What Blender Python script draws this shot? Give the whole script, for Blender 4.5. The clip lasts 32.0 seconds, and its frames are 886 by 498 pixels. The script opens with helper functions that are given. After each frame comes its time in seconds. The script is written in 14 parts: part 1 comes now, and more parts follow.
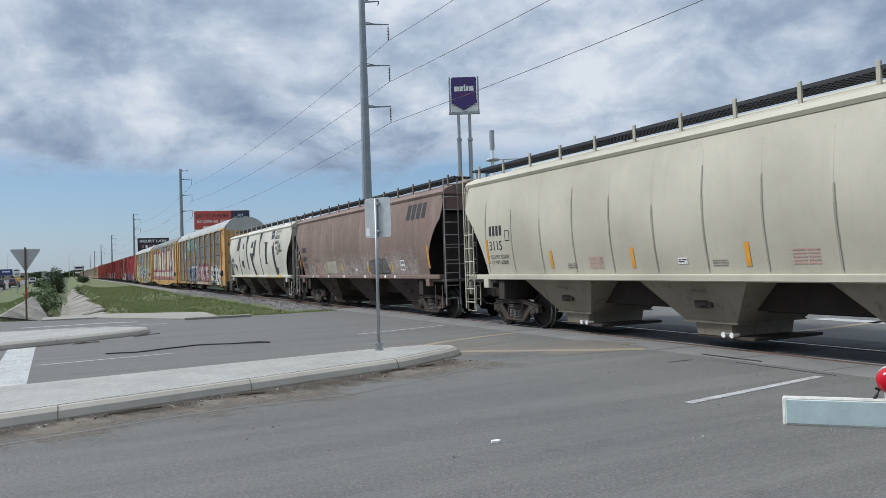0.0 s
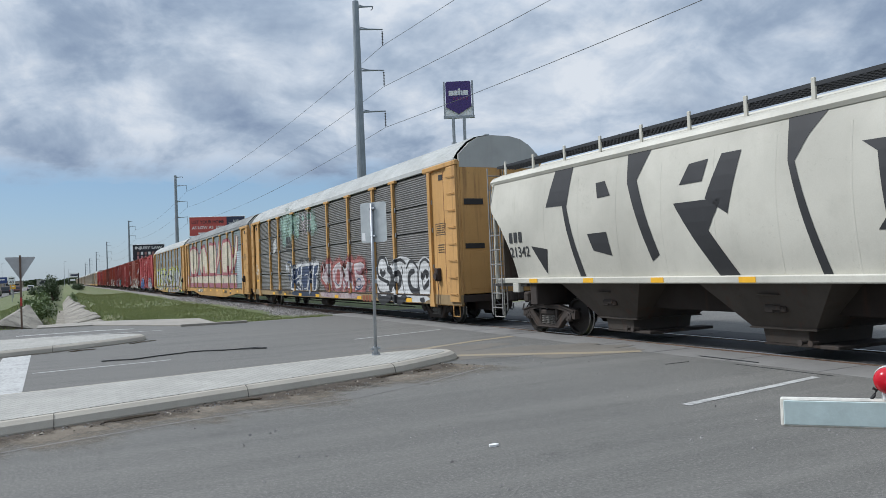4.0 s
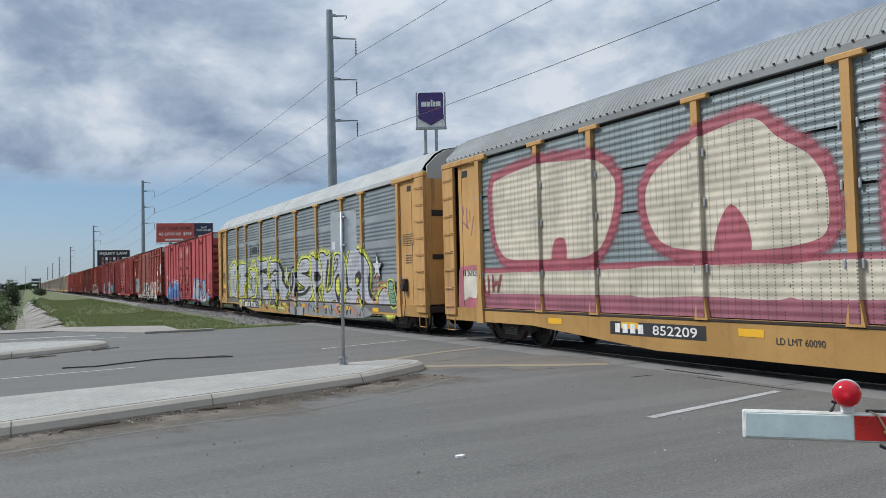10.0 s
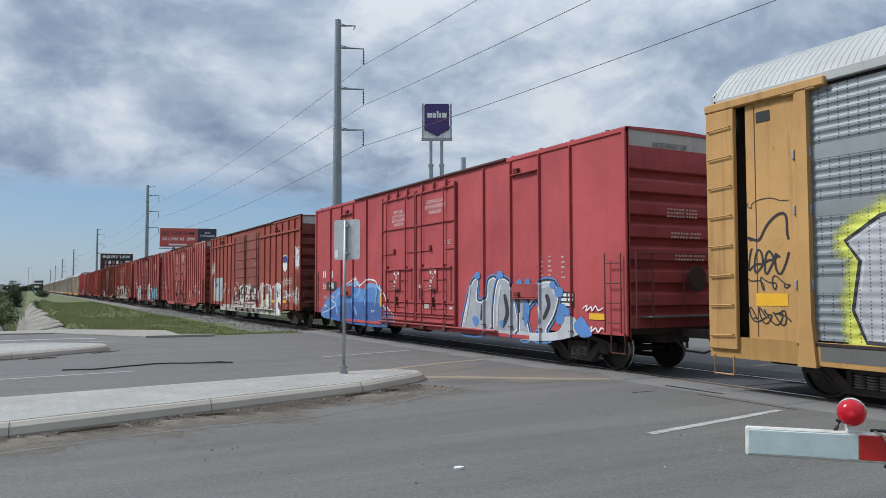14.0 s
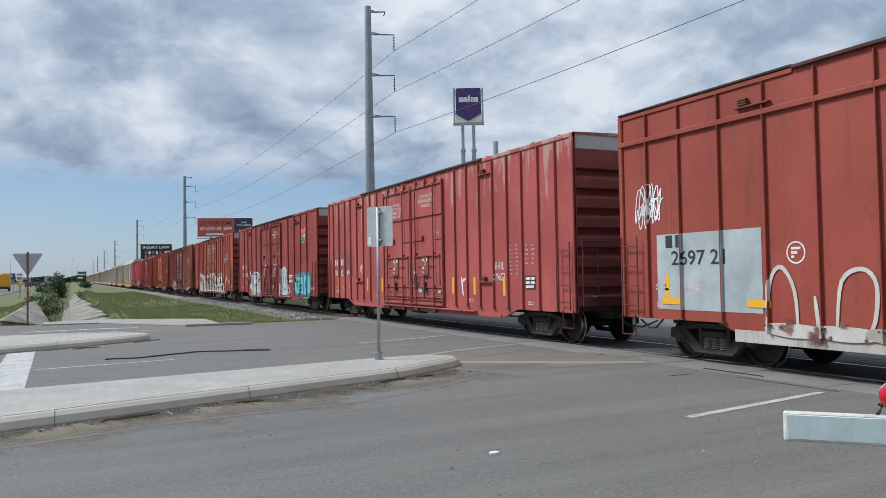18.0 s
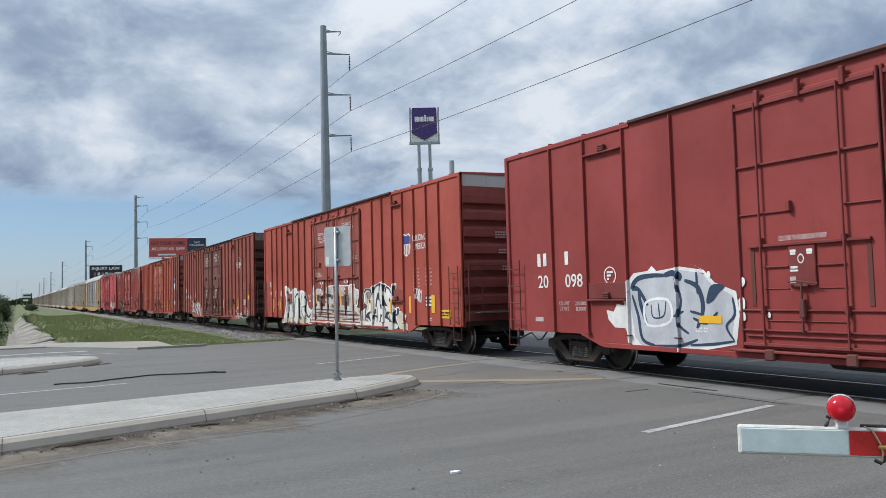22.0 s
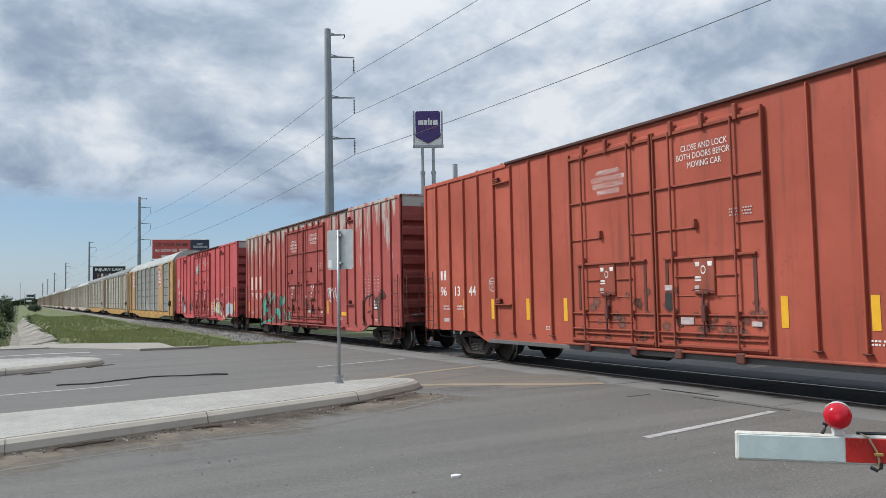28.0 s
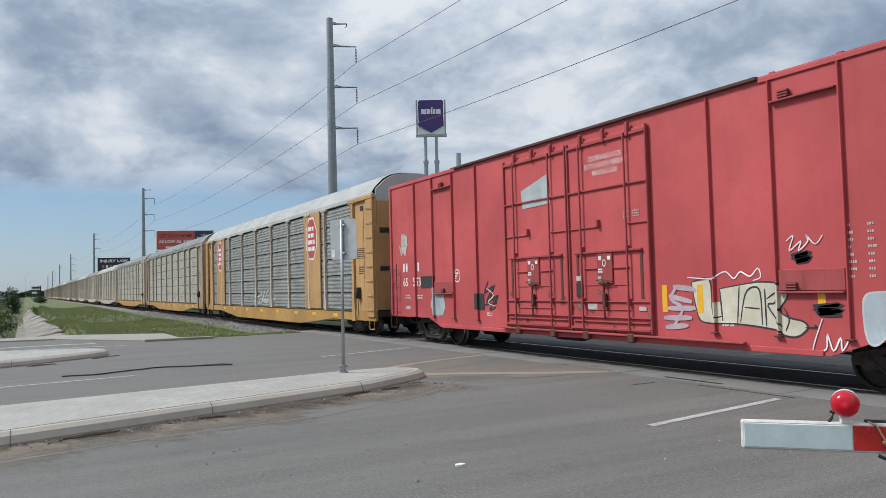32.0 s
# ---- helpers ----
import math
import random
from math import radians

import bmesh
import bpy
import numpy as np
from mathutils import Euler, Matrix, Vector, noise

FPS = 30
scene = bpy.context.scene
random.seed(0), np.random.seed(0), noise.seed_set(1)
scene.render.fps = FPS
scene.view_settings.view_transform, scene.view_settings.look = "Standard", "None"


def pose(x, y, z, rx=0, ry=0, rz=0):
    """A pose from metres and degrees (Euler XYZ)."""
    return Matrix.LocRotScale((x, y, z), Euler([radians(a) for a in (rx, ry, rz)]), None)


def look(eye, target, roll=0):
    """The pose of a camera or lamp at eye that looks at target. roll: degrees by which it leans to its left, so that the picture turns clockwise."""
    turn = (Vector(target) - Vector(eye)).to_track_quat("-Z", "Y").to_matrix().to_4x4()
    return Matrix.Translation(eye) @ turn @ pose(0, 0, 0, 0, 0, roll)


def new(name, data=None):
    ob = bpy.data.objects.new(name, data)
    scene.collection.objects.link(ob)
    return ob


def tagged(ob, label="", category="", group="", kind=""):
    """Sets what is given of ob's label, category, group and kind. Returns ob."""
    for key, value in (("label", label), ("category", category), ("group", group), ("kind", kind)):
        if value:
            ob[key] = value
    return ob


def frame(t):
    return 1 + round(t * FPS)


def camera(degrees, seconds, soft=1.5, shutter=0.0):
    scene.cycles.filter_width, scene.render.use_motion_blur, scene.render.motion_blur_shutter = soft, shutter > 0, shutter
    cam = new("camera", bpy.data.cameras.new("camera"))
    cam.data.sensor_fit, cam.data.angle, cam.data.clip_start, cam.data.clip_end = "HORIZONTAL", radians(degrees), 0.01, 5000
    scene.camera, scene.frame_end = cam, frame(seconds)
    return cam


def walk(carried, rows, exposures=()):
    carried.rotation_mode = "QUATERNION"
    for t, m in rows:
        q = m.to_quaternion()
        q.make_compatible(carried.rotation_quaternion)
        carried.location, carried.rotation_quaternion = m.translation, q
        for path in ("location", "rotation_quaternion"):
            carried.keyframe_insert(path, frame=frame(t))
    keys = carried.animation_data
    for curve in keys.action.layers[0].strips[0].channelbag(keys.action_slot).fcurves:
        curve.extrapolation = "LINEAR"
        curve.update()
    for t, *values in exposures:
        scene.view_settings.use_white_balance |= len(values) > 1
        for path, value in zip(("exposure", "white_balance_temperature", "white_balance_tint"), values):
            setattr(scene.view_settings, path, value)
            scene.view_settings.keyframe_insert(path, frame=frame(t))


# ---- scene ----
from mathutils import geometry

# Camera: carried by hand beside the road, turning a little.  t, x, y, z, yaw, pitch, roll
PATH = [
    (0.0, 0.004, 0.006, 1.755, -26.03, 1.11, -1.78),
    (0.5, -0.003, 0.009, 1.752, -26.22, 1.39, -1.77),
    (1.0, -0.002, 0.016, 1.754, -26.16, 1.32, -1.98),
    (1.5, -0.001, 0.020, 1.755, -26.03, 1.11, -2.32),
    (2.0, -0.001, 0.016, 1.749, -26.19, 1.20, -2.47),
    (2.5, 0.002, 0.021, 1.751, -26.09, 1.48, -2.41),
    (3.0, -0.007, 0.013, 1.757, -25.79, 1.44, -2.36),
    (3.5, 0.005, 0.011, 1.756, -26.03, 1.36, -2.34),
    (5.5, -0.008, -0.004, 1.754, -26.85, 2.11, -2.26),
    (6.0, -0.009, -0.008, 1.751, -26.63, 2.43, -2.28),
    (6.5, -0.008, -0.004, 1.754, -26.49, 2.37, -2.20),
    (7.0, -0.013, -0.012, 1.748, -26.39, 2.27, -2.00),
    (7.5, -0.002, -0.007, 1.747, -26.48, 2.21, -1.91),
    (8.0, -0.010, -0.010, 1.748, -26.98, 2.04, -1.75),
    (8.5, -0.002, -0.003, 1.752, -27.61, 1.92, -1.56),
    (9.0, 0.005, 0.010, 1.753, -27.89, 1.91, -1.57),
    (9.5, -0.002, 0.007, 1.744, -27.90, 1.95, -1.36),
    (10.0, 0.003, 0.004, 1.749, -28.61, 2.14, -1.41),
    (10.5, 0.018, -0.001, 1.748, -30.43, 2.37, -1.30),
    (11.0, 0.011, -0.005, 1.751, -32.38, 2.93, -0.92),
    (11.5, 0.012, 0.001, 1.748, -33.17, 3.46, -0.48),
    (12.0, 0.008, 0.000, 1.754, -33.91, 3.51, 0.48),
    (12.5, 0.030, 0.020, 1.752, -34.92, 3.76, 0.59),
    (13.0, 0.009, 0.007, 1.745, -34.76, 4.07, 0.31),
    (13.5, 0.011, 0.011, 1.743, -31.97, 3.72, -0.12),
    (14.0, 0.004, 0.019, 1.738, -28.41, 2.98, -0.07),
    (14.5, -0.009, -0.009, 1.748, -26.50, 2.78, -0.12),
    (16.5, -0.023, -0.019, 1.748, -28.71, 1.74, -0.12),
    (17.0, -0.011, -0.004, 1.744, -27.98, 1.52, -0.50),
    (17.5, 0.005, 0.019, 1.752, -26.69, 1.54, -0.93),
    (18.0, 0.037, 0.030, 1.745, -25.85, 1.89, -0.97),
    (18.5, 0.040, 0.010, 1.739, -25.63, 1.98, -1.41),
    (19.0, 0.011, -0.011, 1.746, -26.21, 1.68, -1.87),
    (19.5, -0.011, -0.018, 1.742, -27.26, 1.55, -1.64),
    (20.0, -0.019, -0.018, 1.743, -27.95, 1.73, -1.53),
    (20.5, -0.013, -0.012, 1.742, -28.38, 2.42, -1.64),
    (21.0, -0.012, -0.016, 1.754, -28.65, 3.07, -1.71),
    (21.5, -0.014, -0.010, 1.747, -28.81, 3.33, -1.48),
    (22.0, -0.011, -0.002, 1.755, -29.12, 3.21, -1.52),
    (22.5, -0.027, -0.015, 1.755, -29.35, 3.01, -1.61),
    (23.0, -0.010, -0.007, 1.745, -29.29, 2.91, -1.87),
    (23.5, 0.001, -0.008, 1.746, -29.14, 3.13, -1.98),
    (24.0, 0.005, -0.007, 1.754, -28.79, 3.35, -1.89),
    (24.5, 0.023, 0.019, 1.753, -28.22, 3.19, -1.43),
    (25.0, 0.010, 0.007, 1.748, -27.99, 2.72, -1.41),
    (25.5, 0.012, -0.002, 1.745, -27.70, 2.47, -1.46),
    (27.5, -0.020, -0.031, 1.756, -28.46, 3.36, -1.02),
    (28.0, -0.018, -0.032, 1.763, -28.91, 3.46, -1.14),
    (28.5, -0.011, -0.017, 1.759, -29.02, 3.49, -1.02),
    (29.0, -0.008, -0.002, 1.751, -28.29, 3.24, -1.14),
    (29.5, 0.004, 0.015, 1.751, -27.57, 2.94, -1.28),
    (30.0, 0.008, 0.011, 1.756, -27.32, 2.74, -1.22),
    (30.5, -0.004, -0.002, 1.755, -27.20, 2.74, -1.15),
    (31.0, 0.009, 0.007, 1.744, -27.18, 2.92, -1.47),
    (31.5, 0.000, -0.007, 1.743, -27.69, 2.87, -1.41),
    (32.0, 0.007, -0.005, 1.761, -28.60, 2.67, -1.49),
]


def view(x, y, z, yaw, pitch, roll):
    return pose(x, y, z, 0, 0, yaw) @ pose(0, 0, 0, 90 + pitch) @ pose(0, 0, 0, 0, 0, roll)


cam = camera(60.0, 32.0, soft=0.85, shutter=0.0)
walk(cam, [(t, view(*m)) for t, *m in PATH], exposures=[(0, -0.05, 6150, 10), (3.0, -0.04, 6150, 10), (8.5, -0.08, 6150, 10), (11.0, -0.15, 6150, 10), (13.0, -0.2, 6100, 10), (14.5, -0.07, 6150, 10), (17.0, 0.0, 6200, 10), (22.0, 0.02, 6200, 10), (24.0, -0.05, 6200, 10), (25.0, 0.02, 6300, 10), (28.0, 0.05, 6400, 10), (30.0, 0.02, 6400, 10), (32.0, -0.02, 6350, 10)])

# ---- world: broken cloud, blue towards the horizon, soft sun ----
SUN_EL, SUN_AZ = 48.0, -56.0      # azimuth from +y towards +x
world = bpy.data.worlds.new("sky")
scene.world = world
world.use_nodes = True
wn, wl = world.node_tree.nodes, world.node_tree.links
wn.clear()


def wnode(kind, **props):
    n = wn.new(kind)
    for k, v in props.items():
        if k == "inputs":
            for i, val in v.items():
                n.inputs[i].default_value = val
        elif k == "operation":
            n.operation = v
        elif k == "data_type":
            n.data_type = v
        elif k == "blend_type":
            n.blend_type = v
    return n


def wmath(op, a, b=None, clamp=False):
    n = wnode("ShaderNodeMath", operation=op)
    n.use_clamp = clamp
    for i, v in enumerate((a, b)):
        if v is None:
            continue
        if isinstance(v, (int, float)):
            n.inputs[i].default_value = v
        else:
            wl.new(v, n.inputs[i])
    return n.outputs[0]


def wramp(fac, stops):
    n = wn.new("ShaderNodeValToRGB")
    el = n.color_ramp.elements
    while len(el) < len(stops):
        el.new(0.5)
    for e, (p, c) in zip(el, stops):
        e.position, e.color = p, (*c, 1)
    wl.new(fac, n.inputs[0])
    return n.outputs[0]


def wmix(fac, a, b):
    n = wnode("ShaderNodeMix", data_type="RGBA")
    if isinstance(fac, (int, float)):
        n.inputs[0].default_value = fac
    else:
        wl.new(fac, n.inputs[0])
    for i, v in ((6, a), (7, b)):
        if isinstance(v, tuple):
            n.inputs[i].default_value = (*v, 1)
        else:
            wl.new(v, n.inputs[i])
    return n.outputs[2]


sky = wn.new("ShaderNodeTexSky")
sky.sky_type, sky.sun_disc = "NISHITA", False
sky.sun_elevation, sky.sun_rotation = radians(SUN_EL), radians(SUN_AZ)
coord = wn.new("ShaderNodeTexCoord")
sep = wn.new("ShaderNodeSeparateXYZ")
wl.new(coord.outputs["Generated"], sep.inputs[0])
up = wmath("MAXIMUM", sep.outputs[2], 0.0)
flat = wmath("ADD", up, 0.42)
comb = wn.new("ShaderNodeCombineXYZ")
wl.new(wmath("DIVIDE", sep.outputs[0], flat), comb.inputs[0])
wl.new(wmath("DIVIDE", sep.outputs[1], flat), comb.inputs[1])


def wnoise(scale, detail, rough, shift):
    mp = wn.new("ShaderNodeMapping")
    mp.inputs["Location"].default_value = shift
    wl.new(comb.outputs[0], mp.inputs[0])
    n = wnode("ShaderNodeTexNoise", inputs={"Scale": scale, "Detail": detail, "Roughness": rough, "Distortion": 0.35})
    wl.new(mp.outputs[0], n.inputs["Vector"])
    return n.outputs[0]


big, mid, fine = wnoise(1.05, 3, 0.5, (3.1, 1.7, 0)), wnoise(2.3, 6, 0.56, (0.4, 5.2, 2)), wnoise(6.4, 7, 0.6, (7.7, 2.2, 5))
body = wmath("ADD", wmath("MULTIPLY", big, 0.24), wmath("ADD", wmath("MULTIPLY", mid, 0.42), wmath("MULTIPLY", fine, 0.34)))
# how thick the cloud is: thin towards the horizon
rise = wramp(up, [(0.0, (0, 0, 0)), (0.075, (0.06, 0.06, 0.06)), (0.15, (0.75, 0.75, 0.75)), (0.24, (1, 1, 1))])
thin = wmath("ADD", body, wmath("MULTIPLY", wmath("SUBTRACT", rise, 0.72), 0.5))
mask = wramp(thin, [(0.34, (0, 0, 0)), (0.49, (1, 1, 1))])
tone = wramp(body, [(0.425, (0.96, 0.99, 1.02)), (0.475, (0.68, 0.765, 0.87)), (0.525, (0.45, 0.55, 0.68)), (0.595, (0.28, 0.365, 0.51))])
veil = wramp(mid, [(0.40, (0.88, 0.93, 0.99)), (0.49, (0.58, 0.67, 0.79)), (0.60, (0.32, 0.40, 0.54))])
cloud = wmix(0.36, tone, veil)
blue = wmix(0.6, wmix(1.0, sky.outputs[0], sky.outputs[0]), wramp(up, [(0.0, (5.6, 7.0, 8.2)), (0.08, (4.0, 6.3, 8.8)), (0.2, (2.6, 5.0, 8.4)), (1.0, (1.8, 3.5, 6.6))]))
scaled = wnode("ShaderNodeVectorMath", operation="SCALE")
wl.new(cloud, scaled.inputs[0])
# the cloud is brighter overhead than low down
wl.new(wmath("MULTIPLY", wramp(up, [(0.30, (0.95, 0.95, 0.95)), (0.75, (1.5, 1.5, 1.5)), (1.0, (1.7, 1.7, 1.7))]), 9.9), scaled.inputs["Scale"])
final = wmix(mask, blue, scaled.outputs[0])
bg = wn.new("ShaderNodeBackground")
bg.inputs[1].default_value = 0.085
wl.new(final, bg.inputs[0])
wo = wn.new("ShaderNodeOutputWorld")
wl.new(bg.outputs[0], wo.inputs[0])

sun_data = bpy.data.lights.new("sun", "SUN")
sun_data.energy, sun_data.angle, sun_data.color = 3.9, radians(12), (1.0, 0.985, 0.96)
sun = new("sun", sun_data)
se, sa = radians(SUN_EL), radians(SUN_AZ)
sun.matrix_world = look((math.sin(sa) * math.cos(se) * 90, math.cos(sa) * math.cos(se) * 90, math.sin(se) * 90), (0, 0, 0))

# ---- helpers for materials and meshes ----
def nodes_of(name):
    m = bpy.data.materials.new(name)
    m.use_nodes = True
    nt = m.node_tree
    return m, nt, nt.nodes["Principled BSDF"]


class Shade:
    """A small writer of node trees."""

    def __init__(self, name):
        self.mat, self.nt, self.bsdf = nodes_of(name)
        self.co = self.nt.nodes.new("ShaderNodeTexCoord").outputs["Object"]

    def link(self, a, b):
        self.nt.links.new(a, b)

    def noise(self, scale, detail=5, rough=0.55, stretch=(1, 1, 1), shift=(0, 0, 0)):
        mp = self.nt.nodes.new("ShaderNodeMapping")
        mp.inputs["Scale"].default_value, mp.inputs["Location"].default_value = stretch, shift
        self.link(self.co, mp.inputs[0])
        n = self.nt.nodes.new("ShaderNodeTexNoise")
        n.inputs["Scale"].default_value, n.inputs["Detail"].default_value, n.inputs["Roughness"].default_value = scale, detail, rough
        self.link(mp.outputs[0], n.inputs["Vector"])
        return n.outputs[0]

    def ramp(self, fac, *stops):
        n = self.nt.nodes.new("ShaderNodeValToRGB")
        el = n.color_ramp.elements
        while len(el) < len(stops):
            el.new(0.5)
        for e, (p, c) in zip(el, stops):
            c = (c, c, c) if isinstance(c, (int, float)) else c
            e.position, e.color = p, (*c, 1)
        self.link(fac, n.inputs[0])
        return n.outputs[0]

    def mix(self, fac, a, b, how="MIX"):
        n = self.nt.nodes.new("ShaderNodeMix")
        n.data_type, n.blend_type = "RGBA", how
        for i, v in ((0, fac), (6, a), (7, b)):
            if isinstance(v, (int, float)):
                n.inputs[i].default_value = v
            elif isinstance(v, tuple):
                n.inputs[i].default_value = (*v, 1)
            else:
                self.link(v, n.inputs[i])
        return n.outputs[2]

    def math(self, op, a, b):
        n = self.nt.nodes.new("ShaderNodeMath")
        n.operation = op
        for i, v in enumerate((a, b)):
            if isinstance(v, (int, float)):
                n.inputs[i].default_value = v
            else:
                self.link(v, n.inputs[i])
        return n.outputs[0]

    def done(self, color, rough=0.6, metal=0.0, bump=None, depth=0.3, dist=0.01):
        for key, v in (("Base Color", color), ("Roughness", rough), ("Metallic", metal)):
            if isinstance(v, (int, float)):
                self.bsdf.inputs[key].default_value = v
            elif isinstance(v, tuple):
                self.bsdf.inputs[key].default_value = (*v, 1)
            else:
                self.link(v, self.bsdf.inputs[key])
        if bump is not None:
            b = self.nt.nodes.new("ShaderNodeBump")
            b.inputs["Strength"].default_value, b.inputs["Distance"].default_value = depth, dist
            self.link(bump, b.inputs["Height"])
            self.link(b.outputs[0], self.bsdf.inputs["Normal"])
        return self.mat


def dark(c, k):
    return tuple(v * k for v in c)


def paint(name, base, rust=(0.10, 0.045, 0.03), wear=0.35, seed=0.0, rough=0.55, bare=None, bare_amount=0.0, grime=0.5, soot=None):
    """Weathered paint: faded clouds, vertical rust streaks, fine grain; bare: a pale undercoat that shows in streaks."""
    s = Shade(name)
    sh = (seed * 7.3, seed * 3.1, seed * 1.7)
    fade = s.noise(0.5, 4, 0.5, shift=sh)
    cloudy = s.noise(2.6, 5, 0.6, shift=sh)
    streak = s.noise(1.0, 6, 0.62, stretch=(5, 5, 0.35), shift=sh)
    grain = s.noise(45, 4, 0.6, shift=sh)
    col = s.mix(s.ramp(fade, (0.35, 0.0), (0.65, 1.0)), dark(base, 0.86), tuple(min(1, v * 1.1 + 0.008) for v in base))
    col = s.mix(s.ramp(cloudy, (0.5, 0.0), (0.8, 0.5 * grime)), col, dark(base, 0.62))
    col = s.mix(s.ramp(streak, (0.55, 0.0), (0.55 + 0.3 * (1.1 - wear), wear)), col, rust)
    if bare:
        big = s.noise(0.9, 5, 0.65, stretch=(2.6, 2.6, 0.5), shift=(sh[1], sh[0], 0))
        sx = s.nt.nodes.new("ShaderNodeSeparateXYZ")
        s.link(s.co, sx.inputs[0])
        high = s.ramp(s.math("MULTIPLY", sx.outputs[2], 0.19), (0.45, 0.0), (0.95, 0.26))
        col = s.mix(s.ramp(s.math("ADD", big, high), (0.70 - 0.2 * bare_amount, 0.0), (0.78 - 0.2 * bare_amount, 0.95)), col, bare)
    if soot:                          # a sooty stretch beyond this place along the car
        sy = s.nt.nodes.new("ShaderNodeSeparateXYZ")
        s.link(s.co, sy.inputs[0])
        along = s.math("MULTIPLY", s.math("SUBTRACT", soot, sy.outputs[1]), 0.5)
        smear = s.math("ADD", s.noise(1.5, 6, 0.7, stretch=(1.6, 1.6, 0.35), shift=(4, 2, 1)), s.math("MULTIPLY", s.noise(9, 4, 0.7, stretch=(1, 2, 0.6)), 0.25))
        amount = s.math("MULTIPLY", s.ramp(along, (0.0, 0.0), (0.35, 1.0)), s.ramp(smear, (0.53, 0.0), (0.68, 0.92)))
        col = s.mix(amount, col, (0.055, 0.032, 0.027))
    drip = s.noise(1.0, 5, 0.6, stretch=(8, 8, 0.3), shift=(sh[2], sh[0], sh[1]))
    col = s.mix(s.ramp(drip, (0.58, 0.0), (0.78, 0.10 + 0.28 * wear)), col, dark(base, 0.5))
    chips = s.math("ADD", s.math("MULTIPLY", s.noise(14, 4, 0.65, shift=sh), 0.7), s.math("MULTIPLY", s.noise(1.1, 3, 0.5, shift=(sh[1], 0, sh[2])), 0.3))
    col = s.mix(s.ramp(chips, (0.60, 0.0), (0.66, 0.15 + 0.6 * wear)), col, tuple(0.35 * a + 0.3 * b for a, b in zip(base, rust)))
    col = s.mix(s.ramp(grain, (0.3, 0.0), (0.75, 0.16)), col, dark(rust, 1.2))
    s.bsdf.inputs["Specular IOR Level"].default_value = 0.28
    rg = s.ramp(cloudy, (0.3, rough - 0.02), (0.7, min(1, rough + 0.2)))
    return s.done(col, rg, bump=grain, depth=0.12, dist=0.004)


def plain(name, base, rough=0.6, metal=0.0, var=0.25, scale=6.0, grain=60.0, bump=0.15):
    s = Shade(name)
    a, b = s.noise(scale, 5, 0.6), s.noise(grain, 3, 0.6)
    col = s.mix(s.ramp(a, (0.3, 0.0), (0.7, 1.0)), dark(base, 1 - var), tuple(min(1, v * (1 + var * 0.5)) for v in base))
    col = s.mix(s.ramp(b, (0.35, 0.0), (0.8, 0.35 * var + 0.05)), col, dark(base, 0.4))
    return s.done(col, s.ramp(a, (0.2, max(0.05, rough - 0.1)), (0.8, min(1, rough + 0.12))), metal, bump=b, depth=bump, dist=0.004)


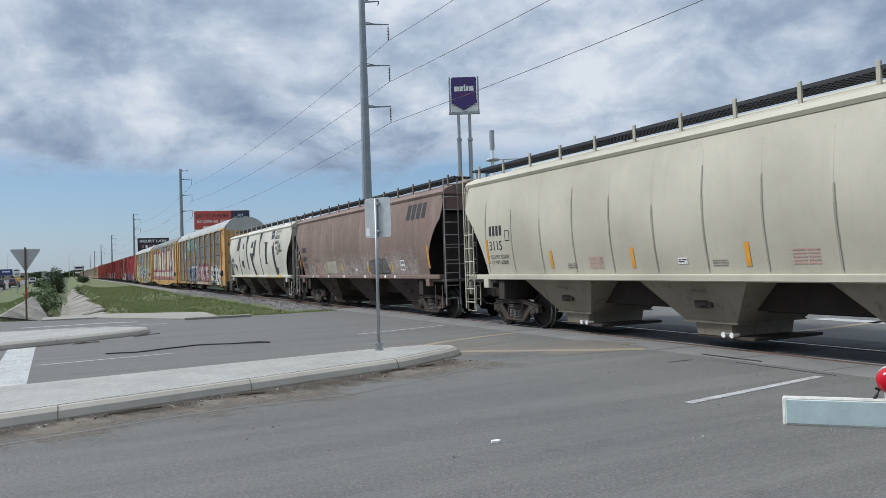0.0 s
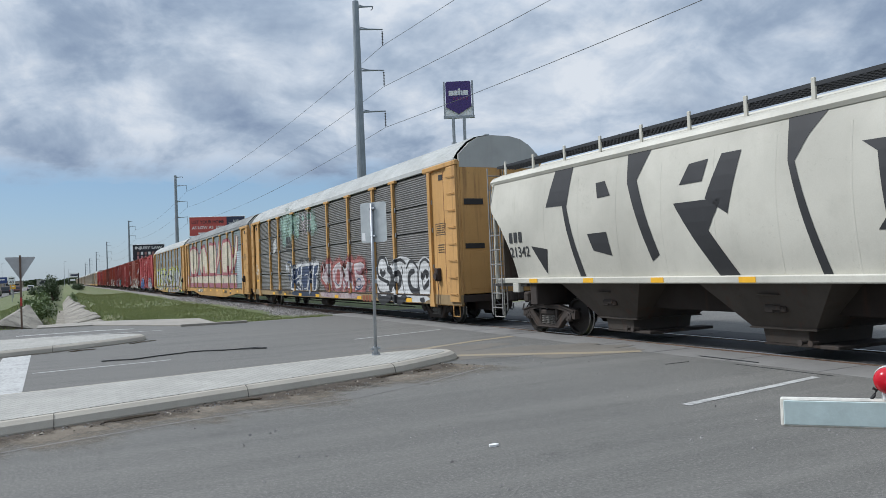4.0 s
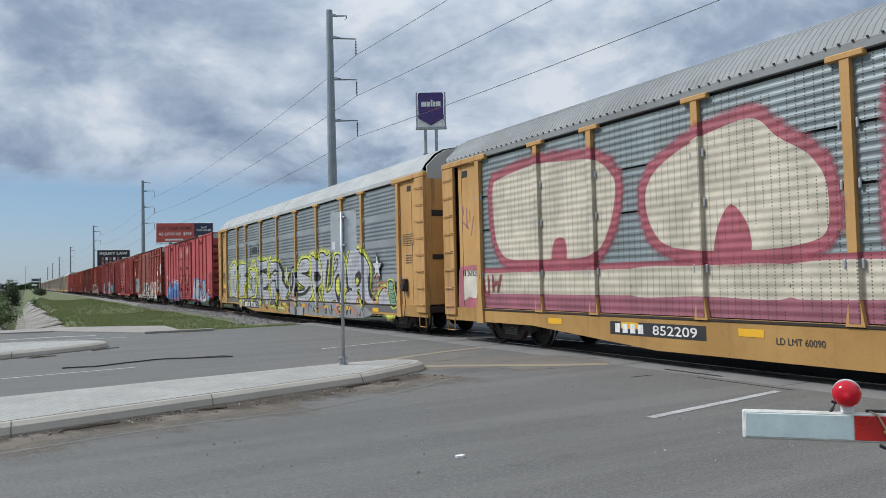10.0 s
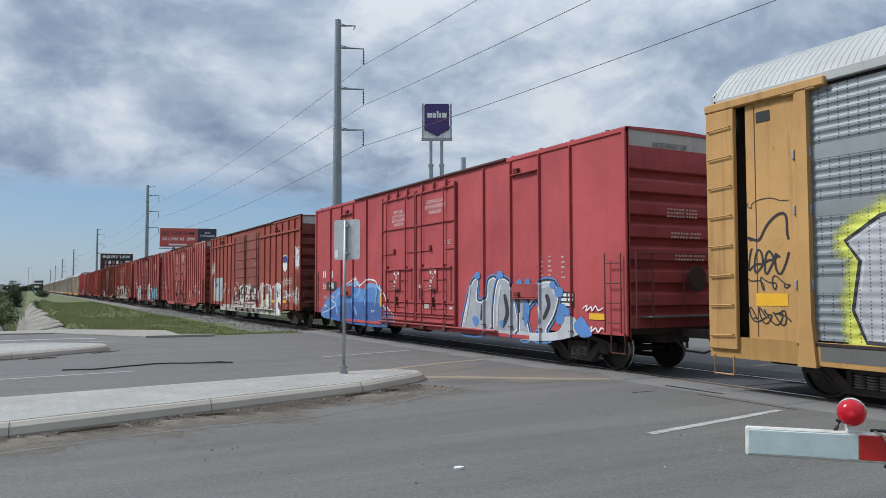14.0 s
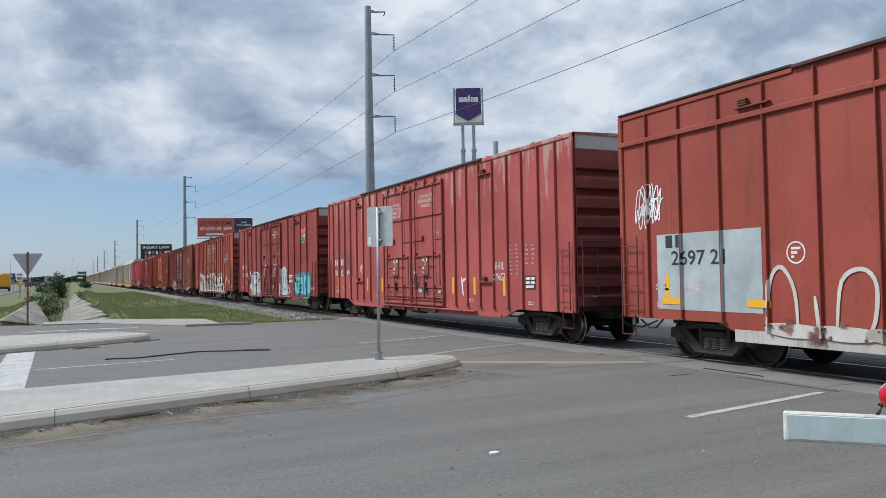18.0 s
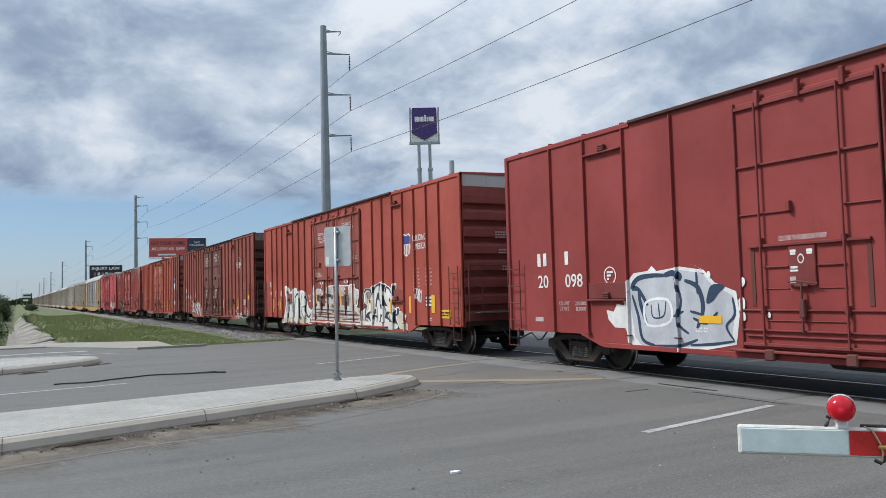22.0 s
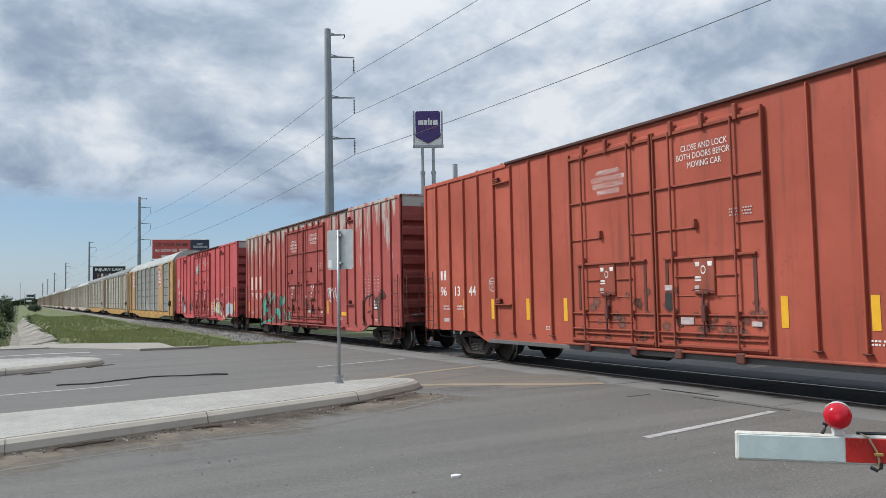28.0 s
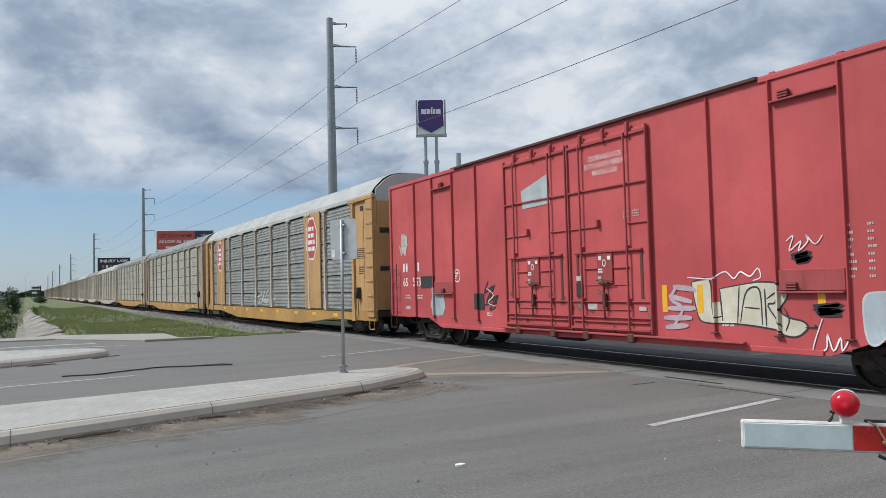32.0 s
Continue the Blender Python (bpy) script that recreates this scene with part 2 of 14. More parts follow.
class M:
    """Collects vertices and faces of one mesh."""

    def __init__(self):
        self.v, self.f = [], []

    def add(self, vs, fs):
        n = len(self.v)
        self.v += [tuple(p) for p in vs]
        self.f += [tuple(i + n for i in f) for f in fs]
        return self

    def box(self, x0, x1, y0, y1, z0, z1, c=0.0):
        """A box; c: how far its edges are cut."""
        if c <= 0:
            return self.add([(x, y, z) for z in (z0, z1) for y in (y0, y1) for x in (x0, x1)],
                            [(0, 2, 3, 1), (4, 5, 7, 6), (0, 1, 5, 4), (2, 6, 7, 3), (0, 4, 6, 2), (1, 3, 7, 5)])
        c = min(c, (x1 - x0) * 0.45, (y1 - y0) * 0.45, (z1 - z0) * 0.45)
        lo, hi, vs, idx = (x0, y0, z0), (x1, y1, z1), [], {}
        for corner in range(8):
            sg = [(corner >> a) & 1 for a in range(3)]
            for a in range(3):
                p = [(hi[b] if sg[b] else lo[b]) + (0 if b == a else (-c if sg[b] else c)) for b in range(3)]
                idx[(corner, a)] = len(vs)
                vs.append(p)
        fs = []
        for a in range(3):
            b, d = (a + 1) % 3, (a + 2) % 3
            for side in (0, 1):
                q = [(side << a) | (i << b) | (j << d) for i, j in ((0, 0), (1, 0), (1, 1), (0, 1))]
                face = [idx[(k, a)] for k in q]
                fs.append(face if side else face[::-1])
            for i in (0, 1):
                for j in (0, 1):
                    k0, k1 = (i << b) | (j << d), (1 << a) | (i << b) | (j << d)
                    face = [idx[(k0, b)], idx[(k1, b)], idx[(k1, d)], idx[(k0, d)]]
                    fs.append(face if i != j else face[::-1])
        for corner in range(8):
            face = [idx[(corner, a)] for a in range(3)]
            par = bin(corner).count("1") % 2
            fs.append(face if par else face[::-1])
        return self.add(vs, fs)

    def tube(self, pts, r, seg=6, caps=True, r2=None):
        """A round bar through the points."""
        pts = [Vector(p) for p in pts]
        n, rings = len(pts), []
        for i, p in enumerate(pts):
            d = (pts[min(i + 1, n - 1)] - pts[max(i - 1, 0)]).normalized()
            a = d.cross(Vector((0, 0, 1)) if abs(d.z) < 0.9 else Vector((1, 0, 0))).normalized()
            b = d.cross(a)
            rr = r if r2 is None else r + (r2 - r) * i / max(1, n - 1)
            rings.append([p + (a * math.cos(q) + b * math.sin(q)) * rr for q in (2 * math.pi * k / seg for k in range(seg))])
        vs = [v for ring in rings for v in ring]
        fs = [(i * seg + k, i * seg + (k + 1) % seg, (i + 1) * seg + (k + 1) % seg, (i + 1) * seg + k) for i in range(n - 1) for k in range(seg)]
        if caps:
            fs += [tuple(range(seg))[::-1], tuple((n - 1) * seg + k for k in range(seg))]
        return self.add(vs, fs)

    def prism(self, poly, a, b, axis="x"):
        """A polygon (two coordinates) pushed from a to b along an axis."""
        put = {"x": lambda p, h: (h, p[0], p[1]), "y": lambda p, h: (p[0], h, p[1]), "z": lambda p, h: (p[0], p[1], h)}[axis]
        n = len(poly)
        vs = [put(p, a) for p in poly] + [put(p, b) for p in poly]
        fs = [tuple(range(n))[::-1], tuple(range(n, 2 * n))] + [(i, (i + 1) % n, n + (i + 1) % n, n + i) for i in range(n)]
        return self.add(vs, fs)

    def lathe(self, prof, seg=20, axis="x", at=(0, 0, 0)):
        """A profile of (distance along, radius) turned round an axis."""
        vs, fs, m = [], [], len(prof)
        for k in range(seg):
            q = 2 * math.pi * k / seg
            for h, r in prof:
                p = (h, r * math.cos(q), r * math.sin(q))
                p = p if axis == "x" else ((p[1], p[0], p[2]) if axis == "y" else (p[1], p[2], p[0]))
                vs.append((p[0] + at[0], p[1] + at[1], p[2] + at[2]))
        for k in range(seg):
            for i in range(m - 1):
                a, b = k * m + i, ((k + 1) % seg) * m + i
                fs.append((a, a + 1, b + 1, b))
        fs.append(tuple(k * m for k in range(seg)))
        fs.append(tuple(k * m + m - 1 for k in range(seg))[::-1])
        return self.add(vs, fs)

    def mesh(self, name, fix=True):
        me = bpy.data.meshes.new(name)
        me.from_pydata(self.v, [], self.f)
        if fix:
            bm = bmesh.new()
            bm.from_mesh(me)
            bmesh.ops.recalc_face_normals(bm, faces=bm.faces)
            bm.to_mesh(me)
            bm.free()
        me.update()
        return me


def part(name, geo, material, parent=None, label="", smooth=False, at=None):
    """Links one mesh object under a thing or a part."""
    me = geo.mesh(name) if isinstance(geo, M) else geo
    if material and not me.materials:
        me.materials.append(material)
    if smooth:
        for p in me.polygons:
            p.use_smooth = True
    ob = new(name, me)
    if parent:
        ob.parent = parent
    if at is not None:
        ob.matrix_basis = at if isinstance(at, Matrix) else Matrix.Translation(at)
    if label:
        ob["label"] = label
    return ob


def thing(name, label, category, group="", at=(0, 0, 0), kind=""):
    ob = new(name)
    ob.location = at
    ob.empty_display_size = 0.2
    return tagged(ob, label, category, group, kind)


TEXTS = {}


def text_shape(words, bold=0.0):
    """The triangles of some words in the built-in font, one unit high from foot to cap."""
    key = (words, bold)
    if key not in TEXTS:
        cu = bpy.data.curves.new("letters", "FONT")
        cu.body, cu.align_x, cu.align_y, cu.offset, cu.resolution_u = words, "CENTER", "CENTER", bold, 3
        ob = bpy.data.objects.new("letters", cu)
        me = bpy.data.meshes.new_from_object(ob)
        vs = np.array([v.co[:2] for v in me.vertices]) if len(me.vertices) else np.zeros((0, 2))
        fs = [tuple(p.vertices) for p in me.polygons]
        bpy.data.meshes.remove(me)
        bpy.data.objects.remove(ob)
        bpy.data.curves.remove(cu)
        TEXTS[key] = (vs, fs)
    return TEXTS[key]


def thin_out(s):
    """Paint or dust that thins out in specks towards its rim, by the mesh's own fade value."""
    at = s.nt.nodes.new("ShaderNodeAttribute")
    at.attribute_name = "fade"
    specks = s.math("ADD", s.math("MULTIPLY", s.noise(70, 2, 0.6), 0.5), s.math("MULTIPLY", s.noise(4, 4, 0.6), 0.5))
    s.link(s.ramp(s.math("ADD", s.math("MULTIPLY", at.outputs["Fac"], 0.62), specks), (0.62, 0.0), (1.02, 1.0)), s.bsdf.inputs["Alpha"])


# ---- materials of the place ----
def asphalt_mat():
    s = Shade("asphalt")
    a, b, c = s.noise(0.22, 5, 0.6), s.noise(90, 4, 0.7), s.noise(0.8, 6, 0.6, stretch=(0.25, 2.2, 1))
    stone = s.noise(260, 2, 0.5)
    col = s.mix(s.ramp(a, (0.35, 0.0), (0.65, 1.0)), (0.142, 0.137, 0.124), (0.182, 0.175, 0.158))
    col = s.mix(s.ramp(c, (0.45, 0.0), (0.72, 0.55)), col, (0.080, 0.077, 0.070))
    col = s.mix(s.ramp(b, (0.38, 0.0), (0.66, 0.75)), col, (0.048, 0.046, 0.042))
    col = s.mix(s.ramp(stone, (0.56, 0.0), (0.66, 0.75)), col, (0.30, 0.29, 0.266))
    grit = s.noise(32, 3, 0.7)
    col = s.mix(s.ramp(grit, (0.40, 0.0), (0.62, 0.6)), col, (0.045, 0.044, 0.041))
    col = s.mix(s.ramp(grit, (0.28, 0.5), (0.40, 0.0)), col, (0.24, 0.235, 0.214))
    mottle = s.noise(11, 5, 0.7)
    col = s.mix(s.ramp(mottle, (0.42, 0.0), (0.68, 0.45)), col, (0.085, 0.082, 0.074))
    stain = s.noise(1.6, 6, 0.7)
    col = s.mix(s.ramp(stain, (0.58, 0.0), (0.72, 0.45)), col, (0.045, 0.044, 0.040))
    lane = s.noise(1.0, 5, 0.65, stretch=(0.06, 1.5, 1), shift=(3, 1, 0))
    col = s.mix(s.ramp(lane, (0.45, 0.0), (0.66, 0.32)), col, (0.175, 0.168, 0.151))
    scuff = s.noise(5.0, 6, 0.7, stretch=(0.6, 1.5, 1))
    col = s.mix(s.ramp(scuff, (0.55, 0.0), (0.78, 0.25)), col, (0.17, 0.166, 0.152))
    return s.done(col, s.ramp(a, (0.3, 0.82), (0.7, 0.94)), bump=s.mix(0.5, b, stone), depth=0.5, dist=0.006)


def concrete_mat(name, base, lines=False, seed=0.0):
    s = Shade(name)
    sh = (seed, seed * 2, 0)
    a, b, c = s.noise(0.9, 6, 0.62, shift=sh), s.noise(70, 4, 0.65), s.noise(4.5, 6, 0.65, shift=sh)
    col = s.mix(s.ramp(a, (0.35, 0.0), (0.66, 1.0)), dark(base, 0.8), base)
    col = s.mix(s.ramp(c, (0.55, 0.0), (0.75, 0.45)), col, dark(base, 0.55))
    col = s.mix(s.ramp(b, (0.4, 0.0), (0.8, 0.3)), col, dark(base, 0.5))
    bump = b
    if lines:
        br = s.nt.nodes.new("ShaderNodeTexBrick")
        br.inputs["Color1"].default_value, br.inputs["Color2"].default_value, br.inputs["Mortar"].default_value = (1, 1, 1, 1), (0.86, 0.86, 0.86, 1), (0.5, 0.5, 0.48, 1)
        br.inputs["Scale"].default_value, br.inputs["Mortar Size"].default_value = 1.0, 0.008
        br.inputs["Brick Width"].default_value, br.inputs["Row Height"].default_value = 0.32, 0.12
        mp = s.nt.nodes.new("ShaderNodeMapping")
        mp.inputs["Rotation"].default_value = (0, 0, radians(-52))
        s.link(s.co, mp.inputs[0])
        s.link(mp.outputs[0], br.inputs["Vector"])
        col = s.mix(0.6, col, s.mix(1.0, col, br.outputs[0], "MULTIPLY"))
        bump = s.mix(0.6, b, br.outputs[0])
    return s.done(col, 0.88, bump=bump, depth=0.35, dist=0.006)


def ditch_mat():
    """Old pale concrete under dark water streaks and lichen."""
    s = Shade("ditch_concrete")
    big, run, fine = s.noise(0.8, 6, 0.65), s.noise(2.2, 6, 0.65, stretch=(1, 1, 0.3), shift=(2, 5, 0)), s.noise(30, 4, 0.7)
    col = s.mix(s.ramp(big, (0.35, 0.0), (0.65, 1.0)), (0.16, 0.145, 0.12), (0.31, 0.285, 0.235))
    col = s.mix(s.ramp(run, (0.50, 0.0), (0.66, 0.8)), col, (0.062, 0.055, 0.045))
    col = s.mix(s.ramp(fine, (0.4, 0.0), (0.75, 0.5)), col, (0.09, 0.08, 0.065))
    return s.done(col, 0.92, bump=fine, depth=0.5, dist=0.02)


def soil_mat():
    s = Shade("grassy_soil")
    a, b, c = s.noise(0.35, 6, 0.62), s.noise(3.5, 6, 0.65), s.noise(40, 4, 0.7)
    col = s.mix(s.ramp(b, (0.35, 0.0), (0.7, 1.0)), (0.085, 0.105, 0.036), (0.125, 0.145, 0.05))
    col = s.mix(s.ramp(a, (0.52, 0.0), (0.70, 0.75)), col, (0.19, 0.16, 0.10))
    col = s.mix(s.ramp(c, (0.35, 0.0), (0.75, 0.5)), col, (0.03, 0.045, 0.015))
    return s.done(col, 0.95, bump=c, depth=0.8, dist=0.03)


def stone_mat():
    s = Shade("ballast_stone")
    geo = s.nt.nodes.new("ShaderNodeNewGeometry")
    col = s.ramp(geo.outputs["Random Per Island"], (0.0, (0.16, 0.15, 0.145)), (0.5, (0.30, 0.285, 0.27)), (1.0, (0.42, 0.40, 0.38)))
    n = s.noise(30, 4)
    return s.done(s.mix(s.ramp(n, (0.4, 0.0), (0.8, 0.4)), col, (0.12, 0.09, 0.07)), 0.9, bump=n, depth=0.4)


def leaf_mat(name, a, b):
    s = Shade(name)
    geo = s.nt.nodes.new("ShaderNodeNewGeometry")
    n = s.noise(0.8, 3)
    col = s.mix(geo.outputs["Random Per Island"], a, b)
    col = s.mix(s.ramp(n, (0.4, 0.0), (0.7, 0.4)), col, dark(a, 0.7))
    s.bsdf.inputs["Subsurface Weight"].default_value = 0.0
    return s.done(col, 0.6)


def marking_mat(name, base):
    s = Shade(name)
    a, b = s.noise(14, 6, 0.7), s.noise(2.2, 4, 0.6)
    wear = s.math("ADD", s.math("MULTIPLY", a, 0.65), s.math("MULTIPLY", b, 0.35))
    return s.done(s.mix(s.ramp(wear, (0.46, 0.0), (0.60, 0.7)), base, (0.17, 0.165, 0.155)), 0.8, bump=a, depth=0.2)


ASPHALT, CONCRETE = asphalt_mat(), concrete_mat("kerb_concrete", (0.375, 0.345, 0.29))
PAVER, SLAB = concrete_mat("stamped_concrete", (0.365, 0.355, 0.32), True, 3), concrete_mat("slab_concrete", (0.29, 0.268, 0.23), False, 5)
DITCH = ditch_mat()
PANEL = concrete_mat("crossing_panel", (0.19, 0.183, 0.172), False, 12)
RUBBER_PANEL = concrete_mat("rubber_panel", (0.055, 0.054, 0.055), False, 14)
SOIL, STONE = soil_mat(), stone_mat()
WHITE_LINE, YELLOW_LINE = marking_mat("white_marking", (0.40, 0.40, 0.385)), marking_mat("yellow_marking", (0.25, 0.20, 0.125))
STEEL_RAIL = plain("rail_steel", (0.62, 0.60, 0.58), 0.33, 1.0, 0.2)
RAIL_RUST = plain("rail_rust", (0.13, 0.08, 0.055), 0.85)
TIE_WOOD = plain("tie_wood", (0.10, 0.075, 0.055), 0.9, 0, 0.4, 8)
GALV = plain("galvanised_steel", (0.36, 0.38, 0.40), 0.5, 0.6, 0.2)
PYLON = plain("weathered_pole_steel", (0.26, 0.29, 0.32), 0.6, 0.4, 0.2, 1.0)
BLACK = plain("black_rubber", (0.02, 0.02, 0.021), 0.7)
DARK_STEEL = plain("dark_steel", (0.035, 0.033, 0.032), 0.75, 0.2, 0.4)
WHITE_SHEET = plain("white_sheet", (0.72, 0.73, 0.72), 0.5, 0, 0.1)
LEAF, LEAF_DARK = leaf_mat("leaf", (0.06, 0.10, 0.025), (0.11, 0.15, 0.04)), leaf_mat("leaf_dark", (0.028, 0.05, 0.016), (0.06, 0.09, 0.03))
GRASS = leaf_mat("grass_blade", (0.15, 0.19, 0.058), (0.26, 0.28, 0.105))
BARK = plain("bark", (0.09, 0.07, 0.05), 0.9, 0, 0.3)


# ---- ground, one sheet to the horizon ----
def far_edge(x):
    """Where the road ends and the verge begins, towards +y."""
    pts = [(-60, 36), (-8, 36), (-2.5, 35.0), (0.3, 34.3), (1.4, 34.0), (4.9, 33.0), (5.2, 29.6), (10.0, 29.9), (16, 31), (60, 38)]
    for (xa, ya), (xb, yb) in zip(pts, pts[1:]):
        if x <= xb:
            return ya + (yb - ya) * (x - xa) / (xb - xa)
    return 38


def ground_height(x, y):
    past = min(1.0, max(0.0, (y - far_edge(x)) / 3.0))
    h = -0.03 - 0.28 * past
    if x > 6.5:                       # up to the ballast bed
        h += 0.12 * past * min(1.0, (x - 6.5) / 2.5)
    if y > 36.5:                      # the ditch
        d = abs(x + 0.1)
        h -= 1.1 * max(0.0, 1.0 - max(0.0, d - 0.4) / 1.5) * min(1.0, (y - 36.5) / 1.5)
    if y > 37.0:                      # low banks beside it
        h += min(1.0, (y - 37.0) / 4.0) * (0.42 * math.exp(-((x - 2.0) / 1.1) ** 2) + 0.5 * math.exp(-((x + 2.9) / 0.9) ** 2))
    if past > 0.5:
        h += 0.06 * noise.noise(Vector((x * 0.4, y * 0.25, 0)))
    return h


def build_ground():
    xs = [-4000, -1500, -500, -200, -80, -40, -25, -15, -10] + [-8 + 0.4 * i for i in range(0, 56)] + [15, 17, 20, 25, 35, 60, 120, 300, 900, 2500, 4000]
    ys = [-3000, -800, -200, -60, -20, 0, 10, 20, 26] + [28 + 0.5 * i for i in range(0, 50)] + [54, 56, 58, 61, 65, 70, 76, 83, 92, 105, 120, 140, 170, 220, 300, 450, 700, 1200, 2400, 5000]
    vs = [(x, y, ground_height(x, y)) for y in ys for x in xs]
    n = len(xs)
    fs = [(j * n + i, j * n + i + 1, (j + 1) * n + i + 1, (j + 1) * n + i) for j in range(len(ys) - 1) for i in range(n - 1)]
    me = bpy.data.meshes.new("ground")
    me.from_pydata(vs, [], fs)
    ob = part("ground", me, SOIL, smooth=True)
    tagged(ob, "rough green grass and bare soil on level ground", "ground", kind="structure")


build_ground()


def strip(name, outline, z0, z1, mat, label, cat, kind="structure", cut=0.0, run=None):
    """A slab with the outline (x, y), from z0 to z1, its upper edge rounded off by cut."""
    m = M()
    n = len(outline)
    if cut:
        run = run or cut
        cx, cy = sum(p[0] for p in outline) / n, sum(p[1] for p in outline) / n
        inner = []
        for i, p in enumerate(outline):
            a, b = Vector(outline[i - 1]), Vector(outline[(i + 1) % n])
            d = (b - a).normalized()
            nx = Vector((-d.y, d.x))
            inner.append((p[0] + nx.x * run, p[1] + nx.y * run))
        mid = [((o[0] * 0.6 + i[0] * 0.4), (o[1] * 0.6 + i[1] * 0.4)) for o, i in zip(outline, inner)]
        rings = [(outline, z0), (outline, z1 - cut), (mid, z1 - cut * 0.35), (inner, z1)]
        vs = [(p[0], p[1], z) for ring, z in rings for p in ring]
        fs = [(k * n + i, k * n + (i + 1) % n, (k + 1) * n + (i + 1) % n, (k + 1) * n + i) for k in range(3) for i in range(n)]
        fs.append(tuple(3 * n + i for i in range(n)))
        m.add(vs, fs)
    else:
        m.prism(outline, z0, z1, "z")
    return tagged(part(name, m, mat), label, cat, kind=kind)


road = [(-60, -40), (9.95, -40), (9.95, 29.85), (5.2, 29.55), (4.9, 32.95), (1.4, 33.95), (-2.5, 34.95), (-8, 35.95), (-60, 35.95)]
strip("road", road, -0.25, 0.0, ASPHALT, "wide grey asphalt road worn by traffic", "road")
strip("road_beyond", [(14.0, -40), (120, -40), (120, 46), (14.0, 30.8)], -0.25, -0.01, ASPHALT, "grey asphalt road beyond the railway", "road")
strip("frontage_road", [(-21, 36.0), (-7.6, 36.0), (-9.5, 150), (-16, 600), (-40, 600), (-24, 150)], -0.6, -0.24, ASPHALT, "pale asphalt road along the railway", "road")


# ---- kerbed medians ----
def round_nose(front, back, nose, n=10):
    """front and back points joined by a rounded end that reaches nose."""
    (x0, y0), (x1, y1), (nx, ny) = front[-1], back[0], nose
    pts = []
    for i in range(1, n):
        u = i / n
        pts.append(((1 - u) ** 2 * x0 + 2 * u * (1 - u) * (2 * nx - (x0 + x1) / 2) + u * u * x1, (1 - u) ** 2 * y0 + 2 * u * (1 - u) * (2 * ny - (y0 + y1) / 2) + u * u * y1))
    return front + pts + back


def median(outline, label):
    ob = strip("median_kerb", outline, -0.1, 0.15, CONCRETE, label, "kerb", cut=0.125, run=0.13)
    n, inner = len(outline), []
    for i, p in enumerate(outline):
        a, b = Vector(outline[i - 1]), Vector(outline[(i + 1) % n])
        d = (b - a).normalized()
        inner.append((p[0] - d.y * 0.24, p[1] + d.x * 0.24))
    part("stamped_top", M().prism(inner, 0.13, 0.156, "z"), PAVER, ob, "pale stamped concrete surface")
    return ob


NEAR = round_nose([(-14, 7.9), (-6, 9.1), (-0.75, 10.3), (2.5, 11.3), (5.2, 12.15), (6.2, 12.75)], [(6.35, 14.15), (5.2, 14.15), (1.6, 13.6), (-1.0, 13.2), (-14, 11.6)], (6.85, 13.45))
FAR = round_nose([(-14, 17.5), (-6, 19.9), (-1.5, 21.45), (-0.3, 22.0), (1.2, 23.0)], [(1.0, 25.75), (-2.0, 26.4), (-14, 27.6)], (2.15, 24.45))
m1 = median(NEAR, "raised road median with a pale concrete kerb")
m2 = median(FAR, "raised traffic island with a pale concrete kerb")
MUD_JOINT = concrete_mat("joint_dirt", (0.10, 0.09, 0.075), False, 25)
JOINT = [(-0.005, 0.0), (-0.005, 0.029), (0.050, 0.110), (0.135, 0.1535), (0.24, 0.1535), (0.24, 0.0)]
for ob, x, y in ((m1, -3.6, 9.64), (m1, -0.15, 10.48), (m1, 2.35, 11.25), (m1, 5.0, 12.08), (m2, -0.3, 21.99), (m2, -3.4, 20.76)):
    part("kerb_joint", M().prism([(y + q, z) for q, z in JOINT], x - 0.004, x + 0.004, "x"), MUD_JOINT, ob)
strip("verge_slab", [(-1.0, 34.0), (1.0, 33.8), (3.8, 29.6), (5.1, 29.5), (5.1, 33.6), (1.5, 36.4), (-1.0, 35.9)], -0.2, 0.05, SLAB, "pale concrete slab at the road's edge", "slab", cut=0.02)
strip("verge_kerb", [(3.75, 29.2), (6.1, 29.0), (6.1, 29.2), (3.8, 29.42)], -0.2, 0.09, SLAB, "short concrete kerb beside the grass", "kerb", cut=0.02)


# ---- markings ----
def ribbon(name, pts, w, mat, label, z=0.005):
    m = M()
    vs, n = [], len(pts)
    for i, p in enumerate(pts):
        d = (Vector(pts[min(i + 1, n - 1)]) - Vector(pts[max(i - 1, 0)])).normalized()
        vs += [(p[0] - d.y * w / 2, p[1] + d.x * w / 2, z), (p[0] + d.y * w / 2, p[1] - d.x * w / 2, z)]
    m.add(vs, [(2 * i, 2 * i + 1, 2 * i + 3, 2 * i + 2) for i in range(n - 1)])
    return tagged(part(name, m, mat), label, "road marking", kind="structure")


ribbon("lane_line", [(6.62, 7.02), (8.1, 7.25), (9.5, 7.47)], 0.125, WHITE_LINE, "white dashed lane line painted on asphalt")
ribbon("lane_line", [(-0.6, 17.19), (2.04, 17.58)], 0.1, WHITE_LINE, "thin white lane line painted on asphalt")
ribbon("lane_line", [(6.68, 18.86), (9.58, 19.73)], 0.1, WHITE_LINE, "thin white lane line painted on asphalt")
ribbon("stop_line", [(-1.07, 21.7), (-0.95, 14.2)], 0.6, WHITE_LINE, "broad white stop line painted on asphalt")
ribbon("edge_line", [(-2.5, 28.3), (0.2, 28.4), (3.0, 27.9)], 0.14, WHITE_LINE, "faded white edge line on asphalt")
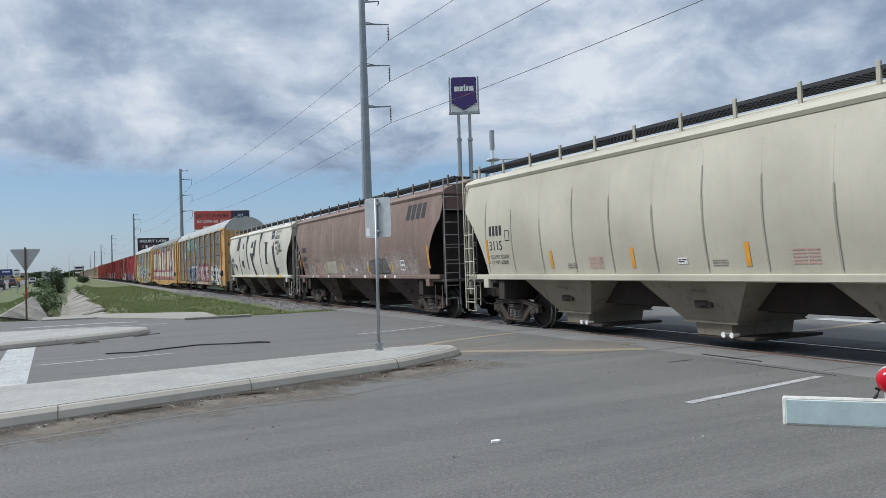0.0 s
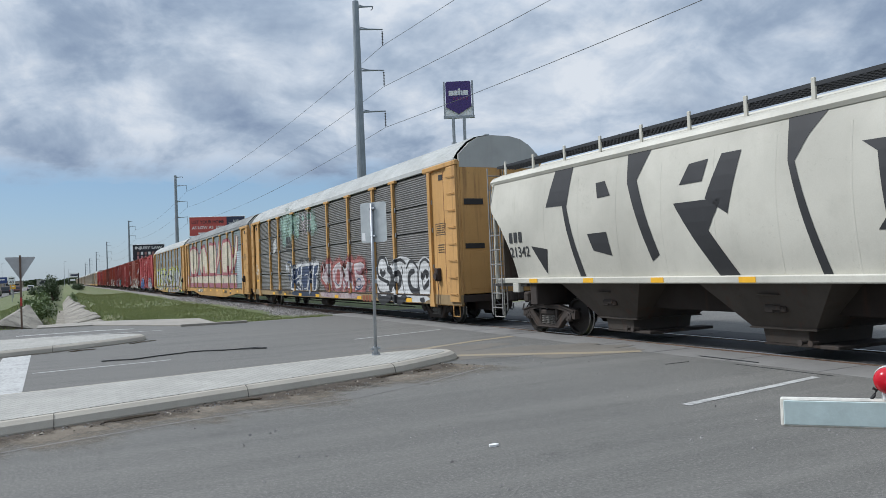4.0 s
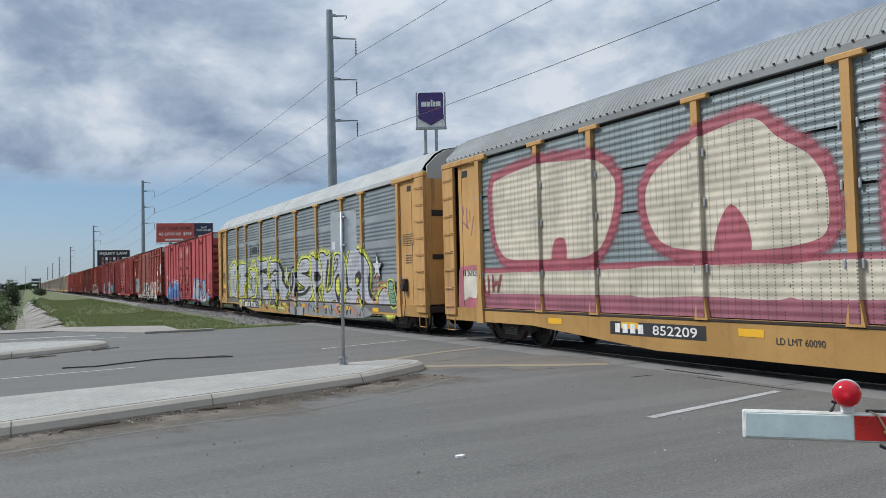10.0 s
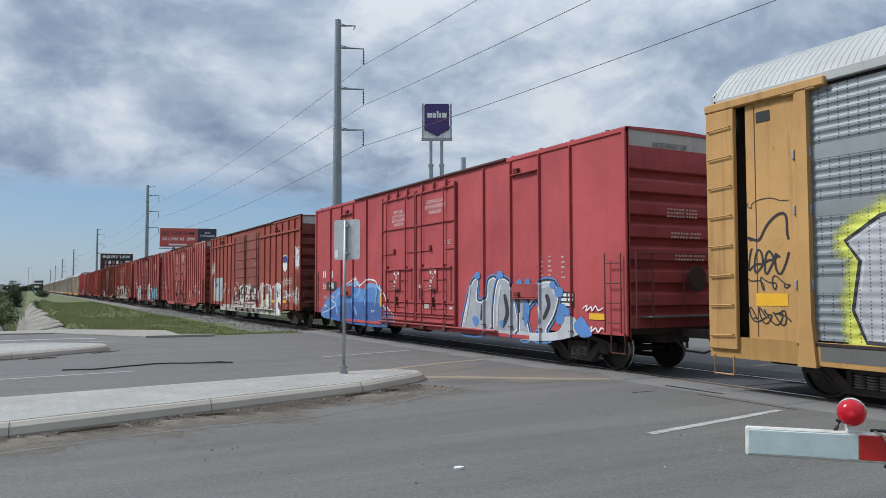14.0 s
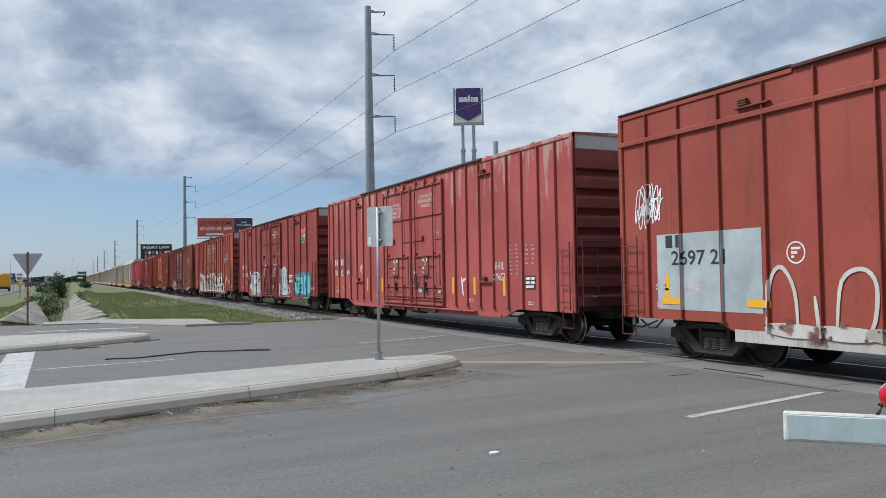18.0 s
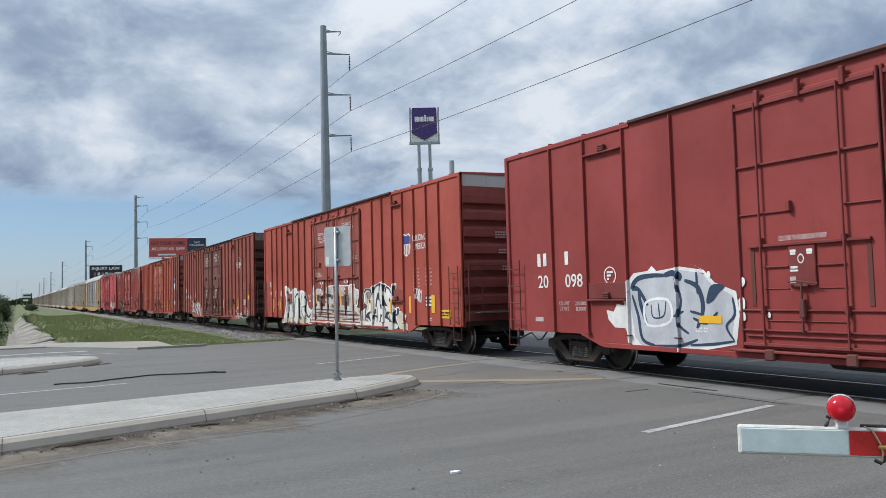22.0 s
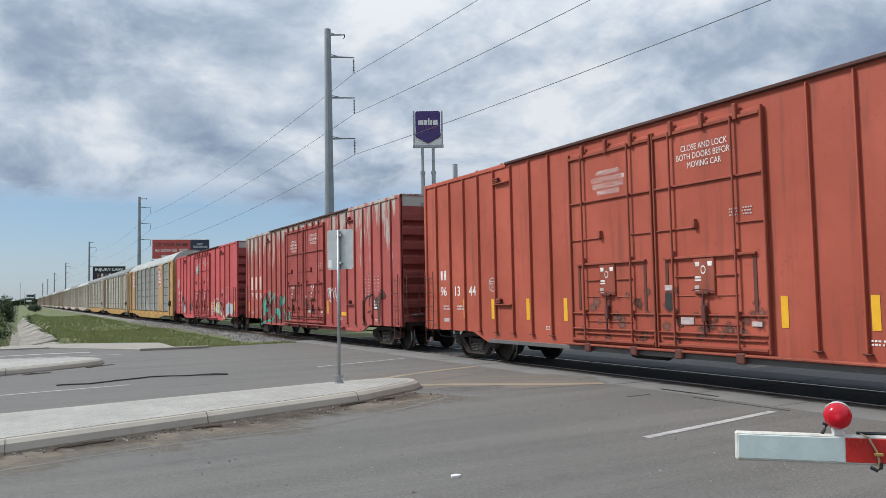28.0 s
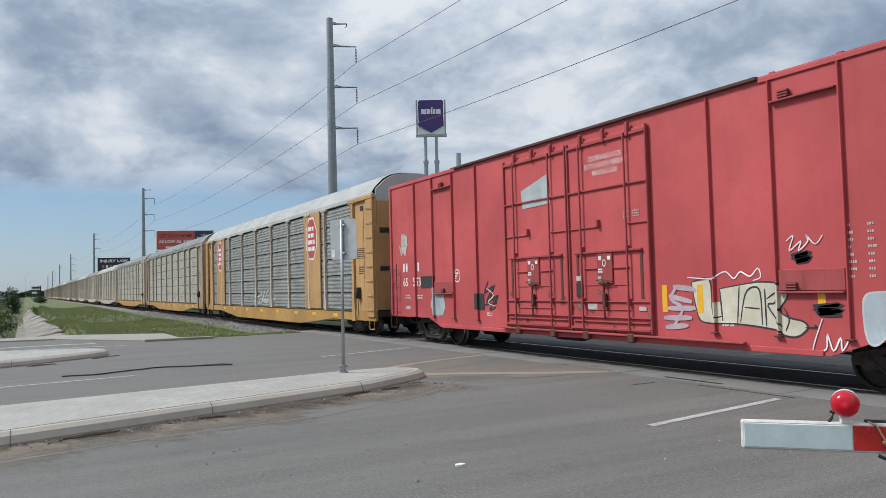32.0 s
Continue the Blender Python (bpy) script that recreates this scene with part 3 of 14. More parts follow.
ribbon("edge_line", [(-1.5, 30.0), (1.0, 30.2), (2.2, 29.9)], 0.3, WHITE_LINE, "faded white edge line on asphalt")
ribbon("yellow_line", [(6.75, 13.75), (7.5, 13.3), (8.2, 12.75), (9.0, 12.15), (9.9, 11.6)], 0.3, YELLOW_LINE, "worn yellow centre line on asphalt")
ribbon("yellow_line", [(6.6, 15.0), (7.4, 15.5), (8.6, 15.95), (9.9, 16.3)], 0.2, YELLOW_LINE, "worn yellow centre line on asphalt")
ribbon("stop_line", [(17.5, 6.0), (17.9, 14.0)], 0.6, WHITE_LINE, "broad white stop line beyond the railway", z=-0.005)
ribbon("yellow_line", [(14.5, 12.0), (30, 13.5)], 0.25, YELLOW_LINE, "yellow centre line beyond the railway", z=-0.005)



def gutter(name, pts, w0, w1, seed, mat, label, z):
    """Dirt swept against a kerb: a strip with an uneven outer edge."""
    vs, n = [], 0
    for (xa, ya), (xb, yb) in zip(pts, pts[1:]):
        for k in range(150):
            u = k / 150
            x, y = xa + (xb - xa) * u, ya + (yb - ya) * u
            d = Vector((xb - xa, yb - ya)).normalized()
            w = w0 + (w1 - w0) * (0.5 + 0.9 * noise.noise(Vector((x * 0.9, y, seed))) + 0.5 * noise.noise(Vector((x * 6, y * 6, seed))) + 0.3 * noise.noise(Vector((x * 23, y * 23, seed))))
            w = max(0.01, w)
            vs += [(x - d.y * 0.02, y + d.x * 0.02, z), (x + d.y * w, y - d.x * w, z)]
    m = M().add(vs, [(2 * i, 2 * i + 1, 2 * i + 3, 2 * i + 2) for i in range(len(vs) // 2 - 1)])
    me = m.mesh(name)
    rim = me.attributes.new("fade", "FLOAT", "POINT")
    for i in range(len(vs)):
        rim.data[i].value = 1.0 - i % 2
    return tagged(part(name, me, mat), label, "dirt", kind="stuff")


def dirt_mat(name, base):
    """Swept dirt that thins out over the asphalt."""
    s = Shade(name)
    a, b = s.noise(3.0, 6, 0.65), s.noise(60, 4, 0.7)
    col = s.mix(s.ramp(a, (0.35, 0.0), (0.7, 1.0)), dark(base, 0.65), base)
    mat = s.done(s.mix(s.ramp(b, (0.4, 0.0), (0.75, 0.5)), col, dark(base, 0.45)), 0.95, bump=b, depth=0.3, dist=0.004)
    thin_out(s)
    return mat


KERB_FRONT = [(-14, 7.9), (-6, 9.1), (-0.75, 10.3), (2.5, 11.3), (5.2, 12.15), (6.2, 12.75)]
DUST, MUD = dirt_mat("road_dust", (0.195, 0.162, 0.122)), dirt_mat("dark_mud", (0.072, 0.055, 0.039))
gutter("road_dust", KERB_FRONT, 1.1, 2.2, 1, DUST, "tan dust swept along the kerb", 0.003)
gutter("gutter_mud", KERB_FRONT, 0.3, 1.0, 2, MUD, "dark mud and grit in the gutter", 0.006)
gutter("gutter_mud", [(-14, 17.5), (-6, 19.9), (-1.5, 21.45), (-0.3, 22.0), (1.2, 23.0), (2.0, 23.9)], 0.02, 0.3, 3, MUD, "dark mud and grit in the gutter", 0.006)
ribbon("old_line", [(-1.2, 9.15), (-0.33, 9.45), (1.4, 9.95), (3.6, 10.15), (5.2, 10.9), (6.5, 11.7)], 0.055, concrete_mat("scuffed_line", (0.160, 0.154, 0.144), False, 24), "pale scuffed line on the asphalt", z=0.004)
m, rng = M(), random.Random(18)
for k in range(420):                  # grit, leaf scraps and chips in the gutter
    (xa, ya), (xb, yb) = KERB_FRONT[1 + k % 4], KERB_FRONT[2 + k % 4]
    u, off, r = rng.random(), abs(rng.gauss(0.02, 0.26)), rng.uniform(0.006, 0.022) * (1.8 if k % 40 == 0 else 1)
    if noise.noise(Vector((xa + (xb - xa) * u, 0, 4))) < rng.uniform(-0.5, 0.2):
        continue
    d = Vector((xb - xa, yb - ya)).normalized()
    x, y, q = xa + (xb - xa) * u + d.y * off, ya + (yb - ya) * u - d.x * off, rng.uniform(0, 3)
    c, s_ = math.cos(q) * r, math.sin(q) * r
    m.add([(x + 1.6 * c, y + 1.6 * s_, 0.004), (x - s_, y + c, 0.005), (x - 1.6 * c, y - 1.6 * s_, 0.004), (x + s_, y - c, 0.005), (x, y, 0.006 + r * 0.9)], [(0, 1, 4), (1, 2, 4), (2, 3, 4), (3, 0, 4)])
GRIT = Shade("gutter_grit")
isl = GRIT.nt.nodes.new("ShaderNodeNewGeometry").outputs["Random Per Island"]
GRIT_MAT = GRIT.done(GRIT.mix(GRIT.ramp(isl, (0.80, 0.0), (0.86, 1.0)), GRIT.mix(isl, (0.025, 0.02, 0.016), (0.06, 0.045, 0.03)), (0.30, 0.27, 0.22)), 0.9)
tagged(part("gutter_grit", m, GRIT_MAT), "grit, chips and leaf scraps along the kerb", "grit", kind="stuff")
m, rng = M(), random.Random(8)
for k in range(26):
    x, y, w = rng.uniform(6.6, 9.6), 0, rng.uniform(0.2, 0.75)
    y = 15.0 - (x - 6.6) * 0.75 + rng.uniform(-1.5, 1.3)
    vs = [(x + 1.6 * w * math.cos(q) * (1 + 0.4 * noise.noise(Vector((math.cos(q) * 2, math.sin(q) * 2, k)))), y + 0.6 * w * math.sin(q) * (1 + 0.4 * noise.noise(Vector((math.cos(q) * 3, math.sin(q) * 3, k + 50)))), 0.002 + 0.0001 * k) for q in (2 * math.pi * j / 28 for j in range(28))]
    m.add(vs, [tuple(range(28))])
tagged(part("road_dust", m, concrete_mat("thin_dust", (0.150, 0.135, 0.113), False, 23)), "thin brown dust spread over the asphalt before the track", "dirt", kind="stuff")

# ---- railway ----
TRACK_X = 11.95


def build_track():
    for side, x in (("near", TRACK_X - 0.7525), ("far", TRACK_X + 0.7525)):
        prof = [(-0.07, -0.17), (0.07, -0.17), (0.07, -0.15), (0.012, -0.13), (0.012, -0.045), (0.036, -0.035), (0.036, -0.004), (0.028, 0.0), (-0.028, 0.0), (-0.036, -0.004), (-0.036, -0.035), (-0.012, -0.045), (-0.012, -0.13), (-0.07, -0.15)]
        m = M()
        m.prism([(x + a, b) for a, b in prof], -120, 1500, "y")
        ob = tagged(part("rail", m, RAIL_RUST), "long rusty steel rail with a polished top", "rail", kind="structure")
        part("running_surface", M().box(x - 0.03, x + 0.03, -120, 1500, -0.002, 0.003), STEEL_RAIL, ob, "polished rail top")
    # crossing panels between and beside the rails
    for x0, x1 in ((9.95, 11.05), (11.33, 12.57), (12.86, 14.0)):
        strip("crossing_bed", [(x0 + 0.01, -14), (x1 - 0.01, -14), (x1 - 0.01, 30.2), (x0 + 0.01, 30.2)], -0.3, -0.05, BLACK, "dark bed under the crossing panels", "crossing")
    # bed of ballast
    m = M()
    prof = [(TRACK_X - 4.4, -0.42), (TRACK_X - 1.9, -0.15), (TRACK_X + 1.9, -0.15), (TRACK_X + 4.4, -0.42)]
    m.prism(prof, 30.3, 1500, "y")
    m.prism(prof, -120, -14.2, "y")
    tagged(part("ballast_bed", m, SLAB_STONE), "bed of grey crushed stone under the track", "ballast", kind="structure")


def ballast_ground_mat():
    s = Shade("ballast_bed_stone")
    v = s.nt.nodes.new("ShaderNodeTexVoronoi")
    v.inputs["Scale"].default_value = 16
    s.link(s.co, v.inputs["Vector"])
    sp = s.nt.nodes.new("ShaderNodeSeparateColor")
    s.link(v.outputs["Color"], sp.inputs[0])
    col = s.ramp(sp.outputs[0], (0.0, (0.14, 0.13, 0.125)), (1.0, (0.38, 0.36, 0.34)))
    col = s.mix(s.ramp(v.outputs["Distance"], (0.3, 0.0), (0.8, 0.8)), col, (0.05, 0.045, 0.04))
    n = s.noise(0.8, 4)
    col = s.mix(s.ramp(n, (0.5, 0.0), (0.75, 0.4)), col, (0.14, 0.10, 0.075))
    return s.done(col, 0.92, bump=v.outputs["Distance"], depth=0.9, dist=0.04)


SLAB_STONE = ballast_ground_mat()
build_track()
# ---- train: materials ----
BOX_RED = {
    "B1": paint("paint_red_a", (0.420, 0.067, 0.070), wear=0.35, seed=1),
    "B2": paint("paint_red_b", (0.280, 0.052, 0.034), wear=0.5, seed=2),
    "B3": paint("paint_red_c", (0.37, 0.074, 0.066), wear=0.3, seed=3, bare=(0.42, 0.25, 0.22), bare_amount=-0.2),
    "B4": paint("paint_red_d", (0.247, 0.034, 0.030), wear=0.3, seed=4),
    "B5": paint("paint_red_e", (0.33, 0.058, 0.036), wear=0.3, seed=5),
    "B6": paint("paint_red_f", (0.25, 0.058, 0.040), wear=0.6, seed=6),
    "B7": paint("paint_red_g", (0.385, 0.081, 0.047), wear=0.5, seed=7, soot=-6.3),
    "B8": paint("paint_red_h", (0.375, 0.080, 0.068), wear=0.4, seed=8, bare=(0.40, 0.375, 0.33), bare_amount=0.2),
    "B9": paint("paint_red_i", (0.48, 0.076, 0.080), wear=0.2, seed=9),
}
HOPPER_PAINT = {
    "H1": paint("paint_beige", (0.42, 0.395, 0.315), rust=(0.26, 0.22, 0.17), wear=0.2, seed=11, grime=0.25),
    "H2": paint("paint_brown", (0.165, 0.110, 0.090), rust=(0.27, 0.228, 0.20), wear=0.6, seed=12),
    "H3": paint("paint_cream", (0.48, 0.466, 0.405), rust=(0.26, 0.22, 0.17), wear=0.12, seed=13),
}
UNDER = paint("underframe", (0.032, 0.028, 0.025), wear=0.4, seed=20, rough=0.8)
BOGIE = paint("bogie_steel", (0.042, 0.036, 0.032), rust=(0.10, 0.058, 0.036), wear=0.6, seed=21, rough=0.8)
SPRING_STEEL = plain("spring_steel", (0.19, 0.175, 0.155), 0.6, 0.2, 0.3)
WHEEL_STEEL = plain("wheel_steel", (0.04, 0.034, 0.03), 0.6, 0.5, 0.3)
TREAD = plain("wheel_tread", (0.35, 0.34, 0.33), 0.3, 1.0, 0.1)
YELLOW = {
    0: paint("rack_yellow_a", (0.479, 0.271, 0.092), wear=0.5, seed=31),
    1: paint("rack_yellow_b", (0.439, 0.257, 0.102), wear=0.5, seed=32),
    2: paint("rack_yellow_c", (0.337, 0.266, 0.194), wear=0.5, seed=33),
    3: paint("rack_tan", (0.449, 0.380, 0.310), wear=0.6, seed=34),
}
REFLECT = plain("reflector_yellow", (0.75, 0.40, 0.02), 0.4, 0, 0.1)
STENCIL = plain("stencil_white", (0.72, 0.70, 0.66), 0.6, 0, 0.25, 9)
FADED = plain("stencil_faded", (0.50, 0.42, 0.40), 0.6, 0, 0.35, 9)
STENCIL_DARK = plain("stencil_black", (0.025, 0.025, 0.026), 0.6, 0, 0.2)
ROOF_PALE = paint("roof_galvanised", (0.39, 0.40, 0.385), rust=(0.27, 0.24, 0.20), wear=0.25, seed=40, rough=0.5)
ROOF_GREY = paint("roof_grey", (0.22, 0.23, 0.225), rust=(0.14, 0.11, 0.09), wear=0.25, seed=41, rough=0.55)
END_GREY = paint("end_grey", (0.43, 0.43, 0.41), rust=(0.2, 0.14, 0.1), wear=0.4, seed=42)
END_GRIMY = paint("end_grimy", (0.17, 0.145, 0.13), rust=(0.10, 0.05, 0.04), wear=0.7, seed=46)
CORRODED = paint("grating", (0.10, 0.095, 0.09), wear=0.3, seed=43, rough=0.7)


def hole_field(s, fine=False):
    """How far a place lies from the nearest of the small holes: all over, or in upright rows in groups."""
    a, b = (22.0, 22.0) if fine else (6.3, 19.0)
    mp = s.nt.nodes.new("ShaderNodeMapping")
    mp.inputs["Scale"].default_value = (0, a, b)
    s.link(s.co, mp.inputs[0])
    last = mp.outputs[0]
    for op, v in (("FRACTION", None), ("SUBTRACT", (0, 0.5, 0.5)), ("DIVIDE", (1, a, b))):
        n = s.nt.nodes.new("ShaderNodeVectorMath")
        n.operation = op
        s.link(last, n.inputs[0])
        if v:
            n.inputs[1].default_value = v
        last = n.outputs[0]
    ln = s.nt.nodes.new("ShaderNodeVectorMath")
    ln.operation = "LENGTH"
    s.link(last, ln.inputs[0])
    dist = s.math("MULTIPLY", ln.outputs["Value"], 20.0)
    rows = s.noise(1.0, 1, 0.5, stretch=(0, 2.4, 1.6))
    return s.math("ADD", dist, s.ramp(rows, (0.30, 0.10), (0.50, 0.0)) if fine else s.ramp(rows, (0.36, 0.5), (0.42, 0.0)))


def pressed(s, pitch=0.15):
    """The level ribs pressed into a panel."""
    sp = s.nt.nodes.new("ShaderNodeSeparateXYZ")
    s.link(s.co, sp.inputs[0])
    return s.math("SINE", s.math("MULTIPLY", sp.outputs[2], 6.2832 / pitch), 0.0)


def perforated(name, base, seed, rust=0.2, fine=True):
    """Galvanised panel with rows of small holes."""
    s = Shade(name)
    hole = hole_field(s, fine)
    grime, cloudy = s.noise(0.6, 5, 0.6, stretch=(1, 1, 0.5), shift=(seed, 0, seed)), s.noise(5, 5, 0.65, shift=(0, seed, 0))
    col = s.mix(s.ramp(grime, (0.35, 0.0), (0.65, 1.0)), dark(base, 0.72), base)
    col = s.mix(s.ramp(cloudy, (0.5, 0.0), (0.8, rust)), col, (0.20, 0.15, 0.11))
    col = s.mix(s.ramp(hole, (0.22, 0.85), (0.33, 0.0)), col, (0.015, 0.015, 0.015))
    return s.done(col, 0.5, 0.25, bump=s.ramp(hole, (0.2, 0.0), (0.35, 1.0)), depth=0.3, dist=0.004)


PANELS = {
    0: perforated("rack_panel_dark", (0.18, 0.172, 0.16), 1.0, 0.35),
    1: perforated("rack_panel_green", (0.235, 0.275, 0.275), 2.0, 0.2, False),
    2: perforated("rack_panel_grey", (0.215, 0.24, 0.25), 3.0, 0.15, False),
    4: perforated("rack_panel_worn", (0.34, 0.345, 0.325), 5.0, 0.3),
    3: perforated("rack_panel_pale", (0.54, 0.51, 0.425), 4.0),
}


# Side reds darkened for the door bars, holding their shade as well as dirt.
DOOR_MAT = {k: paint("door_hardware", c, wear=0.6, seed=60 + i, rough=0.7, grime=0.9) for i, (k, c) in enumerate((
    ("B1", (0.31, 0.055, 0.056)), ("B2", (0.17, 0.045, 0.032)), ("B3", (0.27, 0.063, 0.054)), ("B4", (0.19, 0.036, 0.033)), ("B5", (0.25, 0.057, 0.040)),
    ("B6", (0.14, 0.046, 0.034)), ("B7", (0.29, 0.070, 0.042)), ("B8", (0.27, 0.056, 0.048)), ("B9", (0.33, 0.060, 0.062))))}


# End walls: the side reds taken darker for their shade as well as grime.
END_MAT = {k: paint("grimy_shaded_end", c, wear=0.5, seed=80 + i, rough=0.8, grime=1.0) for i, (k, c) in enumerate((
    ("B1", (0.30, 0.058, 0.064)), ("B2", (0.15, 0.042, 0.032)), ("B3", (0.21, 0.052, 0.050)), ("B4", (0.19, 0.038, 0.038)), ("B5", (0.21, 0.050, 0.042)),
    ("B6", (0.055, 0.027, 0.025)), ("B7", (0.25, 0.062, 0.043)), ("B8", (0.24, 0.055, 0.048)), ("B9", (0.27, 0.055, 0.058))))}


DOOR_FACE = {"B8": paint("door_red", (0.35, 0.065, 0.056), wear=0.4, seed=99, grime=0.8), "track": paint("track_grime", (0.075, 0.035, 0.03), wear=0.5, seed=98, rough=0.8), "B6": paint("door_soot", (0.155, 0.05, 0.038), wear=0.8, seed=95, grime=1.0), "B2": paint("door_rusty", (0.235, 0.06, 0.042), wear=0.9, seed=96, grime=1.0), "B5": paint("door_worn", (0.28, 0.066, 0.046), wear=0.7, seed=97, grime=0.9)}


# ---- wheels and bogies ----
def wheelset_mesh():
    m = M()
    for s in (-1, 1):
        prof = [(s * 0.815, 0.09)] + [(s * 0.815, 0.15), (s * 0.775, 0.19), (s * 0.765, 0.37), (s * 0.822, 0.395), (s * 0.822, 0.445), (s * 0.80, 0.457), (s * 0.715, 0.462), (s * 0.705, 0.487), (s * 0.685, 0.487), (s * 0.68, 0.40), (s * 0.72, 0.36), (s * 0.70, 0.18), (s * 0.66, 0.14), (s * 0.66, 0.08)]
        m.lathe(prof, 24)
    m.lathe([(-1.08, 0.07), (1.08, 0.07)], 12)
    return m.mesh("wheelset")


WHEELSET = wheelset_mesh()
WHEELSET.materials.append(WHEEL_STEEL)
WHEELSET.materials.append(TREAD)
for f in WHEELSET.polygons:
    if 0.445 < math.hypot(f.center[1], f.center[2]) < 0.475 and abs(f.center[0]) > 0.70:
        f.material_index = 1              # the worn bright tread
CAP = M()
for s in (-1,):
    CAP.lathe([(s * 1.03, 0.0), (s * 1.03, 0.115), (s * 1.12, 0.115), (s * 1.135, 0.07), (s * 1.135, 0.0)], 14)
    for k in range(3):
        q = 2.094 * k
        CAP.box(s * 1.14 - 0.012, s * 1.14 + 0.012, 0.07 * math.cos(q) - 0.016, 0.07 * math.cos(q) + 0.016, 0.07 * math.sin(q) - 0.016, 0.07 * math.sin(q) + 0.016)
CAP = CAP.mesh("bearing_cap")
SIDE_FRAME = {}
for s in (-1, 1):
    cast = M()
    a, b = sorted((s * 0.97, s * 1.10))
    cast.prism([(-1.14, 0.41), (-1.14, 0.60), (-0.86, 0.66), (-0.45, 0.74), (0.45, 0.74), (0.86, 0.66), (1.14, 0.60), (1.14, 0.41), (1.02, 0.41), (0.98, 0.555), (0.62, 0.60), (0.40, 0.635), (-0.40, 0.635), (-0.62, 0.60), (-0.98, 0.555), (-1.02, 0.41)], a, b, "x")
    for d in (-1, 1):
        cast.prism([(d * 0.88, 0.57), (d * 0.70, 0.59), (d * 0.33, 0.30), (d * 0.33, 0.16), (d * 0.47, 0.16)], a, b, "x")
        cast.prism([(d * 0.76, 0.57), (d * 0.70, 0.57), (d * 0.76, 0.36), (d * 0.84, 0.36)], a, b, "x")
        cast.box(a, b, d * 0.345 - 0.045, d * 0.345 + 0.045, 0.24, 0.64, 0.012)
        edge = s * 1.105                   # the raised lips of the casting
        cast.tube([(edge, d * 1.10, 0.585), (edge, d * 0.86, 0.64), (edge, d * 0.45, 0.72), (edge, 0.0, 0.72)], 0.022, 6)
        cast.tube([(edge, d * 0.86, 0.53), (edge, d * 0.46, 0.185), (edge, 0.0, 0.185)], 0.022, 6)
        cast.tube([(edge, d * 0.66, 0.57), (edge, d * 0.36, 0.33)], 0.016, 6)
    cast.box(a, b, -0.46, 0.46, 0.15, 0.255, 0.02)
    SIDE_FRAME[s] = cast.mesh("side_frame")
FRAME = M().box(-1.13, 1.13, -0.29, 0.29, 0.475, 0.60, 0.03)
FRAME = FRAME.mesh("bogie_frame")
SPRING = M()
SPRING.lathe([(0.255, 0.055)] + [v for k in range(5) for v in ((0.258 + k * 0.042, 0.062), (0.266 + k * 0.042, 0.098), (0.284 + k * 0.042, 0.098), (0.292 + k * 0.042, 0.062))] + [(0.475, 0.055)], 12, "z", (-1.03, 0, 0))
SPRING = SPRING.mesh("spring")
SHOE = M()
SHOE.box(-0.82, -0.70, -0.05, 0.05, 0.30, 0.62, 0.02)
SHOE = SHOE.mesh("brake_shoe")
WHEELS = {1: [], -1: []}


def bogie(car, y):
    b = part("bogie", FRAME, BOGIE, car, "rusty cast-steel bogie", at=(0, y, 0))
    for s in (-1, 1):
        part("side_frame", SIDE_FRAME[s], BOGIE, b, "cast side frame")
    for s in (-1, 1):
        w = part("wheelset", WHEELSET, WHEEL_STEEL, b, "", at=(0, s * 0.89, 0.457))
        WHEELS[s].append(w)
        part("bearing_cap", CAP, BOGIE, b, at=(0, s * 0.89, 0.457))
    for yy in (-0.2, 0.0, 0.2):
        part("spring", SPRING, SPRING_STEEL, b, at=(0, yy, 0))
    for yy in (-0.38, 0.38):
        part("brake_shoe", SHOE, BOGIE, b, at=(0, yy, 0))


def coupler(car, half, z=0.83, reach=1.05):
    for s in (-1, 1):
        m = M()
        y0, y1 = sorted((s * half, s * (half + reach - 0.32)))
        m.box(-0.08, 0.08, y0 - (0 if s > 0 else 0), y1, z - 0.09, z + 0.09, 0.02)
        yk = s * (half + reach - 0.22)
        m.box(-0.17, 0.17, yk - 0.14, yk + 0.14, z - 0.15, z + 0.15, 0.05)
        m.box(0.02 * s, 0.16 * s, yk + s * 0.1, yk + s * 0.3, z - 0.13, z + 0.13, 0.04) if s > 0 else m.box(-0.16, -0.02, yk - 0.3, yk - 0.1, z - 0.13, z + 0.13, 0.04)
        part("coupler", m, BOGIE, car, "rusty knuckle coupler")
        m = M()
        pts = [(-0.35, s * (half + 0.05), z - 0.1), (-0.32, s * (half + 0.35), z - 0.33), (-0.2, s * (half + 0.7), z - 0.36), (-0.1, s * (half + reach), z - 0.2)]
        m.tube(pts, 0.022, 6)
        part("air_hose", m, BLACK, car, "black rubber brake hose")


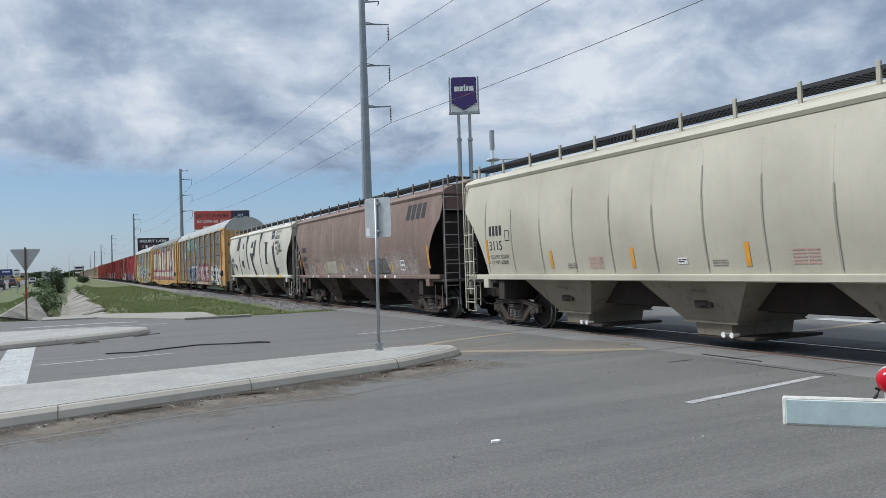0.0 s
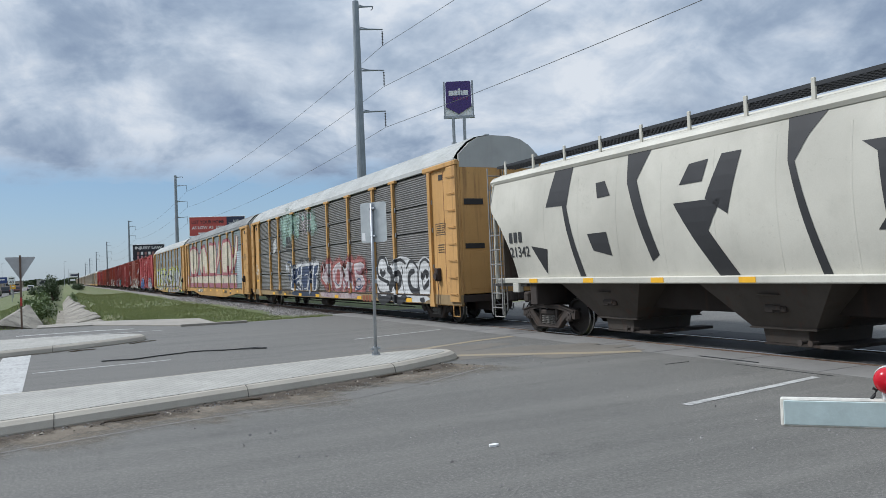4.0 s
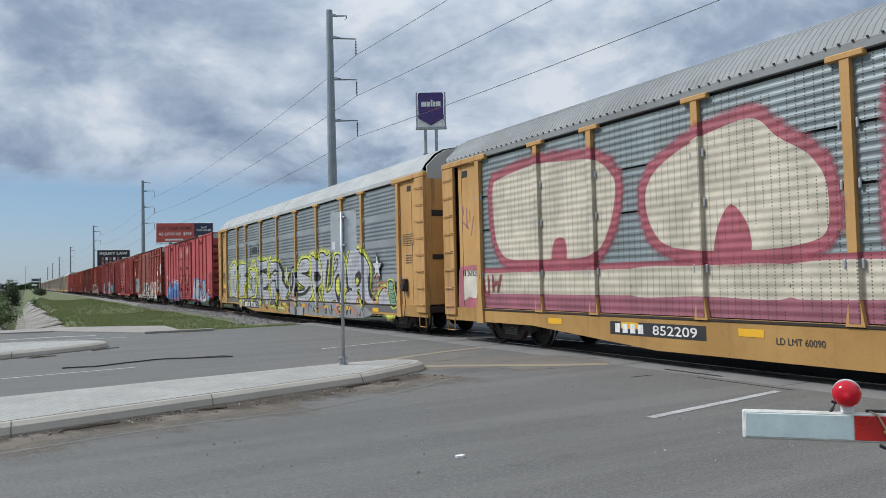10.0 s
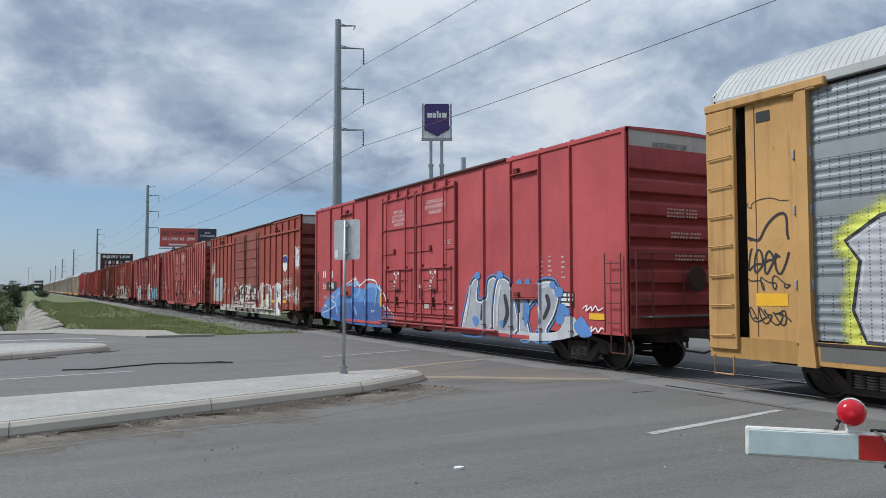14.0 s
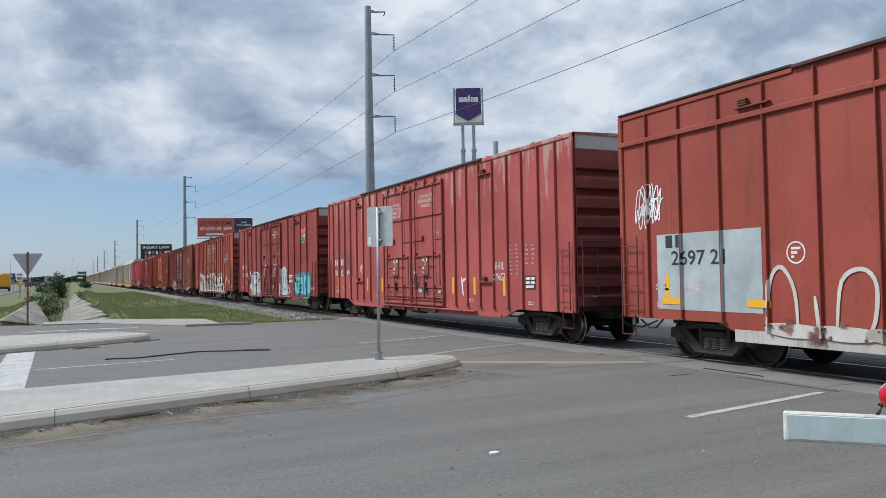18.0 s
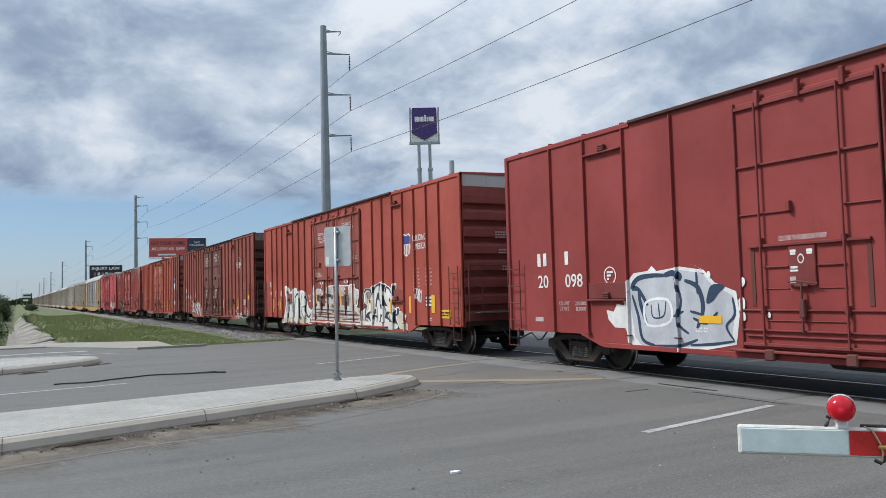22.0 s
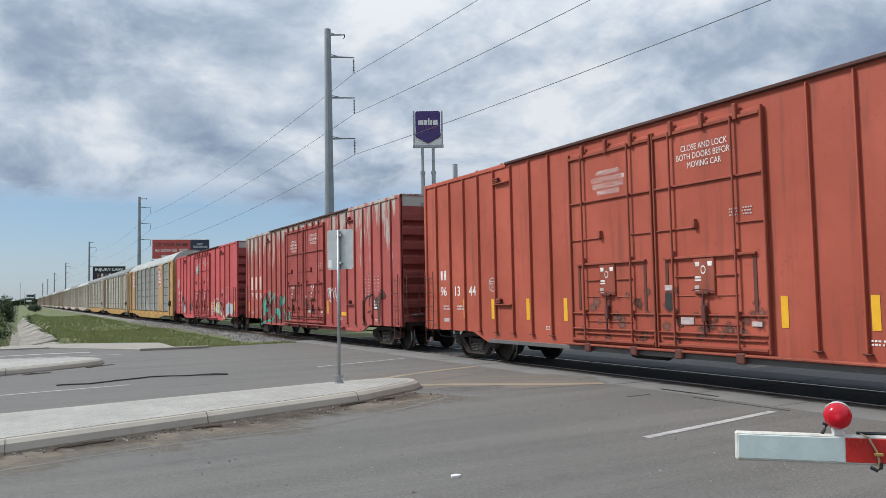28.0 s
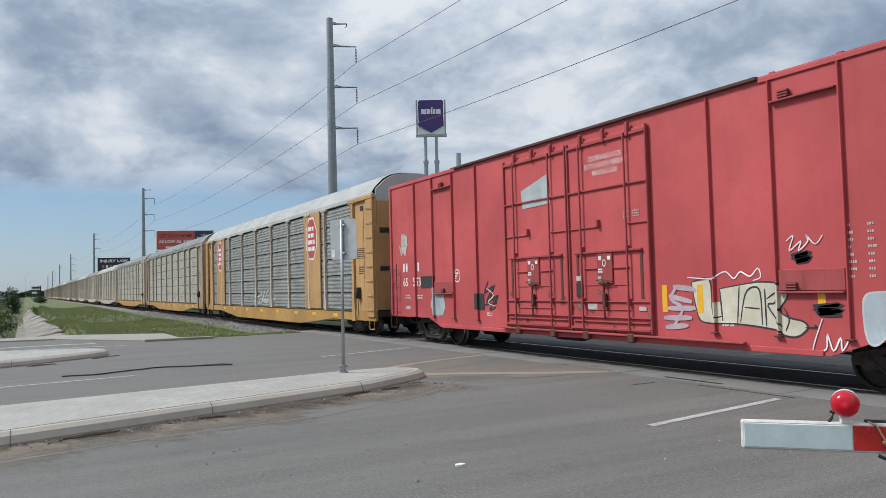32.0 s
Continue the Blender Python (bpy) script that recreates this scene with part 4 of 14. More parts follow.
# ---- lettering and painting on the sides ----
def on_side(car, name, shape, y, z, w, h, mat, x, ribs=(), lift=0.05, label="", shear=0.0, warp=0.0):
    """A flat painted shape (two-dimensional triangles) of width w and height h at (y, z) on the near side; it follows the ribs."""
    vs, fs = shape[:2]
    deep = shape[2] if len(shape) > 2 else [0.0] * len(vs)
    fade = shape[3] if len(shape) > 3 else [1.0] * len(vs)
    if not len(vs):
        return None
    lo, hi = vs.min(0), vs.max(0)
    k = (w / max(1e-6, hi[0] - lo[0]) if w else h / max(1e-6, hi[1] - lo[1]), h / max(1e-6, hi[1] - lo[1]))
    uv = (vs - (lo + hi) / 2) * k
    if warp:
        uv = np.array([(a + warp * noise.noise(Vector((a / h * 1.3 + y, b / h * 1.3, 1.0))), b + warp * noise.noise(Vector((a / h * 1.3 + y, b / h * 1.3, 7.0)))) for a, b in uv])
    bm = bmesh.new()
    worn = bm.verts.layers.float.new("fade")
    made = [bm.verts.new((x - q, y - (a + shear * b), z + b)) for (a, b), q in zip(uv, deep)]
    for v, k in zip(made, fade):
        v[worn] = k
    for f in fs:
        try:
            bm.faces.new([made[i] for i in f])
        except ValueError:
            pass
    span = (y - np.ptp(uv[:, 0]) / 2 - abs(shear) * h, y + np.ptp(uv[:, 0]) / 2 + abs(shear) * h)
    near = [r for r in ribs if r[1] > span[0] and r[0] < span[1]]
    for edge in [e for r in near for e in (r[0] - 0.003, r[0], r[1], r[1] + 0.003)]:
        bmesh.ops.bisect_plane(bm, geom=bm.verts[:] + bm.edges[:] + bm.faces[:], plane_co=(0, edge, 0), plane_no=(0, 1, 0))
    if near:
        for v in bm.verts:
            if any(a - 0.001 < v.co.y < b + 0.001 for a, b in near):
                v.co.x -= lift
    for f in bm.faces:
        f.normal_update()
        if f.normal.x > 0:
            f.normal_flip()
    me = bpy.data.meshes.new(name)
    bm.to_mesh(me)
    bm.free()
    ob = part(name, me, mat, car, label)
    if name.endswith("print"):
        ob["kind"] = "stuff"
    return ob


def rect(w=1.0, h=1.0):
    return np.array([(-w / 2, -h / 2), (w / 2, -h / 2), (w / 2, h / 2), (-w / 2, h / 2)]), [(0, 1, 2, 3)]


def bars(rows, seed=0):
    """Unreadable small print: plain bars in rows."""
    rng = random.Random(seed)
    vs, fs = [], []
    for i, row in enumerate(rows):
        x = 0.0
        for w in row:
            n = len(vs)
            vs += [(x, -i * 1.6), (x + w, -i * 1.6), (x + w, -i * 1.6 + 1), (x, -i * 1.6 + 1)]
            fs.append((n, n + 1, n + 2, n + 3))
            x += w + 0.5
    return np.array(vs, float), fs


def fine_print(rows, n, m, gap=1.0):
    """Two columns of small stencilled figures too small to read."""
    rng = random.Random(rows * 7 + n)
    vs, fs = [], []
    for i in range(rows):
        x = 0.0
        for col in (n, m):
            for _ in range(col):
                w = rng.uniform(0.5, 0.8)
                k = len(vs)
                vs += [(x, -i * 2.0), (x + w, -i * 2.0), (x + w, -i * 2.0 + 1), (x, -i * 2.0 + 1)]
                fs.append((k, k + 1, k + 2, k + 3))
                x += w + 0.35
            x = max(x, n * 0.95) + gap
    return np.array(vs, float), fs


def data_lines(rows, seed):
    """Rows of weight and size figures, too small to read: a short bar on either side."""
    rng = random.Random(seed)
    vs, fs = [], []
    for i in range(rows):
        for x, lo, hi in ((0.0, 1.0, 2.2), (4.6, 1.3, 2.0)):
            for c in range(round(rng.uniform(lo, hi) / 0.52)):
                u, k = x + 0.52 * c, len(vs)
                vs += [(u, -i * 1.7), (u + 0.36, -i * 1.7), (u + 0.36, 0.62 - i * 1.7), (u, 0.62 - i * 1.7)]
                fs.append((k, k + 1, k + 2, k + 3))
    return np.array(vs, float), fs


def disc(n=20, r0=0.0):
    ring = [(math.cos(2 * math.pi * k / n), math.sin(2 * math.pi * k / n)) for k in range(n)]
    if r0 <= 0:
        return np.array(ring), [tuple(range(n))]
    return np.array(ring + [(a * r0, b * r0) for a, b in ring]), [(k, (k + 1) % n, n + (k + 1) % n, n + k) for k in range(n)]


def blot(seed, n=40, rough=0.25):
    """A patch of sprayed paint with an uneven rim."""
    vs = []
    for k in range(n):
        q = 2 * math.pi * k / n
        r = 1 + rough * noise.noise(Vector((math.cos(q) * 2 + seed * 9, math.sin(q) * 2, seed)))
        r *= 1 / max(abs(math.cos(q)), abs(math.sin(q))) ** 0.5
        vs.append((math.cos(q) * r, math.sin(q) * r))
    return np.array(vs), [tuple(range(n))]


def puff(seed, n=40, rough=0.45):
    """A round patch of sprayed paint with a frayed rim."""
    vs = []
    for k in range(n):
        q = 2 * math.pi * k / n
        r = 1 + rough * noise.noise(Vector((math.cos(q) * 1.6 + seed * 9, math.sin(q) * 1.6, seed))) + 0.14 * noise.noise(Vector((math.cos(q) * 5 + seed, math.sin(q) * 5, seed)))
        vs.append((math.cos(q) * r, math.sin(q) * r))
    return np.array(vs + [(0.0, 0.0)]), [(k, (k + 1) % n, n) for k in range(n)], [0.0] * (n + 1), [0.0] * n + [1.0]


SPRAY = {}



def spray(color, holes=False, mist=False):
    key = (color, holes, mist)
    if key not in SPRAY:
        s = Shade("spray_paint")
        a, b = s.noise(1.6, 5, 0.6), s.noise(30, 3, 0.6)
        col = s.mix(s.ramp(a, (0.35, 0.0), (0.7, 1.0)), dark(color, 0.72), tuple(min(1, v * 1.1) for v in color))
        col = s.mix(s.ramp(b, (0.4, 0.0), (0.8, 0.25)), col, dark(color, 0.5))
        if holes:
            col = s.mix(s.ramp(hole_field(s), (0.22, 0.75), (0.32, 0.0)), col, (0.02, 0.02, 0.02))
            SPRAY[key] = s.done(col, 0.6, bump=pressed(s), depth=1.0, dist=0.0045)
        else:
            SPRAY[key] = s.done(col, 0.6)
        if mist:
            thin_out(s)
    return SPRAY[key]


# ---- boxcar ----
BOX_HALF, BOX_W, BOX_TOP = 9.35, 1.50, 4.97
BOX_STYLES = {"narrow": [8.62, 7.86, 7.08, 6.34, 5.57, 4.80, 4.03, 3.27], "inset": [8.12, 7.36, 6.56, 5.78, 5.03, 4.25, 3.46], "wide": [7.56, 6.40, 5.2, 3.93], "beam": [8.5, 7.6, 6.6, 5.6, 4.6, 3.6]}
STYLE_OF = {"B1": "wide", "B2": "beam", "B4": "wide", "B5": "inset", "B9": "wide"}
HATCH_BAY = {"narrow": (4.84, 5.54), "inset": (5.06, 5.75), "wide": (5.24, 6.36), "beam": (5.44, 6.16)}
RIB_W = 0.014


def rib_spans(key):
    return [(s * y - RIB_W, s * y + RIB_W) for y in BOX_STYLES[STYLE_OF.get(key, "narrow")] for s in (-1, 1)]


def box_shell():
    m = M()
    L, W = BOX_HALF, BOX_W
    side = [(-L, 0.80), (-L, BOX_TOP), (L, BOX_TOP), (L, 0.80), (L - 2.6, 0.80), (L - 3.3, 0.56), (-L + 3.3, 0.56), (-L + 2.6, 0.80)]
    m.prism(side, -W, -W + 0.06, "x")
    m.prism(side, W - 0.06, W, "x")
    m.box(-W + 0.06, W - 0.06, -L + 0.09, L - 0.09, 1.0, 1.12)
    return m


def box_end(s):
    """Corrugated end wall; s: which end."""
    m = M()
    prof, z = [], 0.95
    while z < 4.35:
        prof += [(0.07, z), (0.075, z + 0.20), (0.06, z + 0.235), (-0.07, z + 0.30), (-0.075, z + 0.42), (0.06, z + 0.445)]
        z += 0.46
    prof += [(0.07, 4.36)]
    vs, fs = [], []
    y = s * (BOX_HALF - 0.08)
    for d, zz in prof:
        vs += [(-BOX_W + 0.06, y + s * d, zz), (BOX_W - 0.06, y + s * d, zz)]
    for i in range(len(prof) - 1):
        fs.append((2 * i, 2 * i + 1, 2 * i + 3, 2 * i + 2))
    m.add(vs, fs)
    m.box(-BOX_W + 0.06, BOX_W - 0.06, min(y - s * 0.09, y - s * 0.13), max(y - s * 0.09, y - s * 0.13), 0.9, 4.36)
    return m


def rail_ladder(x0, x1, y0, y1, z0, z1, n, r=0.013, stiles=True):
    """Rungs between two uprights."""
    m = M()
    if stiles:
        m.tube([(x0, y0, z0), (x0, y0, z1)], r * 1.2, 5)
        m.tube([(x1, y1, z0), (x1, y1, z1)], r * 1.2, 5)
    for i in range(n):
        z = z0 + (z1 - z0) * (i + 0.5) / n
        m.tube([(x0, y0, z), (x1, y1, z)], r, 5)
    return m


def plug_door(y0, y1):
    """A sliding plug door with its frame, standing proud of the side."""
    m, W = M(), BOX_W
    m.box(-W - 0.045, -W + 0.02, y0, y1, 0.72, 4.72, 0.012)
    return m


def door_bars(door, y0, y1, mat, plated):
    """Rails, rods, the lever plate and its lever across a plug door."""
    W = BOX_W

    def along(k):
        return y0 + (y1 - y0) * k

    for z, h, d, ka, kb in ((4.60, 0.06, 0.09, 0.01, 0.99), (3.64, 0.035, 0.085, 0.01, 0.99), (2.86, 0.022, 0.075, 0.0, 0.24), (2.86, 0.022, 0.075, 0.58, 0.99), (2.33, 0.045, 0.10, 0.08, 0.92),
                            (2.00, 0.025, 0.075, 0.24, 0.43), (2.00, 0.025, 0.075, 0.63, 0.81), (1.66, 0.016, 0.06, 0.24, 0.43), (1.66, 0.016, 0.06, 0.63, 0.81), (1.32, 0.026, 0.08, 0.01, 0.99),
                            (1.16, 0.016, 0.065, 0.24, 0.81), (1.00, 0.028, 0.09, 0.01, 0.99), (0.91, 0.024, 0.085, 0.03, 0.97), (0.76, 0.05, 0.10, 0.01, 0.99)):
        part("crossbar", M().box(-W - d, -W - 0.04, along(ka), along(kb), z, z + h, 0.006), mat, door)
    for k, z0, z1 in ((0.60, 2.86, 3.02), (0.82, 2.33, 2.48), (0.24, 2.33, 2.44), (0.24, 1.28, 1.40), (0.82, 1.28, 1.40)):
        part("catch", M().box(-W - 0.125, -W - 0.04, along(k) - 0.035, along(k) + 0.035, z0, z1, 0.008), mat, door)
    for k in (0.0, 1.0):
        part("door_edge", M().box(-W - 0.09, -W - 0.02, along(k) - 0.02, along(k) + 0.02, 0.72, 4.74, 0.01), mat, door)
    for k in (0.10, 0.90):                  # dark strips painted for the shaded slots beside the rods
        part("slot_shade", M().box(-W - 0.056, -W - 0.044, along(k) - 0.035, along(k) + 0.035, 1.40, 2.30), RUNG, door, "dark strip for a shaded slot in the door")
    c = along(0.53)
    plate = part("lever_plate", M().box(-W - 0.082, -W - 0.04, c - 0.23, c + 0.23, 1.70, 2.33, 0.01), mat, door, "plate behind the door lever")
    ring, ring_faces = disc(16, 0.72)
    part("stencil", M().add([(-W - 0.085, c + 0.01 - 0.055 * u, 2.12 + 0.075 * v) for u, v in ring], ring_faces), STENCIL, plate, "small white ring")
    for dy, z, w, h in ((0.14, 2.24, 0.05, 0.022), (-0.14, 2.24, 0.05, 0.022), (0.14, 2.20, 0.045, 0.016), (-0.14, 2.20, 0.045, 0.016), (0.13, 1.99, 0.06, 0.018), (0.13, 1.94, 0.07, 0.014), (0.16, 1.80, 0.05, 0.05)):
        part("stencil", M().box(-W - 0.0855, -W - 0.081, c + dy - w, c + dy + w, z - h, z + h), STENCIL if z > 1.9 else FADED, plate)
    lever = M().tube([(-W - 0.12, c, 1.00), (-W - 0.12, c, 1.74)], 0.02, 6)
    lever.tube([(-W - 0.13, c - 0.28, 1.74), (-W - 0.14, c + 0.06, 1.78), (-W - 0.13, c + 0.22, 1.77)], 0.014, 5)
    lever.box(-W - 0.14, -W - 0.06, c - 0.045, c + 0.045, 1.22, 1.50, 0.012)
    lever.box(-W - 0.13, -W - 0.06, c - 0.12, c + 0.12, 1.69, 1.73, 0.008)
    part("door_handle", lever, RUNG, door, "rusty door lever")
    if plated:
        for k, z, w, h, m in ((0.88, 1.82, 0.22, 0.10, FADED), (0.88, 1.58, 0.22, 0.30, DARK_STEEL), (0.71, 1.22, 0.30, 0.13, FADED), (0.10, 1.20, 0.20, 0.08, FADED)):
            part("placard", M().box(-W - 0.062, -W - 0.045, along(k) - w / 2, along(k) + w / 2, z - h / 2, z + h / 2, 0.003), m, door, "small door placard")
    for k in (0.2, 0.5, 0.8):
        part("hanger", M().box(-W - 0.12, -W - 0.04, along(k) - 0.04, along(k) + 0.04, 4.58, 4.86, 0.012), mat, door)


SHELL = {}
RIB_FOOT = M().box(-BOX_W - 0.075, -BOX_W - 0.004, -0.07, 0.07, 0.805, 0.828, 0.006).mesh("rib_foot")


SILL_WORN = paint("sill_overpainted", (0.46, 0.44, 0.40), rust=(0.16, 0.09, 0.06), wear=0.7, seed=101, rough=0.7, grime=1.0)
RUNG = paint("ladder_rust", (0.105, 0.034, 0.028), wear=0.5, seed=100, rough=0.7)


def boxcar(key, label, trim=None, end_top=True, lumber=False):
    car = thing("boxcar", label, "boxcar", "boxcars of the train")
    mat = BOX_RED[key]
    L, W = BOX_HALF, BOX_W
    if not SHELL:
        SHELL["body"] = box_shell()
        SHELL["rib"] = M().box(-W - 0.06, -W + 0.01, -RIB_W, RIB_W, 0.82, BOX_TOP - 0.08, 0.006)
        SHELL["door_bar"] = M().tube([(-W - 0.115, 0, 0.80), (-W - 0.115, 0, 4.66)], 0.022, 6)
        SHELL["handle"] = M().box(-W - 0.13, -W - 0.06, -0.05, 0.05, 1.15, 1.75, 0.015)
        SHELL["handle"].tube([(-W - 0.12, -0.4, 1.30), (-W - 0.12, 0.1, 1.32)], 0.014, 5)
    style = STYLE_OF.get(key, "narrow")
    part("body", SHELL["body"], mat, car)
    rib = None
    if style == "beam":
        for a, b in ((2.62, L), (-L, -2.62)):
            part("side_beam", M().box(-W - 0.06, -W + 0.01, a, b, 4.32, 4.42, 0.012), mat, car)
    for s in (-1, 1):
        for y in BOX_STYLES[style]:
            if rib is None:
                rib = part("rib", SHELL["rib"], mat, car, at=(0, s * y, 0)).data
            else:
                part("rib", rib, mat, car, at=(0, s * y, 0))
            part("rib_foot", RIB_FOOT, RUNG, car, at=(0, s * y, 0))
    # corner posts, top chord, sill
    for s in (-1, 1):
        part("corner_post", M().box(-W - 0.045, -W + 0.05, s * (L - 0.06) - 0.06, s * (L - 0.06) + 0.06, 0.80, BOX_TOP, 0.015), mat, car)
        part("top_rail", M().box(-W - 0.03, -W + 0.05, min(s * L, s * 5.0), max(s * L, s * 5.0), BOX_TOP - 0.09, BOX_TOP, 0.01), mat, car)
    part("door_track", M().box(-W - 0.07, -W + 0.05, -5.0, 5.0, BOX_TOP - 0.035, BOX_TOP + 0.03, 0.012), UNDER if key == "B6" else DOOR_FACE.get("track"), car, "sliding door track")
    # Black strip paints the roof edge's shade, as does B6's black track.
    if key in ("B2", "B6"):
        for a, b in ((5.004, L - 0.02), (-L + 0.02, -5.004)):
            part("roof_edge", M().box(-W - 0.05, -W + 0.10, a, b, BOX_TOP + 0.004, BOX_TOP + 0.05, 0.01), UNDER, car, "roof edge blackened for its shade")
    if key == "B2":
        part("side_sill", M().box(-W - 0.0035, -W + 0.03, -L + 3.0, L - 3.0, 0.49, 0.70, 0.002), SILL_WORN, car, "sill overpainted in grimy white")
        part("door_sill", M().box(-W - 0.13, -W - 0.03, -5.4, 2.7, 0.735, 0.77, 0.01), SILL_WORN, car, "ledge under the sliding doors")
    else:
        part("side_sill", M().box(-W - 0.028, -W - 0.005, -L + 3.4, L - 3.4, 0.545, 0.64, 0.008), trim or mat, car)
        part("door_sill", M().box(-W - 0.14, -W - 0.03, -4.6, 2.7, 0.655, 0.70, 0.012), DOOR_MAT[key], car, "ledge under the sliding doors")
    # doors
    for y0, y1 in ((0.04, 2.48), (-2.46, -0.04)):
        d = part("plug_door", plug_door(y0, y1), DOOR_FACE.get(key, mat), car, "plug door with locking bars")
        for k in range(8 if style == "beam" else 0):
            part("door_rib", M().box(-W - 0.075, -W - 0.04, y0 + 0.05, y1 - 0.05, 0.95 + k * 0.48, 1.0 + k * 0.48, 0.01), mat, d)
        if style != "beam":
            door_bars(d, y0, y1, DOOR_MAT[key], y0 < 0)
        # Thin dark strip paints the shaded gap along the door's edge.
        part("door_gap_strip", M().box(-W - 0.05, -W + 0.01, y1 - 0.005, y1 + 0.045, 0.74, 4.72), DARK_STEEL, d, "dark strip for the shaded gap at the door's edge")
        for k in (0.235, 0.815) if style != "beam" else (0.03, 0.97):
            yb = y0 + (y1 - y0) * k
            part("locking_bar", SHELL["door_bar"], DOOR_MAT[key], d, at=(0, yb, 0))
        if style == "beam":
            part("door_handle", SHELL["handle"], DOOR_MAT[key], d, "door lever box", at=(0, (y0 + y1) / 2, 0))
        for k in (0.22, 0.78):
            part("roller", M().box(-W - 0.15, -W - 0.06, y0 + (y1 - y0) * k - 0.09, y0 + (y1 - y0) * k + 0.09, 0.54, 0.72, 0.02), RUNG, d)
    # tall hatch bay beside each door: a rail and a small latch at its head and its foot
    near, far = HATCH_BAY[style]
    for s in (-1, 1):
        for z in (1.49, 4.50) if style != "beam" else (4.50,):
            part("latch_rail", M().box(-W - 0.085, -W - 0.002, s * (near + far) / 2 - (far - near) / 2, s * (near + far) / 2 + (far - near) / 2, z, z + 0.035, 0.008), DOOR_MAT[key], car)
            yl = s * (near + (0.25 if s < 0 else 0.55))
            lt = part("latch", M().box(-W - 0.085, -W - 0.01, yl - 0.09, yl + 0.09, z + 0.036, z + 0.17, 0.01), RUNG, car, "dark latch grille")
            for k in range(3):
                part("grille_bar", M().box(-W - 0.098, -W - 0.083, yl - 0.10, yl + 0.10, z + 0.055 + 0.042 * k, z + 0.073 + 0.042 * k), DOOR_MAT[key], lt)
        if style in ("inset", "wide"):
            part("latch_plate", M().box(-W - 0.035, -W + 0.01, s * (near + far) / 2 - (far - near) / 2, s * (near + far) / 2 + (far - near) / 2, 1.53, 1.86, 0.008), DOOR_MAT[key], car)
    # roof of ribbed sheets
    m = M()
    m.prism([(-W, BOX_TOP - 0.02), (-W, BOX_TOP + 0.02), (0, BOX_TOP + 0.06), (W, BOX_TOP + 0.02), (W, BOX_TOP - 0.02)], -L, L, "y")
    for k in range(16):
        yy = -L + 0.6 + k * (2 * L - 1.2) / 15
        m.prism([(-W, BOX_TOP + 0.02), (-W, BOX_TOP + 0.045), (0, BOX_TOP + 0.09), (W, BOX_TOP + 0.045), (W, BOX_TOP + 0.02)], yy - 0.04, yy + 0.04, "y")
    part("roof", m, mat, car)
    # ends
    for s in (-1, 1):
        part("end_wall", box_end(s), END_MAT[key], car, "corrugated end wall, its grime and shade in the paint")
        y = s * (L - 0.09)
        part("end_plate", M().box(-W + 0.06, W - 0.06, min(y, y + s * 0.06), max(y, y + s * 0.06), 4.36, BOX_TOP, 0.01), (END_GRIMY if key == "B6" else END_GREY) if end_top else mat, car, "pale plate above the end wall" if end_top and key != "B6" else "")
        e = s * (L + 0.10)
        part("end_ladder", rail_ladder(-W + 0.12, -W + 0.55, e, e, 0.95, 2.45, 4), RUNG, car)
        part("end_ladder", rail_ladder(W - 0.55, W - 0.12, e, e, 0.95, 2.45, 4), RUNG, car)
        m = M()
        m.tube([(-W + 0.1, e, 2.45), (W - 0.1, e, 2.45)], 0.016, 6)
        m.tube([(-0.1, e, 1.35), (-0.1, e, 2.1)], 0.014, 5)
        part("grab_rail", m, RUNG, car)
        part("crossover_platform", M().box(-W + 0.3, W - 0.3, min(s * L, s * (L + 0.32)), max(s * L, s * (L + 0.32)), 1.16, 1.20, 0.01), CORRODED, car, "open grating platform")
        for side in (-1, 1):
            yy = s * (L - 0.35)
            lad = rail_ladder(side * (W + 0.10), side * (W + 0.10), yy - 0.24, yy + 0.24, 0.85, 2.45, 4)
            part("side_ladder", lad, RUNG, car)
        m = M()
        yy = s * (L - 0.25)
        m.tube([(-W - 0.06, yy - 0.2, 0.85), (-W - 0.06, yy - 0.2, 0.45), (-W - 0.06, yy + 0.2, 0.45), (-W - 0.06, yy + 0.2, 0.85)], 0.018, 5)
        part("stirrup_step", m, RUNG, car)
    wheel = M().lathe([(-0.02, 0.24), (0.0, 0.27), (0.02, 0.24), (0.0, 0.22)], 18, "y", (0.25, -(L + 0.14), 1.95))
    for k in range(5):
        q = k * 1.2566
        wheel.tube([(0.25, -(L + 0.14), 1.95), (0.25 + 0.23 * math.cos(q), -(L + 0.14), 1.95 + 0.23 * math.sin(q))], 0.012, 4)
    part("brake_wheel", wheel, UNDER, car, "hand brake wheel")
    # underframe
    m = M()
    m.box(-0.35, 0.35, -L + 0.2, L - 0.2, 0.62, 1.0, 0.02)
    m.box(-1.3, 1.3, -L + 0.1, -L + 0.5, 0.82, 1.0, 0.02)
    m.box(-1.3, 1.3, L - 0.5, L - 0.1, 0.82, 1.0, 0.02)
    for yy in (-4.5, -1.6, 1.6, 4.5):
        m.box(-1.42, 1.42, yy - 0.08, yy + 0.08, 0.7, 1.0)
    part("underframe", m, UNDER, car)
    m = M()
    m.lathe([(-0.5, 0.0), (-0.5, 0.17), (-0.44, 0.22), (0.44, 0.22), (0.5, 0.17), (0.5, 0.0)], 12, "y", (-0.85, 0.9, 0.62))
    m.tube([(-0.85, -6, 0.55), (-0.85, 6, 0.55)], 0.022, 5)
    m.tube([(0.6, -6, 0.6), (0.6, 6, 0.6)], 0.022, 5)
    part("brake_gear", m, UNDER, car, "air tank and brake rods")
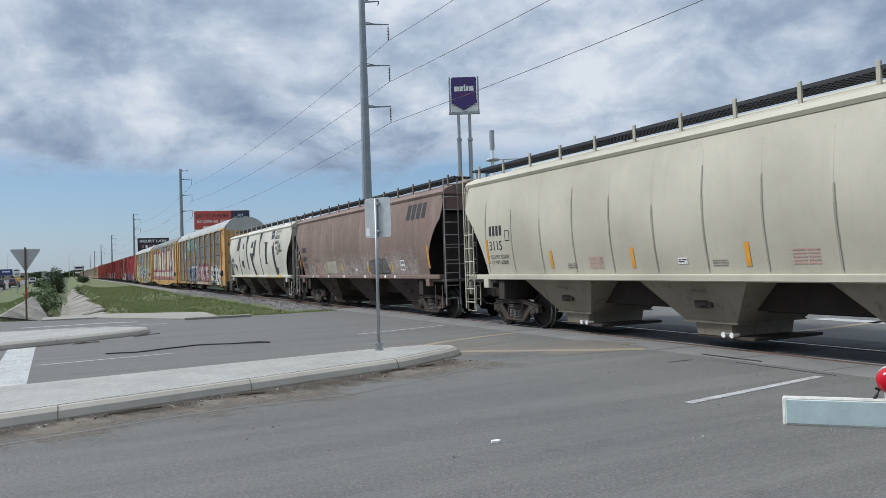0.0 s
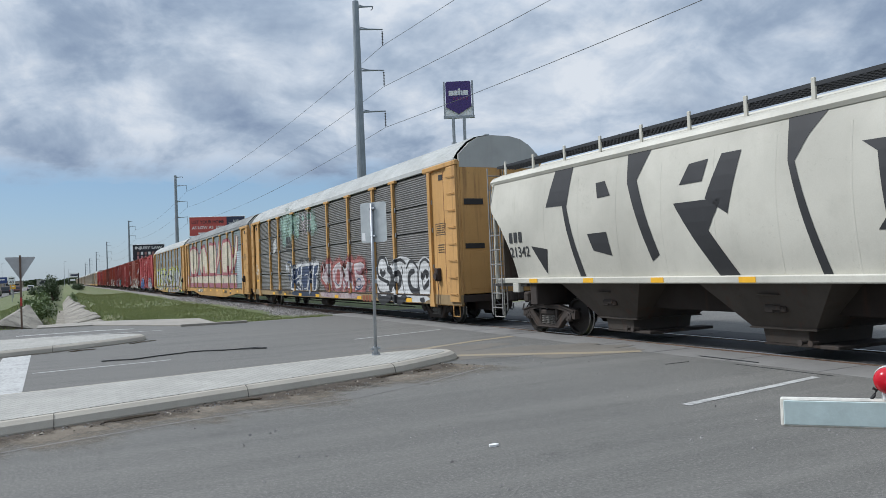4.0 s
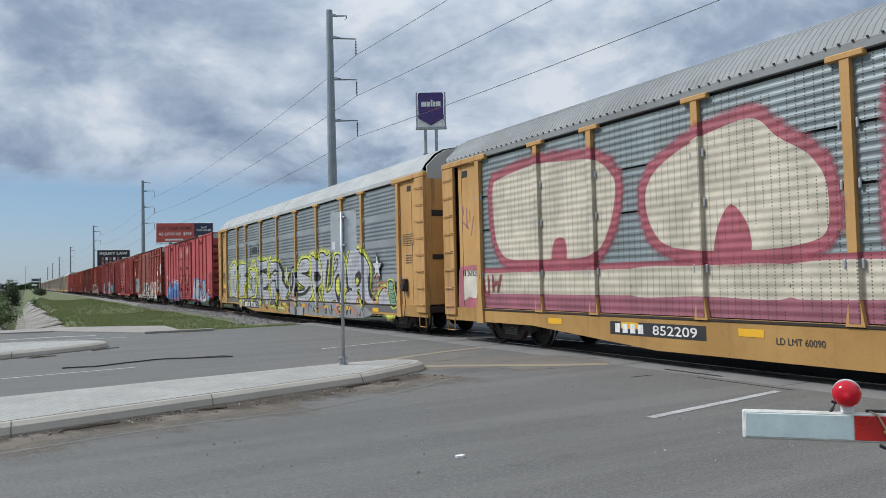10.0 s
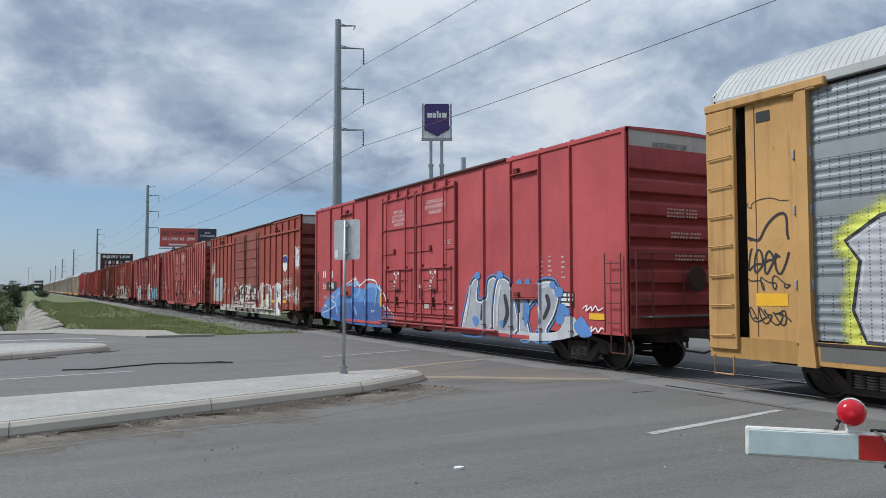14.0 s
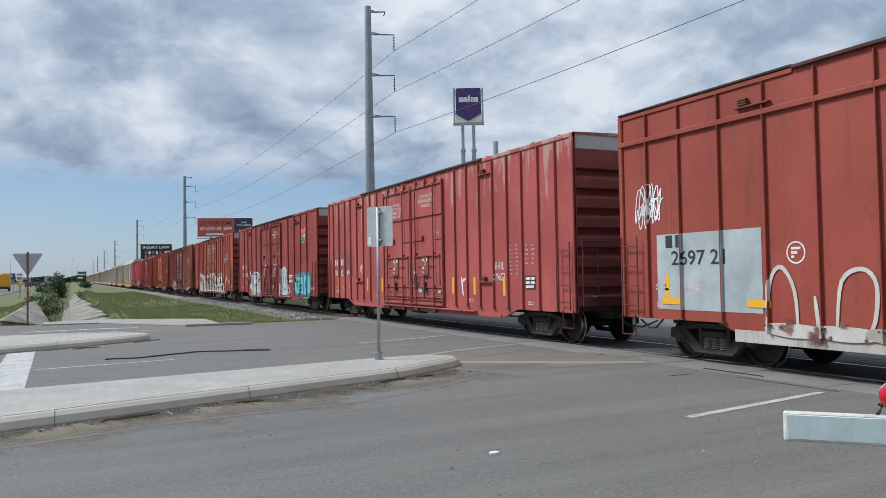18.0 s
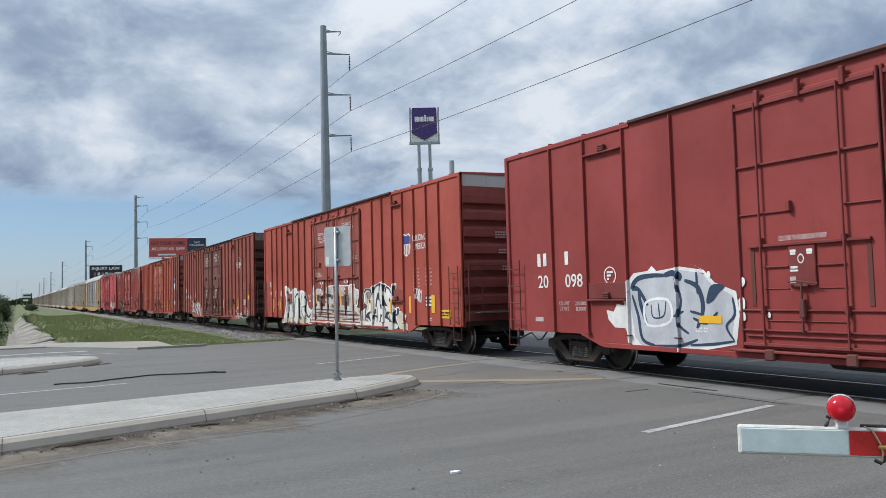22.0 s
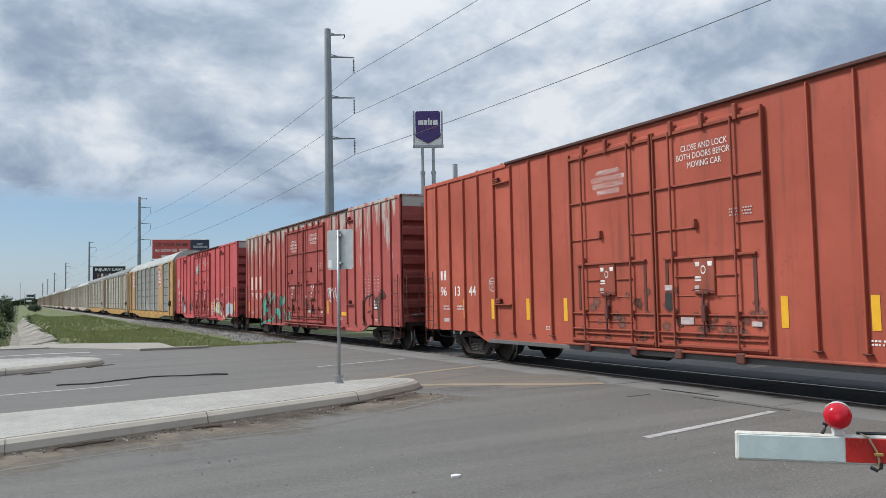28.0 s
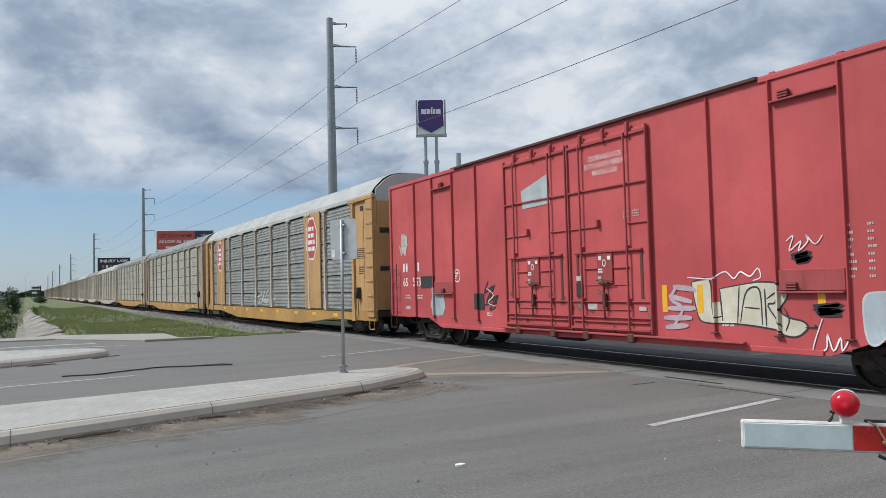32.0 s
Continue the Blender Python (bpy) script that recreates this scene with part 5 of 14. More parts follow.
    bogie(car, -(L - 2.1))
    bogie(car, L - 2.1)
    coupler(car, L, 0.83, 1.1)
    return car


def box_reflectors(car, ys, z=1.15, h=0.5):
    for y in ys:
        on_side(car, "reflector", rect(), y, z + h / 2, 0.13, h, REFLECT, -BOX_W - 0.006)


LOADS = {"B3": ("203300\n82700", 8.14, 7.34, 1.22), "B8": ("203100\n82900", 8.08, 7.3, 1.22), "B4": ("203000\n83000", 7.22, 6.66, 1.38)}


def box_print(car, key, seed=0):
    """Warnings on the doors and blocks of small print, as on all these boxcars."""
    X = -BOX_W - 0.05
    if key != "B2":
        on_side(car, "stencil", text_shape("CLOSE AND LOCK\nBOTH DOORS BEFORE\nMOVING CAR"), -1.25, 4.15, 1.25, 0.42, STENCIL, X - 0.006, label="white warning stencil")
    if key == "B4":
        on_side(car, "stencil", text_shape("CLOSE THIS DOOR FIRST"), 1.32, 2.45, 0.82, 0.075, STENCIL, X - 0.006, label="small white door stencil")
        on_side(car, "stencil", text_shape("OPEN THIS DOOR FIRST"), -1.22, 2.46, 0.95, 0.08, STENCIL, X - 0.006, label="small white door stencil")
    if key == "B5":
        on_side(car, "stencil", text_shape("CLOSE THIS DOOR\nBEFORE CLOSING\nMAIN DOOR"), 1.25, 3.98, 1.0, 0.40, STENCIL, X - 0.006, label="white warning stencil")
    elif key not in ("B2", "B4", "B9"):
        on_side(car, "stencil", text_shape("-IMPORTANT-\nCLOSE THIS DOOR\nBEFORE CLOSING\nMAIN DOOR"), 1.25, 4.0, 1.0, 0.5, STENCIL, X - 0.006, label="white warning stencil")
    on_side(car, "small_print", fine_print(3, 4, 4, 1.6), -1.98, 3.06, 0.46, 0.13, FADED, X - 0.006)
    X = -BOX_W
    on_side(car, "small_print", data_lines(8, 3), -6.62, 2.1, 0.44, 0.78, FADED, X - 0.006)
    on_side(car, "small_print", data_lines(5, 5), -7.4, 2.22, 0.42, 0.5, FADED, X - 0.006)
    on_side(car, "small_print", rect(), -7.4, 1.5, 0.5, 0.35, STENCIL_DARK, X - 0.006, label="black test data box")
    on_side(car, "small_print", bars([(2, 2), (2, 2), (4,)], seed), -7.4, 1.5, 0.42, 0.27, STENCIL, X - 0.009)
    if key not in LOADS:
        on_side(car, "small_print", bars([(2, 1.6), (2, 2.6)], seed), 8.15, 1.42, 0.36, 0.12, FADED, X - 0.006)
        on_side(car, "small_print", bars([(4, 2), (3.4, 2)], seed), 7.35, 1.42, 0.42, 0.12, FADED, X - 0.006)
    on_side(car, "small_print", rect(), 8.15, 1.08, 0.30, 0.10, FADED, X - 0.006)
    if key != "B7":
        pm = 5.72 if key == "B4" else 5.05
        on_side(car, "plate_mark", disc(22, 0.86), pm, 2.0, 0.36, 0.36, STENCIL, X - 0.006, label="white ring mark")
        on_side(car, "plate_mark", bars([(3,), (2,), (1,)]), pm, 2.0, 0.18, 0.18, STENCIL, X - 0.006)
    for y in (3.4, -4.2, -7.4):
        on_side(car, "small_print", fine_print(2, 3, 2, 0.4), y, 0.98, 0.26, 0.08, STENCIL, X - 0.006)


def marks(car, x, y, z, h, letters, digits, mat=None, split=True):
    """Owner's letters as plain bars, and the number below them."""
    mat = mat or STENCIL
    for i, dy in enumerate(letters):
        on_side(car, "owner_mark", rect(), y - dy, z, h * 0.42, h, mat, x - 0.006, label="plain white owner's mark")
    for txt, dy in digits:
        on_side(car, "car_number", text_shape(txt, 0.01), y - dy, z - h * 1.7, 0, h, mat, x - 0.006, label="white car number")


# ---- auto rack ----
RACK_HALF, RACK_W = 13.75, 1.47
RACK_POSTS = [11.9, 9.27, 7.33, 4.43, 1.58, -1.25, -4.02, -6.85, -8.82, -11.8]
RACK_SPANS = [(y - 0.085, y + 0.085) for y in RACK_POSTS]
SILL_YELLOW = paint("rack_sill_yellow", (0.41, 0.232, 0.070), rust=(0.10, 0.06, 0.035), wear=0.35, seed=36, grime=0.8)
SILL_BAND = paint("sill_band_grey", (0.13, 0.128, 0.12), rust=(0.09, 0.07, 0.05), wear=0.5, seed=38)
SILL_RUSTY = paint("rack_sill_rusty", (0.27, 0.19, 0.095), rust=(0.07, 0.05, 0.035), wear=0.7, seed=37, grime=1.0)
LADDER = plain("ladder_steel", (0.26, 0.25, 0.235), 0.6, 0.2, 0.3)
CLIP = M().box(-RACK_W - 0.06, -RACK_W - 0.02, -0.022, 0.022, -0.075, 0.075, 0.01).mesh("panel_clip")
TIERS = {"four": (0.94, 1.80, 2.95, 3.82, 4.80), "one": (0.94, 4.80), "six": (0.94, 1.58, 2.22, 2.86, 3.50, 4.14, 4.80), "two": (0.94, 1.85, 3.75, 4.80)}
SHARED = {}
BAND = paint("rack_band", (0.235, 0.26, 0.265), rust=(0.16, 0.13, 0.10), wear=0.3, seed=44, rough=0.5)


def rack_panel(w, z0, z1, deep=False):
    """A side panel pressed into level ribs."""
    key = ("panel", round(w, 2), round(z1 - z0, 2), deep)
    if key not in SHARED:
        m, n = M(), max(4, round((z1 - z0) / (0.135 if deep else 0.075)))
        h, vs, fs = (z1 - z0) / n, [], []
        prof = []
        for i in range(n):
            prof += [(0.0, i * h), (0.0012, (i + 0.25) * h), (0.005, (i + 0.45) * h), (0.0065, (i + 0.62) * h), (0.004, (i + 0.84) * h)]
        prof += [(0.0, n * h)]
        for d, z in prof:
            d = d * (2.2 if deep else 2.5)
            vs += [(d, -w / 2, z), (d, w / 2, z)]
        fs = [(2 * i, 2 * i + 2, 2 * i + 3, 2 * i + 1) for i in range(len(prof) - 1)]
        m.add(vs, fs)
        SHARED[key] = m.mesh("side_panel", fix=False)
    return SHARED[key].copy()


def rack_roof():
    prof = [(-RACK_W - 0.03, 4.98), (-RACK_W + 0.12, 5.20), (-1.05, 5.50), (-0.75, 5.66), (-0.35, 5.74), (0.35, 5.74), (0.75, 5.66), (1.05, 5.50), (RACK_W - 0.12, 5.20), (RACK_W + 0.03, 4.98)]
    m, vs, fs, n = M(), [], [], len(prof)
    ys, y, k = [], -RACK_HALF + 0.25, 0
    while y < RACK_HALF - 0.25:
        ys += [(y, 0.0), (y + 0.05, 0.0), (y + 0.06, 0.008), (y + 0.11, 0.008)]
        y += 0.12
    for y, d in ys:
        for x, z in prof:
            vs.append((x * (1 + d * 0.5), y, z + d))
    for i in range(len(ys) - 1):
        for j in range(n - 1):
            fs.append((i * n + j, i * n + j + 1, (i + 1) * n + j + 1, (i + 1) * n + j))
    m.add(vs, fs)
    me = m.mesh("roof", fix=False)
    me.flip_normals()
    return me


def autorack(label, yellow=0, panel=0, roof=0, tiers="four", detail=True, body_color=None, pale_posts=False):
    car = thing("auto_rack", label, "autorack", "auto racks of the train")
    Y, P, R = (YELLOW[yellow] if body_color is None else body_color), PANELS[panel], (ROOF_PALE, ROOF_GREY)[roof]
    L, W = RACK_HALF, RACK_W
    if "roof" not in SHARED:
        SHARED["roof"] = rack_roof()
        m = M().prism([(-0.15, 0.90), (-0.075, 1.35), (-0.075, 4.78), (0.075, 4.78), (0.075, 1.35), (0.15, 0.90)], -W - 0.085, -W + 0.02, "x")
        m.box(-W - 0.10, -W + 0.02, -0.30, 0.30, 4.76, 4.86, 0.015)
        SHARED["post"] = m.mesh("side_post")
        m = M()
        m.box(-W + 0.02, W - 0.02, -L, L, 0.72, 0.92)
        m.box(-0.35, 0.35, -L + 0.3, L - 0.3, 0.42, 0.75)
        SHARED["deck"] = m.mesh("deck")
        for key, low, bend in (("sill", 0.28, (5.6, 9.6)), ("straight_sill", 0.63, (5.6, 9.6))):
            ends = max(0.58, low)
            out = [(-L, ends), (-L, 0.93), (L, 0.93), (L, ends), (bend[1], ends), (bend[0], low), (-bend[0], low), (-bend[1], ends)]
            m = M().prism(out, -W - 0.05, -W + 0.03, "x")
            m.prism(out, W - 0.03, W + 0.05, "x")
            SHARED[key] = m.mesh("side_sill")
        m = M()
        m.box(-W - 0.05, -W + 0.05, -L + 0.2, L - 0.2, 4.84, 5.0, 0.015)
        m.box(W - 0.05, W + 0.05, -L + 0.2, L - 0.2, 4.84, 5.0, 0.015)
        SHARED["top_rail"] = m.mesh("top_rail")
        m = M()
        for s in (-1, 1):
            m.box(W - 0.06, W, -L + 1.9, L - 1.9, 0.92, 4.86)
        SHARED["far_side"] = m.mesh("far_side")
        m = M()
        for x in np.arange(0, 2 * L, 0.22):
            m.box(-W - 0.075, -W - 0.05, -L + x, -L + x + 0.03, 4.985, 5.012)
        SHARED["bolts"] = m.mesh("roof_bolts")
    part("deck", SHARED["deck"].copy(), UNDER, car)
    part("side_sill", SHARED["straight_sill" if panel == 0 else "sill"].copy(), SILL_RUSTY if panel == 0 else (SILL_YELLOW if detail else Y), car, "painted side sill")
    part("sill_ledge", M().box(-W - 0.062, -W - 0.045, -L + 1.8, L - 1.8, 0.875, 0.925, 0.006), UNDER, car, "dark ledge above the sill")
    if detail and panel == 2:
        part("sill_band", M().box(-W - 0.0525, -W - 0.045, -L + 2.1, L - 2.1, 0.655, 0.874), SILL_BAND, car, "grey band along the sill")
    part("top_rail", SHARED["top_rail"].copy(), R, car)
    part("far_side", SHARED["far_side"].copy(), P, car)
    part("roof", SHARED["roof"].copy(), R, car, "ribbed metal roof")
    if detail and roof == 1:
        part("roof_bolts", SHARED["bolts"].copy(), DARK_STEEL, car)["kind"] = "stuff"
    posts = None
    for y in RACK_POSTS:
        if posts is None:
            posts = SHARED["post"].copy()
        part("side_post", posts, YELLOW[3] if pale_posts else Y, car, at=(0, y, 0))
    zs, gap = TIERS[tiers], 0.02
    made = {}
    for a, b in zip(RACK_POSTS, RACK_POSTS[1:]):
        w = a - b
        for z0, z1 in zip(zs, zs[1:]):
            k = (round(w, 2), round(z1 - z0, 2))
            if k not in made:
                made[k] = rack_panel(w - 0.02, z0 + gap, z1 - gap, tiers == "six" or panel in (1, 2))
            part("side_panel", made[k], P, car, at=(-W - 0.005, (a + b) / 2, z0 + gap))
        for z in zs[1:-1] if panel == 2 else ():
            part("panel_band", M().box(-W - 0.0075, -W + 0.004, b + 0.01, a - 0.01, z - 0.13, z + 0.10, 0.002), BAND, car, "plain band between the panels")
    # Dark sheet behind the panels stands for the unlit inside.
    part("inner_shade", M().box(-W + 0.05, -W + 0.07, -L + 1.9, L - 1.9, 0.92, 4.86), DARK_STEEL, car)
    for s in (-1, 1):
        # solid end bay, with its header
        e0, e1 = s * (L - 1.9), s * (L - 0.02)
        shut = e1 if s < 0 or not detail else L - 0.79
        part("end_bay", M().box(-W - 0.02, -W + 0.06, min(e0, shut), max(e0, shut), 0.60, 4.90, 0.012), Y, car, "solid painted end bay")
        part("end_bay", M().box(W - 0.06, W + 0.02, min(e0, e1), max(e0, e1), 0.60, 4.90, 0.012), Y, car)
        part("header", M().box(-W - 0.11, -W + 0.02, min(s * (L - 2.3), s * L), max(s * (L - 2.3), s * L), 4.78, 4.93, 0.02), Y, car)
        if shut == e1:
            # Flush dark strip painted for the shade in the gap.
            part("slot_shade", M().box(-W - 0.026, -W - 0.016, s * (L - 0.72) - 0.02, s * (L - 0.72) + 0.02, 0.95, 4.74), DARK_STEEL, car, "dark strip for the shaded gap by the end door")
        else:
            # Backing sheet added to darken the open gap like the shade within.
            part("inner_shade", M().box(-W + 0.30, -W + 0.32, L - 1.2, L - 0.1, 0.92, 4.86), UNDER, car)
            part("end_bay", M().box(-W - 0.02, -W + 0.06, L - 0.788, L - 0.02, 0.60, 0.93, 0.012), Y, car)
        if not detail:
            part("corner_post", M().box(-W - 0.09, -W + 0.02, s * (L - 0.62) - 0.05, s * (L - 0.62) + 0.05, 0.55, 4.80, 0.015), Y, car)
        part("door_seam", M().box(-W - 0.024, -W - 0.018, s * (L - 0.98) - 0.008, s * (L - 0.98) + 0.008, 0.95, 4.72), RUNG, car, "seam of the end bay")
        part("side_post", M().prism([(s * (L - 1.9) - 0.16, 0.55), (s * (L - 1.9) - 0.09, 1.3), (s * (L - 1.9) - 0.09, 4.8), (s * (L - 1.9) + 0.09, 4.8), (s * (L - 1.9) + 0.09, 1.3), (s * (L - 1.9) + 0.16, 0.55)], -W - 0.10, -W, "x"), Y, car)
        # folding end doors, pale above
        y = s * (L - 0.02)
        for x0, x1 in ((-W + 0.06, -0.02), (0.02, W - 0.06)):
            d = part("end_door", M().box(x0, x1, min(y, y - s * 0.06), max(y, y - s * 0.06), 0.95, 4.72, 0.02), Y, car, "tall steel end door")
            part("door_panel", M().box(x0 + 0.25, x1 - 0.25, min(y, y + s * 0.015), max(y, y + s * 0.015), 1.1, 2.2, 0.005), Y, d)
            part("door_bar", M().box(x0 + 0.1, x0 + 0.75, min(y, y + s * 0.02), max(y, y + s * 0.02), 3.6, 3.78, 0.005), DARK_STEEL if roof == 0 else Y, d)
            part("door_bar", M().box(x0 + 0.1, x0 + 0.75, min(y, y + s * 0.02), max(y, y + s * 0.02), 2.3, 2.45, 0.005), DARK_STEEL if roof == 0 else Y, d)
        top = [(-W + 0.05, 4.72), (-W + 0.05, 5.1), (-1.05, 5.45), (-0.75, 5.62), (-0.35, 5.70), (0.35, 5.70), (0.75, 5.62), (1.05, 5.45), (W - 0.05, 5.1), (W - 0.05, 4.72)]
        part("end_cap", M().prism(top, y - s * 0.07, y - s * 0.01, "y"), ROOF_PALE if yellow < 2 else Y, car, "pale end cap below the roof")
        st = M().tube([(-W - 0.06, s * (L - 0.1), 0.62), (-W - 0.06, s * (L - 0.1), 0.3), (-W - 0.06, s * (L - 0.5), 0.3), (-W - 0.06, s * (L - 0.5), 0.62)], 0.018, 5)
        part("stirrup_step", st, Y, car)
        if detail:
            rung = M().tube([(-W - 0.10, s * (L - 0.09), 0), (-W - 0.145, s * (L - 0.09), 0), (-W - 0.145, s * (L - 0.56), 0.02), (-W - 0.10, s * (L - 0.56), 0.02)], 0.013, 5).mesh("rung")
            for k in range(8):
                part("rung", rung, Y, car, at=(0, 0, 0.95 + k * 0.5))
            part("ladder_sheet", M().box(-W - 0.108, -W - 0.02, min(s * (L - 0.03), s * (L - 0.62)), max(s * (L - 0.03), s * (L - 0.62)), 0.72, 4.77, 0.012), Y, car, "folded corner sheet that carries the rungs")
            part("vent_slot", M().box(-W - 0.03, -W - 0.018, s * (L - 1.15) - 0.13, s * (L - 1.15) + 0.13, 4.45, 4.62), DARK_STEEL, car, "dark vent slot")
            if s > 0:
                continue
            m = M().box(-W - 0.16, -W, s * (L - 1.45) - 0.12, s * (L - 1.45) + 0.12, 1.35, 1.75, 0.03)
            m.lathe([(-0.03, 0.0), (-0.03, 0.11), (0.03, 0.11), (0.03, 0.0)], 12, "x", (-W - 0.17, s * (L - 1.45), 1.5))
            part("winch", m, UNDER, car, "winch box with a chain")
            m = M().tube([(-W - 0.1, s * (L - 1.45), 1.35), (-W - 0.09, s * (L - 1.42), 1.0), (-W - 0.1, s * (L - 1.47), 0.7), (-W - 0.08, s * (L - 1.6), 0.5)], 0.014, 5)
            part("chain", m, RAIL_RUST, car)
            on_side(car, "small_print", fine_print(4, 6, 4, 0.5), s * (L - 1.25), 2.35, 0.42, 0.26, STENCIL_DARK, -W - 0.026)
            on_side(car, "data_frame", (np.array([(-1, -1), (1, -1), (1, 1), (-1, 1), (-0.95, -0.9), (0.95, -0.9), (0.95, 0.9), (-0.95, 0.9)]), [(0, 1, 5, 4), (1, 2, 6, 5), (2, 3, 7, 6), (3, 0, 4, 7)]), s * (L - 1.25), 2.95, 0.7, 0.36, STENCIL_DARK, -W - 0.026)
            on_side(car, "small_print", fine_print(4, 7, 4, 0.5), s * (L - 1.25), 2.95, 0.56, 0.24, STENCIL_DARK, -W - 0.026)
        else:
            lad = M()
            for k in range(9):
                z = 0.75 + k * 0.5
                lad.box(-W - 0.11, -W - 0.09, min(s * (L - 0.08), s * (L - 0.58)), max(s * (L - 0.08), s * (L - 0.58)), z, z + 0.03)
            part("ladder", lad, Y, car)
    if detail:
        for z in zs[1:-1]:
            for y in RACK_POSTS:
                for s in (-1, 1):
                    part("panel_clip", CLIP, GALV, car, at=(0, y + s * 0.14, z))
        for i, (a, b) in enumerate(zip(RACK_POSTS[1:], RACK_POSTS[2:])):
            on_side(car, "reflector", rect(), (a + b) / 2 + 0.4, 0.72, 0.5, 0.13, REFLECT, -W - 0.056)
        m = M()
        m.lathe([(-0.5, 0.0), (-0.5, 0.15), (-0.44, 0.2), (0.44, 0.2), (0.5, 0.15), (0.5, 0.0)], 12, "y", (-0.9, 0.9, 0.42))
        m.tube([(-0.9, -9, 0.42), (-0.9, 9, 0.42)], 0.022, 5)
        m.tube([(0.5, -9, 0.45), (0.5, 9, 0.45)], 0.022, 5)
        part("brake_gear", m, UNDER, car)
    bogie(car, -(L - 2.6))
    bogie(car, L - 2.6)
    coupler(car, L, 0.83, 0.58)
    return car


# ---- covered hopper ----
HOP_HALF = 8.45
HOP_RIBS = [7.15 - 1.34 * k for k in range(11)]


def hop_x(z):
    """How far the curved side stands out at a height."""
    u = (z - 1.38) / (3.95 - 1.38)
    return 1.42 + 0.20 * math.sin(min(1, max(0, u)) * math.pi * 0.85 + 0.25)


WALKWAY = plain("walkway_steel", (0.03, 0.032, 0.036), 0.6, 0.3, 0.3)
# Paints of the hopper ends, darkened to hold their shade along with the grime.
END_SHADE = {"H1": paint("grimy_shaded_black", (0.022, 0.021, 0.020), wear=0.3, seed=73), "H2": paint("grimy_shaded_brown", (0.022, 0.018, 0.017), wear=0.3, seed=71), "H3": paint("grimy_shaded_tan", (0.15, 0.125, 0.10), wear=0.6, seed=72)}


def hopper(key, label):
    car = thing("covered_hopper", label, "hopper car", "covered hoppers of the train")
    mat, L = HOPPER_PAINT[key], HOP_HALF
    zs = [1.38 + (3.95 - 1.38) * i / 10 for i in range(11)]

    def edge(z):
        u = (z - 1.38) / 2.57
        return L - 0.05 if u > 0.72 else L - 0.05 - 1.15 * math.sin((0.72 - u) / 0.72 * math.pi * 0.5) ** 0.8

    m = M()
    for s in (-1, 1):
        vs, fs = [], []
        n = 24
        for z in zs:
            e = edge(z)
            for k in range(n + 1):
                vs.append((s * hop_x(z), -e + 2 * e * k / n, z))
        for i in range(10):
            for k in range(n):
                fs.append((i * (n + 1) + k, i * (n + 1) + k + 1, (i + 1) * (n + 1) + k + 1, (i + 1) * (n + 1) + k))
        m.add(vs, fs)
    part("side_sheet", m, mat, car, "curved steel side", smooth=True)
    # ribs: faint vertical seams standing proud
    for y in HOP_RIBS:
        vs, fs = [], []
        rib = M()
        for z in zs[:-1]:
            d = hop_x(z)
            vs += [(-d + 0.01, y - 0.03, z), (-d - 0.0025, y - 0.014, z), (-d - 0.0025, y + 0.014, z), (-d + 0.01, y + 0.03, z)]
        fs = [(4 * i + j, 4 * i + j + 1, 4 * i + j + 5, 4 * i + j + 4) for i in range(9) for j in range(3)]
        rib.add(vs, fs)
        part("seam_rib", rib, mat, car)
    # roof: rounded eave, nearly flat top, with the hatch trough
    prof = [(-hop_x(3.95) - 0.02, 3.93), (-hop_x(3.95) - 0.05, 4.0), (-1.42, 4.10), (-1.1, 4.22), (-0.5, 4.30), (0.5, 4.30), (1.1, 4.22), (1.42, 4.10), (hop_x(3.95) + 0.05, 4.0), (hop_x(3.95) + 0.02, 3.93)]
    part("roof", M().prism(prof, -L, L, "y"), mat, car, "rounded roof edge")
    part("hatch_trough", M().box(-0.32, 0.32, -L + 0.6, L - 0.6, 4.29, 4.45, 0.04), mat, car)
    # running board with posts
    for s in (-1, 1):
        rb = M()
        x0, x1 = sorted((s * 0.62, s * 1.18))
        for k in range(7):
            xx = x0 + (x1 - x0) * k / 6
            rb.box(xx - 0.006, xx + 0.006, -L - 0.15, L + 0.15, 4.40, 4.44)
        for yy in np.arange(-L - 0.15, L + 0.15, 0.12):
            rb.box(x0, x1, yy, yy + 0.05, 4.425, 4.452)
        rb.box(s * 1.18 - 0.008, s * 1.18 + 0.008, -L - 0.15, L + 0.15, 4.40, 4.47)
        b = part("running_board", rb, WALKWAY, car, "dark open grating walkway")
        b["kind"] = "stuff"
        post = M().box(s * 1.19 - 0.015, s * 1.19 + 0.03, -0.04, 0.04, 4.12, 4.55, 0.008).mesh("bracket")
        for k in range(13):
            part("bracket", post, mat, b, "painted bracket", at=(0, -L + 0.3 + k * (2 * L - 0.6) / 12, 0))
    part("side_sill", M().box(-1.58, -1.40, -L + 0.3, L - 0.3, 1.28, 1.42, 0.02), mat, car)
    part("side_sill", M().box(1.40, 1.58, -L + 0.3, L - 0.3, 1.28, 1.42, 0.02), mat, car)
    # slope sheets inside the open ends, end posts, dark sheets for the shade there
    for s in (-1, 1):
        m = M()
        m.prism([(s * (L - 2.6), 1.42), (s * (L - 2.5), 1.42), (s * (L - 0.1), 3.9), (s * (L - 0.2), 3.95)], -1.40, 1.40, "x")
        part("slope_sheet", m, END_SHADE[key], car, "sloping end sheet, its grime and shade in the paint")
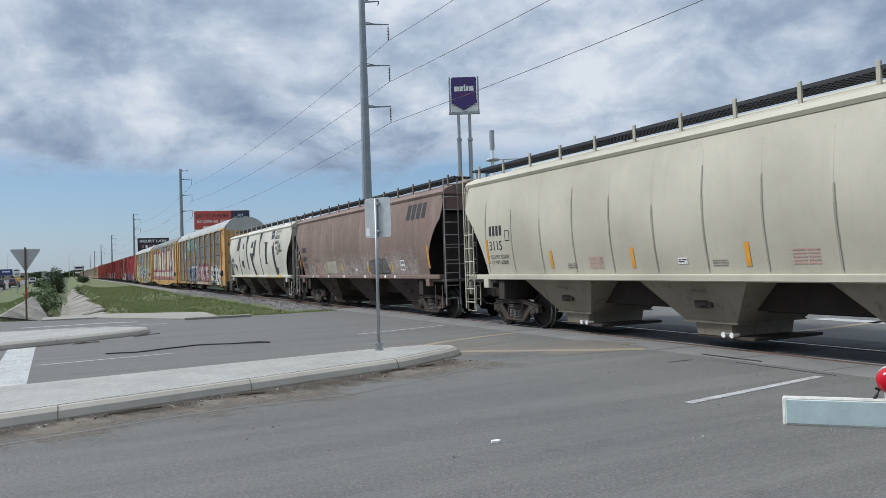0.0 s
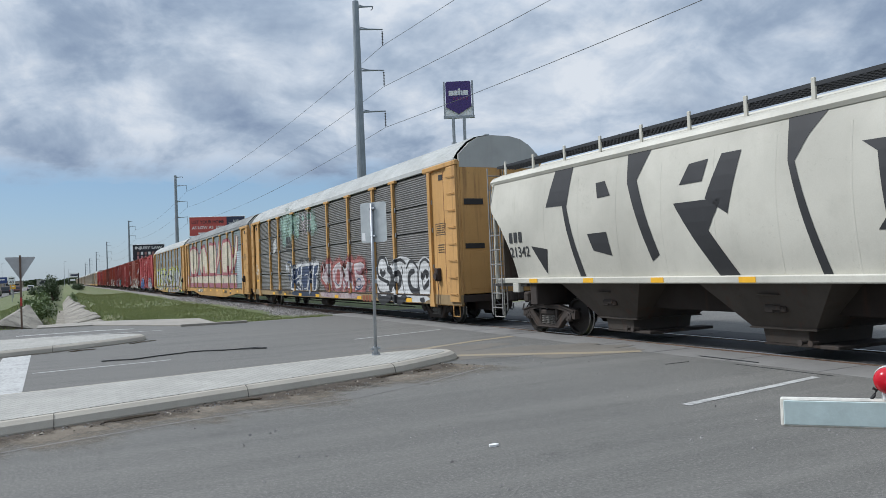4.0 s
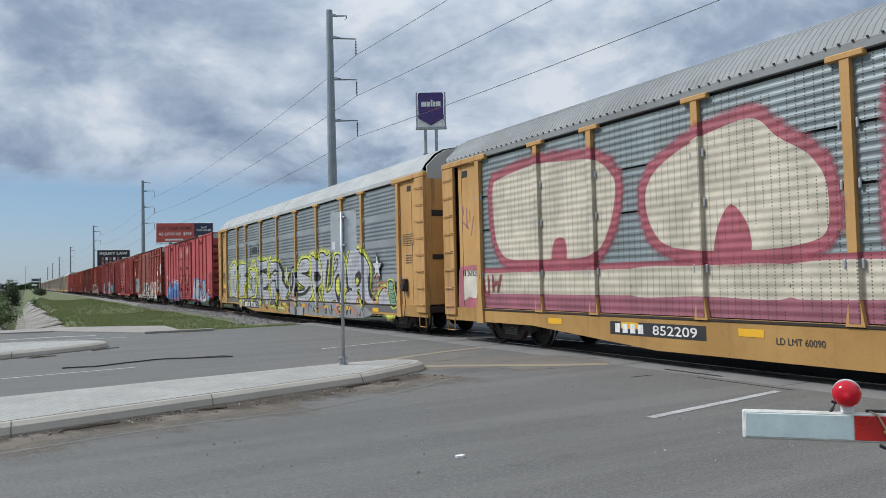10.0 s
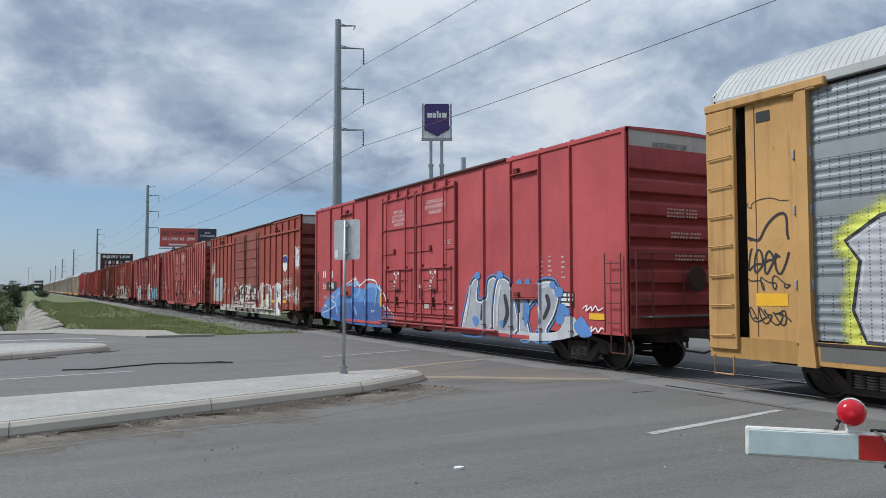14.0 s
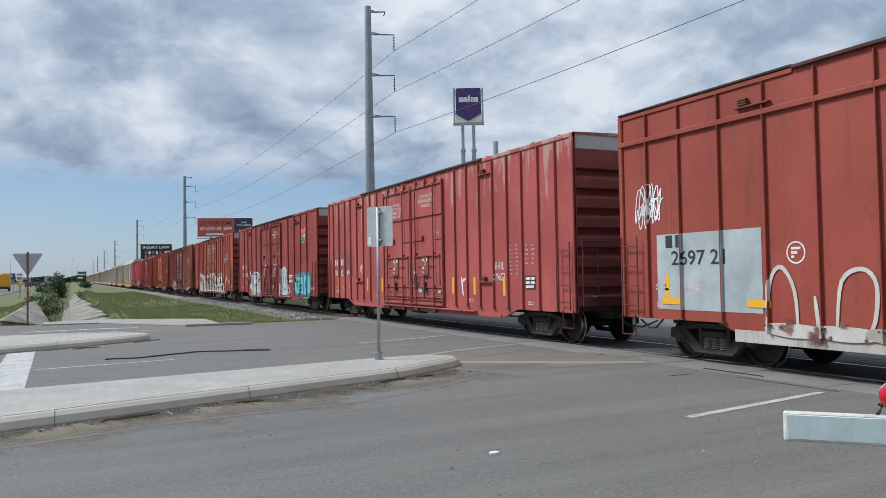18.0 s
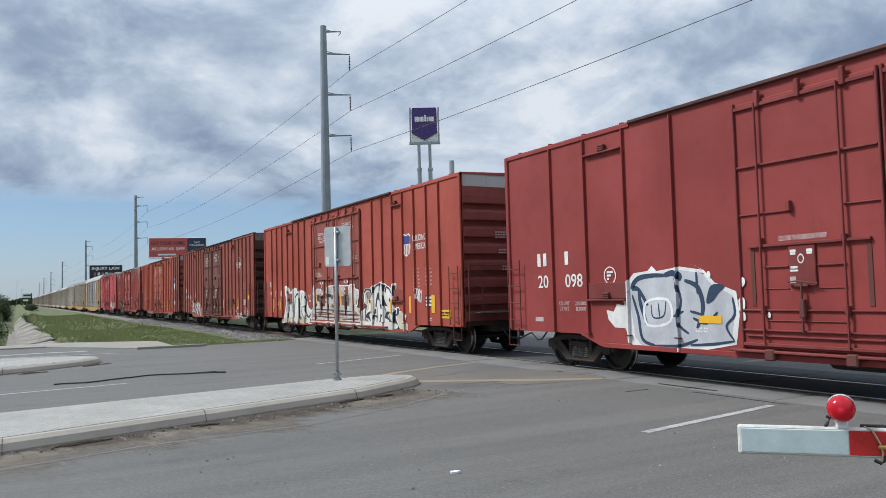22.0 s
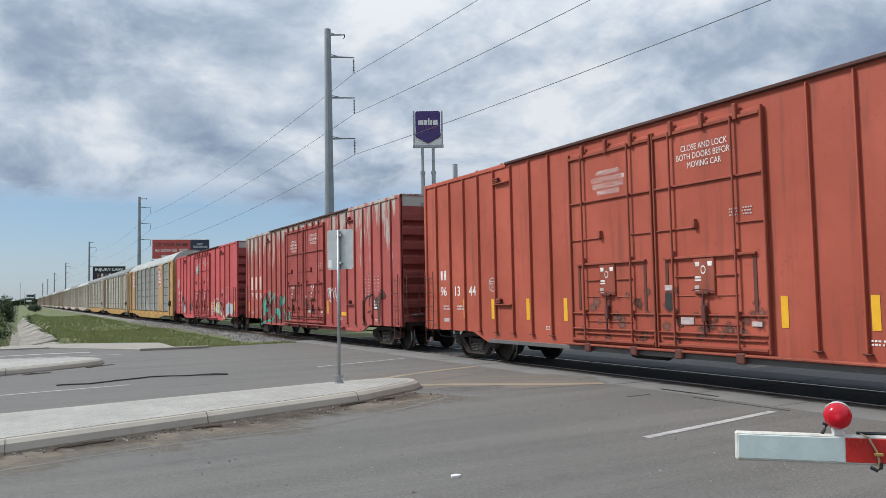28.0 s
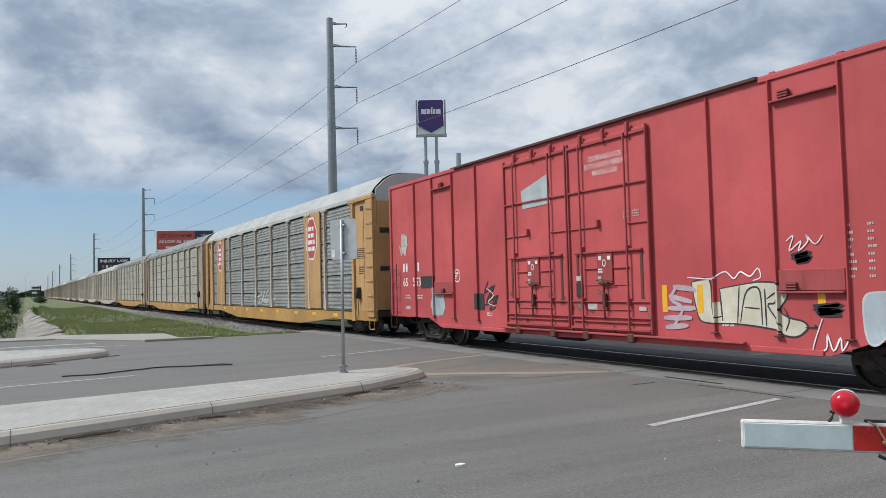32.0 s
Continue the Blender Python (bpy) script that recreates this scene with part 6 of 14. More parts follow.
        for x0, x1, d, z0 in ((-1.50, -1.41, 0.05, 0.85), (1.41, 1.50, 0.05, 0.85), (-0.16, 0.16, 0.06, 1.25)):
            part("end_post", M().box(x0, x1, s * (L - 0.1) - d, s * (L - 0.1) + d, z0, 3.95, 0.015), mat if x0 < -1 and key != "H2" else END_SHADE[key], car)
        part("end_platform", M().box(-1.5, 1.5, min(s * (L - 1.6), s * (L + 0.1)), max(s * (L - 1.6), s * (L + 0.1)), 1.20, 1.28, 0.01), CORRODED, car)
        if s > 0:
            lad = rail_ladder(-1.63, -1.63, s * (L - 0.62), s * (L - 0.10), 0.45, 2.75, 6, 0.017)
            part("side_ladder", lad, LADDER if key != "H1" else mat, car)
            part("end_stile", M().tube([(-1.56, L - 0.08, 0.9), (-1.56, L - 0.08, 3.95)], 0.016, 6), LADDER if key != "H1" else mat, car)
        for zz in (1.75, 2.35):
            part("hand_rail", M().tube([(-1.5, s * (L + 0.05), zz), (1.5, s * (L + 0.05), zz)], 0.014, 5), LADDER, car)
        part("end_sheet", M().box(-1.44, 1.44, min(s * (L - 0.14), s * (L - 0.08)), max(s * (L - 0.14), s * (L - 0.08)), 3.42, 4.12, 0.02), mat, car, "painted sheet under the roof end")
        # Web and sheets added to close the open end and darken it like shade.
        part("end_shade_web", M().prism([(s * (L - 2.3), 1.29), (s * (L - 0.22), 1.29), (s * (L - 0.22), 3.42), (s * (L - 0.42), 3.42)], -0.03, 0.03, "x"), END_SHADE[key], car, "added dark web that stands for shade in the open end")
        part("end_shade_sheet", M().box(-1.37, 1.37, min(s * (L - 0.34), s * (L - 0.28)), max(s * (L - 0.34), s * (L - 0.28)), 1.28, 3.36, 0.01), END_SHADE[key], car, "added dark sheet that stands for shade in the open end")
        part("cavity_shade_sheet", M().box(-1.38, 1.38, min(s * (L - 1.5), s * (L - 1.42)), max(s * (L - 1.5), s * (L - 1.42)), 1.28, 3.2, 0.02), END_SHADE[key], car, "added dark sheet for the shaded hollow")
        lad = rail_ladder(-1.54, -1.06, s * (L + 0.08), s * (L + 0.08), 0.5, 4.4, 10, 0.017)
        part("end_ladder", lad, LADDER if key != "H1" else mat, car)
        st = M().tube([(-1.58, s * (L - 0.62), 1.1), (-1.58, s * (L - 0.62), 0.4), (-1.58, s * (L - 0.12), 0.4), (-1.58, s * (L - 0.12), 1.1)], 0.018, 5)
        part("stirrup_step", st, mat, car)
        part("bolster_plate", M().box(-1.5, 1.5, s * (L - 1.9) - 0.15, s * (L - 1.9) + 0.15, 0.75, 1.28, 0.02), UNDER, car)
        part("jacking_pad", M().box(-1.58, -1.42, s * (L - 1.2) - 0.14, s * (L - 1.2) + 0.14, 1.05, 1.30, 0.02), mat, car)
    # three discharge hoppers; the low ridges between them are darkened to stand for shade
    for y in (-4.7, -0.3, 4.1):
        rings = [(1.43, 1.40, 1.30), (0.90, 0.66, 0.50), (0.93, 0.69, 0.485), (0.93, 0.69, 0.465), (0.84, 0.46, 0.455), (0.80, 0.44, 0.22)]
        vs = [(sx * a, y + sy * b, z) for a, b, z in rings for sx, sy in ((-1, -1), (1, -1), (1, 1), (-1, 1))]
        fs = [(k * 4 + i, k * 4 + (i + 1) % 4, (k + 1) * 4 + (i + 1) % 4, (k + 1) * 4 + i) for k in range(5) for i in range(4)] + [(20, 21, 22, 23)]
        m = M()
        m.add(vs, fs)
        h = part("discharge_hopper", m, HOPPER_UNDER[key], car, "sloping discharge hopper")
        g = M().box(-0.80, 0.80, y - 0.75, y + 0.50, 0.17, 0.215, 0.01)
        g.box(-0.9, 0.9, y - 1.05, y - 0.70, 0.18, 0.24, 0.01)
        part("gate", g, BOGIE, h, "outlet gate on its slide")
        for dy in (-0.62, -0.42):
            c = M()
            c.lathe([(-0.07, 0.03), (-0.07, 0.05), (-0.045, 0.052), (-0.03, 0.03), (0.12, 0.03)], 10, "x", (-0.95, y + dy, 0.27))
            part("capstan", c, STENCIL if key == "H1" else BOGIE, h, "round gate capstan")
        for k, (dy, z, w, hh) in enumerate(((-0.12, 0.86, 0.10, 0.05), (0.03, 0.84, 0.09, 0.07), (-0.24, 0.83, 0.07, 0.05), (-0.06, 0.80, 0.18, 0.035))):
            xx = -0.90 - 0.53 * (z - 0.50) / 0.80 - 0.012
            part("vibrator_bracket", M().box(xx - 0.05, xx + 0.02, y + dy - w, y + dy + w, z - hh, z + hh, 0.015), BOGIE, h, "oily bracket")
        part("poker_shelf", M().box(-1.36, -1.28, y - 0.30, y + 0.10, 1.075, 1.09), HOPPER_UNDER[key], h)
    for y0, y1 in ((-3.32, -1.68), (1.08, 2.72)):
        m = M().prism([(y0, 1.30), (y0 - 0.55, 0.72), (y1 + 0.55, 0.72), (y1, 1.30)], -0.62, 0.62, "x")
        part("ridge_sheet", m, UNDER, car, "ridge between the hoppers, darkened for the shade there")
    part("centre_sill", M().box(-0.3, 0.3, -L, L, 0.67, 1.05, 0.02), UNDER, car)
    bogie(car, -(L - 1.9))
    bogie(car, L - 1.9)
    coupler(car, L, 0.83, 0.78)
    return car


# Undersides darker than each car's sides: shade and dirt share the colour.
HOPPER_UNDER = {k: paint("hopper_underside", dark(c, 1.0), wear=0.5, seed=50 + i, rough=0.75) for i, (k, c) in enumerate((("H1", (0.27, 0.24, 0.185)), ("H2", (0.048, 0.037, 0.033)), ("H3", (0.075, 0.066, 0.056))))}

# ---- the train: each car with the place of its rear end at the start ----
SPEED, GAIN = 9.489, 0.00139
CARS = []


def place(car, rear, half):
    CARS.append((car, rear - half))
    car.location = (TRACK_X, rear - half, 0)
    return car


h1 = place(hopper("H1", "beige covered hopper car with dark roof walkway"), 19.78, HOP_HALF)
h2 = place(hopper("H2", "dusty brown covered hopper car"), 38.14, HOP_HALF)
h3 = place(hopper("H3", "dirty cream covered hopper car with black graffiti"), 56.02, HOP_HALF)
a1 = place(autorack("dark grey auto rack with yellow posts and graffiti", 0, 0, 0), 85.45, RACK_HALF)
a2 = place(autorack("green-grey auto rack covered in cream and pink graffiti", 0, 1, 1), 114.04, RACK_HALF)
a3 = place(autorack("grey auto rack with silver and yellow graffiti", 0, 2, 0), 142.68, RACK_HALF)
BOX_LABELS = {"B1": "red boxcar with blue graffiti along its foot", "B2": "rust-brown boxcar with white graffiti and grey patches",
              "B3": "faded red boxcar with pale scuffed ribs", "B4": "deep red boxcar with silver and turquoise graffiti",
              "B5": "rust-red boxcar with black and cream graffiti", "B6": "dark weathered brown boxcar", "B7": "orange-red boxcar with grey sill",
              "B8": "red boxcar with grey primer showing in streaks", "B9": "bright red boxcar with painted-out patches"}
boxes = {}
SILL_GREY = paint("sill_grey", (0.13, 0.13, 0.13), wear=0.4, seed=71)
for i, rear in enumerate((163.45, 184.15, 204.5, 224.95, 245.85, 266.45, 286.75, 307.1, 327.75)):
    k = f"B{i + 1}"
    boxes[k] = place(boxcar(k, BOX_LABELS[k], trim=SILL_GREY if k == "B7" else None, end_top=True), rear, BOX_HALF)
tail = [("auto rack with yellow end panels and red emblem", 1, 4, 0), ("auto rack with cream-grey panels", 2, 3, 1), ("tan-posted auto rack with dull panels", 3, 3, 1),
        ("auto rack with pale panels", 3, 3, 0)]
for i in range(18):
    lab, yl, pn, rf = tail[i] if i < 4 else tail[1 + i % 3]
    car = autorack(("distant " if i > 3 else "") + lab, yl, pn, rf, tiers="six" if i < 3 else ("four" if i < 6 else "one"), detail=i < 3, pale_posts=i == 0)
    place(car, 328.0 + 28.55 * (i + 1), RACK_HALF)
    if i == 0:
        a4 = car


def train_pose(t, y0):
    return pose(TRACK_X, y0 - SPEED * t - GAIN * t * t, 0)


# ---- lettering, emblems and graffiti of the cars that pass close by ----
WHITE_SPRAY, BLACK_SPRAY, SILVER = spray((0.80, 0.80, 0.78)), spray((0.022, 0.022, 0.024)), spray((0.50, 0.51, 0.53))
BLUE, NAVY, TEAL, RED_SPRAY = spray((0.10, 0.24, 0.52)), spray((0.04, 0.07, 0.17)), spray((0.14, 0.46, 0.52)), spray((0.48, 0.05, 0.04))
GREY_PATCH, ORANGE_SPRAY = spray((0.40, 0.45, 0.46)), spray((0.60, 0.20, 0.08))
H_SILVER, H_CREAM, H_WHITE, H_BLACK, H_YELLOW, H_PINK, H_NAVY, H_RED = (spray(c, True) for c in (
    (0.42, 0.42, 0.44), (0.56, 0.50, 0.385), (0.55, 0.55, 0.54), (0.022, 0.022, 0.024), (0.60, 0.58, 0.08), (0.34, 0.085, 0.105), (0.025, 0.042, 0.095), (0.26, 0.065, 0.06)))
H_PINK_HAZE = spray((0.42, 0.09, 0.12), True, True)
H_PLUM = spray((0.20, 0.08, 0.10), True)
H_MAUVE, H_HAZE, H_HAZEW, H_HAZER = spray((0.30, 0.10, 0.13), True), spray((0.66, 0.68, 0.10), True, True), spray((0.55, 0.55, 0.56), True, True), spray((0.32, 0.10, 0.09), True, True)
NAVY_DULL, SKY_SPRAY, HOND_GREY, INK, PALE_GREY = spray((0.06, 0.13, 0.34)), spray((0.20, 0.36, 0.62)), spray((0.36, 0.37, 0.40)), spray((0.028, 0.028, 0.034)), spray((0.52, 0.53, 0.54))
MUD_WHITE, OLD_WHITE, RUST_RED, RUST_DARK = spray((0.42, 0.38, 0.31)), spray((0.60, 0.57, 0.51)), spray((0.26, 0.07, 0.05)), spray((0.12, 0.06, 0.045))
TEAL_DULL, TEAL_DARK, INK_BLUE, TEAL_MIST, TEAL_PALE = spray((0.20, 0.42, 0.42)), spray((0.06, 0.20, 0.28)), spray((0.02, 0.045, 0.09)), spray((0.16, 0.40, 0.46), False, True), spray((0.45, 0.66, 0.70))
BONE, PALE_CREAM, BONE_THIN, B8_DARK, CORAL = spray((0.72, 0.70, 0.64)), spray((0.60, 0.52, 0.38)), spray((0.62, 0.59, 0.53), False, True), spray((0.23, 0.05, 0.045)), spray((0.62, 0.07, 0.08))
OLD_MIST, WHITE_MIST = spray((0.64, 0.62, 0.56), False, True), spray((0.76, 0.75, 0.71), False, True)
RUST_MIST = spray((0.19, 0.085, 0.06), False, True)
MINT, LILAC, MIST_BLUE = spray((0.08, 0.42, 0.33)), spray((0.46, 0.36, 0.40)), spray((0.40, 0.45, 0.48))
H_PALE, H_ORANGE = spray((0.42, 0.36, 0.37), True), spray((0.50, 0.21, 0.11), True)


def scribble(seed, n=26, loops=3.0, w=0.06, aspect=2.2):
    """A sprayed scrawl: one looping stroke."""
    rng = random.Random(seed)
    ph = [rng.uniform(0, 6.28) for _ in range(4)]
    pts = []
    for i in range(n * 3):
        u = i / (n * 3 - 1)
        pts.append((aspect * (u + 0.16 * math.sin(loops * 6.28 * u + ph[0]) + 0.05 * math.sin(17 * u + ph[3])), 0.5 + 0.36 * math.sin(loops * 6.28 * u + ph[1]) + 0.2 * math.sin(loops * 11.7 * u + ph[2])))
    vs, fs = [], []
    for i, p in enumerate(pts):
        a, b = pts[max(0, i - 1)], pts[min(len(pts) - 1, i + 1)]
        d = Vector((b[0] - a[0], b[1] - a[1]))
        d = d.normalized() if d.length > 1e-6 else Vector((1, 0))
        vs += [(p[0] - d.y * w / 2, p[1] + d.x * w / 2), (p[0] + d.y * w / 2, p[1] - d.x * w / 2)]
    fs = [(2 * i, 2 * i + 1, 2 * i + 3, 2 * i + 2) for i in range(len(pts) - 1)]
    return np.array(vs), fs, [0.003 * (i // 2) / len(pts) for i in range(len(vs))]


def tag(car, y0, y1, z0, z1, mat, x, ribs, seed, loops=3.0, w=0.06):
    on_side(car, "graffiti", scribble(seed, loops=loops, w=w, aspect=(y0 - y1) / (z1 - z0)), (y0 + y1) / 2, (z0 + z1) / 2, y0 - y1, z1 - z0, mat, x - 0.008, ribs, 0.05)


FACE = {}


def painted_face(car):
    """Where paint lies on a car's near side: the plane, what stands proud of it, and how many coats there are."""
    if car.name not in FACE:
        if car.name.startswith("boxcar"):
            key = next(k for k, v in boxes.items() if v == car)
            FACE[car.name] = [-BOX_W - 0.004, rib_spans(key) + [(-2.50, 2.54)], 0.056, 0]
        else:
            FACE[car.name] = [-RACK_W - 0.008, RACK_SPANS, 0.084, 0]
    face = FACE[car.name]
    face[3] += 1
    return face[0] - 0.0004 * face[3], face[1], face[2]


def eased(pts, closed):
    """The line through the points with its corners rounded."""
    n, out = len(pts), []
    for i in range(n if closed else n - 1):
        p = [Vector(pts[(i + k) % n] if closed else pts[min(n - 1, max(0, i + k))]) for k in (-1, 0, 1, 2)]
        for k in range(4):
            u = k / 4
            out.append(tuple(p[1] + 0.5 * u * ((p[2] - p[0]) + u * (2 * p[0] - 5 * p[1] + 4 * p[2] - p[3] + u * (3 * (p[1] - p[2]) + p[3] - p[0])))))
    return out if closed else out + [tuple(pts[-1])]


def laid(car, vs, fs, mat, label="", fade=None):
    """Lays a flat shape, in places along and up the car, on its side."""
    x, ribs, lift = painted_face(car)
    a = np.array([(-p[0], p[1]) for p in vs])
    lo, hi = a.min(0), a.max(0)
    if car.name.startswith("covered_hopper"):
        if hi[1] < 1.43:
            return on_side(car, "graffiti", (a, fs), -(lo[0] + hi[0]) / 2, (lo[1] + hi[1]) / 2, hi[0] - lo[0], hi[1] - lo[1], mat, -1.583)
        return hop_side(car, "graffiti", (a, fs, [0.0] * len(a), fade or [1.0] * len(a)), -(lo[0] + hi[0]) / 2, (lo[1] + hi[1]) / 2, hi[0] - lo[0], hi[1] - lo[1], mat, 0.016 + 0.001 * FACE[car.name][3], label)
    if car.name.startswith("auto_rack") and hi[1] < 1.0:
        x -= 0.045
    return on_side(car, "graffiti", (a, fs, [0.0] * len(a), fade or [1.0] * len(a)), -(lo[0] + hi[0]) / 2, (lo[1] + hi[1]) / 2, hi[0] - lo[0], hi[1] - lo[1], mat, x, ribs, lift, label)


def sprayed(car, mat, pts, soft=True, label="", thick=1.0):
    """A filled field of sprayed paint."""
    pts = eased(pts, True) if soft else pts
    return laid(car, pts, [tuple(f) for f in geometry.tessellate_polygon([[Vector((p[0], p[1], 0)) for p in pts]])], mat, label, [thick] * len(pts))


def stroke(car, mat, w, pts, closed=False, soft=True):
    """A sprayed line, thinner towards its ends."""
    line = eased(pts, closed) if soft else list(pts)
    if closed:
        line.append(line[0])
    vs, n = [], len(line)
    for i, p in enumerate(line):
        a, b = line[max(0, i - 1)], line[min(n - 1, i + 1)]
        if closed and i in (0, n - 1):
            a, b = line[-2], line[1]
        d = Vector((b[0] - a[0], b[1] - a[1]))
        d = d.normalized() if d.length > 1e-6 else Vector((1, 0))
        k = w / 2 * (1 if closed else 0.55 + 0.45 * math.sin(math.pi * i / (n - 1)) ** 0.5) * (1 + 0.16 * noise.noise(Vector((p[0] * 3, p[1] * 3, 2))))
        vs += [(p[0] - d.y * k, p[1] + d.x * k), tuple(p), (p[0] + d.y * k, p[1] - d.x * k)]
    return laid(car, vs, [(3 * i + j, 3 * i + j + 1, 3 * i + j + 4, 3 * i + j + 3) for i in range(n - 1) for j in (0, 1)], mat, fade=[0.0, 1.0, 0.0] * n)


def lettering(car, mat, edge, w, pts, soft=True, inner=None):
    """One sprayed letter: its filling, the line round it and a thin pale line inside."""
    sprayed(car, mat, pts, soft)
    if inner:
        n, inset = len(pts), []
        turn = sum(pts[i - 1][0] * pts[i][1] - pts[i][0] * pts[i - 1][1] for i in range(n))
        for i, p in enumerate(pts):
            a, b = (Vector(p) - Vector(pts[i - 1])).normalized(), (Vector(pts[(i + 1) % n]) - Vector(p)).normalized()
            d = a + b
            d = d.normalized() if d.length > 0.2 else a
            k = w * 1.15 if turn > 0 else -w * 1.15
            inset.append((p[0] - d.y * k, p[1] + d.x * k))
        stroke(car, inner, w * 0.55, inset, True, soft)
    stroke(car, edge, w, pts, True, soft)


def splats(car, y0, y1, z0, z1, n, size, mats, x, ribs, lift, seed=1):
    """Loose patches of sprayed colour."""
    rng = random.Random(seed)
    for i in range(n):
        s = size * rng.uniform(0.5, 1.4)
        on_side(car, "graffiti", puff(seed + i * 1.7), rng.uniform(y1, y0), rng.uniform(z0, z1), s * rng.uniform(0.8, 1.5), s, mats[i % len(mats)], x - 0.0025 - 0.0001 * i, ribs, lift)


def shield(car, y, z, w, h, x, stripes=True):
    """A plain two-coloured shield emblem."""
    out = np.array([(-1, 0.75), (-0.55, 1), (0, 0.86), (0.55, 1), (1, 0.75), (0.9, 0.3), (1, -0.25), (0.75, -0.8), (0, -1.05), (-0.75, -0.8), (-1, -0.25), (-0.9, 0.3)])
    on_side(car, "emblem", (out, [tuple(range(12))]), y, z, w, h, STENCIL, x - 0.006, label="plain shield emblem")
    top = np.array([(-0.9, 0.72), (-0.52, 0.92), (0, 0.8), (0.52, 0.92), (0.9, 0.72), (0.82, 0.1), (-0.82, 0.1)])
    on_side(car, "emblem", (top, [tuple(range(7))]), y, z + h * 0.24, w * 0.9, h * 0.4, spray((0.035, 0.05, 0.20)), x - 0.009)
    if stripes:
        for k in range(4):
            on_side(car, "emblem", rect(), y + w * (0.3 - 0.2 * k), z - h * 0.2, w * 0.09, h * 0.42, RED_SPRAY, x - 0.009)


def on_bay(car, mat, pts, coat=0, w=0.0, proud=0.024):
    """Paint on the solid end bay of a rack: a field, or a line of width w."""
    if w:
        vs, fs = [], []
        line = eased(pts, False)
        for i, p in enumerate(line):
            d = (Vector(line[min(i + 1, len(line) - 1)]) - Vector(line[max(i - 1, 0)])).normalized()
            vs += [(p[0] - d.y * w / 2, p[1] + d.x * w / 2), p, (p[0] + d.y * w / 2, p[1] - d.x * w / 2)]
        fs = [(3 * i + j, 3 * i + j + 1, 3 * i + j + 4, 3 * i + j + 3) for i in range(len(line) - 1) for j in (0, 1)]
        fade = [0.0, 0.9, 0.0] * len(line)
    else:
        vs = list(pts)
        fs = [tuple(t) for t in geometry.tessellate_polygon([[Vector((p[0], p[1], 0)) for p in vs]])]
        fade = [0.9] * len(vs)
    a = np.array([(-p[0], p[1]) for p in vs])
    lo, hi = a.min(0), a.max(0)
    on_side(car, "graffiti", (a, fs, [0.0] * len(a), fade), -(lo[0] + hi[0]) / 2, (lo[1] + hi[1]) / 2, hi[0] - lo[0], hi[1] - lo[1], mat, -RACK_W - proud - 0.0006 * coat)


# hoppers
def hop_side(car, name, shape, y, z, w, h, mat, off=0.02, label="", shear=0.0):
    """Painted shapes on the curved hopper side."""
    ob = on_side(car, name, shape, y, z, w, h, mat, 0, (), 0, label, shear)
    bm = bmesh.new()
    bm.from_mesh(ob.data)
    for zc in [1.38 + 0.257 * i for i in range(11)]:
        if z - h / 2 < zc < z + h / 2:
            bmesh.ops.bisect_plane(bm, geom=bm.verts[:] + bm.edges[:] + bm.faces[:], plane_co=(0, 0, zc), plane_no=(0, 0, 1))
    for v in bm.verts:
        u = min(9, max(0, int((v.co.z - 1.38) / 0.257)))
        za, zb = 1.38 + 0.257 * u, 1.38 + 0.257 * (u + 1)
        v.co.x += -hop_x(za) + (hop_x(za) - hop_x(zb)) * (v.co.z - za) / (zb - za) - 0.007 - (off - 0.016) * 0.4
    bm.to_mesh(ob.data)
    bm.free()
    return ob


for dy in (0.0, 0.22, 0.44, 0.66):
    hop_side(h1, "owner_mark", rect(), 6.87 - dy * 0.8, 2.60, 0.11, 0.26, STENCIL_DARK, label="plain black owner's mark")
hop_side(h1, "car_number", text_shape("3115", 0.0), 6.62, 2.2, 0.66, 0.25, STENCIL_DARK, label="black car number")
for y in (3.24, -1.22, -5.6):
    hop_side(h1, "small_print", fine_print(3, 5, 4, 0.5), y, 1.62, 0.36, 0.11, spray((0.15, 0.14, 0.12)))
FACE[h1.name] = [0, (), 0, 0]
# Soft grey strokes paint the shading of the dented weld seams.
for k, y in enumerate(HOP_RIBS):
    stroke(h1, spray((0.31, 0.292, 0.235), False, True), 0.075, [(y - 0.02, 3.4 - 0.3 * (k % 3)), (y - 0.02, 2.4), (y - 0.03, 1.46)])
hop_side(h1, "load_limit", text_shape("LD LMT 223200", 0.0), 6.47, 1.90, 0.92, 0.10, STENCIL_DARK, label="black stencilled load limit")
hop_side(h1, "load_limit", text_shape("LT WT 62800", 0.0), 6.49, 1.75, 0.86, 0.10, STENCIL_DARK)
for y, z in ((7.1, 2.05), (4.06, 1.78), (1.12, 1.76), (-1.85, 1.76), (-4.8, 1.76)):
    hop_side(h1, "reflector", rect(), y, z, 0.105, 0.42 if z < 2 else 0.65, spray((0.62, 0.28, 0.03)), label="orange reflector strip")
hop_side(h1, "warning_print", fine_print(5, 6, 5, 0.4), -3.0, 1.70, 0.50, 0.25, spray((0.56, 0.31, 0.27)), label="red warning print")
hop_side(h1, "warning_print", fine_print(5, 6, 5, 0.4), 2.34, 1.68, 0.50, 0.25, spray((0.56, 0.31, 0.27)))
hop_side(h1, "plate_mark", (np.array([(-1, -1), (1, -1), (1, 1), (-1, 1), (-0.85, -0.85), (0.85, -0.85), (0.85, 0.85), (-0.85, 0.85)]), [(0, 1, 5, 4), (1, 2, 6, 5), (2, 3, 7, 6), (3, 0, 4, 7)]), 6.0, 2.45, 0.22, 0.28, STENCIL_DARK)
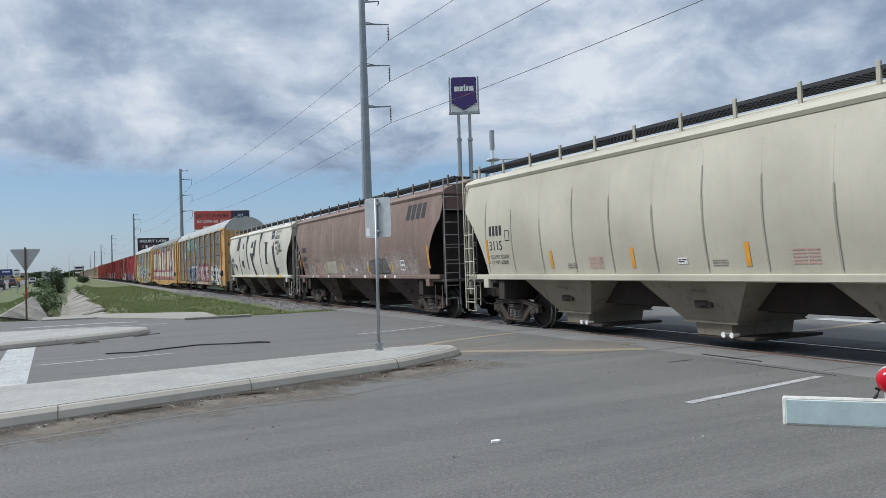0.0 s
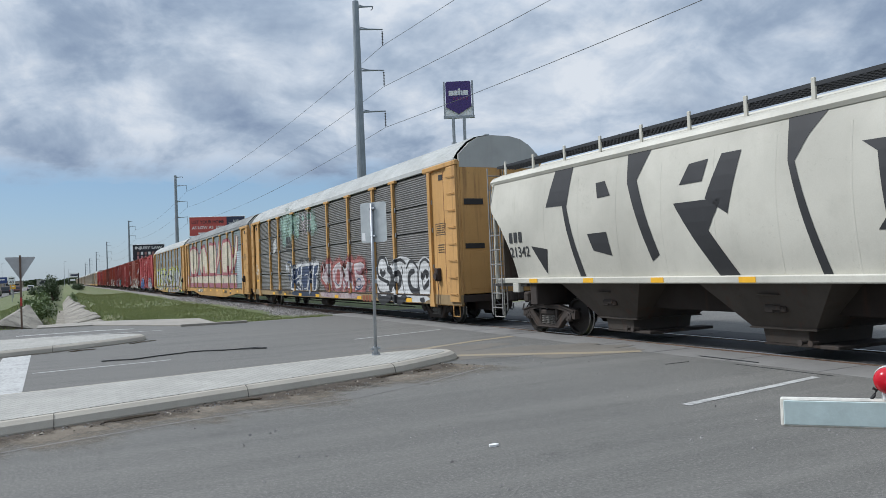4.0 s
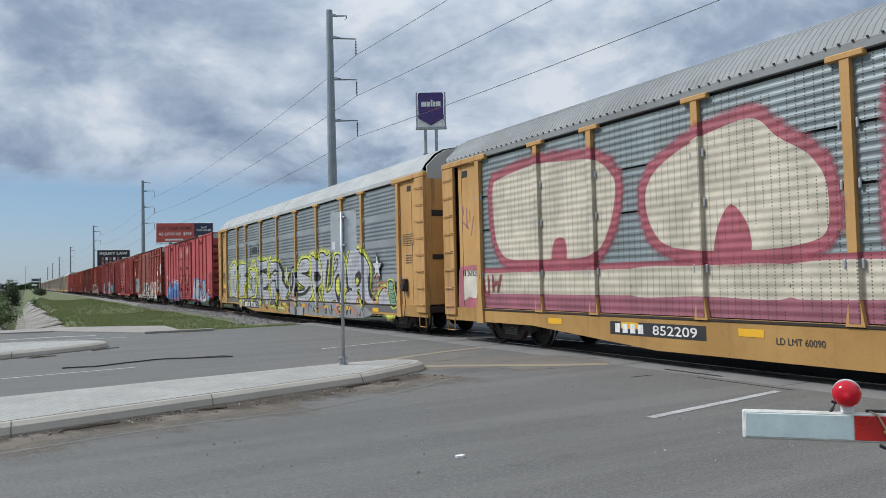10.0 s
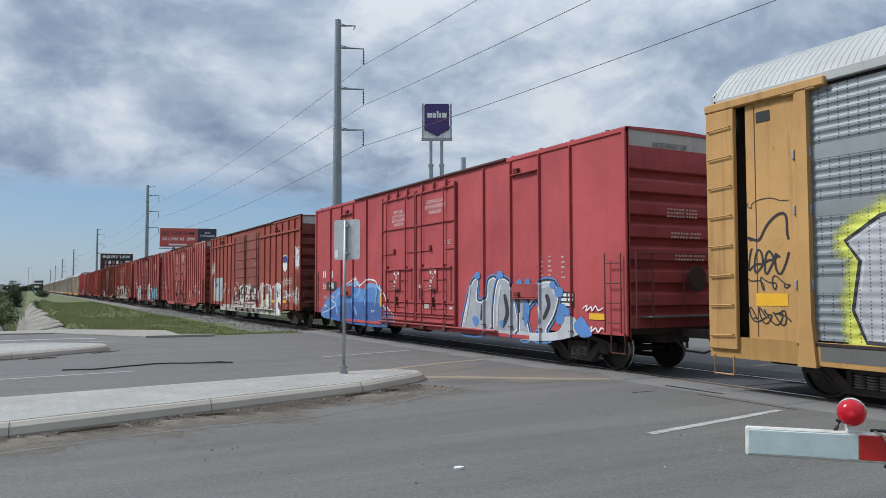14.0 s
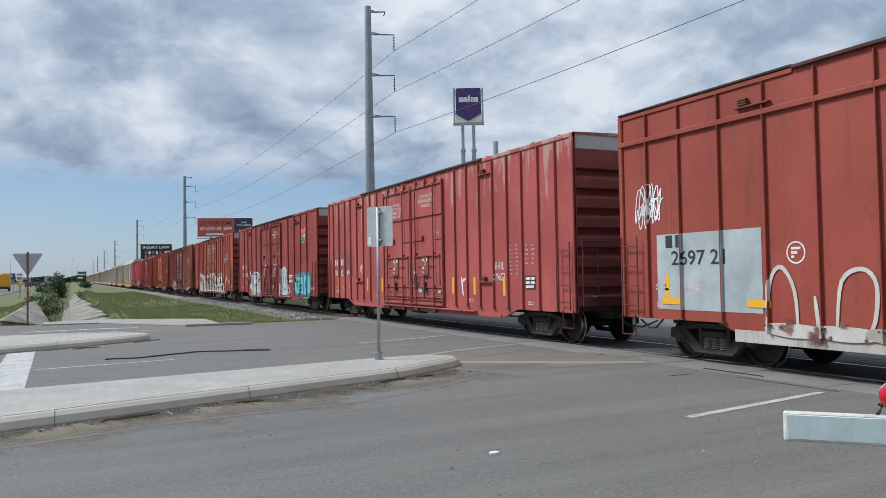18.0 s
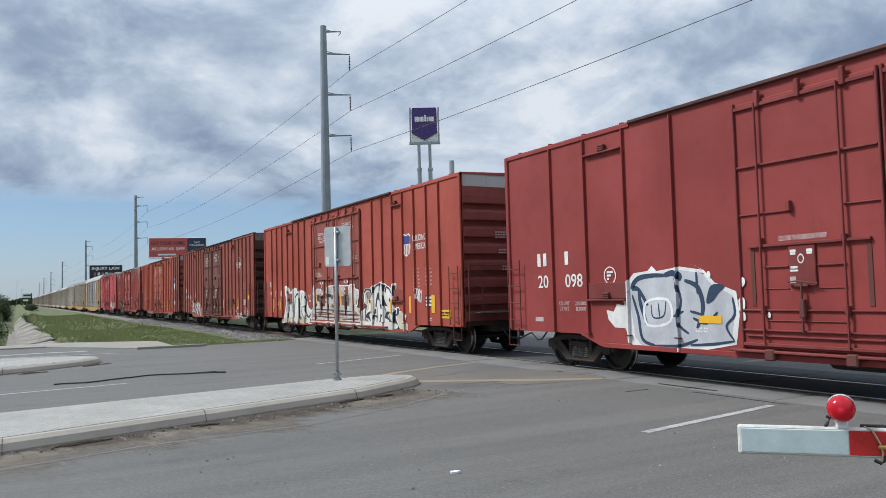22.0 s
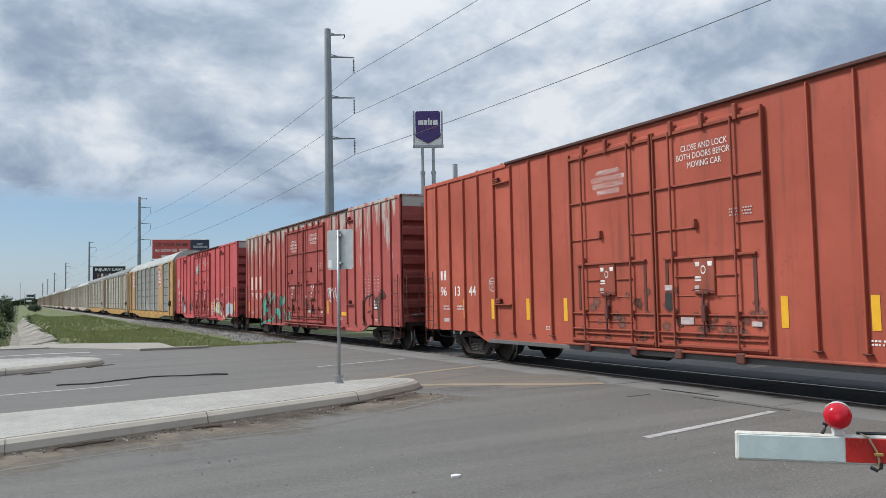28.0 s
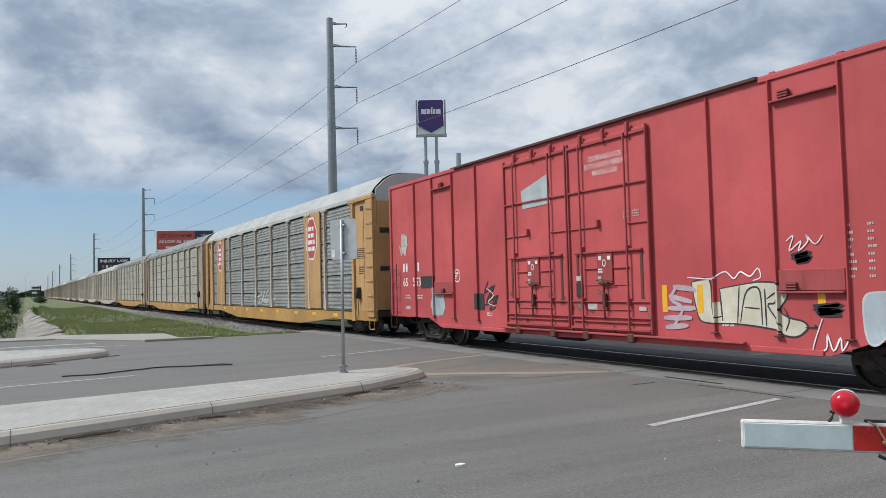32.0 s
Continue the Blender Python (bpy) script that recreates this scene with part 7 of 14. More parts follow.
hop_side(h1, "plate_mark", rect(), -0.29, 1.675, 0.25, 0.12, STENCIL)
hop_side(h1, "plate_mark", bars([(2, 3), (4,)]), -0.29, 1.675, 0.2, 0.06, STENCIL_DARK, 0.024)
# brown hopper
hop_side(h2, "owner_mark", bars([(1.1, 1.1, 1.1, 1.1)]), -6.45, 3.52, 1.5, 0.5, STENCIL_DARK, shear=0.2, label="plain black owner's mark")
hop_side(h2, "car_number", text_shape("6304", 0.01), 6.9, 2.2, 0.72, 0.26, STENCIL_DARK, label="black car number")
hop_side(h2, "owner_mark", bars([(0.7, 0.7, 0.7, 0.7)]), 6.9, 2.62, 0.75, 0.24, STENCIL_DARK)
hop_side(h2, "reflector", rect(), -7.35, 2.0, 0.13, 0.75, spray((0.62, 0.28, 0.03)))
hop_side(h2, "reflector", rect(), 7.75, 2.05, 0.13, 0.75, spray((0.62, 0.28, 0.03)), label="orange reflector strip")
hop_side(h2, "graffiti", blot(3.3), 4.75, 1.72, 0.7, 0.5, spray((0.36, 0.22, 0.19), False, True), 0.024)
FACE[h2.name] = [0, (), 0, 0]
dust = [(y, z) for z in (1.43, 1.75, 2.6) for y in (-7.2, -6.2, -3.0, 0.0, 3.0, 6.2, 7.2)]
laid(h2, dust, [(7 * r + c, 7 * r + c + 1, 7 * r + c + 8, 7 * r + c + 7) for r in range(2) for c in range(6)], spray((0.40, 0.345, 0.305), False, True), "pale road dust", [0.0 if i % 7 in (0, 6) or i > 13 else 0.62 for i in range(21)])
sprayed(h2, spray((0.135, 0.118, 0.112)), [(-1.95, 1.50), (-1.93, 1.86), (-2.15, 1.95), (-2.43, 1.96), (-2.7, 1.98), (-3.13, 2.0), (-3.48, 2.01), (-3.72, 1.91), (-3.8, 1.68), (-3.92, 1.57), (-3.83, 1.49)], label="grey bubble letters outlined in black")
for pts in ([(-1.99, 1.5), (-1.92, 1.65), (-1.95, 1.86), (-2.15, 1.95), (-2.34, 1.89), (-2.4, 1.75), (-2.36, 1.64)],
            [(-2.22, 1.91), (-2.34, 1.97), (-2.51, 1.94), (-2.61, 1.78), (-2.64, 1.63)],
            [(-2.54, 1.93), (-2.65, 1.98), (-2.81, 1.93), (-2.96, 1.77), (-2.99, 1.48)],
            [(-2.86, 1.91), (-2.94, 1.99), (-3.13, 2.0), (-3.33, 1.91), (-3.46, 1.72), (-3.5, 1.48)],
            [(-3.28, 1.93), (-3.41, 2.0), (-3.58, 2.0), (-3.73, 1.89), (-3.79, 1.7), (-3.91, 1.61), (-3.91, 1.5), (-3.79, 1.49)],
            [(-2.02, 1.48), (-2.94, 1.47), (-3.55, 1.47), (-4.0, 1.48)]):
    stroke(h2, BLACK_SPRAY, 0.052, pts)
for pts in ([(-2.25, 1.68), (-2.31, 1.55), (-2.42, 1.53), (-2.47, 1.62), (-2.54, 1.52)], [(-2.68, 1.65), (-2.73, 1.58), (-2.82, 1.67), (-2.83, 1.5)],
            [(-3.12, 1.49), (-3.15, 1.62), (-3.08, 1.72), (-3.11, 1.79), (-3.22, 1.77), (-3.23, 1.62), (-3.15, 1.5), (-3.35, 1.5)], [(-3.63, 1.72), (-3.6, 1.63), (-3.8, 1.64)],
            [(-1.99, 1.41), (-1.99, 1.3)], [(-2.27, 1.39), (-2.31, 1.32), (-2.39, 1.37), (-2.49, 1.31)], [(-2.78, 1.41), (-2.79, 1.3)], [(-2.98, 1.41), (-3.07, 1.3)], [(-3.36, 1.4), (-3.33, 1.3)], [(-3.91, 1.4), (-3.9, 1.3)]):
    stroke(h2, BLACK_SPRAY, 0.036, pts)
for y, tone in ((-1.73, 0), (-4.2, 1), (3.74, 0), (1.37, 0)):
    hop_side(h2, "reflector", rect(), y, 1.71, 0.10, 0.40, spray((0.62, 0.33 + 0.05 * tone, 0.05)), 0.018)
for y in (5.6, 3.21, 1.06, -1.46, -3.6, -4.51):
    on_side(h2, "reflector", rect(), y, 1.355, 0.16, 0.085, STENCIL, -1.584, label="small white reflector")
on_side(h2, "painted_patch", rect(), 4.33, 1.365, 0.46, 0.10, spray((0.20, 0.07, 0.08)), -1.583)
on_side(h2, "painted_patch", rect(), 4.85, 1.365, 0.52, 0.10, spray((0.42, 0.30, 0.28)), -1.583)
hop_side(h2, "plate_mark", rect(), -0.37, 1.63, 0.19, 0.12, STENCIL)
hop_side(h2, "small_print", fine_print(2, 4, 3, 0.5), -1.06, 1.63, 0.40, 0.08, STENCIL_DARK)
stroke(h2, spray((0.12, 0.05, 0.05)), 0.03, [(5.35, 1.50), (5.2, 1.68), (5.05, 1.72), (5.1, 2.05), (4.75, 2.08), (4.5, 1.85), (4.38, 1.70), (4.40, 1.48)])
stroke(h2, spray((0.12, 0.05, 0.05)), 0.025, [(5.2, 1.68), (4.8, 1.70), (4.4, 1.68)])
hop_side(h2, "painted_patch", rect(), 2.75, 1.76, 1.3, 0.50, spray((0.40, 0.35, 0.30), False, True), 0.024, label="pale painted-out patch")
hop_side(h2, "plate_mark", rect(), -5.16, 1.75, 0.36, 0.36, STENCIL)
hop_side(h2, "plate_mark", bars([(1, 1), (1, 1)]), -5.16, 1.75, 0.28, 0.28, STENCIL_DARK, 0.024)
hop_side(h2, "small_print", fine_print(2, 4, 4, 0.6), 6.75, 1.86, 0.7, 0.18, STENCIL_DARK, label="small stencilled print")
# cream hopper: tall pale letters with broad black shadows
SHADOWS = (
    [(5.4, 3.96), (4.7, 3.98), (4.85, 3.07), (5.7, 3.09)], [(5.04, 3.09), (4.87, 3.07), (4.38, 1.44), (4.58, 1.44)], [(6.4, 2.2), (5.72, 2.1), (5.87, 1.5)],
    [(2.81, 3.96), (2.1, 3.94), (2.47, 3.36), (1.92, 1.84), (2.14, 1.72), (2.76, 3.33)], [(3.81, 3.46), (3.5, 3.47), (3.3, 3.14), (3.73, 3.12)], [(4.12, 2.37), (3.46, 2.38), (3.35, 1.87), (3.96, 2.0)],
    [(1.04, 3.49), (0.57, 3.52), (0.7, 3.13), (1.27, 3.12)], [(0.26, 3.57), (-0.18, 3.57), (0.12, 2.5), (0.63, 2.81)], [(1.43, 2.79), (0.24, 2.79), (0.59, 2.24), (0.0, 1.4), (0.46, 1.4), (0.92, 2.03)],
)
SHADOWS_ON = (
    [(-1.11, 3.97), (-1.84, 3.95), (-1.5, 3.6), (-1.26, 3.22), (-1.77, 1.4), (-1.61, 1.38), (-1.13, 3.24)],
    [(-2.4, 3.35), (-3.26, 3.33), (-3.15, 3.06), (-3.11, 2.24), (-3.25, 2.06), (-2.59, 2.05), (-2.73, 2.23), (-2.64, 3.17)],
    [(-4.14, 4.02), (-4.79, 4.02), (-4.77, 3.26), (-5.36, 1.46), (-4.96, 1.42), (-4.41, 2.9), (-4.15, 3.33)],
)
for poly in SHADOWS + SHADOWS_ON:
    a = np.array([(-y, z) for y, z in poly])
    lo, hi = a.min(0), a.max(0)
    hop_side(h3, "graffiti", (a, [tuple(range(len(a)))]), -(lo[0] + hi[0]) / 2, (lo[1] + hi[1]) / 2, hi[0] - lo[0], hi[1] - lo[1], BLACK_SPRAY, 0.018, label="black shadow of a sprayed letter")
hop_side(h3, "slogan", text_shape("BUILDING\nAMERICA", 0.01), -5.5, 3.38, 0.95, 0.5, STENCIL_DARK, label="black painted words")
hop_side(h3, "emblem", (np.array([(-1, 0.75), (-0.55, 1), (0, 0.86), (0.55, 1), (1, 0.75), (1, -0.25), (0.75, -0.8), (0, -1.05), (-0.75, -0.8), (-1, -0.25)]), [tuple(range(10))]), -4.45, 3.38, 0.52, 0.78, STENCIL, 0.026, label="plain shield emblem")
hop_side(h3, "emblem", rect(), -4.45, 3.57, 0.46, 0.28, spray((0.035, 0.04, 0.085)), 0.03)
for k in range(4):
    hop_side(h3, "emblem", rect(), -4.29 - 0.105 * k, 3.2, 0.045, 0.36, spray((0.40, 0.16, 0.15)), 0.03)
hop_side(h3, "graffiti", scribble(8, loops=4, w=0.1, aspect=2.6), -5.95, 2.85, 1.5, 0.6, BLACK_SPRAY)
hop_side(h3, "graffiti", scribble(9, loops=5, w=0.06, aspect=2.6), -5.7, 3.82, 1.2, 0.24, BLACK_SPRAY)
hop_side(h3, "car_number", text_shape("21342", 0.01), 6.95, 2.08, 0.9, 0.26, STENCIL_DARK, 0.03, label="black car number")
hop_side(h3, "owner_mark", bars([(1, 1, 1)]), 7.1, 2.45, 0.6, 0.26, STENCIL_DARK, 0.03)
hop_side(h3, "small_print", rect(), -5.35, 1.68, 0.42, 0.32, STENCIL_DARK, 0.03)
for y in (6.4, 4.2, 2.0, -0.2, -3.25):
    on_side(h3, "reflector", rect(), y, 1.35, 0.36, 0.1, REFLECT, -1.586)
on_side(h3, "reflector", rect(), -5.8, 1.35, 0.95, 0.12, REFLECT, -1.586)

# auto racks
RX, RL = -RACK_W - 0.006, 0.084
MINT_DUST, MINT_DUST_B = spray((0.25, 0.37, 0.31), True, True), spray((0.36, 0.46, 0.42), True, True)
splats(a1, 7.0, 1.2, 3.75, 4.65, 16, 1.5, [MINT_DUST], RX, RACK_SPANS, RL, 1)
for k, y in enumerate((6.8, 5.9, 5.0, 3.9, 2.9, 1.9)):
    stroke(a1, MINT_DUST_B if k < 4 else H_PALE, 0.2 if k < 4 else 0.07, [(y, 4.55), (y - 0.5, 4.6), (y - 0.6, 4.3), (y - 0.1, 4.2), (y - 0.55, 4.05), (y - 0.05, 3.9)])
stroke(a1, H_PALE, 0.06, [(2.9, 3.95), (2.6, 3.6), (2.3, 3.9), (2.0, 3.62), (1.7, 3.9), (1.4, 3.65)])
splats(a1, 6.2, 4.6, 1.2, 2.3, 8, 0.7, [H_HAZEW], RX, RACK_SPANS, RL, 4)
splats(a1, -0.1, -6.9, 1.0, 2.15, 34, 0.55, [H_HAZER, spray((0.42, 0.34, 0.36), True, True), H_HAZER, spray((0.22, 0.10, 0.13), True, True)], RX, RACK_SPANS, RL, 7)
stroke(a1, H_HAZEW, 0.5, [(4.56, 1.96), (3.27, 2.14), (3.02, 2.11), (3.31, 1.64), (3.63, 0.9), (4.3, 0.99), (5.14, 1.03), (4.86, 1.48)], closed=True)
lettering(a1, H_NAVY, H_WHITE, 0.05, [(4.56, 1.96), (3.27, 2.14), (3.02, 2.11), (3.31, 1.64), (3.63, 0.9), (4.3, 0.99), (5.14, 1.03), (4.86, 1.48)], soft=False)
stroke(a1, H_HAZEW, 0.5, [(2.99, 2.11), (1.7, 2.13), (1.81, 1.62), (2.16, 0.92), (3.42, 0.89), (3.21, 1.64)], closed=True)
lettering(a1, H_NAVY, H_WHITE, 0.05, [(2.99, 2.11), (1.7, 2.13), (1.81, 1.62), (2.16, 0.92), (3.42, 0.89), (3.21, 1.64)], soft=False)
stroke(a1, H_HAZEW, 0.5, [(1.62, 2.13), (1.1, 2.15), (1.32, 1.54), (1.54, 0.93), (2.2, 0.92), (1.82, 1.55)], closed=True)
lettering(a1, H_NAVY, H_WHITE, 0.05, [(1.62, 2.13), (1.1, 2.15), (1.32, 1.54), (1.54, 0.93), (2.2, 0.92), (1.82, 1.55)], soft=False)
stroke(a1, H_HAZEW, 0.5, [(0.98, 2.1), (0.35, 2.14), (0.62, 1.6), (0.91, 0.98), (1.28, 0.9), (1.23, 1.61)], closed=True)
lettering(a1, H_NAVY, H_WHITE, 0.05, [(0.98, 2.1), (0.35, 2.14), (0.62, 1.6), (0.91, 0.98), (1.28, 0.9), (1.23, 1.61)], soft=False)
stroke(a1, H_WHITE, 0.05, [(4.41, 1.44), (3.58, 1.57), (3.75, 1)])
stroke(a1, H_WHITE, 0.06, [(3.54, 2.07), (3.97, 1.65), (3.18, 1.64), (3.61, 1.15)])
stroke(a1, H_WHITE, 0.07, [(3.49, 0.96), (4.01, 1.14), (3.91, 1.36), (3.34, 1.33), (3.05, 1.08), (3.26, 0.73)])
stroke(a1, H_WHITE, 0.05, [(2.69, 1.63), (2.1, 1.69), (2.26, 1.09), (2.86, 1.01)])
stroke(a1, H_WHITE, 0.06, [(1.37, 1.99), (1.62, 1.55), (1.25, 1.35), (1.61, 0.84)])
stroke(a1, H_WHITE, 0.05, [(0.92, 1.66), (0.61, 1.74)])
stroke(a1, H_BLACK, 0.12, [(4.29, 1.07), (3.74, 1.22), (3.24, 0.97)])
stroke(a1, H_BLACK, 0.1, [(0.63, 1.53), (0.26, 1.35), (0.43, 1.05), (0.87, 0.92)])
stroke(a1, H_BLACK, 0.05, [(0.62, 1.6), (0.33, 1.65), (0.06, 1.53)])
stroke(a1, H_NAVY, 0.09, [(5.68, 2.38), (5.06, 2.38)])
stroke(a1, H_NAVY, 0.09, [(5.39, 2.37), (5.48, 2.06)])
stroke(a1, H_NAVY, 0.09, [(4.91, 2.35), (5, 2.03)])
stroke(a1, H_NAVY, 0.09, [(4.56, 2.33), (4.92, 2.2), (4.56, 2)])
stroke(a1, H_NAVY, 0.09, [(4.34, 2.22), (4.13, 2.09), (4.28, 1.95), (4.44, 2.07), (4.34, 2.22)])
stroke(a1, H_NAVY, 0.09, [(5.64, 1.68), (5.12, 1.67)])
stroke(a1, H_NAVY, 0.09, [(5.39, 1.67), (5.48, 1.37)])
stroke(a1, H_NAVY, 0.09, [(4.73, 1.66), (4.98, 1.52), (4.7, 1.33)])
stroke(a1, H_NAVY, 0.09, [(4.54, 1.59), (4.62, 1.24)])
stroke(a1, H_NAVY, 0.09, [(4.25, 1.58), (4.52, 1.44), (4.25, 1.21)])
stroke(a1, H_HAZER, 0.8, [(-0.31, 2.11), (-0.67, 1.78), (-0.83, 2.07), (-1.5, 2.13), (-1.52, 1.07), (-1.17, 1.43), (-0.99, 1.55), (-0.79, 1.21), (-0.16, 1.56), (-0.46, 1.81)], closed=True)
lettering(a1, H_PALE, H_WHITE, 0.05, [(-0.31, 2.11), (-0.67, 1.78), (-0.83, 2.07), (-1.5, 2.13), (-1.52, 1.07), (-1.17, 1.43), (-0.99, 1.55), (-0.79, 1.21), (-0.16, 1.56), (-0.46, 1.81)], soft=False)
stroke(a1, H_HAZER, 0.8, [(-1.76, 1.83), (-2.17, 2.05), (-2.72, 2.15), (-3.05, 1.83), (-3.02, 1.42), (-2.72, 1.14), (-2.19, 1.06), (-1.76, 1.43)], closed=True)
lettering(a1, H_PALE, H_WHITE, 0.05, [(-1.76, 1.83), (-2.17, 2.05), (-2.72, 2.15), (-3.05, 1.83), (-3.02, 1.42), (-2.72, 1.14), (-2.19, 1.06), (-1.76, 1.43)], soft=False)
stroke(a1, H_HAZER, 0.8, [(-3.06, 2.01), (-3.42, 1.82), (-3.78, 2.18), (-4.34, 2.06), (-4.1, 1.68), (-4.38, 1.05), (-3.95, 1.13), (-3.63, 1.41), (-3.09, 0.95), (-3.14, 1.34), (-3.44, 1.63)], closed=True)
lettering(a1, H_PALE, H_WHITE, 0.05, [(-3.06, 2.01), (-3.42, 1.82), (-3.78, 2.18), (-4.34, 2.06), (-4.1, 1.68), (-4.38, 1.05), (-3.95, 1.13), (-3.63, 1.41), (-3.09, 0.95), (-3.14, 1.34), (-3.44, 1.63)], soft=False)
stroke(a1, H_HAZER, 0.8, [(-4.53, 2.03), (-5.31, 2.09), (-5.66, 1.98), (-5.33, 1.75), (-4.86, 1.68), (-5.41, 1.56), (-5.69, 1.33), (-5.29, 1.06), (-4.51, 1.01), (-4.78, 1.25), (-4.6, 1.6)], closed=True)
lettering(a1, H_PALE, H_WHITE, 0.05, [(-4.53, 2.03), (-5.31, 2.09), (-5.66, 1.98), (-5.33, 1.75), (-4.86, 1.68), (-5.41, 1.56), (-5.69, 1.33), (-5.29, 1.06), (-4.51, 1.01), (-4.78, 1.25), (-4.6, 1.6)], soft=False)
sprayed(a1, H_RED, [(-2.28, 1.74), (-2.5, 1.9), (-2.73, 1.74), (-2.68, 1.39), (-2.4, 1.24), (-2.21, 1.45)])
stroke(a1, H_PLUM, 0.12, [(-0.31, 1.58), (-0.85, 1.91), (-1.39, 1.56)])
stroke(a1, H_PLUM, 0.1, [(-0.97, 1.29), (-1.35, 1.04), (-1.73, 1)])
stroke(a1, H_PLUM, 0.14, [(-3.13, 1.53), (-3.48, 1.24), (-3.82, 1.1)])
stroke(a1, H_PLUM, 0.12, [(-3.7, 1.9), (-4.03, 1.8), (-4.16, 1.34)])
stroke(a1, H_PLUM, 0.08, [(-1.94, 1.87), (-2.13, 1.55), (-1.96, 1.24)])
stroke(a1, H_PLUM, 0.14, [(-4.71, 1.77), (-5.19, 1.67), (-5.48, 1.91)])
stroke(a1, H_PLUM, 0.1, [(-1.88, 1.08), (-2.44, 0.97), (-2.98, 1.14)])
stroke(a1, H_NAVY, 0.07, [(-4.68, 1.33), (-4.99, 1.46), (-5.26, 1.37), (-5.16, 1.16), (-4.87, 1.16)])
stroke(a1, H_NAVY, 0.06, [(-4.52, 1.16), (-4.96, 1.03), (-5.52, 1.21)])
stroke(a1, H_NAVY, 0.05, [(-2.04, 1.34), (-2.58, 1.14)])
sprayed(a1, H_WHITE, [(-6.96, 1.5), (-7.09, 2.06), (-7.56, 2.29), (-8.04, 2.15), (-8.22, 1.9), (-8.64, 2.04), (-9.14, 2.2), (-9.8, 2.16), (-10.28, 2.03), (-10.67, 1.95), (-11.06, 2.13), (-11.47, 2.1), (-11.75, 1.87), (-11.79, 1.53), (-11.66, 0.83), (-10.97, 0.66), (-9.82, 0.69), (-8.89, 0.56), (-8.17, 0.73), (-7.19, 0.56), (-6.83, 1.03)])
stroke(a1, H_BLACK, 0.14, [(-8.07, 1.87), (-7.83, 2.18), (-7.34, 2.19), (-7.07, 1.87), (-7.19, 1.52), (-7.75, 1.38), (-8.18, 1.29), (-7.97, 1.22)])
stroke(a1, H_BLACK, 0.3, [(-8.02, 1.82), (-8.39, 1.68), (-8.45, 1.32), (-8.16, 1.05)])
stroke(a1, H_BLACK, 0.1, [(-6.98, 1.27), (-7.22, 0.98), (-7.71, 0.93), (-8.42, 1)])
stroke(a1, H_BLACK, 0.22, [(-7.36, 1.78), (-7.56, 1.61), (-7.85, 1.71)])
stroke(a1, H_BLACK, 0.12, [(-8.54, 1.64), (-8.78, 2.01), (-9.27, 2.09), (-9.71, 1.95)])
stroke(a1, H_BLACK, 0.24, [(-8.85, 1.58), (-8.76, 1.38), (-8.93, 1.17), (-9.15, 1.27), (-9.19, 1.53), (-9.04, 1.65), (-8.85, 1.58)])
stroke(a1, H_BLACK, 0.06, [(-9.32, 1.88), (-9.42, 1.68), (-9.34, 1.47), (-9.52, 0.92)])
stroke(a1, H_BLACK, 0.1, [(-9.75, 1.77), (-10.03, 2), (-10.39, 1.98), (-10.74, 1.73)])
stroke(a1, H_BLACK, 0.24, [(-10.43, 1.69), (-10.07, 1.62), (-9.94, 1.37), (-10.15, 1.08), (-10.61, 1.01), (-10.73, 1.18)])
stroke(a1, H_BLACK, 0.09, [(-10.78, 1.69), (-10.95, 1.96), (-11.32, 2.05), (-11.63, 1.86), (-11.7, 1.49), (-11.42, 1.32), (-11.12, 1.1), (-11.03, 1.35)])
stroke(a1, H_BLACK, 0.2, [(-10.98, 1.64), (-11.02, 1.45), (-11.24, 1.63), (-11.44, 1.58), (-11.33, 1.45)])
stroke(a1, H_BLACK, 0.16, [(-11.12, 1.1), (-11.62, 1.36)])
stroke(a1, H_BLACK, 0.3, [(-7.12, 0.81), (-7.69, 0.65), (-8.41, 0.84)])
stroke(a1, H_BLACK, 0.28, [(-8.7, 0.85), (-9.17, 0.66), (-9.71, 0.88)])
stroke(a1, H_BLACK, 0.12, [(-10.71, 1.74), (-10.72, 1), (-10.97, 0.69)])
tag(a1, 8.7, 7.9, 2.9, 3.7, H_WHITE, RX, RACK_SPANS, 12, 4, 0.12)
SILL_X = -RACK_W - 0.052
on_side(a1, "graffiti", blot(4.6, 50, 0.12), 2.6, 0.775, 4.9, 0.25, spray((0.022, 0.034, 0.070)), SILL_X, label="dark blue paint on the sill")
on_side(a1, "graffiti", blot(0.4, 60, 0.12), -2.6, 0.775, 5.4, 0.25, spray((0.40, 0.32, 0.33)), SILL_X)
on_side(a1, "graffiti", blot(7.2, 40, 0.12), -9.3, 0.775, 4.6, 0.25, spray((0.50, 0.50, 0.49)), SILL_X)
for k in range(9):
    y = -0.3 - 0.55 * k
    on_side(a1, "graffiti", scribble(300 + k, loops=1.5, w=0.12, aspect=2.0), y, 0.78, 0.6, 0.2, (spray((0.52, 0.45, 0.44)), spray((0.20, 0.12, 0.20)), spray((0.34, 0.20, 0.20)))[k % 3], SILL_X - 0.003)
for y, w in ((-7.6, 0.5), (-8.6, 0.7), (-9.9, 0.6), (-11.0, 0.4)):
    on_side(a1, "graffiti", blot(y, 26, 0.3), y, 0.74, w, 0.18, BLACK_SPRAY, SILL_X - 0.002)
on_side(a1, "owner_mark", bars([(1, 1, 1)]), -5.9, 0.7, 0.9, 0.24, spray((0.24, 0.07, 0.03)), -RACK_W - 0.056)
on_side(a1, "car_number", text_shape("27155", 0.0), 12.35, 1.62, 0.6, 0.18, STENCIL_DARK, -RACK_W - 0.024, label="black car number")
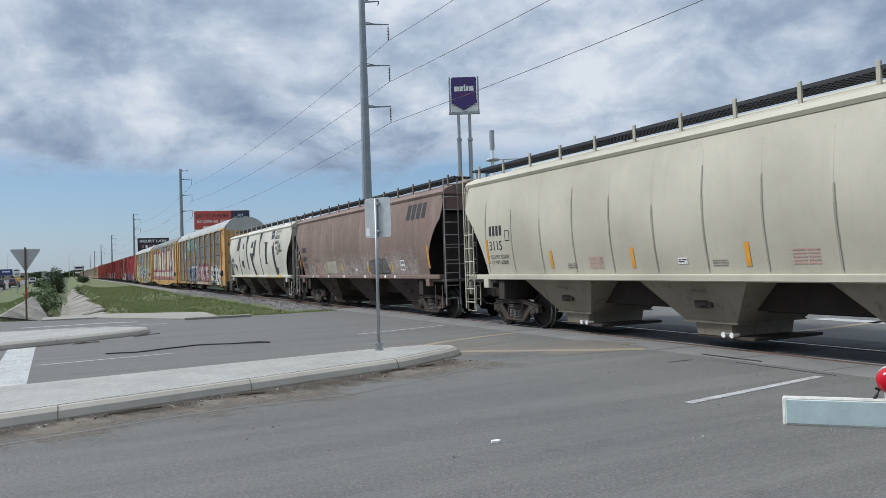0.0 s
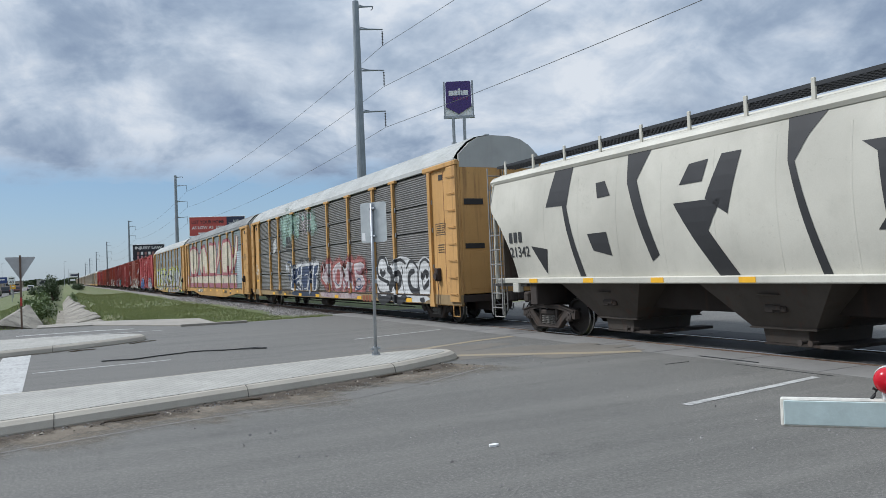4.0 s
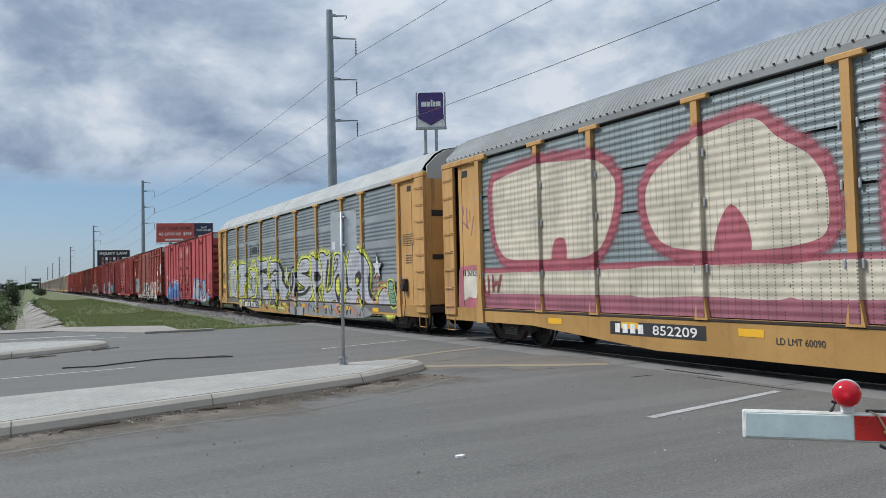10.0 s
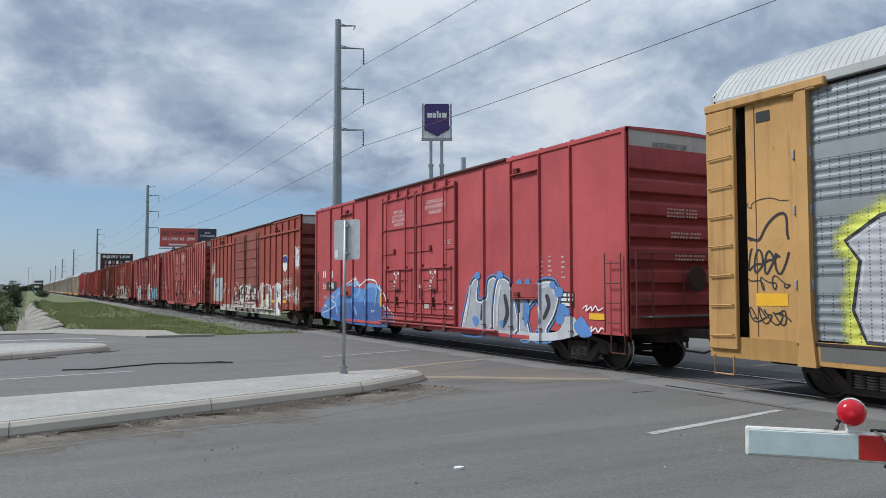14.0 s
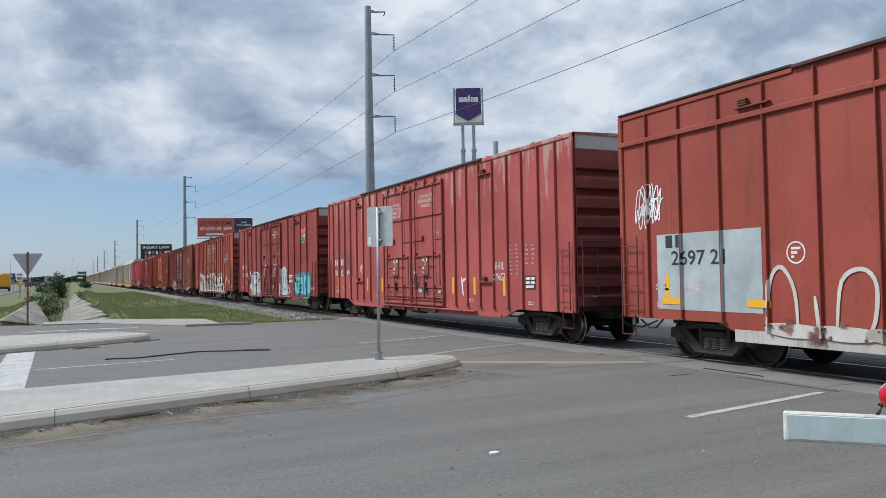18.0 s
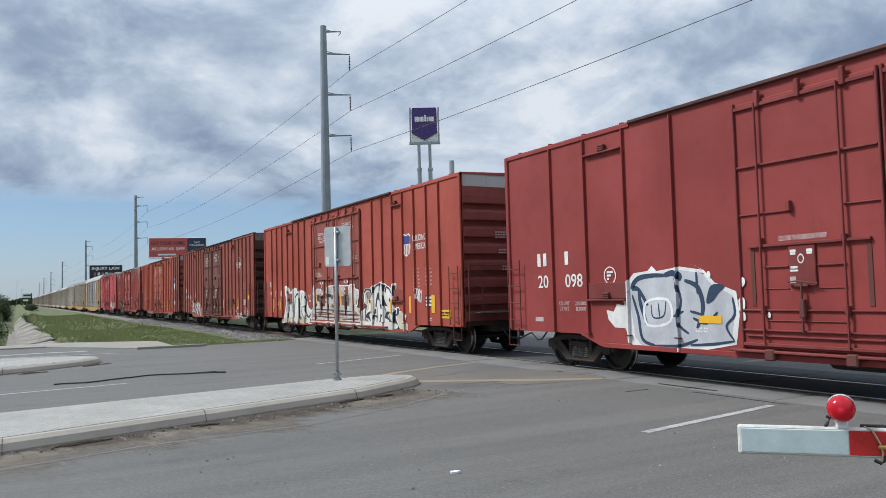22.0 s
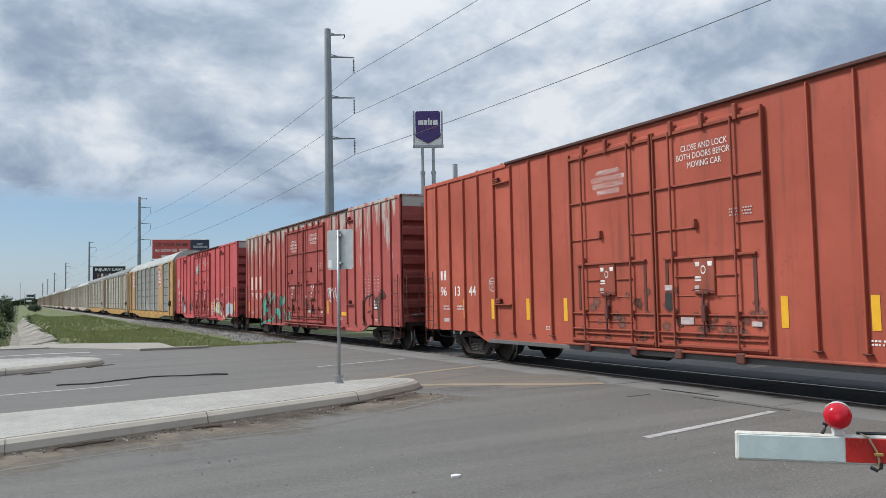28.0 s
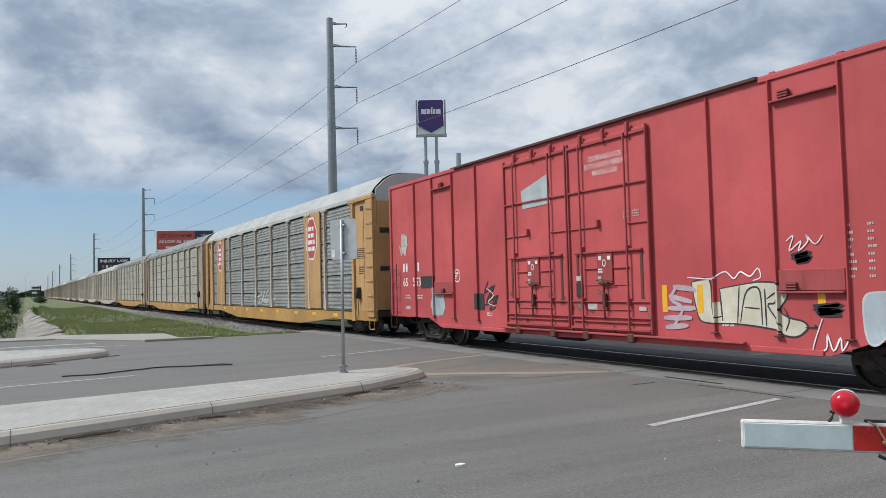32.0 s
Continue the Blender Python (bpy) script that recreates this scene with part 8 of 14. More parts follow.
on_side(a1, "reflector", rect(), 12.4, 1.42, 0.85, 0.09, REFLECT, -RACK_W - 0.024)
for pts in ([(12.95, 1.95), (12.78, 1.80), (12.68, 2.0), (12.80, 2.12), (12.70, 2.35), (12.66, 1.78)], [(12.52, 2.05), (12.50, 1.78)], [(12.38, 1.78), (12.36, 2.1), (12.2, 2.05), (12.34, 1.92), (12.16, 1.78)],
            [(12.1, 1.92), (11.95, 2.0), (12.06, 2.08), (12.08, 1.80), (11.92, 1.82)], [(11.72, 2.08), (11.86, 1.98), (11.82, 1.80), (11.68, 1.84)], [(12.85, 2.3), (12.72, 2.38), (12.62, 2.3)]):
    on_bay(a1, spray((0.78, 0.76, 0.70), False, True), pts, 1, 0.085)
on_side(a1, "owner_mark", bars([(1.6, 1.6)]), 5.45, 3.5, 0.8, 0.34, STENCIL_DARK, RX - 0.006, RACK_SPANS, RL, "plain black owner's mark")
for k in range(2):
    on_side(a1, "owner_mark", bars([(1, 1, 1, 1, 1, 1, 1)]), 5.3, 3.18 - 0.2 * k, 1.25, 0.13, STENCIL_DARK, RX - 0.006, RACK_SPANS, RL)
on_side(a1, "car_number", text_shape("941144", 0.01), 5.75, 0.78, 1.3, 0.18, STENCIL_DARK, -RACK_W - 0.058, label="black car number")
on_side(a1, "owner_mark", bars([(1, 1, 1, 1)]), 7.35, 0.80, 0.95, 0.17, STENCIL_DARK, -RACK_W - 0.058)
on_side(a1, "graffiti", text_shape("FREE THE MODE", 0.0), 2.1, 2.38, 2.8, 0.26, H_BLACK, RX - 0.012, RACK_SPANS, RL, "black sprayed words")
# cream and pink letters
on_side(a2, "graffiti", rect(), 1.3, 1.13, 22.0, 0.36, H_MAUVE, RX - 0.003, RACK_SPANS, RL, "dull pink sprayed band")
on_side(a2, "graffiti", rect(), 1.3, 1.90, 22.0, 0.13, H_PINK, RX - 0.003, RACK_SPANS, RL)
for y0, y1 in ((11.9, 9.35), (9.3, 6.3), (6.2, 2.72), (2.62, -1.95), (-2.05, -4.7), (-4.95, -7.2), (-7.6, -9.4)):
    sprayed(a2, H_CREAM, [(y0, 1.84), ((y0 + y1) / 2, 1.85), (y1, 1.83), (y1 - 0.04, 1.5), (y1 + 0.12, 1.27), ((y0 + y1) / 2, 1.31), (y0 - 0.1, 1.28), (y0 + 0.03, 1.5)], label="cream sprayed panel")
stroke(a2, H_PINK_HAZE, 0.5, [(11.29, 4.03), (10.84, 4.28), (9.45, 4.42), (8.33, 4.35), (7.41, 4.26), (6.96, 4.09), (6.7, 3.87), (6.53, 3.6), (6.58, 3.13), (6.78, 2.61), (7.12, 2.19), (7.58, 2.03), (8.75, 2.02), (10.46, 2.07), (10.97, 2.31), (11.25, 2.89)], closed=True)
lettering(a2, H_CREAM, H_PINK, 0.17, [(11.29, 4.03), (10.84, 4.28), (9.45, 4.42), (8.33, 4.35), (7.41, 4.26), (6.96, 4.09), (6.7, 3.87), (6.53, 3.6), (6.58, 3.13), (6.78, 2.61), (7.12, 2.19), (7.58, 2.03), (8.75, 2.02), (10.46, 2.07), (10.97, 2.31), (11.25, 2.89)])
sprayed(a2, H_PINK, [(8.78, 1.98), (8.73, 2.46), (8.49, 2.58), (8.27, 2.46), (8.29, 1.97)])
stroke(a2, H_PINK_HAZE, 0.5, [(5.85, 3.23), (5.56, 3.72), (4.82, 4.07), (3.96, 4.28), (3.2, 4.31), (2.74, 3.92), (2.19, 3.54), (1.91, 3.08), (1.89, 2.38), (2.27, 2.07), (3.52, 1.99), (5.11, 2.12), (5.7, 2.55)], closed=True)
lettering(a2, H_CREAM, H_PINK, 0.17, [(5.85, 3.23), (5.56, 3.72), (4.82, 4.07), (3.96, 4.28), (3.2, 4.31), (2.74, 3.92), (2.19, 3.54), (1.91, 3.08), (1.89, 2.38), (2.27, 2.07), (3.52, 1.99), (5.11, 2.12), (5.7, 2.55)])
sprayed(a2, H_PINK, [(4.09, 1.97), (4.07, 2.44), (3.75, 2.87), (3.4, 2.45), (3.43, 1.95)])
stroke(a2, H_PINK_HAZE, 0.5, [(0.83, 4.33), (-0.94, 4.26), (-1.65, 4.33), (-1.93, 4.19), (-2.03, 3.89), (-1.99, 2.93), (-1.91, 2.04), (-0.82, 2.01), (0.81, 2.02), (1.05, 2.48), (0.92, 3.59)], closed=True)
lettering(a2, H_CREAM, H_PINK, 0.17, [(0.83, 4.33), (-0.94, 4.26), (-1.65, 4.33), (-1.93, 4.19), (-2.03, 3.89), (-1.99, 2.93), (-1.91, 2.04), (-0.82, 2.01), (0.81, 2.02), (1.05, 2.48), (0.92, 3.59)])
stroke(a2, H_PINK_HAZE, 0.5, [(-2.09, 2.31), (-2.26, 2.85), (-2.75, 3.39), (-3.04, 3.84), (-3.23, 4.26), (-3.45, 4.27), (-3.47, 3.69), (-3.43, 3.23), (-3.19, 3.01), (-2.71, 2.67)], closed=True)
lettering(a2, H_CREAM, H_PINK, 0.17, [(-2.09, 2.31), (-2.26, 2.85), (-2.75, 3.39), (-3.04, 3.84), (-3.23, 4.26), (-3.45, 4.27), (-3.47, 3.69), (-3.43, 3.23), (-3.19, 3.01), (-2.71, 2.67)])
stroke(a2, H_PINK_HAZE, 0.5, [(-4.4, 3.57), (-4.67, 3.96), (-5.05, 4.26), (-5.68, 4.3), (-6.78, 4.32), (-7.18, 4.27), (-7.55, 4.14), (-7.77, 3.9), (-7.97, 3.56), (-8.1, 3.15), (-8.04, 2.72), (-7.88, 2.35), (-7.54, 2.1), (-7.16, 1.94), (-6.67, 1.94), (-4.94, 1.98), (-4.61, 2.1), (-4.43, 2.52), (-4.36, 3.1)], closed=True)
lettering(a2, H_CREAM, H_PINK, 0.19, [(-4.4, 3.57), (-4.67, 3.96), (-5.05, 4.26), (-5.68, 4.3), (-6.78, 4.32), (-7.18, 4.27), (-7.55, 4.14), (-7.77, 3.9), (-7.97, 3.56), (-8.1, 3.15), (-8.04, 2.72), (-7.88, 2.35), (-7.54, 2.1), (-7.16, 1.94), (-6.67, 1.94), (-4.94, 1.98), (-4.61, 2.1), (-4.43, 2.52), (-4.36, 3.1)])
sprayed(a2, H_PINK, [(-6.46, 2.29), (-6.53, 2.46), (-6.75, 2.53), (-6.99, 2.49), (-7.14, 2.34), (-7.19, 2.09), (-7.17, 1.8), (-6.92, 1.95), (-6.59, 2.02)])
sprayed(a2, H_CREAM, [(-8.6, 2), (-9, 2.5), (-9.9, 3.3), (-10.3, 4.3), (-9.9, 4.4), (-9.3, 3.4), (-8.5, 2.6)])
stroke(a2, H_PINK, 0.17, [(-8.5, 1.9), (-9.1, 2.45), (-10.05, 3.3), (-10.5, 4.45)])
stroke(a2, H_PINK, 0.15, [(-8.4, 2.65), (-9.2, 3.5), (-9.75, 4.5)])
on_bay(a2, spray((0.42, 0.13, 0.15)), [(13.01, 1.94), (12.84, 2.05), (11.92, 2.07), (11.88, 1.92), (12.71, 1.9), (12.76, 1.61), (12.74, 1.11), (12.48, 1.22), (12.26, 1.19), (11.85, 1.21), (11.82, 0.95), (12.24, 0.91), (12.72, 0.91), (13.09, 0.95)])
on_bay(a2, spray((0.62, 0.57, 0.46)), [(12.72, 1.92), (11.88, 1.94), (11.86, 1.2), (12.26, 1.19), (12.48, 1.22), (12.76, 1.11), (12.77, 1.61)], 1)
on_bay(a2, spray((0.48, 0.22, 0.16), False, True), [(13.4, 1.65), (13.29, 1.71), (13.27, 0.83), (13.39, 0.82)], 0, 0.0, 0.112)
on_bay(a2, spray((0.36, 0.17, 0.19), False, True), [(12.54, 3.62), (12.53, 3.32), (12.53, 3.06)], 2, 0.1)
on_bay(a2, spray((0.36, 0.17, 0.19), False, True), [(12.78, 3.25), (12.63, 3.17), (12.44, 3.04)], 2, 0.08)
on_bay(a2, spray((0.36, 0.17, 0.19), False, True), [(12.74, 3.69), (12.72, 3.56), (12.71, 3.43)], 2, 0.09)
on_bay(a2, spray((0.36, 0.17, 0.19), False, True), [(12.38, 3.52), (12.36, 3.36), (12.39, 3.21)], 2, 0.07)
on_bay(a2, spray((0.36, 0.17, 0.19), False, True), [(12.17, 3.36), (12.25, 3.08), (12.32, 2.85)], 2, 0.07)
on_side(a2, "car_number", text_shape("26692", 0.01), 12.345, 1.855, 0.43, 0.17, STENCIL_DARK, -RACK_W - 0.028, label="black car number")
on_side(a2, "owner_mark", bars([(1, 1)]), 12.725, 1.86, 0.17, 0.17, STENCIL_DARK, -RACK_W - 0.028)
stroke(a2, H_RED, 0.11, [(11.8, 1.81), (11.68, 1.33), (11.52, 1.36), (11.53, 1.78)])
stroke(a2, H_RED, 0.11, [(11.31, 1.8), (11.29, 1.35)])
stroke(a2, H_RED, 0.11, [(11.29, 1.55), (11.05, 1.59)])
stroke(a2, H_RED, 0.11, [(10.92, 1.8), (11.1, 1.34)])
on_side(a2, "car_number", rect(), 5.6, 0.66, 2.5, 0.26, STENCIL_DARK, -RACK_W - 0.054)
on_side(a2, "load_limit", text_shape("LD LMT 60090", 0.0), 2.5, 0.62, 0.85, 0.11, STENCIL_DARK, -RACK_W - 0.058, label="black stencilled load limit")
on_side(a2, "car_number", text_shape("852209", 0.01), 5.1, 0.66, 1.1, 0.18, STENCIL, -RACK_W - 0.058, label="white car number")
on_side(a2, "owner_mark", bars([(1, 1, 1, 1)]), 6.3, 0.66, 0.8, 0.18, STENCIL, -RACK_W - 0.058)
on_side(a2, "emblem", bars([(1.4, 1.4, 1.4)]), -5.65, 0.66, 0.85, 0.18, STENCIL_DARK, -RACK_W - 0.058, label="plain dark owner's bars")
for y in (-7.45,):
    on_side(a2, "small_print", rect(), y, 0.70, 0.5, 0.34, STENCIL_DARK, -RACK_W - 0.054)
part("patch_panel", rack_panel(1.82, 1.30, 3.42, True), paint("patch_galvanised", (0.33, 0.38, 0.41), rust=(0.18, 0.175, 0.17), wear=0.4, seed=47, rough=0.45), a2, "newer bright corrugated panel", at=(-RACK_W - 0.035, -10.86, 1.30))
# the leading end of the second rack: lettering on the cap, purple spray on the doors
def on_end(car, name, shape, x, z, w, h, mat, y, label=""):
    """A flat painted shape on the leading end."""
    vs, fs = shape[:2]
    lo, hi = vs.min(0), vs.max(0)
    uv = (vs - (lo + hi) / 2) * (w / (hi[0] - lo[0]), h / (hi[1] - lo[1]))
    return part(name, M().add([(x + a, y, z + b) for a, b in uv], fs), mat, car, label)


END_Y = -RACK_HALF - 0.012
on_end(a2, "primer_patch", (np.array([(-1, -0.8), (-0.6, -1), (-0.5, -0.7), (0.3, -0.85), (0.5, -0.6), (1, -0.7), (1, 1), (-1, 1)]), [tuple(range(8))]), -0.72, 4.42, 1.28, 0.56, spray((0.47, 0.44, 0.37)), END_Y - 0.011, "pale primer on the door")
on_end(a2, "stencil", text_shape("EXCESS HEIGHT CAR", 0.0), -0.55, 4.88, 1.35, 0.13, STENCIL_DARK, END_Y + 0.012, "black height warning")
PURPLE = spray((0.14, 0.07, 0.16))
for i, (x, z, w, h, m) in enumerate(((-1.0, 3.0, 0.5, 0.6, PURPLE), (-0.8, 2.6, 0.4, 0.35, PURPLE), (-1.2, 2.2, 0.3, 0.5, NAVY), (-0.6, 1.5, 0.5, 0.8, NAVY), (-0.2, 2.2, 0.5, 0.5, PURPLE), (-1.15, 3.9, 0.25, 0.9, spray((0.48, 0.44, 0.36))))):
    on_end(a2, "graffiti", blot(i * 2.3, 30, 0.5), x, z, w, h, m, END_Y - 0.012 - 0.0005 * i)
for i in range(2):
    on_end(a2, "graffiti", scribble(120 + i, loops=4, w=0.05, aspect=2.4), -0.85, 1.75 - 0.28 * i, 0.8, 0.2, BLACK_SPRAY, END_Y - 0.018)
# silver letters with yellow halo
stroke(a3, H_HAZE, 0.62, [(10.04, 2.9), (9.6, 2.58), (9.37, 1.98), (9.3, 1.45), (9.45, 0.92), (10.95, 0.97), (11.14, 1.42), (11.02, 2.13), (11.24, 2.43), (10.71, 2.76)], closed=True)
lettering(a3, H_SILVER, H_BLACK, 0.06, [(10.04, 2.9), (9.6, 2.58), (9.37, 1.98), (9.3, 1.45), (9.45, 0.92), (10.95, 0.97), (11.14, 1.42), (11.02, 2.13), (11.24, 2.43), (10.71, 2.76)], soft=False, inner=H_WHITE)
stroke(a3, H_HAZE, 0.62, [(9.19, 2.61), (9.04, 2.79), (7.49, 2.73), (7.22, 2.9), (7.13, 2.38), (7.26, 2.2), (7.92, 2.14), (7.02, 2.06), (7.3, 1.78), (8.04, 1.6), (7.91, 1.02), (9, 0.99), (9.09, 1.65), (8.75, 2.21), (9.23, 2.24)], closed=True)
lettering(a3, H_SILVER, H_BLACK, 0.06, [(9.19, 2.61), (9.04, 2.79), (7.49, 2.73), (7.22, 2.9), (7.13, 2.38), (7.26, 2.2), (7.92, 2.14), (7.02, 2.06), (7.3, 1.78), (8.04, 1.6), (7.91, 1.02), (9, 0.99), (9.09, 1.65), (8.75, 2.21), (9.23, 2.24)], soft=False, inner=H_WHITE)
stroke(a3, H_HAZE, 0.62, [(6.66, 2.42), (5.58, 2.45), (5.38, 2.17), (5.5, 1.99), (5.82, 1.94), (5.74, 1.68), (5.46, 1.52), (5.59, 1.24), (5.99, 1.02), (7.02, 0.95), (7.22, 1.22), (6.97, 1.49), (6.49, 1.32), (6.37, 1.61), (6.16, 2), (6.57, 2.12), (6.84, 2.31)], closed=True)
lettering(a3, H_SILVER, H_BLACK, 0.06, [(6.66, 2.42), (5.58, 2.45), (5.38, 2.17), (5.5, 1.99), (5.82, 1.94), (5.74, 1.68), (5.46, 1.52), (5.59, 1.24), (5.99, 1.02), (7.02, 0.95), (7.22, 1.22), (6.97, 1.49), (6.49, 1.32), (6.37, 1.61), (6.16, 2), (6.57, 2.12), (6.84, 2.31)], soft=False, inner=H_WHITE)
stroke(a3, H_HAZE, 0.62, [(6.18, 2.75), (5.73, 2.78), (5.74, 2.5), (6.14, 2.49)], closed=True)
lettering(a3, H_SILVER, H_BLACK, 0.06, [(6.18, 2.75), (5.73, 2.78), (5.74, 2.5), (6.14, 2.49)], soft=False, inner=H_WHITE)
stroke(a3, H_HAZE, 0.62, [(5.07, 2.8), (4.85, 2.95), (4.65, 2.78), (3.49, 2.81), (3.31, 2.66), (3.37, 2.42), (3.62, 2.28), (4.38, 2.24), (3.62, 2.17), (3.32, 2.03), (3.13, 1.7), (3.39, 1.5), (4.21, 1.4), (3.33, 1.36), (3.04, 1.18), (3.05, 0.8), (4.26, 0.73), (4.56, 1.12), (4.69, 1.53), (4.91, 1.68), (5.05, 1.95), (4.76, 2.26), (5.12, 2.43)], closed=True)
lettering(a3, H_SILVER, H_BLACK, 0.06, [(5.07, 2.8), (4.85, 2.95), (4.65, 2.78), (3.49, 2.81), (3.31, 2.66), (3.37, 2.42), (3.62, 2.28), (4.38, 2.24), (3.62, 2.17), (3.32, 2.03), (3.13, 1.7), (3.39, 1.5), (4.21, 1.4), (3.33, 1.36), (3.04, 1.18), (3.05, 0.8), (4.26, 0.73), (4.56, 1.12), (4.69, 1.53), (4.91, 1.68), (5.05, 1.95), (4.76, 2.26), (5.12, 2.43)], soft=False, inner=H_WHITE)
stroke(a3, H_HAZE, 0.62, [(2.92, 2.76), (2.78, 2.88), (2.6, 2.7), (1.54, 2.69), (1, 2.33), (0.78, 2.08), (0.83, 1.86), (0.35, 1.52), (-0.12, 1.5), (-0.1, 1.37), (0.61, 0.87), (1.13, 0.85), (1.46, 1.23), (1.83, 1.7), (1.96, 1.57), (1.68, 0.88), (2.49, 0.75), (2.76, 1.01), (2.86, 1.56), (2.91, 1.93), (2.57, 2.16), (2.96, 2.21)], closed=True)
lettering(a3, H_SILVER, H_BLACK, 0.06, [(2.92, 2.76), (2.78, 2.88), (2.6, 2.7), (1.54, 2.69), (1, 2.33), (0.78, 2.08), (0.83, 1.86), (0.35, 1.52), (-0.12, 1.5), (-0.1, 1.37), (0.61, 0.87), (1.13, 0.85), (1.46, 1.23), (1.83, 1.7), (1.96, 1.57), (1.68, 0.88), (2.49, 0.75), (2.76, 1.01), (2.86, 1.56), (2.91, 1.93), (2.57, 2.16), (2.96, 2.21)], soft=False, inner=H_WHITE)
stroke(a3, H_BLACK, 0.05, [(10.03, 2.42), (10.37, 1.85), (10.12, 1.27), (9.73, 1.44), (9.65, 2.18), (10.03, 2.42)])
stroke(a3, H_BLACK, 0.13, [(4.47, 2.28), (4, 2.32), (3.49, 2.4)])
stroke(a3, H_BLACK, 0.14, [(4.15, 1.43), (3.51, 1.49), (3.15, 1.67)])
stroke(a3, H_BLACK, 0.24, [(1.33, 2.66), (1.04, 2.43), (0.76, 2.16), (0.81, 1.91)])
stroke(a3, H_BLACK, 0.12, [(2.16, 2.26), (1.84, 2.31), (1.47, 2.23)])
stroke(a3, H_BLACK, 0.1, [(2.57, 2.14), (2.23, 2.27)])
stroke(a3, H_BLACK, 0.05, [(2.36, 2.11), (2.15, 2.06), (1.55, 2.09)])
stroke(a3, H_BLACK, 0.1, [(1.48, 1.23), (1.85, 1.71)])
stroke(a3, H_BLACK, 0.14, [(0.77, 1.87), (0.35, 1.56), (-0.11, 1.52)])
stroke(a3, H_BLACK, 0.05, [(2.45, 1.56), (2.38, 1.12), (2.49, 0.8)])
stroke(a3, H_BLACK, 0.06, [(4.62, 1.53), (4.66, 1.94), (4.34, 2.2)])
stroke(a3, H_BLACK, 0.05, [(6.32, 1.96), (6.44, 1.56), (5.99, 1.23), (5.59, 1.51)])
stroke(a3, H_BLACK, 0.05, [(8.7, 2.17), (9.03, 1.72)])
stroke(a3, H_BLACK, 0.04, [(2.8, 1.61), (2.63, 1.75), (2.05, 1.84), (1.76, 1.66)])
sprayed(a3, H_YELLOW, [(1.94, 2.2), (1.84, 2.27), (1.49, 2.21), (1.49, 2.14)])
stroke(a3, H_WHITE, 0.035, [(4.68, 2.62), (4, 2.66), (3.49, 2.65)])
stroke(a3, H_WHITE, 0.035, [(2.45, 2.56), (1.93, 2.58), (1.59, 2.55)])
stroke(a3, H_WHITE, 0.035, [(2.26, 1.52), (2.12, 1.22)])
stroke(a3, H_WHITE, 0.035, [(0.84, 1.59), (0.36, 1.37)])
stroke(a3, H_WHITE, 0.035, [(4.69, 1.94), (4.01, 1.89), (3.5, 1.84)])
stroke(a3, H_WHITE, 0.035, [(4.02, 1.14), (3.27, 1.08)])
stroke(a3, H_WHITE, 0.035, [(8.49, 2.55), (7.58, 2.55)])
stroke(a3, H_WHITE, 0.035, [(10.58, 2.27), (10.62, 1.43)])
stroke(a3, H_WHITE, 0.035, [(2.62, 2.39), (2.35, 2.45), (2.04, 2.41)])
stroke(a3, H_BLACK, 0.03, [(7.26, 1.49), (7.31, 1.41), (7.43, 1.37), (7.55, 1.4), (7.6, 1.48), (7.55, 1.56), (7.43, 1.59), (7.31, 1.56)], closed=True)
stroke(a3, H_BLACK, 0.03, [(7.11, 1.31), (7.15, 1.25), (7.24, 1.22), (7.33, 1.24), (7.37, 1.3), (7.34, 1.36), (7.25, 1.39), (7.15, 1.37)], closed=True)
stroke(a3, H_BLACK, 0.03, [(7.37, 1.24), (7.41, 1.19), (7.48, 1.17), (7.57, 1.19), (7.6, 1.24), (7.57, 1.29), (7.49, 1.31), (7.41, 1.3)], closed=True)
stroke(a3, H_BLACK, 0.03, [(1.63, 0.64), (1.67, 0.55), (1.78, 0.5), (1.89, 0.52), (1.94, 0.62), (1.89, 0.72), (1.78, 0.77), (1.67, 0.74)], closed=True)
stroke(a3, H_BLACK, 0.03, [(1.37, 0.75), (1.41, 0.67), (1.49, 0.63), (1.58, 0.65), (1.62, 0.73), (1.58, 0.81), (1.49, 0.85), (1.41, 0.82)], closed=True)
stroke(a3, H_BLACK, 0.03, [(1.44, 0.58), (1.47, 0.51), (1.55, 0.47), (1.62, 0.49), (1.65, 0.56), (1.62, 0.62), (1.55, 0.66), (1.47, 0.64)], closed=True)
stroke(a3, H_BLACK, 0.03, [(0.11, 1), (0.14, 0.92), (0.22, 0.89), (0.29, 0.91), (0.31, 0.98), (0.28, 1.05), (0.21, 1.09), (0.14, 1.07)], closed=True)
stroke(a3, H_BLACK, 0.03, [(-0.04, 1.07), (-0.01, 0.99), (0.06, 0.96), (0.13, 0.98), (0.16, 1.05), (0.13, 1.12), (0.06, 1.16), (-0.01, 1.13)], closed=True)
stroke(a3, H_BLACK, 0.03, [(0.06, 0.94), (0.08, 0.89), (0.12, 0.87), (0.17, 0.88), (0.19, 0.93), (0.17, 0.98), (0.12, 1), (0.08, 0.99)], closed=True)
stroke(a3, H_HAZE, 0.62, [(-1.52, 2.34), (-2.04, 2.67), (-2.88, 2.67), (-3.13, 2.39), (-2.76, 2.12), (-1.99, 2.08), (-2.99, 1.93), (-3.46, 1.54), (-3.21, 1.08), (-2.28, 0.82), (-0.99, 0.91), (-0.85, 1.29), (-2.03, 1.36), (-2.43, 1.46), (-1.65, 1.66), (-1.31, 1.94)], closed=True)
